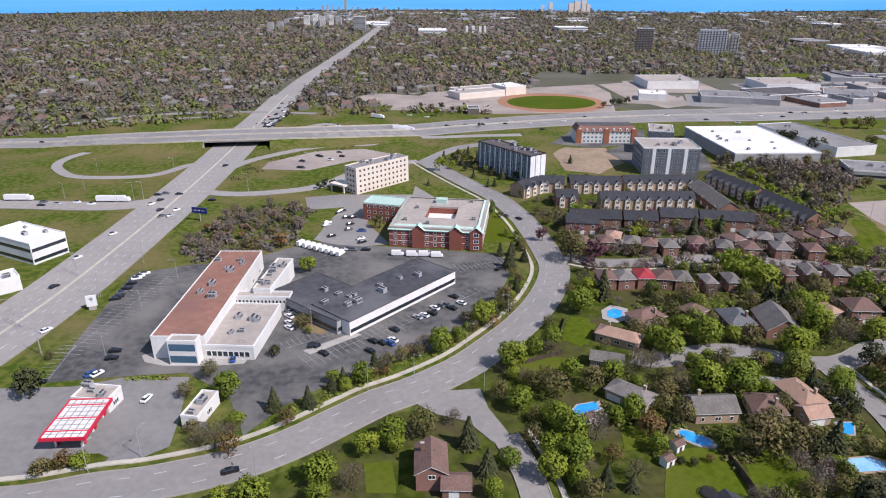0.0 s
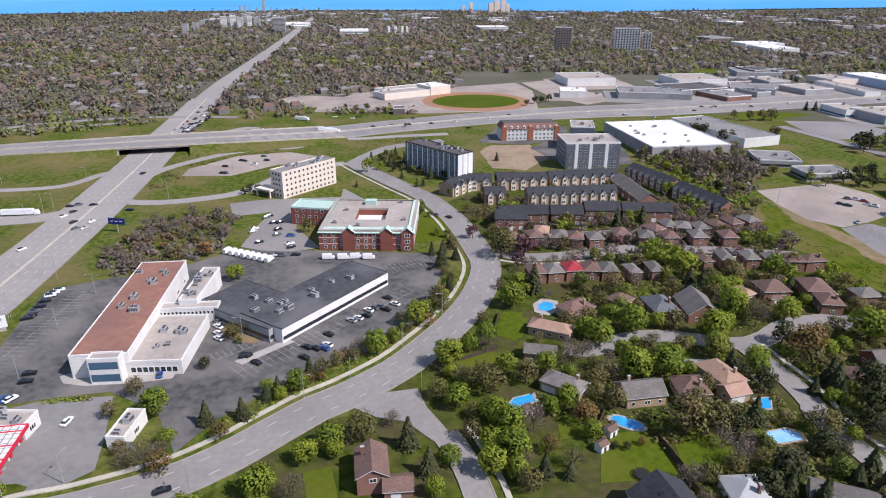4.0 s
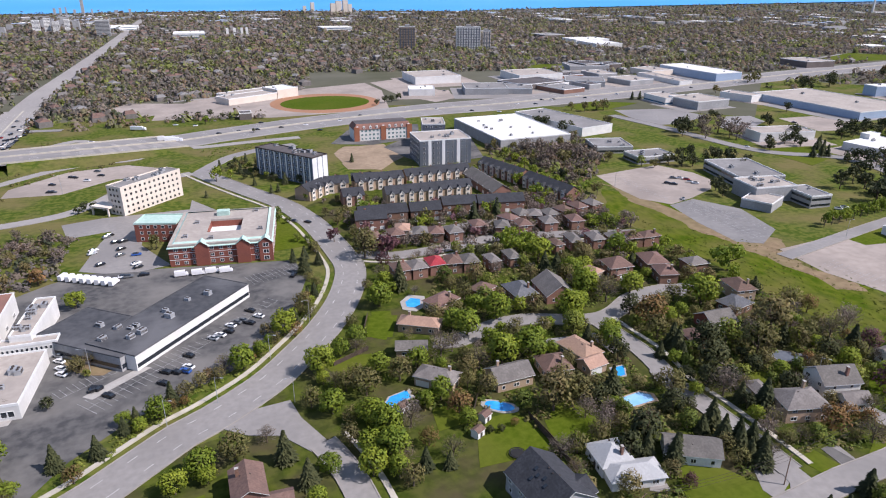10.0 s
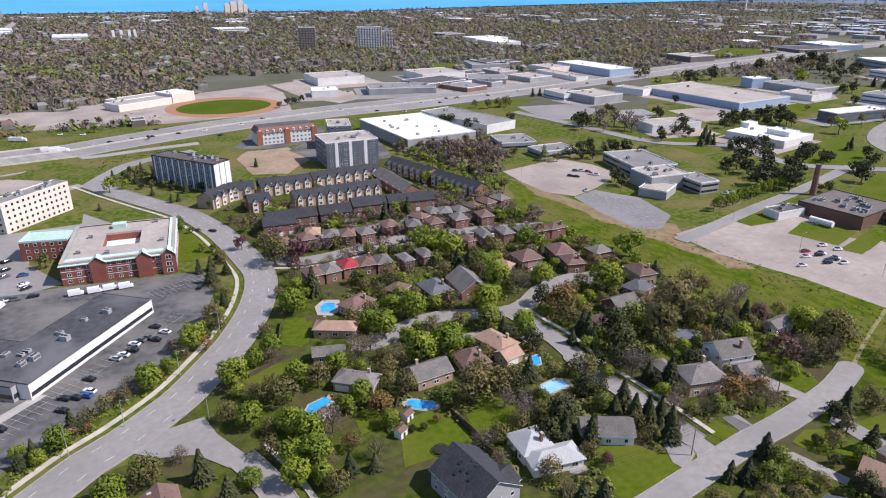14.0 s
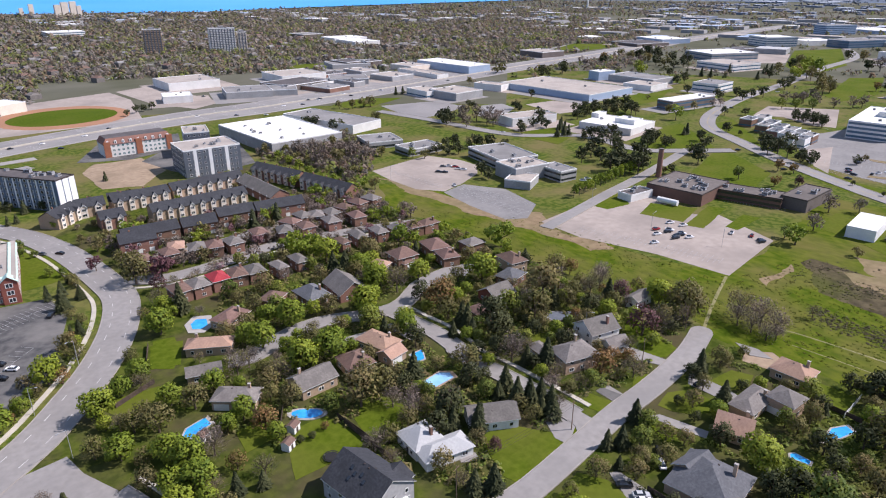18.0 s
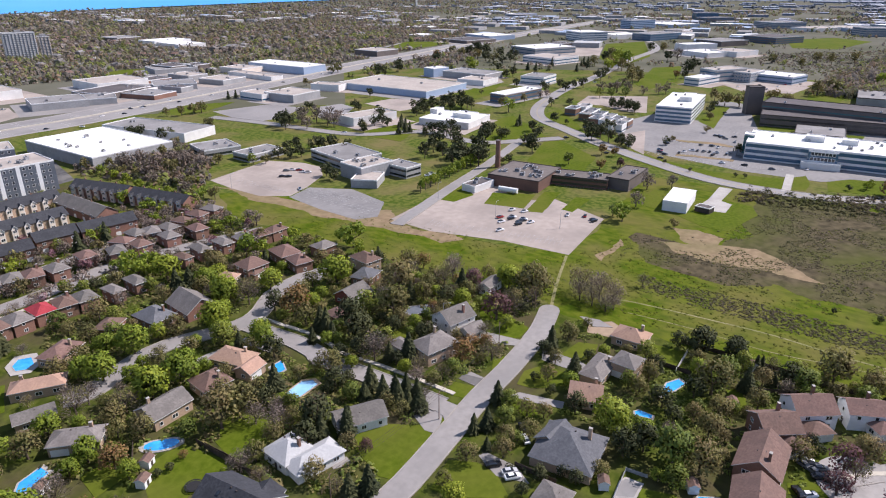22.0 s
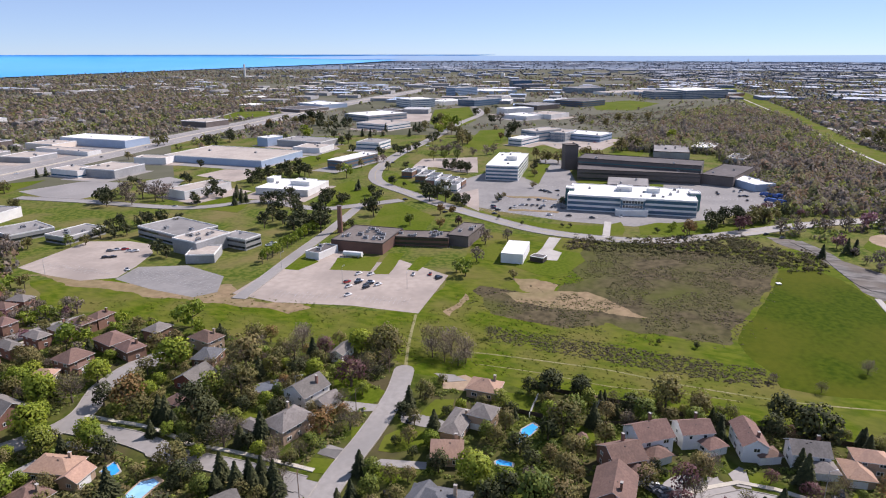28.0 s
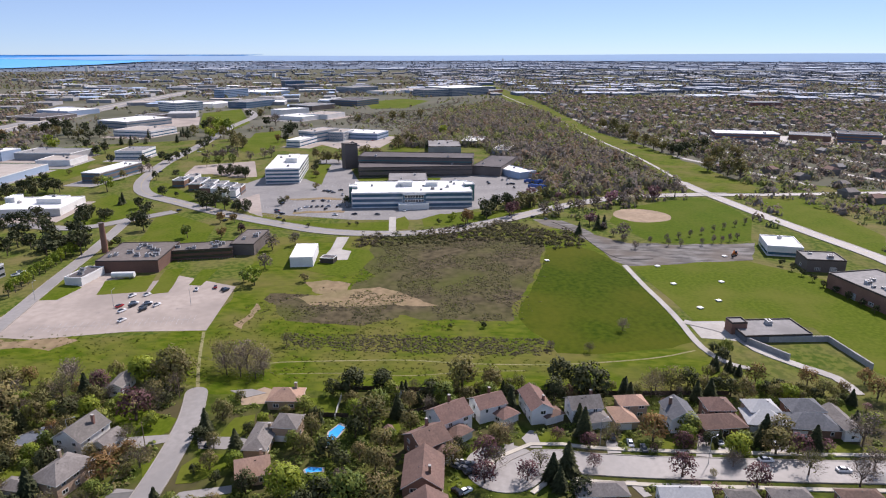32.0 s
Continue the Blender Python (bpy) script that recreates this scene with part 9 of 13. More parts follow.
def excavator(x, y, rot):
    ob = thing("excavator", x, y, rot, "orange tracked excavator on the rubble", "excavator")
    for v in (-1.2, 1.2):
        part("track", Shape().box(-2.0, 2.0, v - 0.35, v + 0.35, 0, 0.9).mesh("track", "rubber"), ob)
    part("house", loft([(-2.0, 1.2, 0.95, 2.0, 1.1), (0.6, 1.3, 0.95, 2.1, 1.2), (1.4, 1.2, 0.95, 1.7, 1.1)], "house", "machine_orange"), ob)
    part("cab", Shape().box(0.2, 1.5, 0.3, 1.3, 1.6, 3.0).mesh("cab", "glass"), ob)
    part("boom", Shape().cone((1.0, 0, 1.8), (4.5, 0, 4.4), 0.35, 0.28, 6).mesh("boom", "machine_orange"), ob)
    part("stick", Shape().cone((4.5, 0, 4.4), (6.8, 0, 1.6), 0.26, 0.2, 6).mesh("stick", "machine_orange"), ob)
    part("bucket", Shape().box(6.3, 7.4, -0.6, 0.6, 0.5, 1.7).mesh("bucket", "rubber"), ob)


def field_vent(x, y):
    ob = thing("field_vent", x, y, 20, "low white concrete vent cover on the field", "vent", "field vents")
    part("curb", Shape().box(-1.1, 1.1, -1.1, 1.1, 0, 0.5).mesh("curb", "concrete"), ob)
    part("cover", Shape().box(-1.25, 1.25, -1.25, 1.25, 0.5, 0.65).mesh("cover", "trim_white"), ob)


def end_panels(x, y, rot, L, D, h, us, face_=0, w=1.6):
    """Pale vertical panels on one face of a tall building, each its own piece of cladding."""
    ob = thing("cladding_panels", x, y, rot, "white vertical cladding panels on the hotel wall", "cladding")
    for u in us:
        px_, py_, pr = on_face(face_, u, L, D, 0.05)
        part("panel", unit("siding_white"), ob, "", (px_, py_, 0.4), pr, (w, 0.12, h - 0.6))


LAYER[0] = 0.07
courtyard_building(-0.6, 318.7, -7.8, 45.6, 48.0, 9.5)
block('brick_wing', -31.5, 340.5, -16.6, 20.7, 14.0, 9.4, 'brick_red', 'copper_green', 'red brick wing with a green metal roof', style='rows', floors=3, units=0, pitch=3.6, ww=1.6, hh=1.5, edge='copper_green')
mansard_hotel(131.6, 530, 0, 48.4, 20, 9.5)
fuel_canopy(-104.6, 154.1, 3.3, 12.2, 18.4, 5)
stack(377.8, 232.8, 1.9, 18.7)
hotel_porch(-62.9, 390.3, -36)
block('reservoir_house', 274.4, -129.3, -83.1, 30.1, 17.5, 3, 'panel_slate', 'roof_grey', 'low grey flat-roofed reservoir house with a dark rim', units=1, edge='trim_dark')
block('pump_hut', 275.6, -115.7, -83.1, 7, 6, 5.5, 'brick_brown', 'roof_grey', 'small brown brick pump hut', units=0, edge='trim_dark')
patch("plaza", "concrete", [(286.3, -97.5), (287.9, -114.9), (270.7, -119.6), (264.8, -116.2), (267.1, -107.7), (268.1, -98.6)], "pale paved yard beside the reservoir house")
# sunken ramp walls
block('retaining_wall', 266.3, -134.8, -85.4, 34.9, 0.8, 2.6, 'concrete_grey', 'concrete', 'grey concrete retaining wall of the ramp', units=0, parapet=0)
block('retaining_wall', 254.6, -154.2, -171.3, 26.5, 0.8, 2.6, 'concrete_grey', 'concrete', 'grey concrete retaining wall of the ramp', units=0, parapet=0)
block('retaining_wall', 256.6, -121.8, -145.8, 19.9, 0.8, 2.6, 'concrete_grey', 'concrete', 'grey concrete retaining wall of the ramp', units=0, parapet=0)

# pools and gardens
pool([(39.1, 163.8), (41.3, 166.8), (47.3, 168.5), (47.6, 164.6), (38.8, 161.4)])
pool(kidney(71.8, 151.2, 4.7, 2.5, -38), 'blue kidney-shaped backyard pool', 'pool_water', 'concrete', 1.3)
pool([(108.4, 142.1), (107.8, 140.0), (108.6, 137.2), (118.2, 137.9), (118.9, 140.8), (116.2, 143.2)], water='pool_shallow', deck='brick_tan')
pool([(64.4, 228.1), (67.4, 230.9), (70.8, 228.9), (69.5, 224.0), (66.5, 222.1), (63.8, 224.0)], label='round blue backyard pool with a pale deck', grow=1.7)
pool([(177.3, 47.1), (185.6, 47.9), (190.2, 45.6), (188.7, 43.2), (183.3, 44.5)])
pool([(165.2, 50.6), (166.6, 49.7), (166.5, 45.7), (164.7, 45.4), (163.7, 49.8)], label='narrow blue pool beside a deck')
pool([(139.4, 24.6), (140.8, 24.5), (143.1, 20.6), (139.8, 19.7), (136.9, 23.8)])
pool([(172.7, 148.3), (177.7, 148.2), (184.9, 142.6), (182.3, 138.5), (172.8, 143.0)], water='panel_slate', label='dark covered backyard pool', deck='fence_dark')
pool([(115.6, 158.0), (120.7, 158.1), (117.9, 153.0), (114.3, 152.8)], label='small turquoise backyard pool')
pool([(134.2, 42.3), (136.0, 41.7), (136.4, 37.8), (130.9, 37.5), (128.4, 41.4)], label='grey covered garden pool', water='roof_grey')
patch("lawn", "lawn", [(60.7, 140.5), (69.8, 141.2), (76.6, 140.5), (76.7, 128.4), (55.8, 127.8)], "mown green backyard lawn")
patch("lawn", "lawn", [(81.1, 140.5), (95.6, 141.2), (95.9, 132.5), (89.2, 128.4), (79.7, 129.5)], "mown green backyard lawn")
patch("lawn", "lawn", [(47.4, 221.6), (58.6, 219.0), (52.7, 202.5), (43.3, 205.9)], "mown green backyard lawn")
patch("lawn", "lawn", [(49.2, 224.8), (56.7, 223.5), (55.0, 209.5), (49.7, 201.3), (45.6, 204.8)], "mown green backyard lawn")
patch("lawn", "lawn", [(24.1, 193.6), (42.5, 194.7), (43.4, 187.4), (28.6, 183.5)], "mown green backyard lawn")
patch("lawn", "lawn", [(86.4, 145.4), (92.4, 147.3), (99.3, 138.2), (96.5, 132.8), (86.8, 134.4), (82.8, 140.5)], "mown green backyard lawn")
patch("lawn", "lawn", [(66.2, 146.7), (75.6, 146.5), (78.3, 133.0), (77.8, 126.9), (68.0, 128.3), (60.8, 139.4)], "mown green backyard lawn")
patch("lawn", "lawn", [(109.7, 112.7), (113.5, 111.1), (121.9, 98.2), (120.0, 93.0), (100.2, 88.5), (98.5, 94.3), (103.8, 108.5)], "mown green backyard lawn")
patch("lawn", "lawn", [(138.3, 103.1), (145.2, 104.1), (147.6, 95.5), (140.7, 94.7)], "mown green backyard lawn")
patch("lawn", "lawn", [(192.1, 124.4), (197.5, 118.6), (191.1, 101.6), (182.7, 101.1), (176.1, 111.1)], "mown green backyard lawn")
patch("lawn", "lawn", [(156.9, 86.3), (164.9, 88.3), (172.1, 84.7), (170.4, 72.8), (161.1, 76.6), (157.7, 81.9)], "mown green backyard lawn")
patch("lawn", "lawn", [(180.3, 83.8), (192.4, 81.9), (195.3, 75.5), (187.3, 73.3), (179.6, 77.2)], "mown green backyard lawn")
patch("lawn", "lawn", [(126.1, 100.3), (129.7, 99.2), (128.0, 93.2), (125.6, 92.6)], "mown green backyard lawn")
patch("lawn", "lawn", [(148.9, 85.3), (152.9, 79.3), (148.6, 73.5), (143.5, 75.2)], "mown green backyard lawn")
patch("lawn", "lawn", [(102.3, 81.0), (114.6, 83.6), (118.5, 76.6), (117.0, 69.5), (111.8, 62.4), (103.3, 74.6)], "mown green backyard lawn")
patch("lawn", "lawn", [(161.2, 6.8), (164.6, 4.1), (163.3, -0.9), (160.4, -2.0), (157.3, 3.8)], "mown green backyard lawn")
patch("lawn", "lawn", [(205.9, 65.7), (207.0, 59.9), (208.3, 49.5), (195.9, 46.8), (193.2, 52.7)], "mown green backyard lawn")
patch("lawn", "lawn", [(196.7, 32.9), (194.3, 26.1), (185.1, 24.0), (182.9, 28.9)], "mown green backyard lawn")
patch("lawn", "lawn", [(135.2, 37.4), (138.0, 28.8), (134.7, 26.9), (129.3, 35.2)], "mown green backyard lawn")
patch("lawn", "lawn", [(203.1, 131.0), (196.2, 118.3), (191.6, 104.3), (180.0, 101.6), (180.8, 116.8)], "mown green backyard lawn")
patch("lawn", "lawn", [(165.3, 101.4), (171.2, 97.4), (162.9, 95.1), (157.5, 96.6)], "mown green backyard lawn")
patch("lawn", "lawn", [(160.0, 7.6), (164.9, -0.3), (158.0, -0.3), (155.8, 6.6)], "mown green backyard lawn")
patch("lawn", "lawn", [(189.3, -20.8), (190.4, -27.3), (182.5, -26.4), (181.5, -21.1)], "mown green backyard lawn")
patch("lawn", "lawn", [(187.5, -60.8), (189.4, -66.6), (181.6, -63.5), (179.8, -57.1)], "mown green backyard lawn")
patch("lawn", "lawn", [(183.7, -47.7), (190.2, -51.7), (190.0, -48.1), (183.6, -45.1)], "mown green backyard lawn")
patch("lawn", "lawn", [(17.6, 198.0), (31.2, 195.8), (41.4, 194.7), (42.7, 189.5), (28.1, 188.4)], "mown green backyard lawn")
patch("lawn", "lawn", [(184.2, -111.0), (188.4, -118.2), (186.8, -130.0), (182.2, -127.4), (181.3, -110.3)], "mown green backyard lawn")
patch("lawn", "lawn", [(-21.9, 140.5), (-14.0, 141.8), (-11.5, 129.5), (-19.8, 129.5)], "mown green backyard lawn")
patch("lawn", "lawn", [(51.6, 157.5), (60.8, 155.9), (60.1, 147.2), (50.5, 145.9)], "mown green backyard lawn")
patch("lawn", "lawn", [(160.3, 142.0), (163.2, 138.9), (164.8, 134.0), (155.5, 133.5), (155.2, 138.3)], "mown green backyard lawn")
patch("lawn", "lawn", [(94.5, 144.0), (97.7, 140.6), (97.7, 139.2), (93.2, 135.1)], "mown green backyard lawn")
patch("driveway", "road_grey", [(126.3, 107.3), (131.5, 105.6), (129.7, 96.2), (121.5, 92.0), (120.6, 96.1)], "pale worn driveway", "driveway")
patch("driveway", "road_grey", [(176.4, 114.9), (179.1, 113.1), (181.9, 97.9), (177.6, 98.2), (173.4, 106.6)], "pale worn driveway", "driveway")
patch("driveway", "road_grey", [(148.0, 103.4), (153.8, 103.4), (153.3, 95.3), (147.9, 95.1)], "pale worn driveway", "driveway")
patch("driveway", "road_grey", [(181.1, 90.7), (181.2, 76.7), (180.1, 72.5), (174.6, 73.6), (174.3, 87.1)], "pale worn driveway", "driveway")
patch("driveway", "road_grey", [(150.3, 84.9), (153.2, 83.6), (157.0, 69.9), (153.6, 68.8), (150.3, 80.1)], "pale worn driveway", "driveway")
patch("driveway", "road_grey", [(111.9, 114.8), (116.8, 110.2), (121.9, 114.0), (115.9, 115.8)], "pale worn driveway", "driveway")
patch("driveway", "road_grey", [(120.9, 77.6), (123.3, 76.5), (123.2, 67.0), (119.7, 61.0), (117.0, 69.5)], "pale worn driveway", "driveway")
patch("driveway", "road_grey", [(103.9, 182.9), (113.4, 181.7), (114.2, 175.8), (108.7, 175.5), (103.2, 178.4)], "pale worn driveway", "driveway")
patch("driveway", "road_grey", [(181.4, 206.5), (186.7, 201.6), (174.5, 195.2), (167.9, 202.2)], "pale worn driveway", "driveway")
patch("driveway", "road_grey", [(95.4, 109.3), (99.0, 106.2), (98.1, 102.9), (93.3, 105.5)], "pale worn driveway", "driveway")
patch("driveway", "road_grey", [(185.8, -15.2), (190.8, -18.2), (190.0, -20.0), (180.7, -21.4), (180.5, -17.5)], "pale worn driveway", "driveway")
patch("driveway", "road_grey", [(180.1, -9.3), (183.3, -12.4), (177.3, -13.0), (171.5, -11.5), (171.5, -9.8)], "pale worn driveway", "driveway")
patch("driveway", "road_grey", [(186.5, -42.2), (185.9, -45.6), (179.2, -45.9), (178.9, -41.6)], "pale worn driveway", "driveway")
patch("driveway", "road_grey", [(189.8, -72.8), (189.9, -75.5), (178.5, -73.5), (179.0, -68.6)], "pale worn driveway", "driveway")
patch("driveway", "road_grey", [(183.8, -77.0), (184.9, -82.5), (181.1, -81.1), (180.1, -76.5)], "pale worn driveway", "driveway")
patch("driveway", "road_grey", [(186.4, -95.0), (186.6, -100.2), (182.1, -98.2), (181.7, -92.2)], "pale worn driveway", "driveway")
patch("driveway", "road_grey", [(211.0, 90.6), (212.7, 83.1), (210.1, 76.6), (206.4, 83.0)], "pale worn driveway", "driveway")
patch("driveway", "road_grey", [(104.2, 179.6), (110.5, 181.5), (115.5, 178.7), (106.9, 174.1)], "pale worn driveway", "driveway")
patch("driveway", "road_grey", [(120.3, 179.6), (123.4, 181.5), (124.8, 167.1), (121.9, 165.5)], "pale worn driveway", "driveway")
patch("driveway", "road_grey", [(165.4, -44.3), (165.6, -47.1), (159.0, -50.2), (158.2, -47.8)], "pale worn driveway", "driveway")
patch("bare_plot", "dry_grass", [(201.1, 131.0), (207.1, 130.1), (210.8, 119.5), (204.0, 114.1), (199.7, 122.1)], "bare sandy building plot")
patch("black_drive", "asphalt", [(148.0, 103.4), (151.2, 103.7), (153.0, 95.8), (148.3, 95.4)], "fresh black asphalt driveway", "driveway")
fence((78.4, 140.5), (79.5, 128.2))
fence((78.0, 144.0), (78.8, 124.2))
fence((78.8, 124.2), (79.6, 117.6))
fence((28.3, 190.5), (41.7, 196.9))
fence((43.7, 211.9), (47.3, 222.1))
fence((60.1, 145.9), (67.1, 157.5))
fence((123.0, 67.4), (123.4, 55.3))
fence((195.1, 57.7), (195.0, 43.3))
fence((193.9, 47.8), (208.7, 48.5), mat='trim_white', label='white board fence across a lawn')
fence((214.0, 52.7), (214.8, 17.0))
fence((214.8, 17.0), (214.3, -12.1))
fence((214.3, -12.1), (215.6, -49.2))
fence((215.6, -49.2), (218.0, -92.5))
fence((196.9, 25.7), (208.0, 2.0))
fence((57.7, 178.7), (61.7, 172.6))
fence((190.2, -80.9), (192.1, -85.1))
fence((127.0, 41.3), (139.1, 42.9), mat='metal_grey', h=1.2, label='grey wire fence round a garden pool')
fence((139.1, 42.9), (139.8, 37.2), mat='metal_grey', h=1.2, label='grey wire fence round a garden pool')
trampoline(67.3, 129.2)
shed(64.9, 146.5, 30)
shed(60.2, 140.5, 30)
shed(43.3, 159.0, 30)
shed(210.9, 27.7, 30)
shed(130.0, 45.3, 30)
shed(185.5, 27.8, 30)
shed(142.3, 26.6, 30)
excavator(393.7, -158.5, 150)
field_vent(375.7, -41.6)
field_vent(368.3, -105.1)
field_vent(337.8, -105.9)
field_vent(313.9, -121.6)
field_vent(342.4, -132.8)
field_vent(303.4, -109.2)
field_vent(390.1, -151.2)
storage_tank(330.6, 202.1, 332.1, 190.0)
end_panels(45.6, 430.0, -54.0, 52.7, 13.8, 18, [-24.0, -18.7, -13.4, -8.1, -2.8, 2.5, 7.8, 13.1, 18.4, 23.7], 0, 1.0)
end_panels(45.6, 430.0, -54.0, 52.7, 13.8, 18, [-4.6, 0, 4.6], 1, 4.0)
end_panels(154.0, 439, -3.5, 37.7, 25, 18, [-12, -2, 9], 0, 2.2)

# trees, place by place
tree('N', -129.2, 171.8, 5.4)
tree('L', -67.3, 171.1, 4.8)
tree('L', -60.2, 156.5, 3.0)
tree('O', -76.3, 182.1, 3.4)
tree('O', -80.4, 171.4, 3.1)
tree('W', -63.4, 147.0, 4.8)
tree('O', -72.1, 153.5, 2.5)
tree('S', -51.1, 164.6, 2.8)
tree('S', -41.0, 166.3, 2.8)
tree('R', -45.6, 157.4, 3.0)
tree('W', -69.7, 196.5, 2.9)
tree('R', -100.9, 139.1, 2.9)
tree('L', -96.6, 139.1, 2.8)
tree('O', -105.2, 135.9, 2.9)
tree('L', -47.1, 124.0, 5.1)
tree('L', -54.9, 125.0, 3.1)
tree('O', -52.7, 214.1, 3.1)
tree('O', -134.8, 193.1, 1.9)
tree('W', -68.0, 147.7, 3.4)
tree('R', -58.7, 144.4, 3.8)
tree('W', -60.1, 151.4, 2.9)
tree('L', -60.6, 266.8, 4.1)
tree('L', -31.8, 133.8, 4.8)
tree('L', -31.0, 126.2, 3.4)
tree('W', -23.1, 130.8, 4.3)
tree('L', -14.4, 149.5, 4.6)
tree('L', -20.8, 144.6, 3.7)
tree('L', -12.9, 145.9, 2.8)
tree('O', -5.8, 152.3, 4.7)
tree('W', 3.1, 157.5, 2.9)
tree('S', 7.1, 147.5, 3.5)
tree('S', 11.8, 136.4, 3.0)
tree('L', 17.7, 139.0, 3.4)
tree('L', 12.6, 128.5, 3.0)
tree('L', 23.0, 164.6, 4.5)
tree('O', 17.5, 169.7, 3.5)
tree('O', 34.8, 170.5, 5.1)
tree('L', 23.2, 187.3, 5.4)
tree('L', 31.6, 196.3, 3.6)
tree('L', 38.7, 201.5, 4.4)
tree('O', 39.7, 215.4, 3.0)
tree('L', 53.6, 228.2, 5.7)
tree('L', 60.4, 244.5, 4.1)
tree('O', 52.4, 244.7, 2.7)
tree('L', 15.2, 217.8, 5.4)
tree('O', 9.0, 218.0, 3.0)
tree('R', 18.8, 215.5, 3.0)
tree('L', -0.8, 198.9, 5.1)
tree('L', 5.6, 205.8, 2.9)
tree('W', -6.6, 200.1, 3.4)
tree('O', -14.3, 191.9, 3.1)
tree('O', -18.4, 187.3, 3.3)
tree('L', -26.2, 179.0, 4.0)
tree('L', -31.0, 174.9, 2.6)
tree('S', -35.1, 174.6, 2.2)
tree('S', 30.1, 271.2, 3.6)
tree('O', 24.2, 235.7, 3.9)
tree('O', 30.7, 261.2, 2.8)
tree('S', 37.8, 278.8, 2.5)
tree('L', 33.3, 155.2, 5.3)
tree('L', 36.0, 149.4, 5.2)
tree('L', 29.7, 143.9, 4.1)
tree('L', 35.0, 139.3, 5.4)
tree('L', 28.2, 134.4, 4.4)
tree('O', 25.0, 148.7, 3.7)
tree('O', 27.3, 159.0, 2.9)
tree('L', 34.6, 131.9, 3.5)
tree('O', 37.0, 127.3, 3.5)
tree('O', 46.9, 174.8, 4.7)
tree('P', 64.4, 264.3, 4.3)
tree('O', 59.5, 278.4, 7.5)
tree('P', 70.3, 278.6, 6.1)
tree('O', 26.2, 228.6, 3.2)
tree('O', 32.9, 254.4, 2.8)
tree('S', 32.4, 285.8, 2.8)
tree('O', 63.7, 231.2, 3.9)
tree('O', 41.4, 167.0, 5.1)
tree('L', 54.4, 179.4, 4.3)
tree('W', 69.1, 186.0, 4.5)
tree('L', 78.3, 195.0, 5.8)
tree('L', 93.5, 202.5, 6.1)
tree('L', 87.6, 209.9, 4.4)
tree('O', 110.1, 203.7, 4.4)
tree('W', 73.8, 172.7, 4.8)
tree('L', 82.3, 172.5, 6.0)
tree('L', 93.1, 173.1, 6.7)
tree('G', 115.1, 182.4, 4.8)
tree('L', 127.5, 200.0, 4.5)
tree('L', 140.2, 228.5, 5.0)
tree('L', 134.3, 247.5, 6.7)
tree('L', 126.4, 256.1, 6.0)
tree('O', 151.0, 235.5, 5.2)
tree('L', 169.4, 239.2, 6.2)
tree('L', 122.8, 169.4, 4.7)
tree('L', 135.8, 208.7, 6.0)
tree('O', 97.9, 234.8, 5.5)
tree('L', 102.2, 271.5, 3.1)
tree('O', 86.3, 143.8, 6.9)
tree('O', 92.7, 143.7, 6.0)
tree('G', 77.9, 147.6, 3.5)
tree('W', 43.3, 150.7, 5.2)
tree('L', 36.3, 144.5, 3.7)
tree('N', 42.8, 158.9, 3.9)
tree('R', 45.8, 141.1, 3.2)
tree('R', 59.0, 152.0, 4.4)
tree('S', 41.9, 132.1, 2.6)
tree('S', 48.3, 130.6, 2.1)
tree('O', 105.5, 150.6, 5.3)
tree('S', 114.0, 146.0, 3.6)
tree('S', 111.3, 148.7, 2.9)
tree('O', 122.3, 152.0, 4.4)
tree('W', 93.6, 137.5, 4.0)
tree('W', 101.0, 136.3, 3.0)
tree('N', 143.9, 189.0, 4.5)
tree('O', 101.9, 163.3, 3.3)
tree('L', 155.1, 205.0, 5.5)
tree('O', 95.1, 155.3, 4.2)
tree('W', 37.1, 135.5, 3.6)
tree('W', 50.5, 134.2, 3.6)
tree('N', 64.0, 140.5, 1.4)
tree('N', 67.3, 139.8, 1.4)
tree('R', 72.2, 141.1, 1.5)
tree('W', 97.3, 193.1, 3.0)
tree('W', 65.9, 193.3, 2.9)
tree('L', 118.2, 187.1, 4.3)
tree('L', 126.0, 175.6, 4.2)
tree('O', 105.2, 187.2, 3.6)
tree('L', 120.9, 194.9, 6.3)
tree('L', 138.3, 213.9, 5.5)
tree('L', 132.8, 256.6, 6.8)
tree('L', 127.8, 264.4, 6.2)
tree('R', 146.5, 179.3, 6.9)
tree('L', 176.2, 187.1, 7.5)
tree('O', 153.2, 239.8, 5.3)
tree('W', 141.4, 201.6, 6.0)
tree('W', 108.5, 268.7, 4.6)
tree('L', 174.5, 234.5, 4.6)
tree('W', 63.9, 182.9, 5.5)
tree('S', 108.0, 145.9, 3.6)
tree('S', 144.5, 163.6, 3.6)
tree('L', 138.0, 153.9, 2.9)
tree('O', 124.6, 138.5, 5.3)
tree('W', 95.5, 130.0, 4.4)
tree('N', 102.7, 121.8, 5.3)
tree('N', 95.2, 117.9, 4.2)
tree('S', 100.2, 116.8, 2.9)
tree('O', 70.5, 158.3, 4.1)
tree('O', 121.8, 185.2, 2.2)
tree('L', 109.6, 190.5, 2.4)
tree('O', 142.5, 169.9, 4.9)
tree('O', 185.3, 160.1, 9.0)
tree('O', 167.6, 148.0, 6.7)
tree('O', 193.2, 151.1, 4.6)
tree('W', 200.7, 148.1, 5.4)
tree('P', 207.6, 137.8, 4.7)
tree('L', 219.4, 128.7, 4.8)
tree('O', 219.6, 116.1, 7.3)
tree('W', 207.9, 109.6, 5.1)
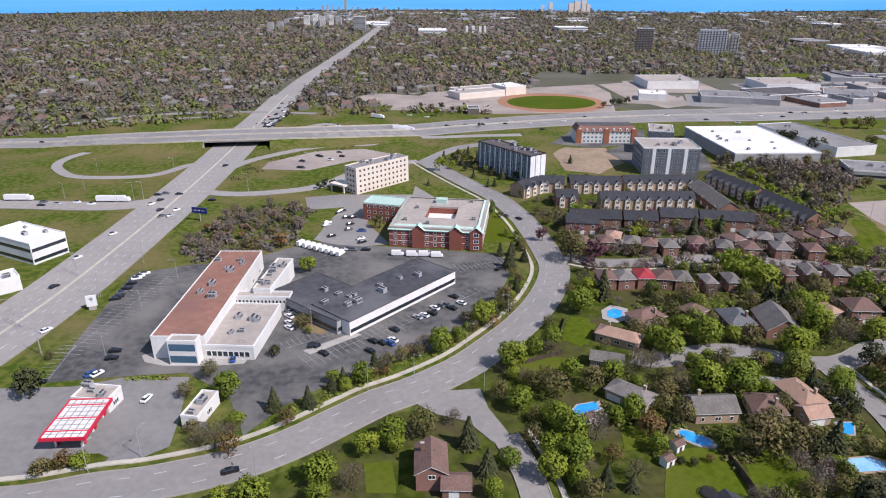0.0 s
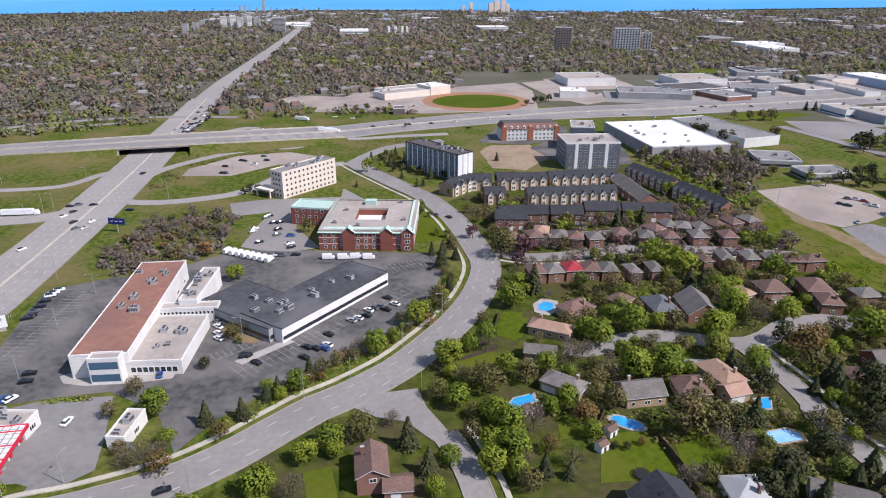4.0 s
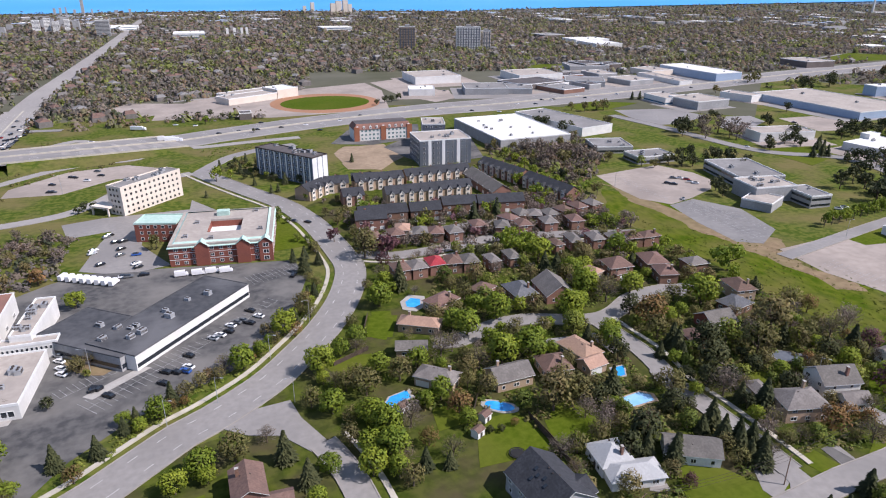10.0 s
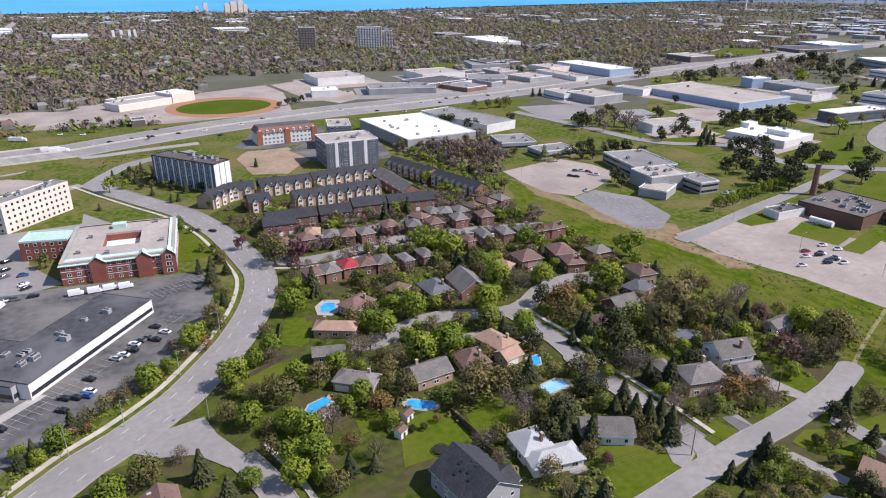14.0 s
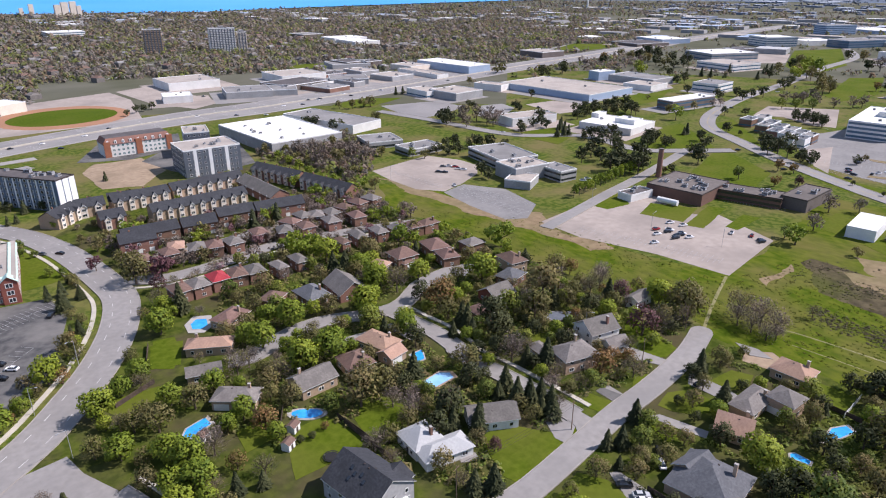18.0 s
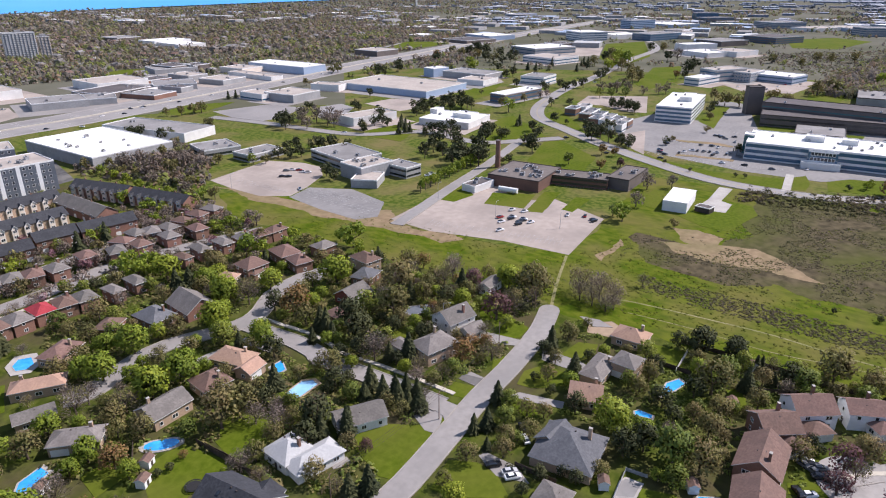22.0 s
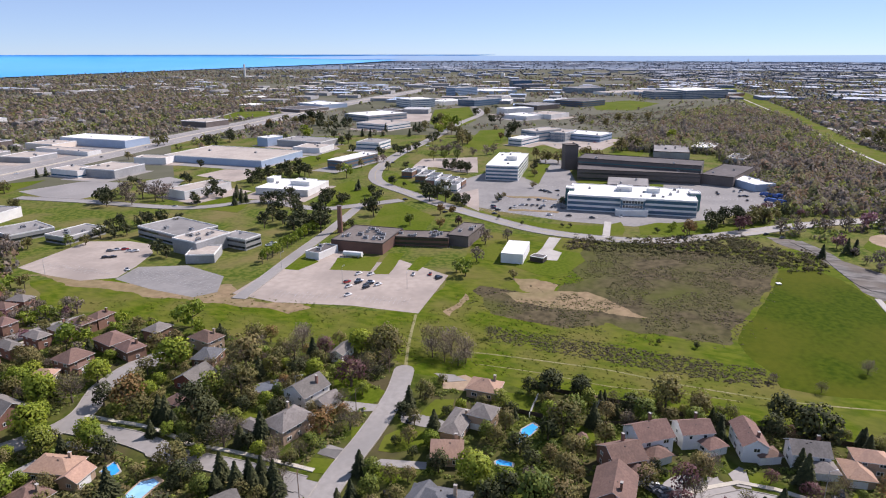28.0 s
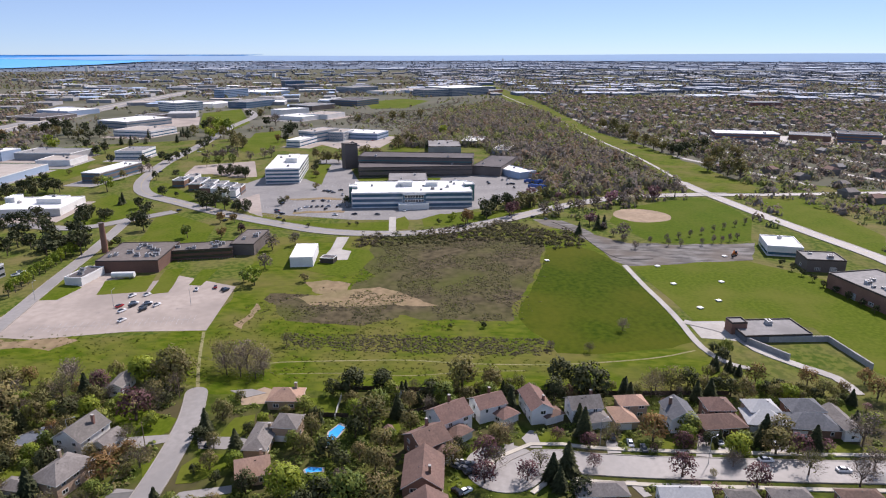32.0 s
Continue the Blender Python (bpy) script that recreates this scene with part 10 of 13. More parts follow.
tree('P', 189.4, 115.2, 6.7)
tree('R', 157.5, 108.6, 4.9)
tree('W', 164.0, 100.8, 3.9)
tree('O', 160.1, 102.9, 2.2)
tree('G', 182.9, 122.9, 4.3)
tree('N', 146.7, 146.4, 5.8)
tree('S', 143.9, 160.0, 3.6)
tree('W', 140.2, 132.9, 5.5)
tree('L', 132.1, 136.1, 2.7)
tree('N', 120.3, 131.8, 4.2)
tree('S', 126.0, 121.8, 3.6)
tree('S', 124.5, 115.2, 3.4)
tree('S', 126.2, 110.8, 3.1)
tree('S', 126.7, 102.9, 3.3)
tree('S', 105.6, 112.2, 3.4)
tree('P', 103.4, 103.1, 2.3)
tree('S', 92.9, 92.3, 3.1)
tree('S', 88.7, 95.0, 2.9)
tree('S', 144.4, 86.2, 3.1)
tree('S', 132.0, 82.0, 2.9)
tree('S', 128.4, 84.2, 2.2)
tree('S', 124.1, 77.0, 1.7)
tree('O', 117.1, 78.9, 3.6)
tree('L', 102.4, 72.9, 3.4)
tree('O', 105.6, 78.2, 2.6)
tree('O', 124.1, 71.7, 3.2)
tree('S', 184.3, 88.7, 2.9)
tree('O', 191.1, 85.6, 4.1)
tree('N', 177.6, 87.8, 3.4)
tree('O', 144.2, 75.8, 3.4)
tree('O', 146.2, 71.3, 2.9)
tree('O', 163.8, 79.3, 3.2)
tree('N', 161.8, 83.0, 1.9)
tree('N', 158.1, 75.1, 1.9)
tree('N', 184.2, 74.6, 2.0)
tree('L', 153.0, 53.6, 5.8)
tree('W', 230.2, 100.0, 6.1)
tree('W', 228.9, 90.6, 6.0)
tree('W', 227.7, 84.4, 5.3)
tree('N', 122.4, 59.7, 2.5)
tree('N', 127.1, 55.4, 2.2)
tree('N', 126.4, 51.3, 2.5)
tree('N', 115.1, 60.6, 2.1)
tree('W', 196.8, 113.8, 5.6)
tree('O', 215.4, 120.0, 5.3)
tree('O', 205.9, 170.8, 5.7)
tree('G', 162.8, 158.0, 5.0)
tree('W', 145.0, 107.8, 3.2)
tree('W', 136.7, 112.1, 3.6)
tree('W', 132.7, 105.2, 2.5)
tree('N', 209.9, 44.9, 5.0)
tree('N', 213.3, 34.4, 4.2)
tree('S', 214.9, 25.7, 1.6)
tree('O', 187.9, 34.8, 6.5)
tree('G', 198.2, 33.0, 4.5)
tree('N', 173.2, 38.5, 5.2)
tree('G', 162.6, 40.1, 5.9)
tree('O', 177.0, 29.6, 4.2)
tree('O', 165.1, 29.3, 4.5)
tree('G', 148.1, 33.7, 6.5)
tree('O', 149.3, 26.9, 5.6)
tree('N', 149.2, 42.1, 4.7)
tree('N', 144.3, 45.8, 4.2)
tree('N', 207.1, 15.5, 4.6)
tree('G', 205.3, 11.3, 4.6)
tree('O', 217.8, 5.1, 6.6)
tree('O', 219.6, -6.1, 4.4)
tree('W', 213.7, 22.4, 3.0)
tree('P', 171.8, -3.4, 5.1)
tree('O', 181.0, -7.5, 4.2)
tree('P', 162.0, -3.1, 4.4)
tree('P', 163.8, -15.6, 3.9)
tree('W', 170.1, -20.0, 3.5)
tree('W', 169.2, -6.3, 4.0)
tree('S', 190.9, 52.2, 1.7)
tree('O', 174.2, 53.1, 3.2)
tree('N', 131.8, 38.3, 3.5)
tree('G', 135.7, 34.6, 4.4)
tree('N', 180.4, 5.2, 1.9)
tree('N', 176.7, 2.9, 1.9)
tree('N', 168.5, 45.9, 4.1)
tree('N', 161.8, 17.5, 2.9)
tree('S', 164.5, -22.9, 3.5)
tree('S', 160.7, -24.5, 2.9)
tree('S', 195.9, -35.0, 2.7)
tree('P', 181.9, -36.4, 3.1)
tree('P', 171.2, -36.0, 2.6)
tree('N', 156.8, -30.1, 4.0)
tree('N', 222.5, -31.5, 5.7)
tree('N', 219.8, -38.3, 4.6)
tree('N', 209.3, -28.1, 4.9)
tree('P', 185.3, -26.5, 2.7)
tree('O', 185.0, -7.1, 3.1)
tree('S', 220.2, -54.6, 1.6)
tree('W', 214.8, -63.5, 5.1)
tree('N', 222.8, -79.1, 4.3)
tree('O', 215.0, -57.9, 3.1)
tree('N', 253.5, -98.7, 2.4)
tree('N', 247.0, -100.3, 3.0)
tree('S', 241.6, -94.3, 1.2)
tree('S', 238.9, -98.7, 1.0)
tree('S', 236.1, -100.9, 1.2)
tree('R', 227.1, -105.2, 4.5)
tree('R', 226.7, -124.2, 4.2)
tree('L', 214.3, -111.8, 3.8)
tree('O', 215.3, -107.5, 3.3)
tree('O', 214.5, -96.4, 4.3)
tree('N', 217.4, -92.8, 3.8)
tree('R', 186.4, -57.3, 5.5)
tree('P', 182.5, -65.8, 3.7)
tree('P', 168.2, -61.2, 4.4)
tree('L', 179.4, -81.1, 4.2)
tree('S', 185.7, -90.3, 2.8)
tree('O', 181.2, -93.6, 5.3)
tree('P', 181.7, -100.6, 4.4)
tree('W', 171.1, -98.8, 4.7)
tree('P', 164.0, -81.1, 4.4)
tree('W', 173.9, -78.0, 3.2)
tree('W', 187.3, -123.0, 6.2)
tree('W', 166.5, -111.2, 4.7)
tree('O', 169.2, -70.6, 1.3)
tree('R', 218.3, -145.1, 4.7)
tree('R', 229.2, -146.5, 3.6)
tree('N', 184.9, -74.4, 2.6)
tree('L', 186.5, -67.9, 3.3)
tree('O', 220.2, -83.9, 3.2)
tree('N', 220.9, -89.2, 3.0)
tree('O', 220.1, -127.0, 3.4)
tree('R', 221.7, -134.8, 2.9)
tree('W', 174.6, -119.5, 4.9)
tree('L', -2.7, 435.5, 5.0)
tree('S', 19.0, 483.8, 2.3)
tree('S', 20.2, 418.8, 2.0)
tree('S', 28.6, 397.6, 2.0)
tree('S', 32.9, 399.8, 2.1)
tree('G', 27.4, 344.3, 2.2)
tree('G', 31.4, 339.8, 2.1)
tree('G', 32.5, 311.2, 2.6)
tree('G', 36.8, 307.5, 2.6)
tree('O', 38.7, 294.9, 3.2)
tree('O', -33.5, 323.3, 3.8)
tree('S', 27.0, 285.3, 2.3)
tree('O', 26.3, 469.2, 3.4)
tree('O', 10.6, 465.1, 2.7)
tree('N', 47.8, 413.6, 3.1)
tree('L', 47.2, 376.5, 2.8)
tree('L', 71.8, 337.9, 4.6)
tree('O', 63.5, 339.9, 4.0)
tree('S', 91.2, 456.3, 2.3)
tree('O', 64.1, 289.9, 4.8)
tree('S', -9.3, 402.0, 1.7)
tree('N', -69.8, 398.5, 3.0)
tree('N', -74.8, 398.5, 3.0)
tree('N', -77.4, 394.1, 2.6)
tree('N', 32.1, 582.4, 2.3)
tree('N', -23.3, 679.2, 3.3)
tree('N', -12.1, 668.0, 3.7)
tree('N', -1.3, 675.5, 3.8)
tree('N', 9.3, 656.9, 3.2)
tree('L', -6.4, 636.1, 4.1)
tree('O', 52.4, 343.9, 2.9)
tree('O', 56.0, 328.6, 3.5)
tree('O', 60.1, 303.4, 3.9)
tree('P', 49.7, 304.2, 3.6)
tree('L', 6.4, 439.9, 3.2)
tree('N', 15.5, 436.2, 2.5)
tree('O', 202.3, 326.8, 4.0)
tree('L', 197.3, 325.2, 4.7)
tree('L', 231.0, 367.7, 2.1)
tree('O', 196.7, 228.1, 4.1)
tree('O', 187.4, 249.3, 3.9)
tree('L', 174.4, 246.6, 3.6)
tree('L', 179.6, 363.2, 4.3)
tree('L', 179.3, 341.8, 3.8)
tree('L', 182.4, 329.5, 3.7)
tree('L', 202.0, 434.4, 3.5)
tree('L', 203.7, 418.5, 3.8)
tree('L', 201.3, 399.0, 4.0)
tree('L', 200.5, 383.3, 3.5)
tree('L', 199.8, 368.2, 3.1)
tree('L', 205.0, 360.5, 3.1)
tree('O', 133.0, 337.3, 3.0)
tree('G', 143.3, 317.3, 4.3)
tree('W', 201.6, 272.5, 4.5)
tree('W', 203.0, 280.8, 4.0)
tree('O', 204.8, 336.6, 3.9)
tree('O', 138.7, 321.2, 3.2)
tree('L', 182.5, 283.5, 3.9)
tree('L', 212.5, 221.0, 3.4)
tree('O', 133.8, 305.2, 3.3)
tree('O', 140.1, 300.4, 2.5)
tree('O', 117.2, 328.6, 3.5)
tree('O', 85.9, 328.0, 3.7)
tree('L', 100.3, 398.6, 3.7)
tree('L', 122.6, 394.0, 3.4)
tree('O', 136.4, 401.0, 3.1)
tree('O', 148.7, 382.5, 2.7)
tree('O', 180.9, 367.9, 4.4)
tree('L', 179.7, 338.5, 4.4)
tree('L', 78.5, 340.8, 3.8)
tree('O', 83.1, 387.4, 3.6)
tree('O', 65.0, 299.8, 3.9)
tree('L', 96.2, 308.0, 2.4)
tree('W', 152.0, 295.2, 3.1)
tree('W', 118.8, 288.7, 2.9)
tree('W', 84.4, 293.1, 2.6)
tree('W', 72.5, 291.7, 3.1)
tree('W', 126.0, 287.9, 3.2)
tree('W', 141.5, 288.5, 3.0)
tree('W', 169.6, 291.6, 3.1)
tree('W', 181.0, 286.8, 3.5)
tree('L', 213.9, 336.9, 3.6)
tree('O', 217.2, 330.4, 4.2)
tree('N', 380.4, 461.5, 7.4)
tree('N', 387.1, 459.0, 7.4)
tree('N', 372.6, 447.4, 5.8)
tree('N', 276.0, 524.4, 5.9)
tree('N', 278.1, 515.5, 5.8)
tree('N', 285.2, 497.4, 5.2)
tree('N', 289.0, 492.4, 6.1)
tree('O', 336.1, 505.7, 6.0)
tree('O', 369.1, 576.7, 6.2)
tree('O', 377.1, 576.2, 6.2)
tree('O', 355.0, 576.0, 5.0)
tree('O', 345.8, 586.1, 4.5)
tree('W', 395.6, 452.0, 5.9)
tree('W', 386.0, 434.9, 5.8)
tree('W', 405.5, 429.3, 6.3)
tree('W', 406.8, 422.5, 6.3)
tree('N', 431.0, 396.0, 5.3)
tree('N', 441.8, 396.1, 5.4)
tree('N', 436.9, 385.6, 5.3)
tree('N', 403.1, 383.1, 4.6)
tree('N', 451.1, 505.8, 4.5)
tree('N', 454.6, 499.7, 4.4)
tree('N', 475.1, 456.7, 4.9)
tree('N', 545.0, 506.1, 4.9)
tree('S', 442.1, 621.3, 3.6)
tree('S', 450.9, 619.8, 3.6)
tree('G', 281.8, 376.5, 4.3)
tree('O', 287.5, 369.9, 3.9)
tree('N', 303.5, 375.0, 5.2)
tree('N', 308.3, 366.7, 5.2)
tree('N', 316.0, 364.5, 4.8)
tree('N', 335.2, 371.2, 5.8)
tree('N', 349.9, 366.7, 5.5)
tree('N', 340.5, 365.7, 4.6)
tree('N', 342.1, 342.6, 4.8)
tree('N', 290.8, 311.9, 5.0)
tree('N', 286.7, 300.7, 4.9)
tree('W', 215.8, 427.6, 8.0)
tree('W', 225.4, 423.5, 8.0)
tree('W', 228.0, 407.4, 7.8)
tree('W', 242.5, 413.7, 7.2)
tree('W', 244.0, 398.8, 7.0)
tree('W', 247.3, 387.1, 6.1)
tree('O', 266.8, 395.7, 4.4)
tree('W', 216.0, 402.1, 6.5)
tree('O', 229.5, 396.4, 5.7)
tree('S', 446.6, 377.2, 3.6)
tree('S', 436.9, 364.8, 3.6)
tree('S', 418.1, 356.6, 3.6)
tree('S', 429.6, 354.3, 3.6)
tree('N', 489.8, 394.6, 5.7)
tree('N', 507.1, 398.2, 5.8)
tree('N', 522.7, 401.6, 5.4)
tree('N', 526.3, 394.1, 5.9)
tree('N', 534.2, 386.4, 6.0)
tree('N', 547.2, 382.1, 6.0)
tree('N', 549.4, 371.8, 6.0)
tree('N', 435.1, 333.9, 5.4)
tree('N', 442.0, 331.9, 5.9)
tree('N', 435.9, 319.5, 5.4)
tree('N', 446.7, 318.3, 5.0)
tree('N', 426.5, 334.6, 3.6)
tree('N', 442.6, 285.5, 6.1)
tree('N', 463.8, 292.2, 5.0)
tree('N', 455.1, 277.4, 4.9)
tree('S', 510.6, 293.0, 3.6)
tree('N', 475.2, 255.9, 6.7)
tree('N', 429.6, 234.6, 6.5)
tree('N', 390.1, 231.2, 3.8)
tree('O', 388.0, 235.6, 3.0)
tree('N', 366.6, 288.4, 5.8)
tree('N', 385.9, 295.5, 6.1)
tree('N', 381.1, 283.2, 6.3)
tree('N', 376.6, 271.3, 6.6)
tree('N', 392.0, 272.4, 6.3)
tree('N', 384.0, 257.4, 5.8)
tree('N', 385.6, 250.2, 5.4)
tree('N', 544.4, 275.9, 5.0)
tree('N', 630.2, 303.2, 4.6)
tree('O', 616.7, 349.3, 4.6)
tree('L', 559.0, 334.0, 7.0)
tree('N', 444.8, 407.4, 4.5)
tree('N', 447.8, 402.0, 4.5)
tree('O', 411.8, 390.2, 4.2)
tree('N', 864.6, 654.7, 8.8)
tree('N', 730.8, 621.7, 8.6)
tree('N', 685.4, 619.9, 4.5)
tree('N', 685.7, 608.1, 4.5)
tree('O', 988.5, 710.9, 7.9)
tree('O', 947.7, 664.4, 8.5)
tree('N', 973.7, 664.9, 8.6)
tree('O', 936.0, 622.7, 9.0)
tree('N', 924.0, 598.5, 9.0)
tree('O', 913.6, 576.0, 8.8)
tree('N', 911.4, 559.1, 7.8)
tree('N', 934.8, 557.7, 8.0)
tree('L', 809.8, 546.4, 8.8)
tree('N', 819.7, 507.7, 7.1)
tree('N', 768.7, 465.3, 6.6)
tree('N', 782.9, 462.9, 6.7)
tree('N', 710.0, 413.9, 6.0)
tree('S', 861.8, 485.7, 3.6)
tree('S', 867.7, 475.0, 3.6)
tree('N', 713.8, 349.3, 6.5)
tree('N', 739.6, 352.4, 5.4)
tree('N', 748.0, 343.3, 6.7)
tree('S', 896.5, 423.1, 3.6)
tree('S', 949.7, 441.3, 3.6)
tree('N', 916.8, 416.8, 6.6)
tree('N', 827.4, 355.5, 5.9)
tree('N', 1016.2, 431.6, 9.0)
tree('O', 1090.4, 454.0, 8.6)
tree('L', 963.1, 396.0, 9.0)
tree('O', 933.3, 370.4, 9.0)
tree('O', 906.6, 351.1, 8.7)
tree('O', 819.1, 309.1, 9.0)
tree('O', 851.0, 313.4, 7.4)
tree('G', 746.5, 298.8, 6.6)
tree('G', 693.5, 297.4, 5.6)
tree('G', 704.3, 288.4, 6.2)
tree('G', 715.6, 276.0, 6.3)
tree('N', 638.3, 259.4, 5.1)
tree('N', 645.5, 253.1, 5.1)
tree('N', 636.2, 241.8, 5.6)
tree('N', 626.2, 230.6, 5.5)
tree('N', 492.1, 214.9, 6.2)
tree('N', 500.2, 211.0, 6.3)
tree('N', 493.9, 201.0, 6.2)
tree('N', 486.1, 188.2, 4.8)
tree('N', 486.8, 181.5, 4.3)
tree('G', 412.8, 195.7, 4.6)
tree('R', 414.8, 173.2, 4.5)
tree('P', 426.0, 163.3, 3.4)
tree('O', 540.3, 222.8, 3.4)
tree('N', 540.1, 260.9, 2.5)
tree('S', 1190.7, 620.5, 3.6)
tree('O', 804.2, 599.5, 4.1)
tree('O', 637.0, 417.4, 3.1)
tree('W', 660.9, 345.8, 4.9)
tree('W', 648.7, 348.0, 4.8)
tree('N', 641.6, 253.2, 4.7)
tree('N', 640.2, 243.6, 4.7)
tree('N', 636.2, 234.9, 4.6)
tree('N', 430.0, 164.4, 3.2)
tree('N', 695.5, 174.8, 4.9)
tree('O', 638.3, 162.9, 4.5)
tree('O', 579.0, 148.4, 3.5)
tree('O', 529.6, 161.1, 2.7)
tree('N', 494.1, -9.3, 6.4)
tree('N', 503.5, -13.9, 7.0)
tree('N', 519.1, -24.9, 6.2)
tree('P', 494.7, -27.5, 5.4)
tree('O', 521.8, -39.5, 6.2)
tree('O', 515.3, -35.7, 5.1)
tree('O', 522.6, -44.6, 4.7)
tree('R', 464.6, 7.8, 5.1)
tree('L', 477.5, 18.0, 2.8)
tree('N', 460.5, 28.5, 2.3)
tree('N', 476.4, -6.1, 4.3)
tree('N', 445.3, 121.2, 1.8)
tree('N', 450.8, 93.0, 1.8)
tree('N', 451.8, 87.7, 1.8)
tree('N', 454.9, 142.2, 1.9)
tree('O', 725.1, 172.3, 9.0)
tree('O', 725.0, 158.1, 9.0)
tree('O', 752.6, 150.1, 8.2)
tree('O', 761.0, 134.1, 8.3)
tree('O', 760.8, 120.1, 8.3)
tree('O', 745.1, 188.1, 6.7)
tree('O', 851.2, 105.6, 9.0)
tree('O', 874.5, 93.7, 9.0)
tree('L', 989.4, 54.2, 9.0)
tree('N', 1246.8, 442.0, 9.0)
tree('N', 1104.0, 361.5, 9.0)
tree('O', 1225.8, 411.7, 8.8)
tree('O', 1116.8, 463.2, 9.0)
tree('L', 918.6, 385.5, 9.0)
tree('L', 946.5, 381.2, 9.0)
tree('O', 840.4, 309.8, 7.8)
tree('N', 907.5, 272.1, 5.5)
tree('O', 1215.2, 161.1, 9.0)
tree('O', 1196.0, 137.7, 9.0)
tree('O', 1242.3, 112.2, 9.0)
tree('O', 1110.8, 165.5, 7.6)
tree('O', 1165.8, 216.3, 8.0)
tree('W', 223.5, 96.6, 4.8)
tree('W', 222.1, 90.7, 4.7)
tree('W', 220.6, 84.3, 4.2)
tree('W', 223.7, 82.2, 3.7)
tree('O', 213.4, 111.3, 7.4)
tree('L', 215.5, 125.3, 5.4)
tree('W', 210.1, 150.5, 5.3)
tree('L', 323.6, 119.6, 5.8)
tree('G', 329.1, 127.3, 3.8)
tree('W', 351.3, 122.7, 5.4)
tree('W', 388.3, 129.9, 5.5)
tree('W', 399.8, 118.4, 4.4)
tree('O', 330.9, 93.9, 3.0)
tree('W', 251.0, 80.9, 3.0)
tree('N', 372.6, 245.2, 7.7)
tree('N', 361.4, 259.6, 8.5)
tree('N', 369.9, 256.1, 7.8)
tree('O', 216.0, -6.4, 4.5)
tree('W', 274.2, -65.7, 3.2)
tree('W', 251.1, -47.1, 2.6)
tree('W', 253.9, -31.4, 2.1)
tree('N', 274.0, -3.3, 1.6)
tree('N', 272.2, 12.0, 1.2)
tree('W', 490.4, -50.4, 5.8)
tree('W', 487.4, -61.2, 5.8)
tree('W', 507.3, -79.5, 6.0)
tree('W', 515.7, -93.3, 6.2)
tree('K', 524.4, -107.8, 6.3)
tree('W', 537.6, -118.0, 5.9)
tree('W', 549.4, -127.5, 6.0)
tree('K', 550.4, -148.3, 6.7)
tree('W', 563.8, -169.6, 7.5)
tree('S', 437.9, -69.4, 3.3)
tree('S', 453.1, -84.8, 3.6)
tree('S', 454.2, -89.4, 3.6)
tree('K', 464.1, -80.8, 5.1)
tree('W', 426.9, -97.1, 6.1)
tree('N', 484.4, -6.1, 7.3)
tree('N', 509.8, -22.0, 6.6)
tree('P', 485.6, -23.9, 6.3)
tree('O', 509.2, -33.8, 6.0)
tree('O', 516.5, -40.7, 6.1)
tree('R', 457.4, 9.0, 5.4)
tree('L', 469.4, 19.9, 3.5)
tree('W', 415.1, -112.2, 2.0, 1.5)
tree('W', 411.6, -123.1, 2.0, 1.5)
tree('W', 410.3, -130.4, 2.0, 1.5)
tree('W', 414.4, -145.3, 2.0, 1.5)
tree('W', 419.6, -154.3, 2.0, 1.5)
tree('W', 420.8, -160.0, 2.0, 1.5)
tree('W', 424.2, -166.3, 2.0, 1.5)
tree('W', 428.8, -173.0, 2.0, 1.5)
tree('S', 237.5, -94.3, 2.0)
tree('S', 236.7, -99.1, 1.8)
tree('S', 233.4, -101.4, 1.7)
tree('O', 230.4, -88.8, 2.9)
tree('O', 226.5, -93.2, 2.8)
tree('N', 209.5, -40.8, 7.5)
tree('S', 214.7, -53.9, 2.9)
tree('W', 219.9, -66.6, 4.8)
tree('O', 219.9, -72.1, 4.9)
for i in range(14):
    tree('L', 299.1 + 6.408 * i, 239.0 + 1.000 * i, 3.0, 1.5)
for i in range(8):
    tree('W', 507.3 + 5.186 * i, -50.8 + -11.514 * i, 3.5, 1.0)
for i in range(8):
    tree('W', 421.2 + 7.129 * i, -124.2 + -9.986 * i, 2.0, 1.4)
for i in range(5):
    tree('W', 464.9 + -15.300 * i, -84.3 + -3.950 * i, 3.0, 1.0)
for i in range(9):
    tree('N', 374.1 + -9.088 * i, -178.5 + -1.512 * i, 2.2, 1.0)
# groves of the business park


def park_tree(kind, x, y, r):
    """A tree where no other crown already stands."""
    if fits(x, y, 0.35 * r):
        tree(kind, x, y, r)


park_tree('N', 381, 466, 6.9)
park_tree('N', 392, 471, 6.5)
park_tree('N', 482, 469, 5.3)
park_tree('N', 414, 395, 4.6)
park_tree('N', 444, 412, 6.4)
park_tree('N', 456, 411, 6.5)
park_tree('N', 505, 409, 6.9)
park_tree('N', 511, 403, 6.9)
park_tree('N', 530, 405, 6.5)
park_tree('N', 543, 401, 7.1)
park_tree('N', 544, 391, 7.7)
park_tree('N', 558, 390, 7.8)
park_tree('N', 554, 380, 7.1)
park_tree('N', 435, 340, 4.9)
park_tree('N', 445, 330, 6.4)
park_tree('N', 455, 329, 6.0)
park_tree('N', 457, 295, 6.3)
park_tree('N', 469, 298, 4.9)
park_tree('N', 461, 282, 4.3)
park_tree('N', 384, 297, 6.5)
park_tree('N', 398, 300, 7.1)
park_tree('N', 386, 283, 7.3)
park_tree('N', 403, 287, 7.5)
park_tree('N', 412, 273, 7.1)
park_tree('N', 408, 264, 5.2)
park_tree('N', 334, 376, 5.8)
park_tree('N', 344, 376, 5.4)
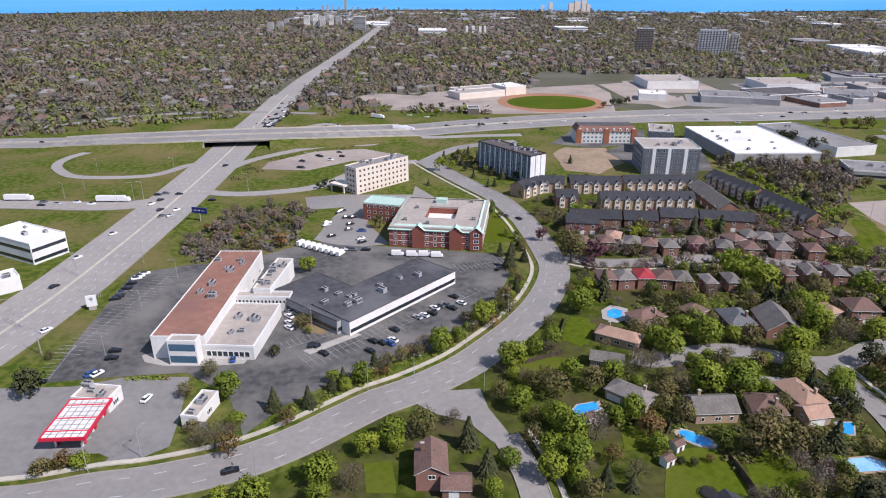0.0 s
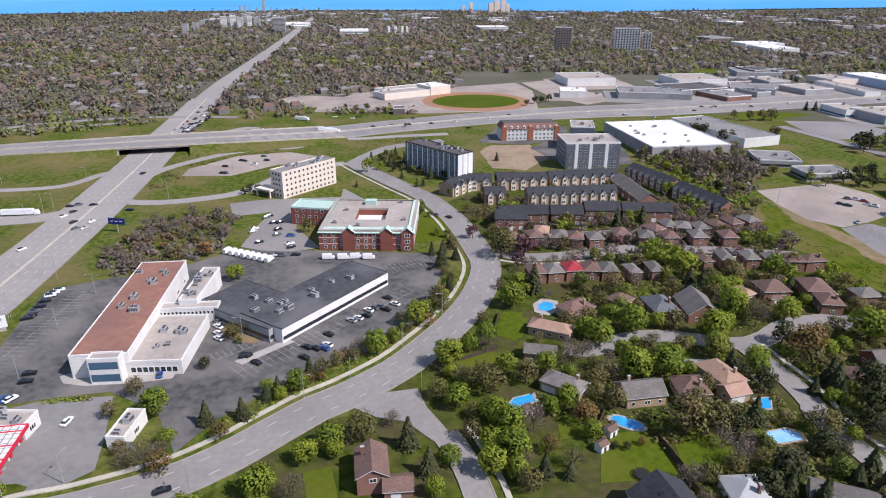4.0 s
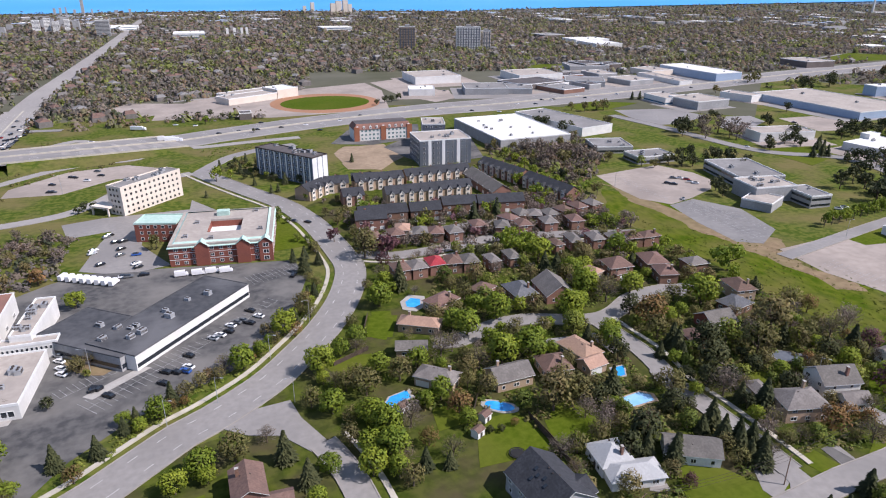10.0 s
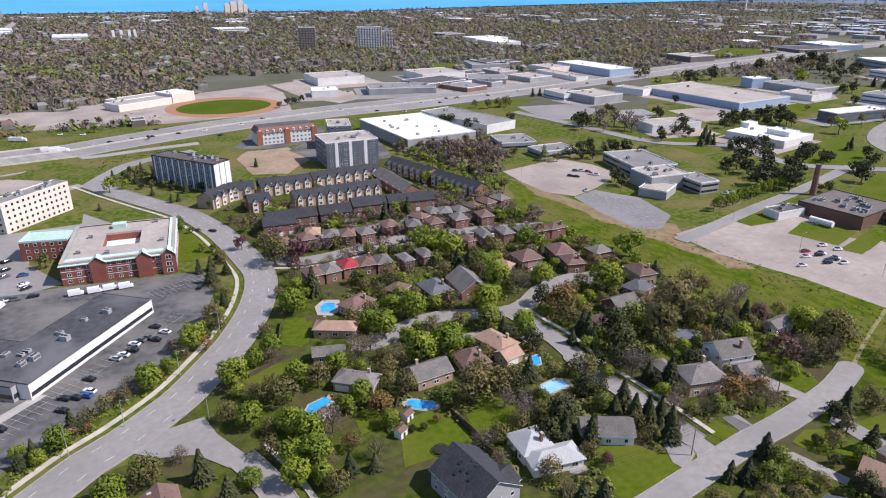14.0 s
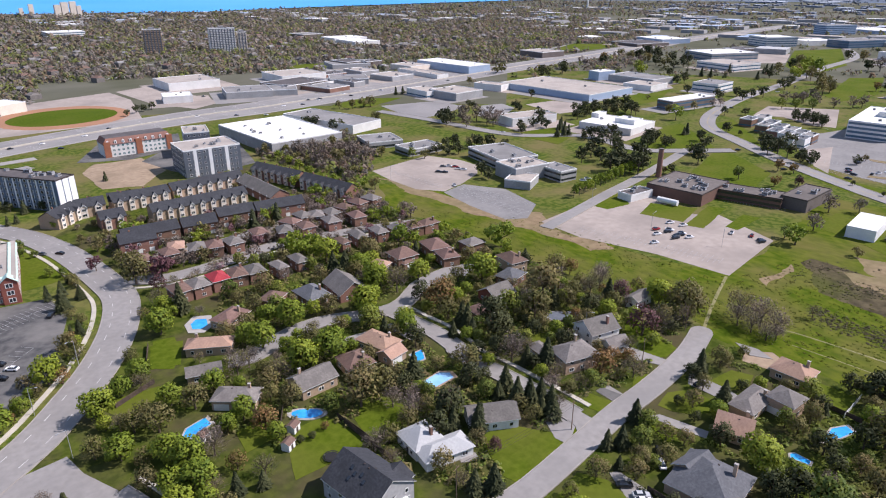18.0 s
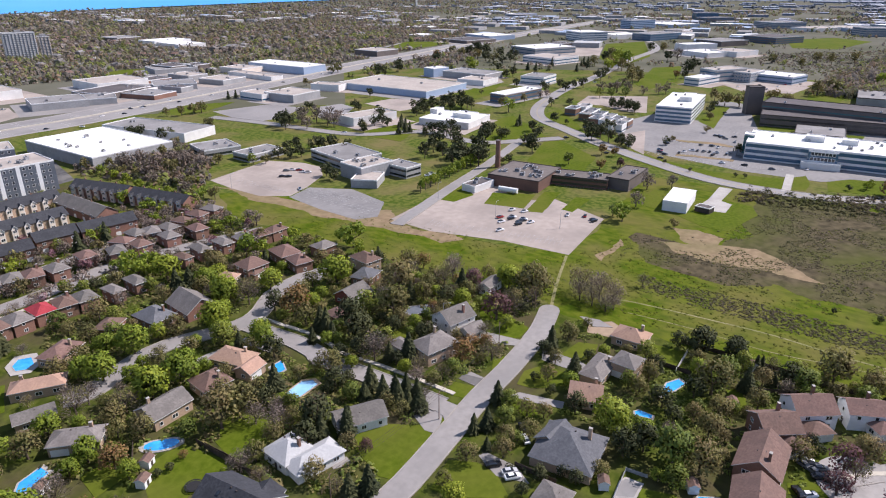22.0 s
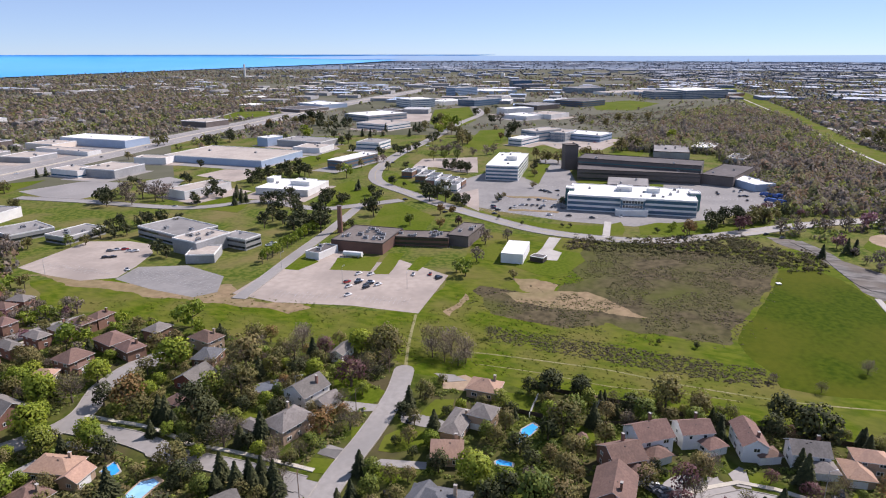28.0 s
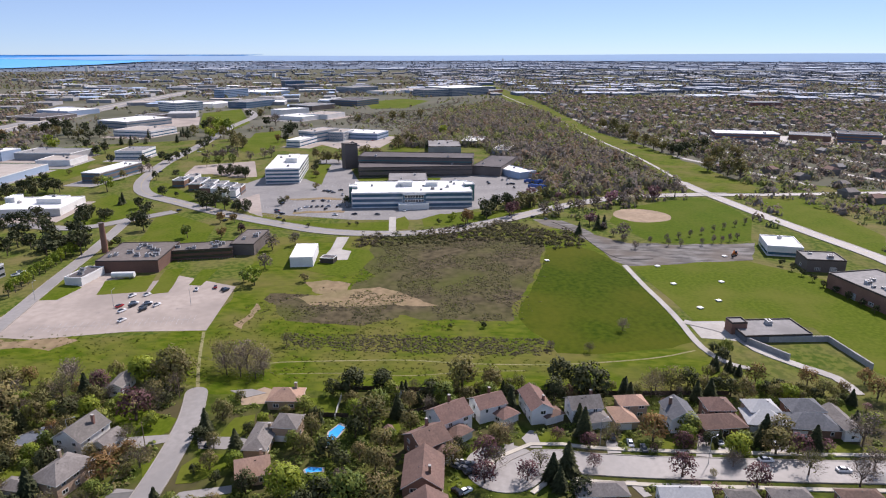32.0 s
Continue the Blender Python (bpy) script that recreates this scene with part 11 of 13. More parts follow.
park_tree('N', 344, 365, 5.4)
park_tree('N', 323, 379, 5.8)
park_tree('N', 322, 388, 4.5)
park_tree('N', 354, 355, 4.5)
park_tree('N', 495, 271, 5.5)
park_tree('N', 453, 248, 5.5)
park_tree('N', 451, 253, 4.6)
park_tree('N', 464, 278, 4.3)
park_tree('N', 698, 368, 6.9)
park_tree('N', 734, 367, 5.8)
park_tree('N', 615, 316, 4.3)
park_tree('N', 651, 265, 4.9)
park_tree('N', 652, 255, 4.9)
park_tree('N', 658, 249, 5.0)
park_tree('N', 645, 237, 5.4)
park_tree('N', 528, 236, 5.1)
park_tree('N', 512, 223, 6.4)
park_tree('N', 516, 218, 6.5)
park_tree('N', 529, 216, 6.1)
park_tree('N', 494, 192, 3.8)
park_tree('N', 506, 195, 3.9)
park_tree('N', 496, 184, 4.7)
park_tree('N', 961, 284, 10.5)
park_tree('N', 990, 286, 10.8)
park_tree('N', 672, 172, 4.9)
park_tree('N', 742, 183, 6.0)
park_tree('N', 844, 368, 6.4)
park_tree('N', 867, 366, 6.6)
park_tree('N', 774, 659, 8.0)
park_tree('N', 704, 637, 6.6)
park_tree('N', 709, 632, 6.6)
park_tree('N', 1011, 672, 12.7)
park_tree('N', 967, 626, 11.0)
park_tree('N', 976, 604, 10.0)
park_tree('N', 978, 578, 9.9)
park_tree('S', 441, 374, 3.6)
park_tree('S', 426, 356, 3.4)
park_tree('S', 430, 352, 3.5)
park_tree('S', 961, 443, 4.6)
park_tree('S', 979, 444, 4.7)
park_tree('S', 887, 419, 4.3)
park_tree('S', 856, 468, 4.3)
park_tree('S', 859, 483, 4.3)
park_tree('S', 834, 491, 4.2)
park_tree('S', 506, 293, 2.6)
park_tree('S', 926, 479, 4.6)
park_tree('O', 949, 398, 9.9)
park_tree('O', 960, 425, 9.2)
park_tree('O', 862, 327, 10.5)
park_tree('O', 579, 354, 5.4)
park_tree('O', 562, 628, 5.2)
park_tree('O', 675, 686, 7.6)
park_tree('O', 660, 683, 6.6)
park_tree('L', 1010, 412, 12.4)
park_tree('L', 1006, 395, 11.3)
park_tree('L', 997, 386, 11.2)
park_tree('L', 862, 587, 8.2)
park_tree('R', 894, 279, 5.7)
park_tree('R', 906, 273, 6.6)
park_tree('R', 908, 687, 7.9)
park_tree('R', 455, 179, 3.9)
park_tree('R', 454, 189, 4.4)
park_tree('W', 406, 463, 8.2)
park_tree('W', 410, 448, 8.0)
park_tree('W', 417, 440, 7.5)
park_tree('W', 424, 432, 7.0)
park_tree('W', 737, 316, 7.0)
park_tree('W', 736, 305, 7.0)
park_tree('W', 739, 297, 7.0)
park_tree('W', 740, 284, 7.0)
park_tree('W', 742, 266, 6.2)
park_tree('W', 755, 253, 6.3)
park_tree('W', 765, 248, 6.3)
park_tree('W', 1101, 357, 10.1)
park_tree('W', 1110, 348, 10.1)
park_tree('N', 819, -238, 8.2)
park_tree('N', 795, -238, 9.5)
park_tree('N', 818, -252, 8.2)
park_tree('N', 828, -262, 8.4)
park_tree('N', 846, -283, 9.4)
park_tree('N', 495, -8, 4.9)
park_tree('N', 509, -12, 4.5)
park_tree('N', 525, -24, 5.1)
park_tree('N', 518, -34, 5.1)
park_tree('N', 529, -43, 4.7)
park_tree('N', 543, -57, 4.8)
park_tree('N', 513, 161, 3.8)
park_tree('N', 514, 108, 4.2)
park_tree('O', 1091, -200, 9.7)
park_tree('O', 1021, -204, 11.8)
park_tree('O', 984, -212, 10.6)
park_tree('O', 922, -213, 9.9)
park_tree('O', 882, -218, 9.5)
park_tree('O', 855, -224, 10.1)
park_tree('O', 834, -229, 9.1)
park_tree('O', 696, -241, 9.7)
park_tree('O', 765, -274, 9.3)
park_tree('O', 670, -252, 9.4)
park_tree('O', 658, -260, 10.0)
park_tree('O', 770, -295, 9.4)
# dark evergreens between the houses and by the track
park_tree('S', 124.9, 119.6, 2.7)
park_tree('S', 125.9, 116.2, 2.7)
park_tree('S', 128.8, 114.0, 2.7)
park_tree('S', 130.5, 111.0, 2.9)
park_tree('S', 131.3, 107.3, 2.9)
park_tree('S', 134.2, 106.0, 2.9)
park_tree('S', 108.4, 114.1, 2.9)
park_tree('S', 130.7, 141.9, 2.4)
park_tree('S', 114.7, 144.4, 2.3)
park_tree('S', 109.7, 144.4, 2.1)
park_tree('S', 116.8, 140.0, 1.9)
park_tree('S', 100.2, 152.2, 2.1)
park_tree('S', 143.0, 128.7, 2.8)
park_tree('S', 135.6, 158.6, 2.3)
park_tree('N', 102.7, 124.0, 3.8)
park_tree('N', 138.9, 138.7, 4.0)
park_tree('N', 146.2, 137.1, 3.6)
park_tree('N', 154.8, 151.8, 3.4)
park_tree('N', 142.3, 125.1, 2.9)
park_tree('N', 125.0, 130.6, 2.6)
park_tree('N', 116.8, 131.7, 2.4)
park_tree('N', 177.7, 692.7, 4.4)
park_tree('N', 186.6, 697.5, 4.4)
park_tree('N', 195.7, 702.5, 4.5)
park_tree('N', 166.7, 681.4, 3.7)
park_tree('S', 121.5, 120.3, 2.4)
park_tree('S', 122.7, 116.4, 2.3)
park_tree('S', 124.1, 111.2, 2.3)
park_tree('S', 126.7, 107.2, 2.3)
park_tree('S', 127.9, 103.4, 2.3)
park_tree('S', 105.6, 113.2, 2.5)
park_tree('S', 93.2, 93.6, 2.6)
park_tree('S', 139.1, 156.2, 2.5)
park_tree('S', 143.1, 85.4, 2.3)
park_tree('S', 210.9, 26.7, 2.1)
park_tree('N', 138.1, 154.1, 3.3)
park_tree('N', 134.1, 143.4, 3.0)
park_tree('N', 192.9, 54.0, 2.8)
park_tree('N', 217.2, 44.6, 3.9)
park_tree('N', 218.0, 34.9, 3.9)
park_tree('N', 183.1, 38.7, 3.9)
park_tree('N', 166.7, 39.8, 3.3)
park_tree('N', 164.7, 30.8, 3.6)
park_tree('O', 187.1, 32.7, 3.9)
park_tree('O', 171.4, 35.2, 3.3)
park_tree('O', 225.7, 4.1, 3.8)
park_tree('R', 165.9, 110.6, 3.6)
# more garden trees
park_tree('N', 207.1, -28.1, 5.6)
park_tree('N', 212.4, -37.0, 6.9)
park_tree('N', 214.7, -43.7, 4.9)
park_tree('S', 218.4, -55.1, 2.2)
park_tree('S', 187.7, -35.4, 3.7)
park_tree('S', 168.3, -27.7, 4.1)
park_tree('S', 162.2, -23.9, 4.0)
park_tree('S', 188.8, -93.1, 3.6)
park_tree('S', 242.7, -96.0, 1.7)
park_tree('S', 238.9, -100.1, 1.7)
park_tree('S', 234.9, -102.4, 1.6)
park_tree('K', 180.0, -37.3, 3.3)
park_tree('K', 168.8, -36.4, 3.4)
park_tree('K', 186.5, -27.9, 2.3)
park_tree('R', 187.3, -58.8, 6.7)
park_tree('R', 230.1, -107.3, 4.1)
park_tree('G', 191.1, -69.8, 4.4)
park_tree('G', 183.6, -84.3, 3.5)
park_tree('G', 224.4, -79.9, 3.7)
park_tree('G', 253.4, -103.7, 3.5)
park_tree('O', 191.7, -99.1, 4.3)
park_tree('O', 221.2, -68.2, 3.6)
park_tree('O', 223.4, -73.2, 3.7)
park_tree('W', 168.5, -61.4, 5.0)
park_tree('W', 176.4, -78.6, 2.9)
park_tree('O', 162.6, 143.7, 8.6)
park_tree('O', 167.3, 155.6, 6.7)
park_tree('O', 182.6, 151.4, 7.7)
park_tree('W', 142.2, 115.3, 3.8)
park_tree('W', 142.1, 138.0, 4.7)
park_tree('W', 190.8, 115.9, 6.6)
park_tree('W', 216.0, 153.7, 5.1)
park_tree('P', 210.0, 140.3, 4.9)
park_tree('L', 218.4, 128.2, 4.5)
park_tree('L', 185.6, 108.2, 3.1)
park_tree('L', 210.4, 210.2, 7.4)
park_tree('N', 152.4, 155.4, 5.8)
park_tree('N', 151.7, 147.6, 4.9)
park_tree('N', 157.6, 161.8, 4.1)
park_tree('R', 156.9, 108.8, 5.5)
for i in range(13):
    tree('WKWW'[i % 4], 66 + 10.5 * i, 286.5 - 0.004 * (70 - 10.5 * i) ** 2 / 10, 2.6 + 0.3 * (i % 3))
    tree('WWKO'[i % 4], 72 + 10.0 * i, 268.5 - 0.2 * (i % 5), 2.4 + 0.3 * (i % 4))
# more trees between the houses
fill([(11.4, 166.3), (24.1, 199.5), (56.4, 261.6), (83.3, 326.7), (155.6, 326.7), (193.0, 280.7), (203.7, 235.9), (205.6, 160.1), (201.1, 100.6), (125.2, 90.9), (92.1, 91.8), (68.7, 127.3), (45.3, 162.8), (53.9, 181.5)], 165, 'OLLWGNSLOOWO', 2.4, 4.4, 5)
fill([(204.1, 96.0), (213.4, 50.6), (210.4, 21.1), (219.3, -21.8), (167.5, -22.8), (123.2, 44.4), (120.8, 84.0)], 60, 'OGNLSGWOO', 2.0, 4.0, 6)
fill([(219.2, -1.8), (222.3, -96.1), (213.0, -145.1), (161.8, -115.7), (155.9, -9.8)], 40, 'KKWOSGP', 1.6, 3.2, 7)
fill([(221.9, 52.3), (218.5, -12.3), (226.8, -97.7), (220.4, -135.8), (214.2, -132.6), (218.9, -94.8), (213.5, -12.1), (214.2, 50.6)], 34, 'GONO', 1.4, 2.8, 8)
fill([(-128.0, 294.7), (-121.9, 326.7), (-116.6, 349.9), (-93.3, 360.0), (-72.6, 354.9), (-74.4, 302.2), (-92.7, 277.3), (-116.1, 276.7)], 34, 'WWOOWR', 2.5, 4.5, 9)
fill([(58.4, 287.5), (62.8, 340.3), (201.9, 340.3), (201.3, 274.1), (131.2, 267.7)], 105, 'WWKWWLOW', 2.2, 3.6, 10)
fill([(191.8, 452.8), (228.5, 472.2), (283.3, 480.8), (265.2, 399.8), (228.9, 354.9), (211.7, 352.9), (206.8, 406.1)], 36, 'WWWO', 3.2, 5.0, 11)
fill([(27.3, 390.3), (38.8, 354.2), (42.0, 293.9), (37.4, 287.5), (35.1, 315.7), (26.6, 354.2)], 24, 'OGSO', 1.5, 2.6, 12)
fill([(-4.9, 469.8), (11.1, 485.9), (25.6, 454.6), (42.2, 426.7), (46.7, 401.8), (24.6, 433.4), (6.7, 454.6)], 22, 'ONGS', 2.0, 3.2, 13)
fill([(-36.9, 165.5), (-9.7, 189.5), (19.0, 216.9), (35.1, 248.3), (29.9, 251.6), (14.6, 227.6), (-12.5, 200.2), (-36.4, 181.5)], 26, 'LOSR', 1.8, 3.0, 14)
fill([(958.0, -252.5), (769.0, -259.0), (654.1, -264.0), (681.1, -289.2), (949.9, -315.5), (1042.2, -299.7)], 46, 'NOOGOW', 3.0, 5.0, 15)
fill([(499.0, -26.7), (543.8, -98.4), (592.1, -119.7), (599.1, -97.7), (569.2, -38.6), (526.9, -23.3)], 22, 'WOWK', 2.6, 4.0, 16)
fill([(130.6, 175.3), (196.6, 145.8), (144.8, 98.0), (101.5, 109.7), (101.5, 139.1)], 26, 'NNGSOG', 2.6, 4.4, 17)
fill([(250.3, 208.1), (233.2, 124.1), (191.4, 108.5), (155.0, 104.2), (153.2, 136.9)], 20, 'ONGWOR', 2.6, 4.6, 18)

fill([(48, 345), (58, 412), (120, 415), (200, 412), (214, 345), (205, 322), (60, 312)], 75, 'WWOGWLWO', 1.6, 3.0, 31)

# ---- far woods, suburbs and works ----
rng = np.random.default_rng(4)


def shore(X, Y):
    """The distance of the shore on the bearing of each place."""
    az = np.degrees(np.arctan2(-X, Y))
    a, d = np.array(SHORE).T
    return np.where(az < a[-1], 1e6, np.interp(-az, -a, d))


BLOCK, TURN = 84.0, 0.35        # spacing and bearing of the suburban streets


def street_off(X, Y):
    """How far each place lies from the middle of the nearest suburban street, and along which side."""
    v = -X * math.sin(TURN) + Y * math.cos(TURN) + 14 * np.sin((X * math.cos(TURN) + Y * math.sin(TURN)) * 0.006)
    return (v + BLOCK / 2) % BLOCK - BLOCK / 2


def far_trees(name, n, az0, az1, d0, d1, r0, r1, mat, label, seed, low=-9.0, scale=0.004, spray=11):
    X, Y = sector(rng, n, az0, az1, d0, d1)
    ok = free(X, Y) & (np.hypot(X, Y) < shore(X, Y) * 0.97)
    X, Y = X[ok], Y[ok]
    if name.split("_")[1] in ("west", "middle", "east"):
        o = np.abs(street_off(X, Y))
        ok = (o > 6) & ((o < 11) | (o > 21) | (rng.random(len(X)) < 0.35))
        X, Y = X[ok], Y[ok]
    if low > -1:
        ok = patchy(X, Y, scale, low)
        X, Y = X[ok], Y[ok]
    R = rng.uniform(r0, r1, len(X)) * rng.choice((0.7, 1.0, 1.25), len(X))
    Z = R * rng.uniform(1.2, 1.8, len(X))
    d = np.hypot(X, Y)
    for pick, n in ((d < 950, 18), ((d >= 950) & (d < 1500), 11), ((d >= 1500) & (d < 2600), 7), (d >= 2600, 5)):
        if pick.any():
            many(name, (mat,), X[pick], Y[pick], R[pick], Z[pick], label, 0, seed, "trees", n)


def suburb(n, az0, az1, d0, d1, seed):
    X, Y = sector(rng, n, az0, az1, d0, d1)
    o = street_off(X, Y)
    push = np.where(o > 0, 16.0, -16.0) - o          # set each house back from its street
    X, Y = X - push * math.sin(TURN), Y + push * math.cos(TURN)
    ok = free(X, Y)
    far_houses("suburb_houses", X[ok], Y[ok], ("shingle_grey", "shingle_brown", "roof_grey", "shingle_grey", "shingle_brown"), "small far suburban houses among trees", seed, (9, 14), (4.0, 6.0), turn=TURN)


WORKS_MATS = ("concrete_grey", "roof_gravel", "roof_grey", "shingle_pale", "metal_blue", "roof_white", "roof_grey")
# works reaching past 3.7 km take the haze-tinted colours
EAST_MATS = ("haze_wall", "haze_roof", "roof_grey", "haze_roof")


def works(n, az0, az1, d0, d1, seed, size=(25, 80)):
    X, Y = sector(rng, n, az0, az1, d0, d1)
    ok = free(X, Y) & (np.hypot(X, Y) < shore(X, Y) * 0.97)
    far_houses("far_works", X[ok], Y[ok], WORKS_MATS if d1 < 3700 else EAST_MATS if d0 < 4000 else ("haze_wall", "haze_roof"), "far flat-roofed works and stores", seed, size, (5, 9), False, "works")


def far_streets(az0, az1, d0, d1, label):
    """Pale streets between the far houses, joined."""
    s = Shape()
    for i in range(-40, 41):
        line = []
        for j in range(-90, 91):
            u = j * 28.0
            v = i * BLOCK - 14 * math.sin(u * 0.006)
            x, y = u * math.cos(TURN) - v * math.sin(TURN), u * math.sin(TURN) + v * math.cos(TURN)
            a = math.degrees(math.atan2(-x, y))
            ok = az1 < a < az0 and d0 < math.hypot(x, y) < d1 and bool(free(x, y))
            if ok:
                line.append(Vector((x, y)))
            if line and (not ok or j == 90):
                if len(line) > 3:
                    strip(s, line, 3.6, -3.6, -0.1, 0.05, 0, None)
                line = []
    tagged(new("far_streets", s.mesh("far_streets", "road_grey")), label, "road", kind="structure")


WOOD = [(851.6, 117.3), (1021.9, 113.6), (1442.0, 60.8), (1703.1, -43.4), (1383.4, -129.2), (905.5, -155.5), (611.8, -183.5), (572.0, -150.4), (551.3, -69.1), (604.6, -54.2), (732.9, -33.0), (858.2, -1.1)]
mark_poly(WOOD)
far_streets(38, -8, 650, 2300, "pale streets of the western suburb")
far_streets(-8, -50, 980, 2000, "pale streets of the suburb beyond the highway")
far_streets(-93, -126, 540, 1950, "pale streets of the eastern suburb")
suburb(820, 38, -8, 680, 2300, 1)
suburb(190, -8, -44, 960, 1900, 2)
suburb(30, -44, -56, 1250, 2000, 3)
suburb(360, -93, -126, 560, 1900, 4)
works(110, -8, -50, 2250, 3300, 5, (25, 70))
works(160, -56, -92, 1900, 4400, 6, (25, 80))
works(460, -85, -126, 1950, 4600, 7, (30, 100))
works(80, 12, -6, 2300, 3000, 8, (20, 60))
works(24, -44, -60, 1900, 3600, 9)
works(90, -51, -78, 1250, 2700, 10, (25, 75))
far_trees("woods_west", 8200, 38, -8, 650, 1700, 4.0, 7.2, "wood_far", "far suburban trees in early leaf", 1)
far_trees("woods_west_brown", 8800, 38, -8, 650, 1700, 3.8, 6.6, "wood_far_brown", "far leafless suburban trees", 2)
far_trees("woods_lakeside", 9000, 38, -52, 1700, 3300, 6, 10, "wood_far_brown", "far leafless woods by the lake", 3)
far_trees("woods_middle", 7000, -8, -56, 980, 2100, 4.2, 7.2, "wood_far", "far trees in early leaf beyond the highway", 4, -0.5)
far_trees("woods_middle_brown", 10500, -8, -56, 980, 2100, 4.2, 7.0, "wood_far_brown", "far leafless trees beyond the highway", 5, -0.5)
far_trees("woods_distance", 6500, 38, -126, 1900, 3400, 5, 9, "wood_far", "far woods in the distance", 6, -0.12, 0.003)
far_trees("woods_distance_brown", 6500, 20, -126, 1900, 3400, 5, 9, "wood_far_brown", "far brown woods in the distance", 7, -0.12, 0.003)
far_trees("works_trees", 8000, -84, -126, 1950, 4700, 5, 9, "haze_wood", "tree belts between the far works", 8, -0.02, 0.006)
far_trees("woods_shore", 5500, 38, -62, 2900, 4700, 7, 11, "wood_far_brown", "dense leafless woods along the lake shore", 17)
far_trees("woods_horizon", 11000, 38, -126, 3500, 9500, 7, 12, "haze_wood", "woods near the horizon in a blue haze tint", 16, -0.2, 0.0015)
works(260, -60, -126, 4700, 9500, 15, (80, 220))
far_trees("woods_east", 6800, -93, -126, 480, 1950, 3.8, 6.6, "wood_far", "trees of the eastern suburb", 9)
far_trees("woods_east_brown", 6800, -93, -126, 520, 1950, 3.6, 6.0, "wood_far_brown", "leafless trees of the eastern suburb", 10)
far_trees("park_trees", 260, -44, -80, 900, 1700, 3.0, 5.6, "needles", "evergreens scattered over the business park", 11, 0.1, 0.012)
far_trees("park_trees_olive", 3600, -42, -92, 860, 2300, 3.0, 5.6, "wood_far", "budding trees scattered over the business park", 12, 0.05, 0.009)


def woodland():
    X, Y = [], []
    P = np.array(WOOD)
    x = rng.uniform(P[:, 0].min(), P[:, 0].max(), 30000)
    y = rng.uniform(P[:, 1].min(), P[:, 1].max(), 30000)
    ok = within(x, y, P)
    x, y = x[ok][:3700], y[ok][:3700]
    green = patchy(x, y, 0.012, 0.12)
    for nm, m, pick, sd, spray in (("woodland_brown", "wood_russet", ~green, 21, 24), ("woodland_green", "wood_far", green, 22, 24)):
        R = rng.uniform(4.2, 8.0, int(pick.sum()))
        many(nm, (m,), x[pick], y[pick], R, R * rng.uniform(1.3, 2.3, len(R)), "dense leafless woodland" if "brown" in nm else "budding trees in the woodland", 0, sd, "woods", spray)


woodland()

# vehicles
car(4.4, 240.9, 139, 'b')
car(7.3, 234.9, 139, 'w')
car(3.6, 230.6, 139, 'b')
car(-3.3, 230.6, 139, 'w')
car(-1.2, 232.6, 139, 'g')
car(-7.3, 224.5, 139, 'w')
car(-4.2, 226.4, 139, 'b')
car(-9.8, 222.9, 139, 's')
car(-18.1, 213.3, 139, 'b')
car(-25.2, 204.9, 139, 'b')
car(-19.1, 203.3, 139, 'u')
car(-22.1, 203.7, 139, 'b')
car(-18.1, 205.6, 139, 'w')
car(-25.7, 198.1, 139, 'b')
car(1.0, 233.5, 139, 'g')
car(-41.6, 196.5, 139, 'b')
car(-46.0, 201.9, 139, 'b')
car(-59.6, 223.7, 139, 'w')
car(-58.4, 218.4, 139, 'w')
car(-57.6, 214.6, 139, 'w')
car(-60.5, 227.8, 139, 's')
car(-115.0, 198.1, 10, 'b')
car(-113.9, 193.3, 10, 'b')
car(-133.8, 258.6, 20, 'w')
car(-133.4, 261.1, 20, 'w')
car(-132.4, 263.9, 20, 'w')
car(-133.7, 253.6, 20, 'b')
car(-133.6, 248.7, 20, 'b')
car(-133.9, 244.6, 20, 'g')
car(-133.5, 240.9, 20, 'b')
car(-133.9, 238.8, 20, 'b')
car(-116.3, 183.5, 60, 'u')
car(-114.1, 183.5, 60, 'w')
car(-92.0, 169.7, 80, 'w')
car(-56.2, 137.3, 22, 'b')
car(-165.2, 250.3, 58, 'b')
car(-171.8, 281.9, 60, 'w')
car(-147.4, 212.6, 60, 'w')
car(-72.0, 192.7, 100, 'u')
car(-45.7, 201.4, 20, 'b')
car(-130.4, 178.7, 20, 'b')
car(-153.7, 448.7, 58, 'b')
car(-173.8, 380.1, 5, 'b')
car(-170.0, 382.8, 5, 'g')
car(-161.2, 381.2, 5, 'b')
car(-160.7, 351.5, 58, 'b')
car(-155.7, 341.0, 58, 'g')
car(-151.6, 351.5, 58, 'w')
car(-151.3, 341.0, 58, 's')
car(-169.9, 313.4, 58, 'w')
car(-170.3, 362.1, 58, 'w')
car(-137.2, 369.6, 0, 'b')
car(-167.9, 369.6, 58, 'b')
car(-235.3, 366.1, 0, 'g')
car(-215.5, 365.6, 0, 'w')
car(-205.2, 362.1, 0, 'w')
car(-225.3, 362.1, 0, 's')
car(-233.2, 359.6, 0, 'b')
car(-324.7, 521.7, 0, 'b')
car(-305.8, 522.6, 0, 'b')
car(-299.8, 511.4, 0, 'w')
car(-272.0, 520.7, 0, 'b')
car(-259.5, 521.7, 0, 'g')
car(-248.6, 520.7, 0, 'b')
car(-242.5, 540.3, 0, 'b')
car(-226.9, 541.4, 0, 'g')
car(-211.7, 550.7, 0, 'w')
car(-189.7, 551.7, 0, 'b')
car(-169.4, 557.0, 0, 'b')
car(-159.8, 583.9, 62, 'b')
car(-159.7, 593.4, 62, 'w')
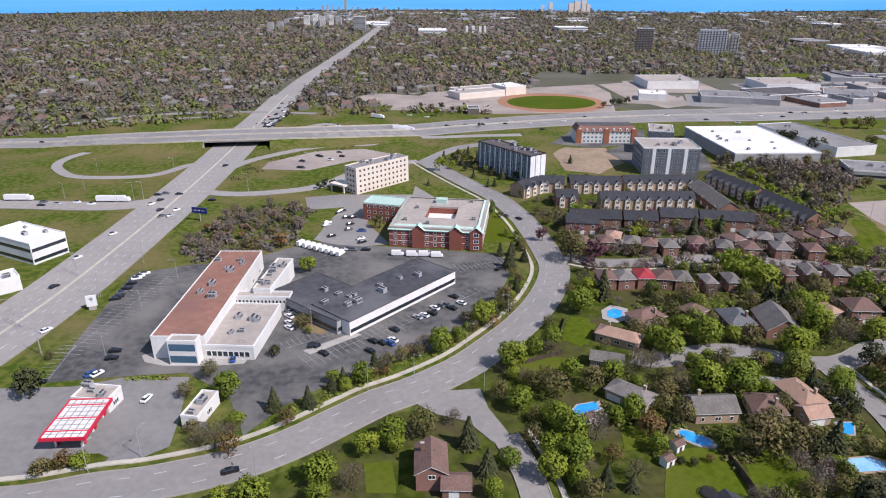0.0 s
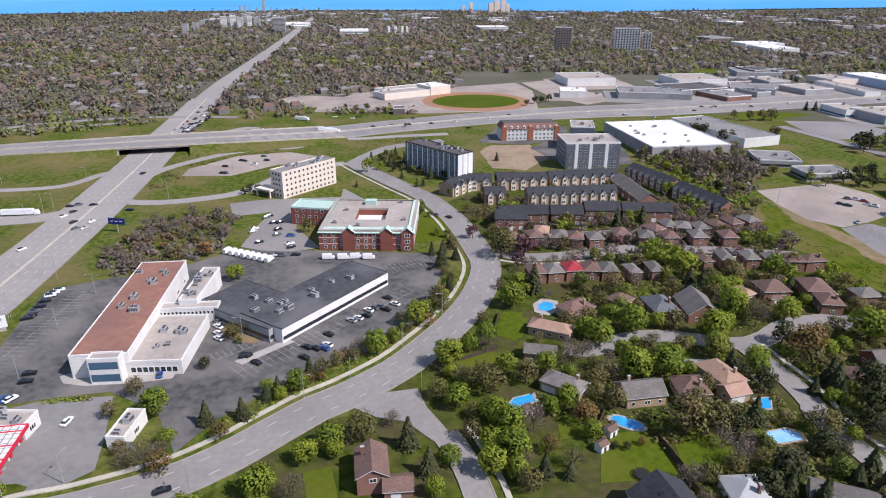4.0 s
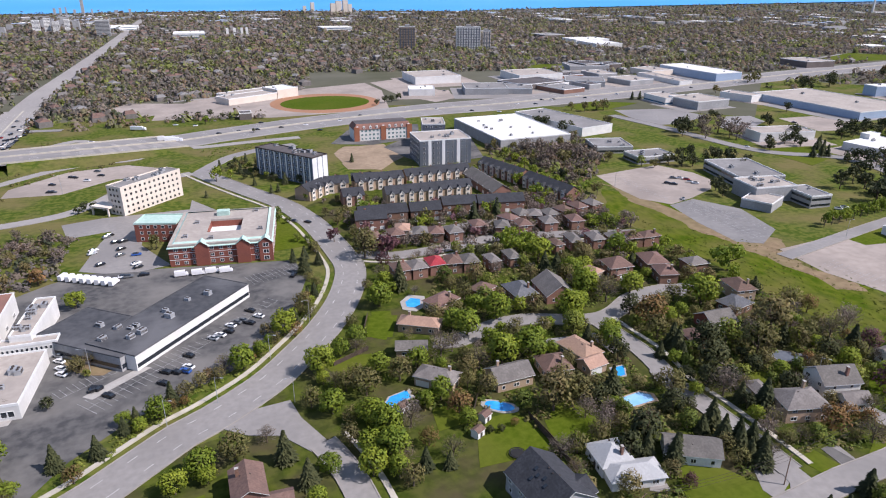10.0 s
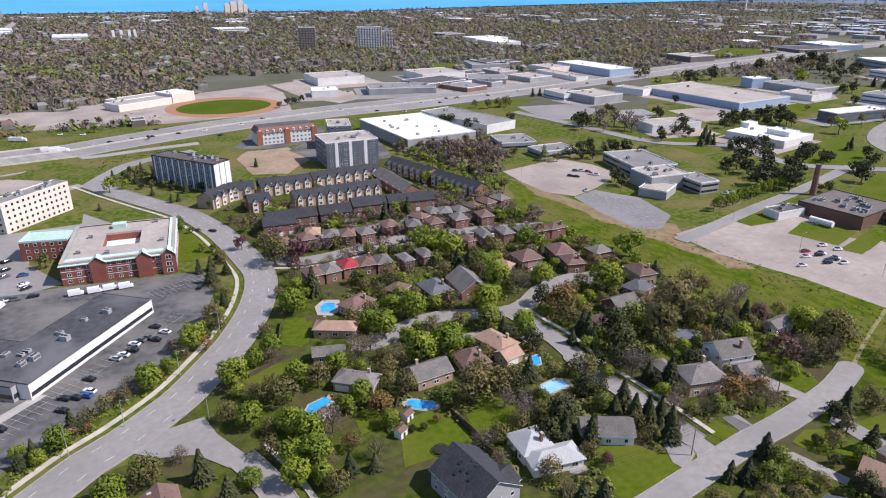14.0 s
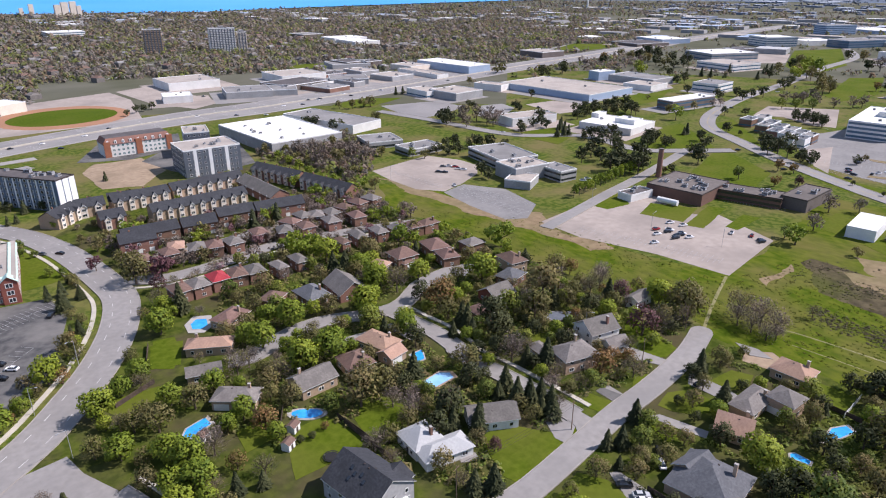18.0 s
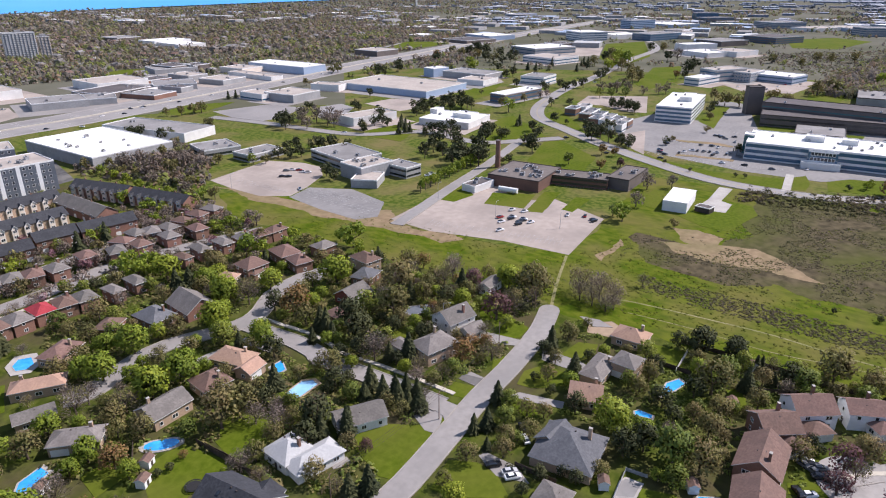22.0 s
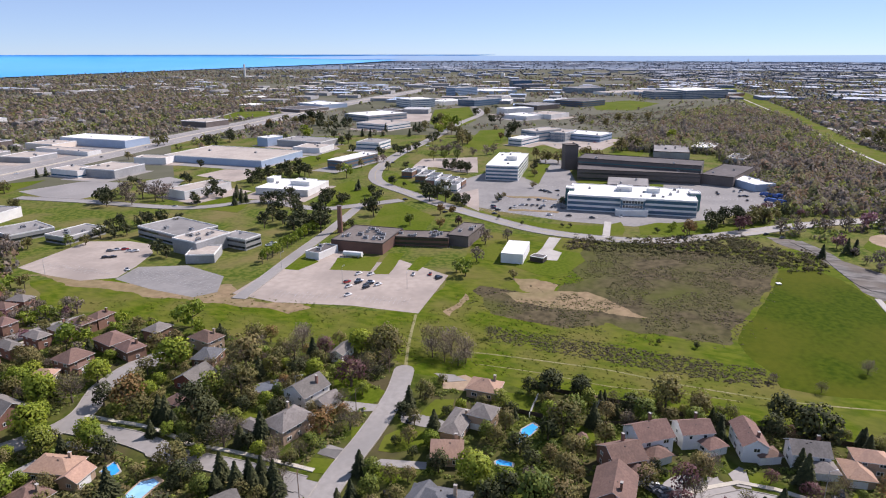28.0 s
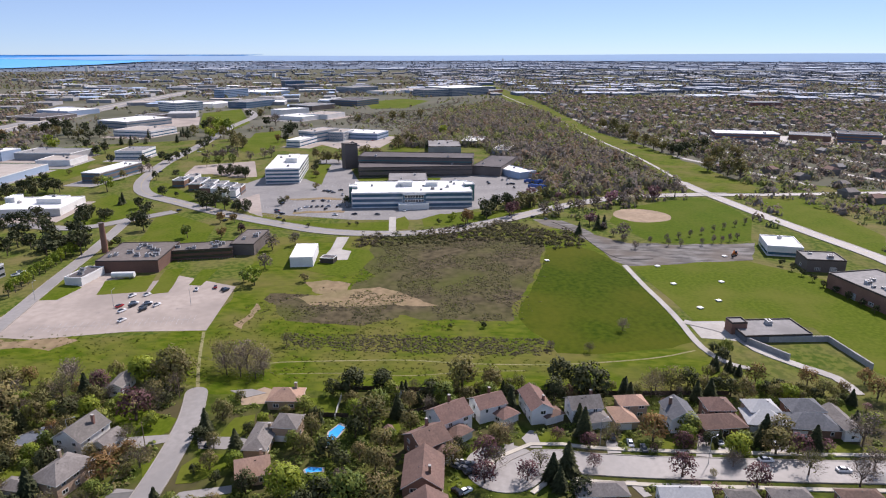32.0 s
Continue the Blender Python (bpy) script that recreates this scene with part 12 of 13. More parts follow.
car(-159.4, 602.0, 62, 'b')
car(-158.8, 609.5, 62, 's')
car(-157.8, 621.1, 62, 'b')
car(-155.6, 581.6, 62, 'b')
car(-153.9, 599.5, 62, 'g')
car(-153.2, 612.0, 62, 'b')
car(-154.6, 629.0, 62, 'w')
car(-151.9, 634.4, 62, 'b')
car(-164.9, 599.5, 62, 'g')
car(-153.3, 652.7, 62, 'b')
car(-153.5, 587.4, 62, 'b')
car(-112.7, 567.9, -8, 'b')
car(-94.7, 587.4, -8, 'w')
car(-74.8, 581.6, -8, 'b')
car(-32.4, 638.6, -8, 'w')
car(-15.3, 629.0, -8, 'w')
car(3.6, 587.4, -8, 'b')
car(20.5, 591.0, -8, 'g')
car(36.3, 593.4, -8, 'b')
car(57.1, 595.8, -8, 'b')
car(79.4, 599.5, -8, 'w')
car(87.8, 572.4, -8, 'b')
car(-48.7, 581.6, -8, 'g')
car(136.4, 627.7, -8, 'b')
car(112.9, 609.5, -8, 'w')
car(41.8, 622.4, -8, 'b')
car(-90.9, 475.4, -20, 'b')
car(-101.9, 461.3, -20, 'b')
car(-100.2, 443.7, -20, 'b')
car(-78.8, 487.7, -20, 'g')
car(-75.1, 475.4, -20, 'b')
car(-82.3, 465.1, -20, 'w')
car(-93.1, 477.0, -20, 'b')
car(-98.4, 443.7, -20, 'g')
car(-62.1, 330.2, 30, 'w')
car(-62.2, 326.1, 30, 's')
car(-58.3, 347.8, 30, 'g')
car(-53.3, 338.8, 30, 'b')
car(-49.7, 328.1, 30, 'b')
car(-49.3, 320.0, 30, 'g')
car(-42.2, 318.0, 0, 'u')
car(-41.5, 306.6, 30, 'w')
car(-40.3, 301.9, 30, 'b')
car(-56.8, 310.3, 30, 'b')
car(-57.1, 350.1, 30, 'b')
car(-49.7, 338.8, 30, 'b')
car(-45.6, 292.4, 0, 'w')
car(-37.2, 291.8, 0, 'b')
car(-43.6, 291.8, 0, 'g')
car(41.4, 336.6, 130, 'b')
car(34.5, 341.0, 130, 'g')
car(25.2, 269.3, 60, 'b')
car(289.2, 175.4, -20, 'r')
car(290.6, 169.4, -20, 'b')
car(283.4, 171.0, -20, 'w')
car(303.7, 176.4, -20, 'w')
car(305.4, 169.6, -20, 'w')
car(292.0, 157.9, -20, 'w')
car(291.5, 162.5, -20, 'b')
car(285.5, 161.8, -20, 'b')
car(314.5, 147.5, 20, 'w')
car(318.5, 138.9, 20, 'r')
car(313.9, 131.6, -20, 'b')
car(288.5, 163.2, -20, 'g')
car(271.8, 334.2, -40, 'b')
car(274.2, 330.6, -40, 'b')
car(282.8, 342.9, -40, 'g')
car(286.6, 340.7, -40, 'w')
car(289.0, 337.0, -40, 'r')
car(287.3, 331.3, -40, 'w')
car(288.8, 327.8, -40, 'w')
car(259.5, 303.3, 60, 'w')
car(518.3, 162.2, -70, 'b')
car(493.9, 159.1, -70, 'b')
car(530.5, 130.6, -70, 'g')
car(568.7, 133.2, -70, 'b')
car(459.2, 187.4, -30, 'b')
car(514.9, 221.8, -70, 'w')
car(533.9, 240.0, -70, 'g')
car(293.6, 170.3, -70, 'w')
car(272.1, 164.9, -20, 'w')
car(294.0, 163.5, -70, 'w')
car(315.4, 132.4, -70, 'b')
car(119.7, 72.1, -40, 'b')
car(120.0, 67.2, -40, 's')
car(118.8, 65.5, -40, 'w')
car(176.3, 84.3, -10, 'b')
car(133.9, 70.5, 50, 'w')
car(137.9, 73.8, 40, 'b')
car(170.2, 3.8, -60, 'b')
car(166.4, 1.2, -60, 'b')
car(171.0, 5.2, -60, 'w')
car(157.5, 2.4, -50, 'w')
car(170.0, 1.7, -60, 'g')
car(184.4, -49.6, 0, 'w')
car(186.8, -78.3, 0, 'w')
car(186.5, -95.4, 0, 'w')
car(177.4, -89.1, -90, 'w')
car(187.3, -44.5, 0, 'b')
car(181.6, -53.2, 0, 'g')
car(173.5, -110.3, -90, 'w')
car(482.2, 151.4, -80, 'b')
car(468.6, 149.8, -80, 'b')
car(563.1, 129.0, -80, 'g')
car(569.4, 138.4, -80, 'b')
car(484.4, 77.6, -80, 'g')
car(481.0, 109.7, -80, 'w')
car(507.8, 105.0, -80, 'g')
car(505.8, -54.8, -40, 'g')
car(635.9, -28.9, -40, 'b')
car(629.5, -75.2, -40, 'w')
car(477.7, -50.8, -40, 'g')
car(482.5, -40.9, -40, 'b')
car(308.7, 776.2, -8, 'b')
car(317.2, 732.1, -8, 'w')
car(266.0, 747.6, -8, 'g')
car(308.3, 635.6, -8, 'w')
car(327.4, 629.8, -8, 'b')
car(359.9, 650.5, -8, 'b')
car(397.7, 662.9, -8, 'w')
car(248.6, 615.8, -8, 'b')
car(217.6, 635.6, -8, 'w')
car(272.1, 600.6, -33, 'w')
car(345.7, 650.8, -33, 'b')
car(355.3, 647.3, -33, 'w')
car(398.0, 646.7, -33, 'b')
car(446.5, 657.8, -33, 'w')
car(561.8, 671.1, -33, 'b')
car(646.0, 688.7, -33, 'w')
truck(-251.9, 369.9, 0, 17)
truck(-194.6, 367.4, 0, 20)
truck(-36.3, 573.0, -6, 16)
truck(-62.3, 625.5, -25, 14)
truck(-31.7, 567.8, -6, 14)
van(-69.9, 299.1, 62)
van(-66.8, 297.2, 65)
van(-63.7, 295.3, 68)
van(-60.6, 293.5, 62)
van(-57.6, 291.6, 65)
van(-54.6, 289.8, 68)
van(-51.6, 288.0, 62)
van(-48.7, 286.2, 65)
van(-21.5, 285.7, 0)
van(-14.4, 284.9, 0)
van(-8.6, 284.9, 0)
van(-2.7, 283.7, 0)
truck(657.0, -42.8, 60, 11, 'r')
truck(654.7, -46.8, 60, 11, 'r')
truck(652.6, -50.9, 60, 11, 'r')
truck(652.2, -55.6, 60, 11, 'r')
truck(620.2, -48.2, 60, 11, 'u')
truck(617.3, -52.5, 60, 11, 'u')
truck(617.7, -58.1, 60, 11, 'u')
truck(595.6, -50.3, 60, 11, 'u')
truck(593.0, -56.6, 60, 11, 'u')
car(490.0, 157.6, -20, 'r')
car(517.5, 161.3, -20, 'b')
car(498.8, 141.9, -20, 'w')
car(500.0, 121.6, -20, 'b')
car(527.5, 138.2, -20, 'g')
car(528.0, 124.9, -20, 'w')
car(566.9, 133.4, -20, 'b')
car(507.9, 130.1, -20, 'g')
car(514.4, 113.7, -20, 'w')
car(498.1, 57.9, -20, 'w')
car(611.5, -33.1, -20, 'b')
car(630.7, -27.7, -20, 'w')
car(612.3, -9.8, -20, 'b')
car(629.7, 22.9, -20, 'w')
car(623.7, 39.4, -20, 'b')
car(765.8, 161.2, -20, 'w')
car(681.2, 160.5, -20, 'b')
car(898.1, 155.1, -20, 'w')
car(900.5, 176.5, -20, 'b')
car(921.8, 151.1, -20, 'r')
car(937.0, 137.0, -20, 'g')
car(869.1, 194.7, -20, 'w')
car(867.2, 161.4, -20, 'b')
car(506.8, 216.1, -40, 'b')
car(800.1, 351.3, -40, 'w')
car(657.3, 331.6, -40, 'b')
car(488.5, 235.7, -40, 'b')
car(496.3, 437.8, -40, 'w')
car(506.9, 459.7, -40, 'b')
car(683.9, 443.9, -40, 'w')
car(394.2, 397.1, -40, 'w')
car(331.2, 258.1, -40, 'w')
car(336.7, 258.9, -40, 'w')
car(608.7, 266.4, -40, 'b')
car(626.1, 267.9, -40, 'w')
car(-168.7, 676.2, 60, 'b')
car(-159.7, 657.9, 60, 'w')
car(-163.7, 641.0, 60, 'b')
car(-162.5, 616.9, 60, 'b')
car(-155.3, 624.4, 60, 'g')
car(-160.8, 685.1, 60, 'b')
car(-163.7, 714.7, 60, 'w')
car(-161.5, 594.5, 60, 'b')
car(-154.2, 594.1, 60, 'g')
car(-159.7, 746.4, 60, 'w')
car(-159.0, 781.0, 60, 'b')
car(-154.4, 694.4, 60, 'b')
car(-171.9, 705.0, 60, 'g')
car(-215.7, 534.5, 60, 'b')
car(-199.9, 533.8, 60, 'b')
car(-224.9, 535.0, 60, 'g')
car(-240.9, 539.3, 60, 'b')
car(-295.5, 524.5, 60, 'b')
car(-288.2, 527.6, 60, 'w')
car(-46.9, 582.0, 60, 'b')
car(-32.5, 581.3, 60, 'b')

# traffic on the arterial road and cars on the drives
car(-169.4, 592.2, 87, 's')
car(-167.0, 613.2, 87, 's')
car(-167.9, 629.9, 87, 'r')
car(-160.8, 618.7, 87, 'b')
car(-163.7, 644.5, 87, 'b')
car(-156.5, 629.9, 93, 'r')
car(-161.6, 659.8, 90, 'b')
car(-154.4, 647.5, 90, 'w')
car(-162.3, 675.7, 90, 's')
car(-155.6, 666.0, 93, 'r')
car(-161.9, 692.3, 90, 'g')
car(-155.0, 682.2, 87, 'b')
car(-163.3, 709.7, 87, 'w')
car(-156.2, 699.2, 90, 'b')
car(-157.0, 720.6, 90, 'g')
car(-156.2, 735.5, 93, 'w')
car(-156.8, 751.1, 93, 'w')
car(-159.0, 602.5, 90, 'w')
car(-153.4, 605.2, 87, 'b')
car(-156.7, 767.3, 93, 'w')
car(169.3, 5.9, 60, 'g')
car(167.9, 3.1, 60, 'g')
car(166.8, 0.8, 65, 'b')
car(157.0, 4.7, 40, 'b')

# bay lines
bays('bay_lines', (-131.2, 196.9), (-121.1, 261.7), 26, 5.2, 'faded white parking bay lines', both=True)
bays('bay_lines', (-128.9, 181.5), (-131.2, 202.5), 9, 5.2, 'faded white parking bay lines', both=False)
bays('bay_lines', (-47.0, 191.5), (-17.1, 216.9), 16, 5, 'faded white parking bay lines', both=True)
bays('bay_lines', (-19.3, 213.2), (15.6, 246.7), 16, 5, 'faded white parking bay lines', both=False)
bays('bay_lines', (-55.7, 200.2), (-38.7, 211.9), 10, 5, 'faded white parking bay lines', both=False)
bays('bay_lines', (6.4, 270.6), (29.7, 280.1), 12, 5, 'faded white parking bay lines', both=True)
bays('bay_lines', (261.1, 306.3), (263.3, 264.8), 22, 5, 'faded white parking bay lines', both=True)
bays('bay_lines', (365.2, 180.1), (376.0, 148.1), 20, 5, 'faded white parking bay lines', both=True)
bays('bay_lines', (480.5, 174.0), (476.5, 93.7), 30, 5, 'faded white parking bay lines', both=True)
bays('bay_lines', (504.4, 178.7), (521.2, 120.1), 24, 5, 'faded white parking bay lines', both=True)
bays('bay_lines', (677.8, 271.1), (599.0, 204.0), 14, 5, 'faded white parking bay lines', both=True)
bays('bay_lines', (260.3, 201.7), (276.3, 132.3), 30, 5, 'faded white parking bay lines', both=True)
bays('bay_lines', (248.0, 361.5), (251.1, 306.4), 16, 5, 'faded white parking bay lines', both=True)

bays('bay_lines', (529.6, 158.2), (530.6, 114.7), 12, 5, 'faded white parking bay lines', both=True)
bays('bay_lines', (494.0, 144.9), (500.7, 112.2), 12, 5, 'faded white parking bay lines', both=True)
bays('bay_lines', (474.1, 125.4), (488.0, 66.8), 26, 5, 'faded white parking bay lines', both=False)
bays('bay_lines', (601.2, 4.6), (597.3, -38.4), 16, 5, 'faded white parking bay lines', both=True)
bays('bay_lines', (590.8, 155.1), (593.7, 124.0), 10, 5, 'faded white parking bay lines', both=True)
patch('lot_island', 'dry_grass', [(539.9, 163.4), (544.6, 115.5), (538.0, 114.0), (533.2, 161.3)], 'tan grassed island in the office lot')
patch('lot_island', 'dry_grass', [(489.7, 144.9), (496.9, 106.9), (491.4, 105.6), (484.1, 143.2)], 'tan grassed island in the office lot')
patch('lot_island', 'lawn', [(633.0, 117.4), (642.1, 91.1), (616.0, 88.5), (606.9, 114.3)], 'mown lawn between the works and the office')
patch('lot_island', 'lawn', [(638.9, 52.0), (642.1, 38.8), (625.0, 38.4), (621.8, 51.3)], 'small lawn behind the office')
car(486.4, 156.5, 100, 'b')
car(518.3, 161.6, 8, 'b')
car(492.3, 143.9, 8, 'b')
car(505.8, 138.5, 100, 'w')
car(507.6, 134.7, 8, 'b')
car(509.3, 126.3, 8, 'b')
car(509.2, 121.6, 100, 's')
car(530.4, 130.4, 8, 'b')
car(571.1, 136.2, 8, 'b')
car(573.8, 124.6, 100, 'b')
car(555.3, 119.4, 8, 's')
car(508.4, 114.1, 8, 'b')
car(484.2, 95.4, 100, 'b')
car(620.0, -8.4, 8, 'b')
car(611.0, -26.9, 8, 'b')
car(612.6, -30.4, 100, 'b')
car(631.9, -22.8, 8, 's')
car(594.6, -32.5, 8, 'b')
patch('planting_bed', 'dry_grass', [(-58.6, 230.1), (-51.1, 229.5), (-40.8, 214.6), (-45.6, 208.4), (-54.5, 213.2)], 'brown planting bed before the dark-roofed store')
patch('store_walk', 'concrete', [(-49.4, 198.8), (-32.9, 211.9), (-30.0, 210.0), (-46.3, 196.3)], 'pale kerbed walk before the store')
tree('O', -52.6, 216.4, 2.6)
tree('W', -49.2, 218.2, 2.8)
tree('N', -55.5, 227.6, 2.0)
tree('N', -58.2, 195.5, 2.4)
tree('G', -49.6, 211.2, 1.6)
tree('P', 105.1, 104.6, 1.7)
bays('bay_lines', (254.2, 287.3), (254.6, 238.5), 14, 5, 'faded white parking bay lines', both=True)
bays('bay_lines', (264.9, 289.4), (266.8, 245.1), 14, 5, 'faded white parking bay lines')

# lamps and poles
street_lamp(-116.7, 194.7, 180)
street_lamp(-118.7, 228.7, 200)
street_lamp(-116.0, 258.9, 200)
street_lamp(-82.4, 143.4, 60)
street_lamp(-93.9, 137.3, 60)
street_lamp(-48.3, 133.7, 120)
street_lamp(13.0, 174.1, 200)
street_lamp(25.3, 224.8, 200)
street_lamp(-48.7, 213.2, 180)
street_lamp(-23.7, 174.1, -30)
street_lamp(8.5, 202.5, -30)
street_lamp(-9.4, 181.5, -30)
street_lamp(55.7, 379.3, 200)
street_lamp(296.5, 223.4, 0)
street_lamp(287.4, 177.3, 0)
street_lamp(293.5, 141.4, 0)
street_lamp(235.9, 339.6, 0)
street_lamp(-140.4, 196.9, 150)
street_lamp(-141.6, 240.6, 150)
street_lamp(-158.4, 215.7, 150)
street_lamp(-161.9, 263.4, 150)
street_lamp(-227.2, 374.1, 150)
street_lamp(-223.5, 390.3, -30)
street_lamp(-236.4, 433.4, 150)
street_lamp(-188.4, 359.0, 150)
street_lamp(-161.2, 222.1, 150)
street_lamp(-160.3, 215.7, 200, 12.0)
street_lamp(-139.3, 195.7, 200, 12.0)
street_lamp(-161.1, 261.6, 200, 12.0)
street_lamp(-141.6, 242.0, 200, 12.0)
street_lamp(-137.8, 275.3, 200, 12.0)
street_lamp(-183.0, 368.4, 200, 12.0)
street_lamp(-178.2, 370.5, 200, 12.0)
street_lamp(-120.6, 387.6, 200, 12.0)
street_lamp(-92.8, 440.5, 200, 12.0)
street_lamp(-180.8, 426.1, 200, 12.0)
utility_pole(84.0, 96.6, 20)
utility_pole(127.2, 95.8, 20)
utility_pole(172.8, 103.5, 20)
utility_pole(205.1, 107.1, 20)
wires((84.0, 96.6), (127.2, 95.8))
wires((127.2, 95.8), (172.8, 103.5))
wires((172.8, 103.5), (205.1, 107.1))
street_lamp(174.9, -71.0, -60)
street_lamp(183.3, -39.9, -60)
street_lamp(173.9, 128.8, -60)
billboard(-131.8, 334.0, -15)
pylon_sign(-138.8, 230.3, 20)

# brush and tussocks
bushes('field_brush', [(302.8, 105.6), (310.3, 104.6), (313.3, 84.8), (316.7, 65.2), (334.6, 65.3), (344.5, 57.4), (378.2, 70.0), (407.7, 65.1), (426.7, 50.3), (421.5, 45.0), (427.3, -19.2), (410.3, -44.5), (375.0, -35.7), (340.1, -28.0), (308.0, -20.5), (282.6, -13.4), (280.8, -0.1), (283.7, 12.7), (284.4, 32.4), (278.7, 35.0), (275.8, 59.7), (279.0, 80.3), (286.3, 99.2)], 5200, 0.35, 1.1, 'scrub', 'dead brown brush on the field', 31, 0.22)
bushes('strip_brush', [(253.2, 84.6), (261.4, 84.2), (259.3, 77.7), (261.9, 53.8), (264.1, 31.6), (261.2, 21.8), (263.2, -3.5), (263.5, -28.2), (256.9, -33.5), (247.4, -23.0), (246.3, 3.2), (246.4, 24.7), (248.5, 37.5), (248.6, 56.5), (249.4, 79.1)], 2100, 0.4, 1.1, 'scrub', 'dead brown brush in a strip', 32, 0.3)
bushes('road_brush', [(415.7, 81.4), (429.3, 75.3), (425.1, 50.1), (436.3, 39.4), (453.8, 4.1), (473.4, -25.3), (452.9, -34.0), (444.3, -56.3), (430.4, -70.1), (409.7, -65.2), (407.8, -40.1), (423.0, -19.1), (411.4, 43.8), (401.0, 62.0), (397.9, 75.8)], 1100, 1.0, 2.6, 'scrub', 'brown scrub along the road', 33)
bushes('field_tufts', [(305, 100), (318, 68), (378, 72), (424, 50), (424, -18), (409, -42), (300, -18), (272, 0), (262, 60), (285, 92)], 2600, 0.3, 1.0, 'grass_tuft', 'rough grass tufts among the dead brush', 52, 0.25)
bushes('meadow_tufts', [(255.2, 120.5), (311.7, 109.7), (283.2, 76.0), (241.6, -26.9), (243.4, -58.9), (220.8, 8.9), (215.4, 105.9)], 1500, 0.3, 0.9, 'grass_tuft', 'rough grass tufts in the meadow', 34, 0.35)
bushes('verge_tufts', [(250.4, 233.0), (264.0, 121.6), (211.4, 102.2), (212.8, 165.7), (209.1, 241.7), (204.0, 295.3)], 900, 0.3, 0.9, 'grass_tuft', 'rough grass tufts on the verge', 35, 0.35)
bushes('yard_shrubs', [(83.9, 247.4), (193.0, 280.7), (203.7, 235.9), (205.6, 160.1), (201.1, 100.6), (125.2, 90.9), (92.1, 91.8), (45.3, 162.8)], 1700, 0.6, 1.9, 'leaf_green', 'garden shrubs between the houses', 36)
bushes('yard_thicket', [(83.9, 247.4), (193.0, 280.7), (203.7, 235.9), (205.6, 160.1), (201.1, 100.6), (125.2, 90.9), (92.1, 91.8), (45.3, 162.8)], 1100, 0.8, 2.2, 'leaf_olive', 'brown budding shrubs between the houses', 46)
bushes('yard_shrubs_east', [(207.7, 91.0), (213.5, -12.1), (215.1, -113.3), (187.9, -130.7), (161.8, -115.7), (151.5, 69.5)], 900, 0.6, 1.7, 'leaf_green', 'garden shrubs in the eastern yards', 37)
bushes('bank_scrub', [(-128.0, 294.7), (-121.9, 326.7), (-116.6, 349.9), (-93.3, 360.0), (-72.3, 352.9), (-74.4, 302.2), (-92.7, 277.3), (-116.1, 276.7)], 300, 1.6, 3.4, 'wood_russet', 'brown scrub on the bank', 38, 1.4)
bushes('copse_scrub', [(191.8, 452.8), (228.5, 472.2), (283.3, 480.8), (265.2, 399.8), (228.9, 354.9), (211.7, 352.9), (206.8, 406.1)], 330, 2.6, 4.6, 'wood_russet', 'leafless thicket behind the warehouse', 39, 1.7)
bushes('roadside_shrubs', [(-45.5, 159.0), (-25.2, 177.8), (1.5, 198.0), (24.9, 227.6), (38.8, 254.9), (36.3, 258.2), (21.3, 230.3), (-0.9, 204.8), (-26.9, 183.5), (-46.9, 165.5)], 260, 0.6, 1.5, 'leaf_green', 'shrubs along the curved road', 40)
bushes('row_thicket', [(58.4, 287.5), (62.8, 340.3), (201.9, 340.3), (201.3, 274.1), (131.2, 267.7)], 520, 1.2, 2.6, 'wood_far_brown', 'leafless bushes between the row houses', 47)
bushes('ramp_scrub', [(-161.3, 457.8), (-136.9, 493.5), (-66.1, 575.9), (-25.3, 576.1), (-60.9, 514.5), (-116.1, 445.6), (-133.9, 403.9)], 150, 0.8, 2.2, 'leaf_olive', 'rough scrub along the ramps', 48)
bushes('ramp_scrub', [(-182.4, 505.8), (-165.9, 567.4), (-105.9, 609.6), (-107.1, 587.0), (-148.6, 512.5), (-168.3, 459.7)], 110, 0.8, 2.4, 'leaf_green', 'green scrub along the ramps', 49)
bushes('verge_scrub', [(-15.9, 551.4), (41.2, 577.1), (52.8, 508.2), (16.2, 476.2), (-9.5, 500.6)], 120, 0.6, 1.8, 'leaf_green', 'shrubs on the road verge', 50)
bushes('wood_edge_scrub', [(1223.2, 255.0), (1393.3, 209.6), (1443.4, 119.2), (1765.1, 50.7), (1146.1, 82.2), (1009.6, 121.8), (1078.5, 159.4)], 1300, 1.5, 3.4, 'wood_russet', 'rough scrub before the woodland', 51)
hedge_line((-102.9, 181.1), (-91.2, 181.5), 1.3, 'leaf_lime', 'yellow-green clipped hedge', 41)
hedge_line((-93.5, 181.9), (-89.9, 181.1), 1.3, 'leaf_rust', 'yellow-green clipped hedge', 41)
hedge_line((122.2, 68.5), (125.6, 56.4), 1.2, 'needles', 'dark clipped yard hedge', 42)

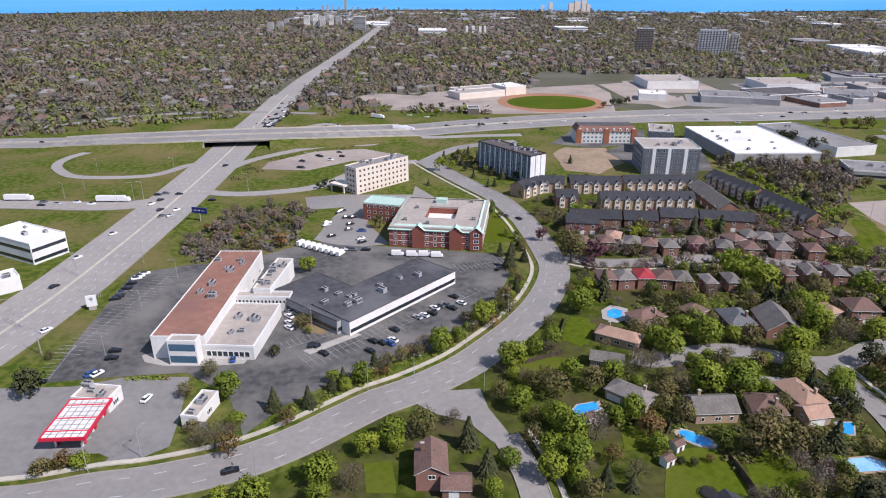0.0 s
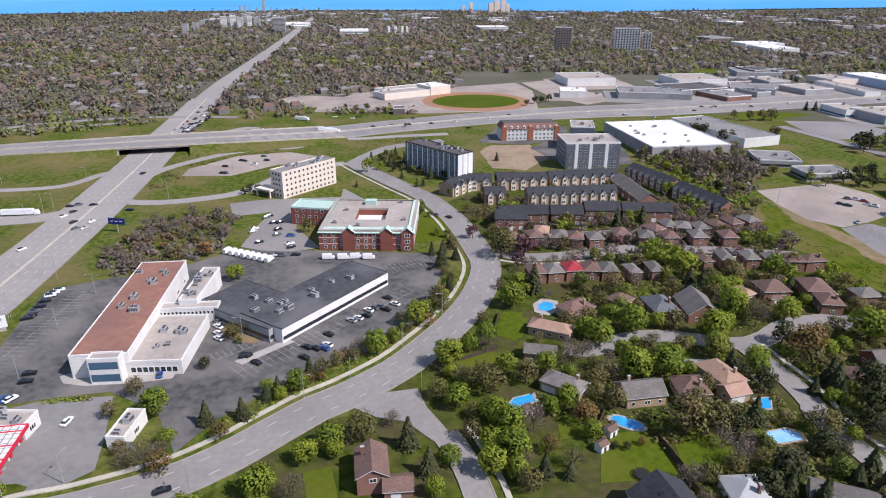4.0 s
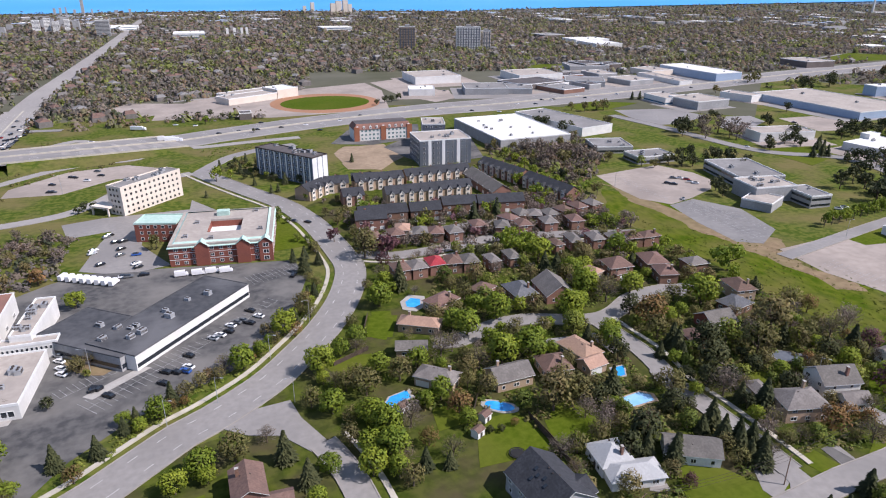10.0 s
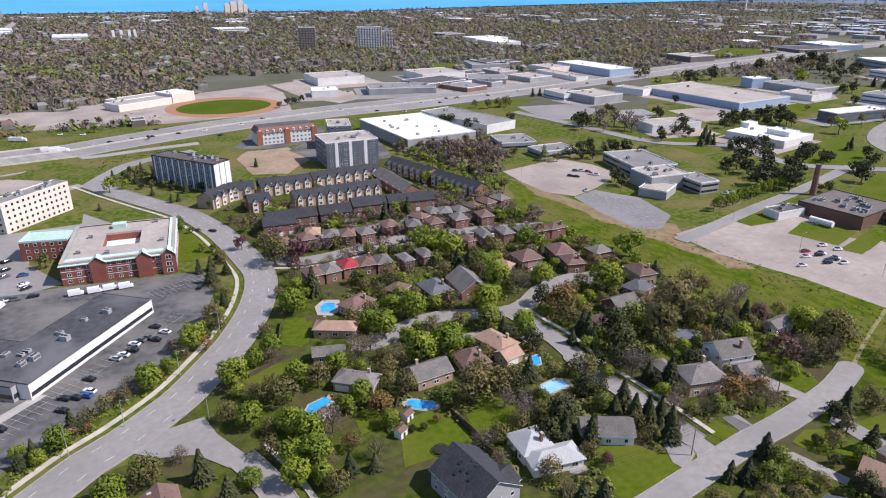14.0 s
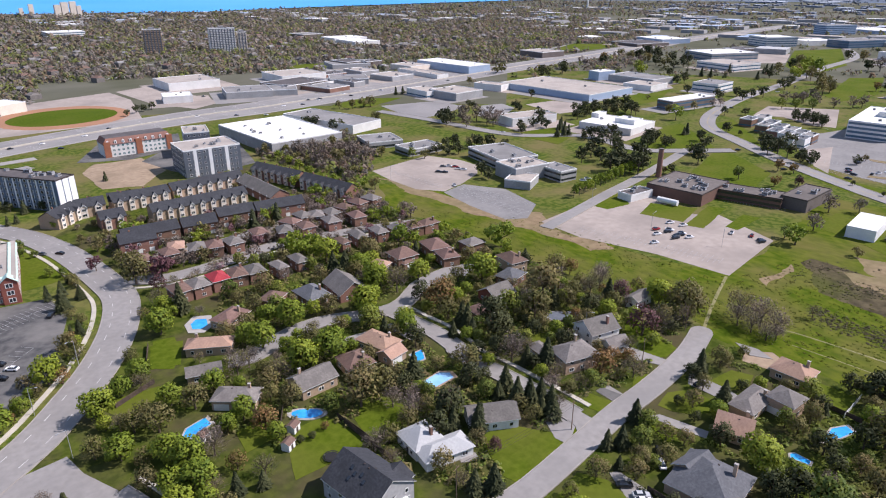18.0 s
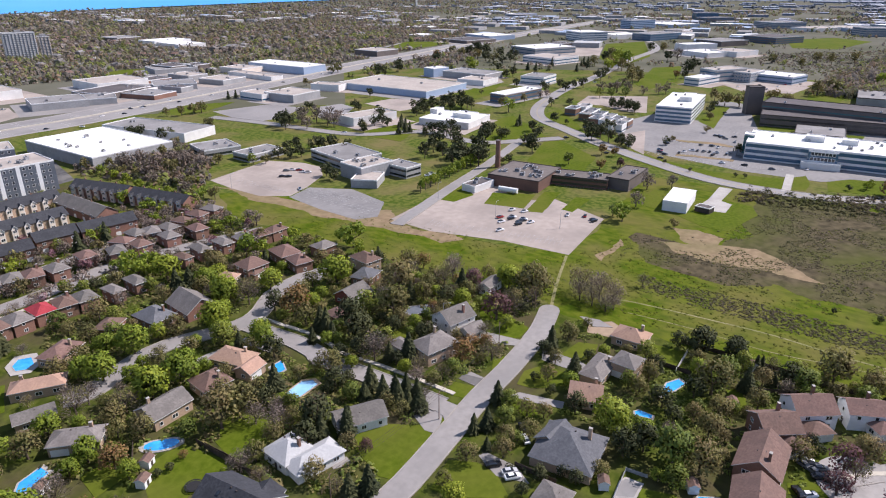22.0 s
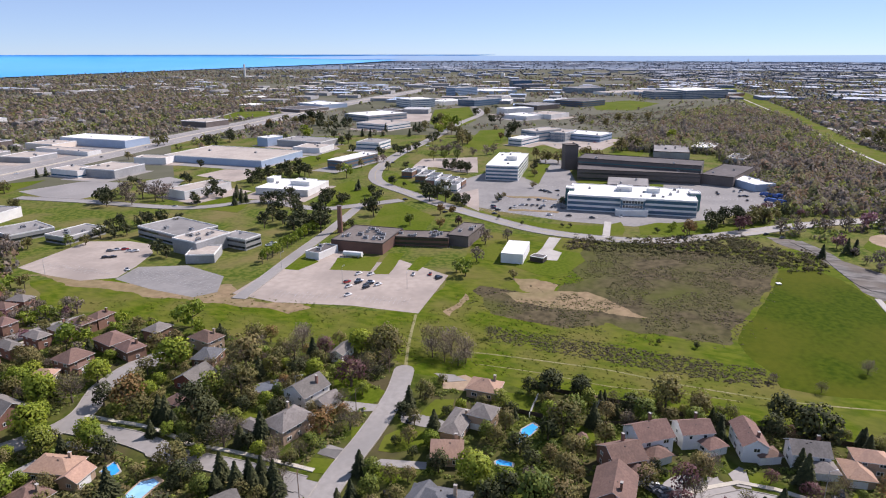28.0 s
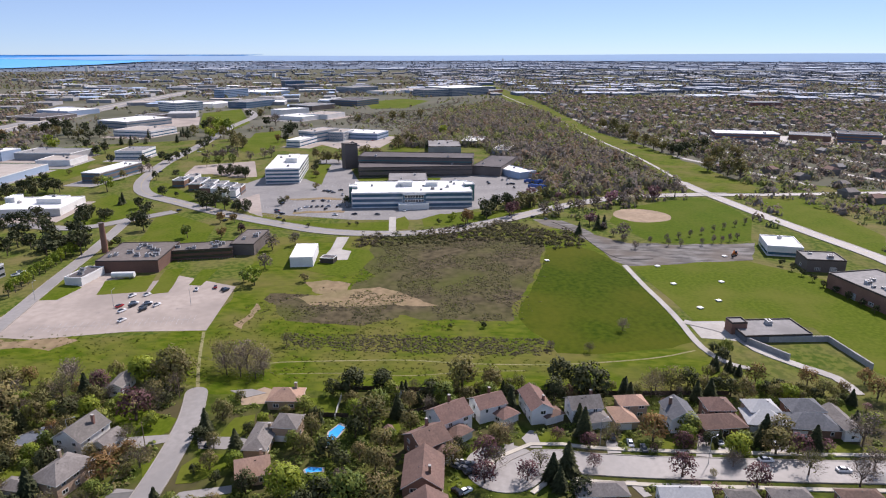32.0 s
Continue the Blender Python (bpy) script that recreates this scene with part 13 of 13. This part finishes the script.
# far landmarks on the shore and skyline
far_tower(-512, 2957, 8, 32, 'concrete_grey', 'pale far works tower at the shore')
far_tower(-492, 2957, 8, 34, 'concrete_grey', 'pale far works tower at the shore')
far_tower(-464, 2902, 5, 38, 'concrete_grey', 'pale far works tower at the shore')
far_tower(-444, 2957, 8, 27, 'concrete_grey', 'pale far works tower at the shore')
far_tower(-415, 2957, 10, 61, 'concrete_grey', 'pale far works tower at the shore')
far_tower(-377, 2902, 5, 29, 'concrete_grey', 'pale far works tower at the shore')
far_tower(-299, 2957, 13, 23, 'concrete_grey', 'pale far works tower at the shore')
far_tower(-251, 2957, 8, 27, 'concrete_grey', 'pale far works tower at the shore')
far_tower(441, 3073, 13, 28, 'stucco_beige', 'pale far cement silos at the shore')
far_tower(476, 3073, 16, 42, 'stucco_beige', 'pale far cement silos at the shore')
far_tower(545, 2957, 21, 41, 'stucco_beige', 'pale far cement silos at the shore')
far_tower(570, 2957, 24, 50, 'stucco_beige', 'pale far cement silos at the shore')
far_tower(599, 2957, 21, 52, 'stucco_beige', 'pale far cement silos at the shore')
far_tower(607, 2902, 15, 38, 'stucco_beige', 'pale far cement silos at the shore')
far_tower(-465, 1857, 15, 22, 'concrete_grey', 'grey far apartment tower')
far_tower(-455, 1927, 14, 21, 'concrete_grey', 'grey far apartment tower')
far_tower(-473, 2083, 13, 19, 'concrete_grey', 'grey far apartment tower')
far_tower(-405, 2202, 31, 24, 'concrete_grey', 'grey far apartment tower')
far_tower(-369, 2202, 19, 24, 'concrete_grey', 'grey far apartment tower')
far_tower(-315, 2083, 16, 26, 'concrete_grey', 'grey far apartment tower')
far_tower(-225, 1857, 15, 36, 'concrete_grey', 'grey far apartment tower')
far_tower(61, 1751, 6, 19, 'stucco_white', 'white far storage silo')
far_tower(78, 1751, 6, 19, 'stucco_white', 'white far storage silo')
far_tower(95, 1751, 6, 19, 'stucco_white', 'white far storage silo')
far_tower(107, 1751, 6, 19, 'stucco_white', 'white far storage silo')
far_tower(4139, 2484, 17, 38, 'roof_white', 'pale far skyline tower')
far_tower(4395, 2577, 13, 29, 'roof_white', 'pale far skyline tower')
far_tower(4537, 2580, 14, 26, 'roof_white', 'pale far skyline tower')
far_tower(5882, 2102, 27, 24, 'roof_white', 'pale far skyline tower')
far_tower(5435, 2108, 25, 31, 'roof_white', 'pale far skyline tower')
far_tower(5854, 2602, 44, 24, 'roof_white', 'pale far skyline tower')
far_tower(6833, -222, 12, 60, 'roof_white', 'pale far skyline tower')
far_tower(3123, 972, 14, 26, 'roof_white', 'pale far skyline tower')
far_tower(2586, 2075, 6, 67, 'stucco_white', 'white far water tower')
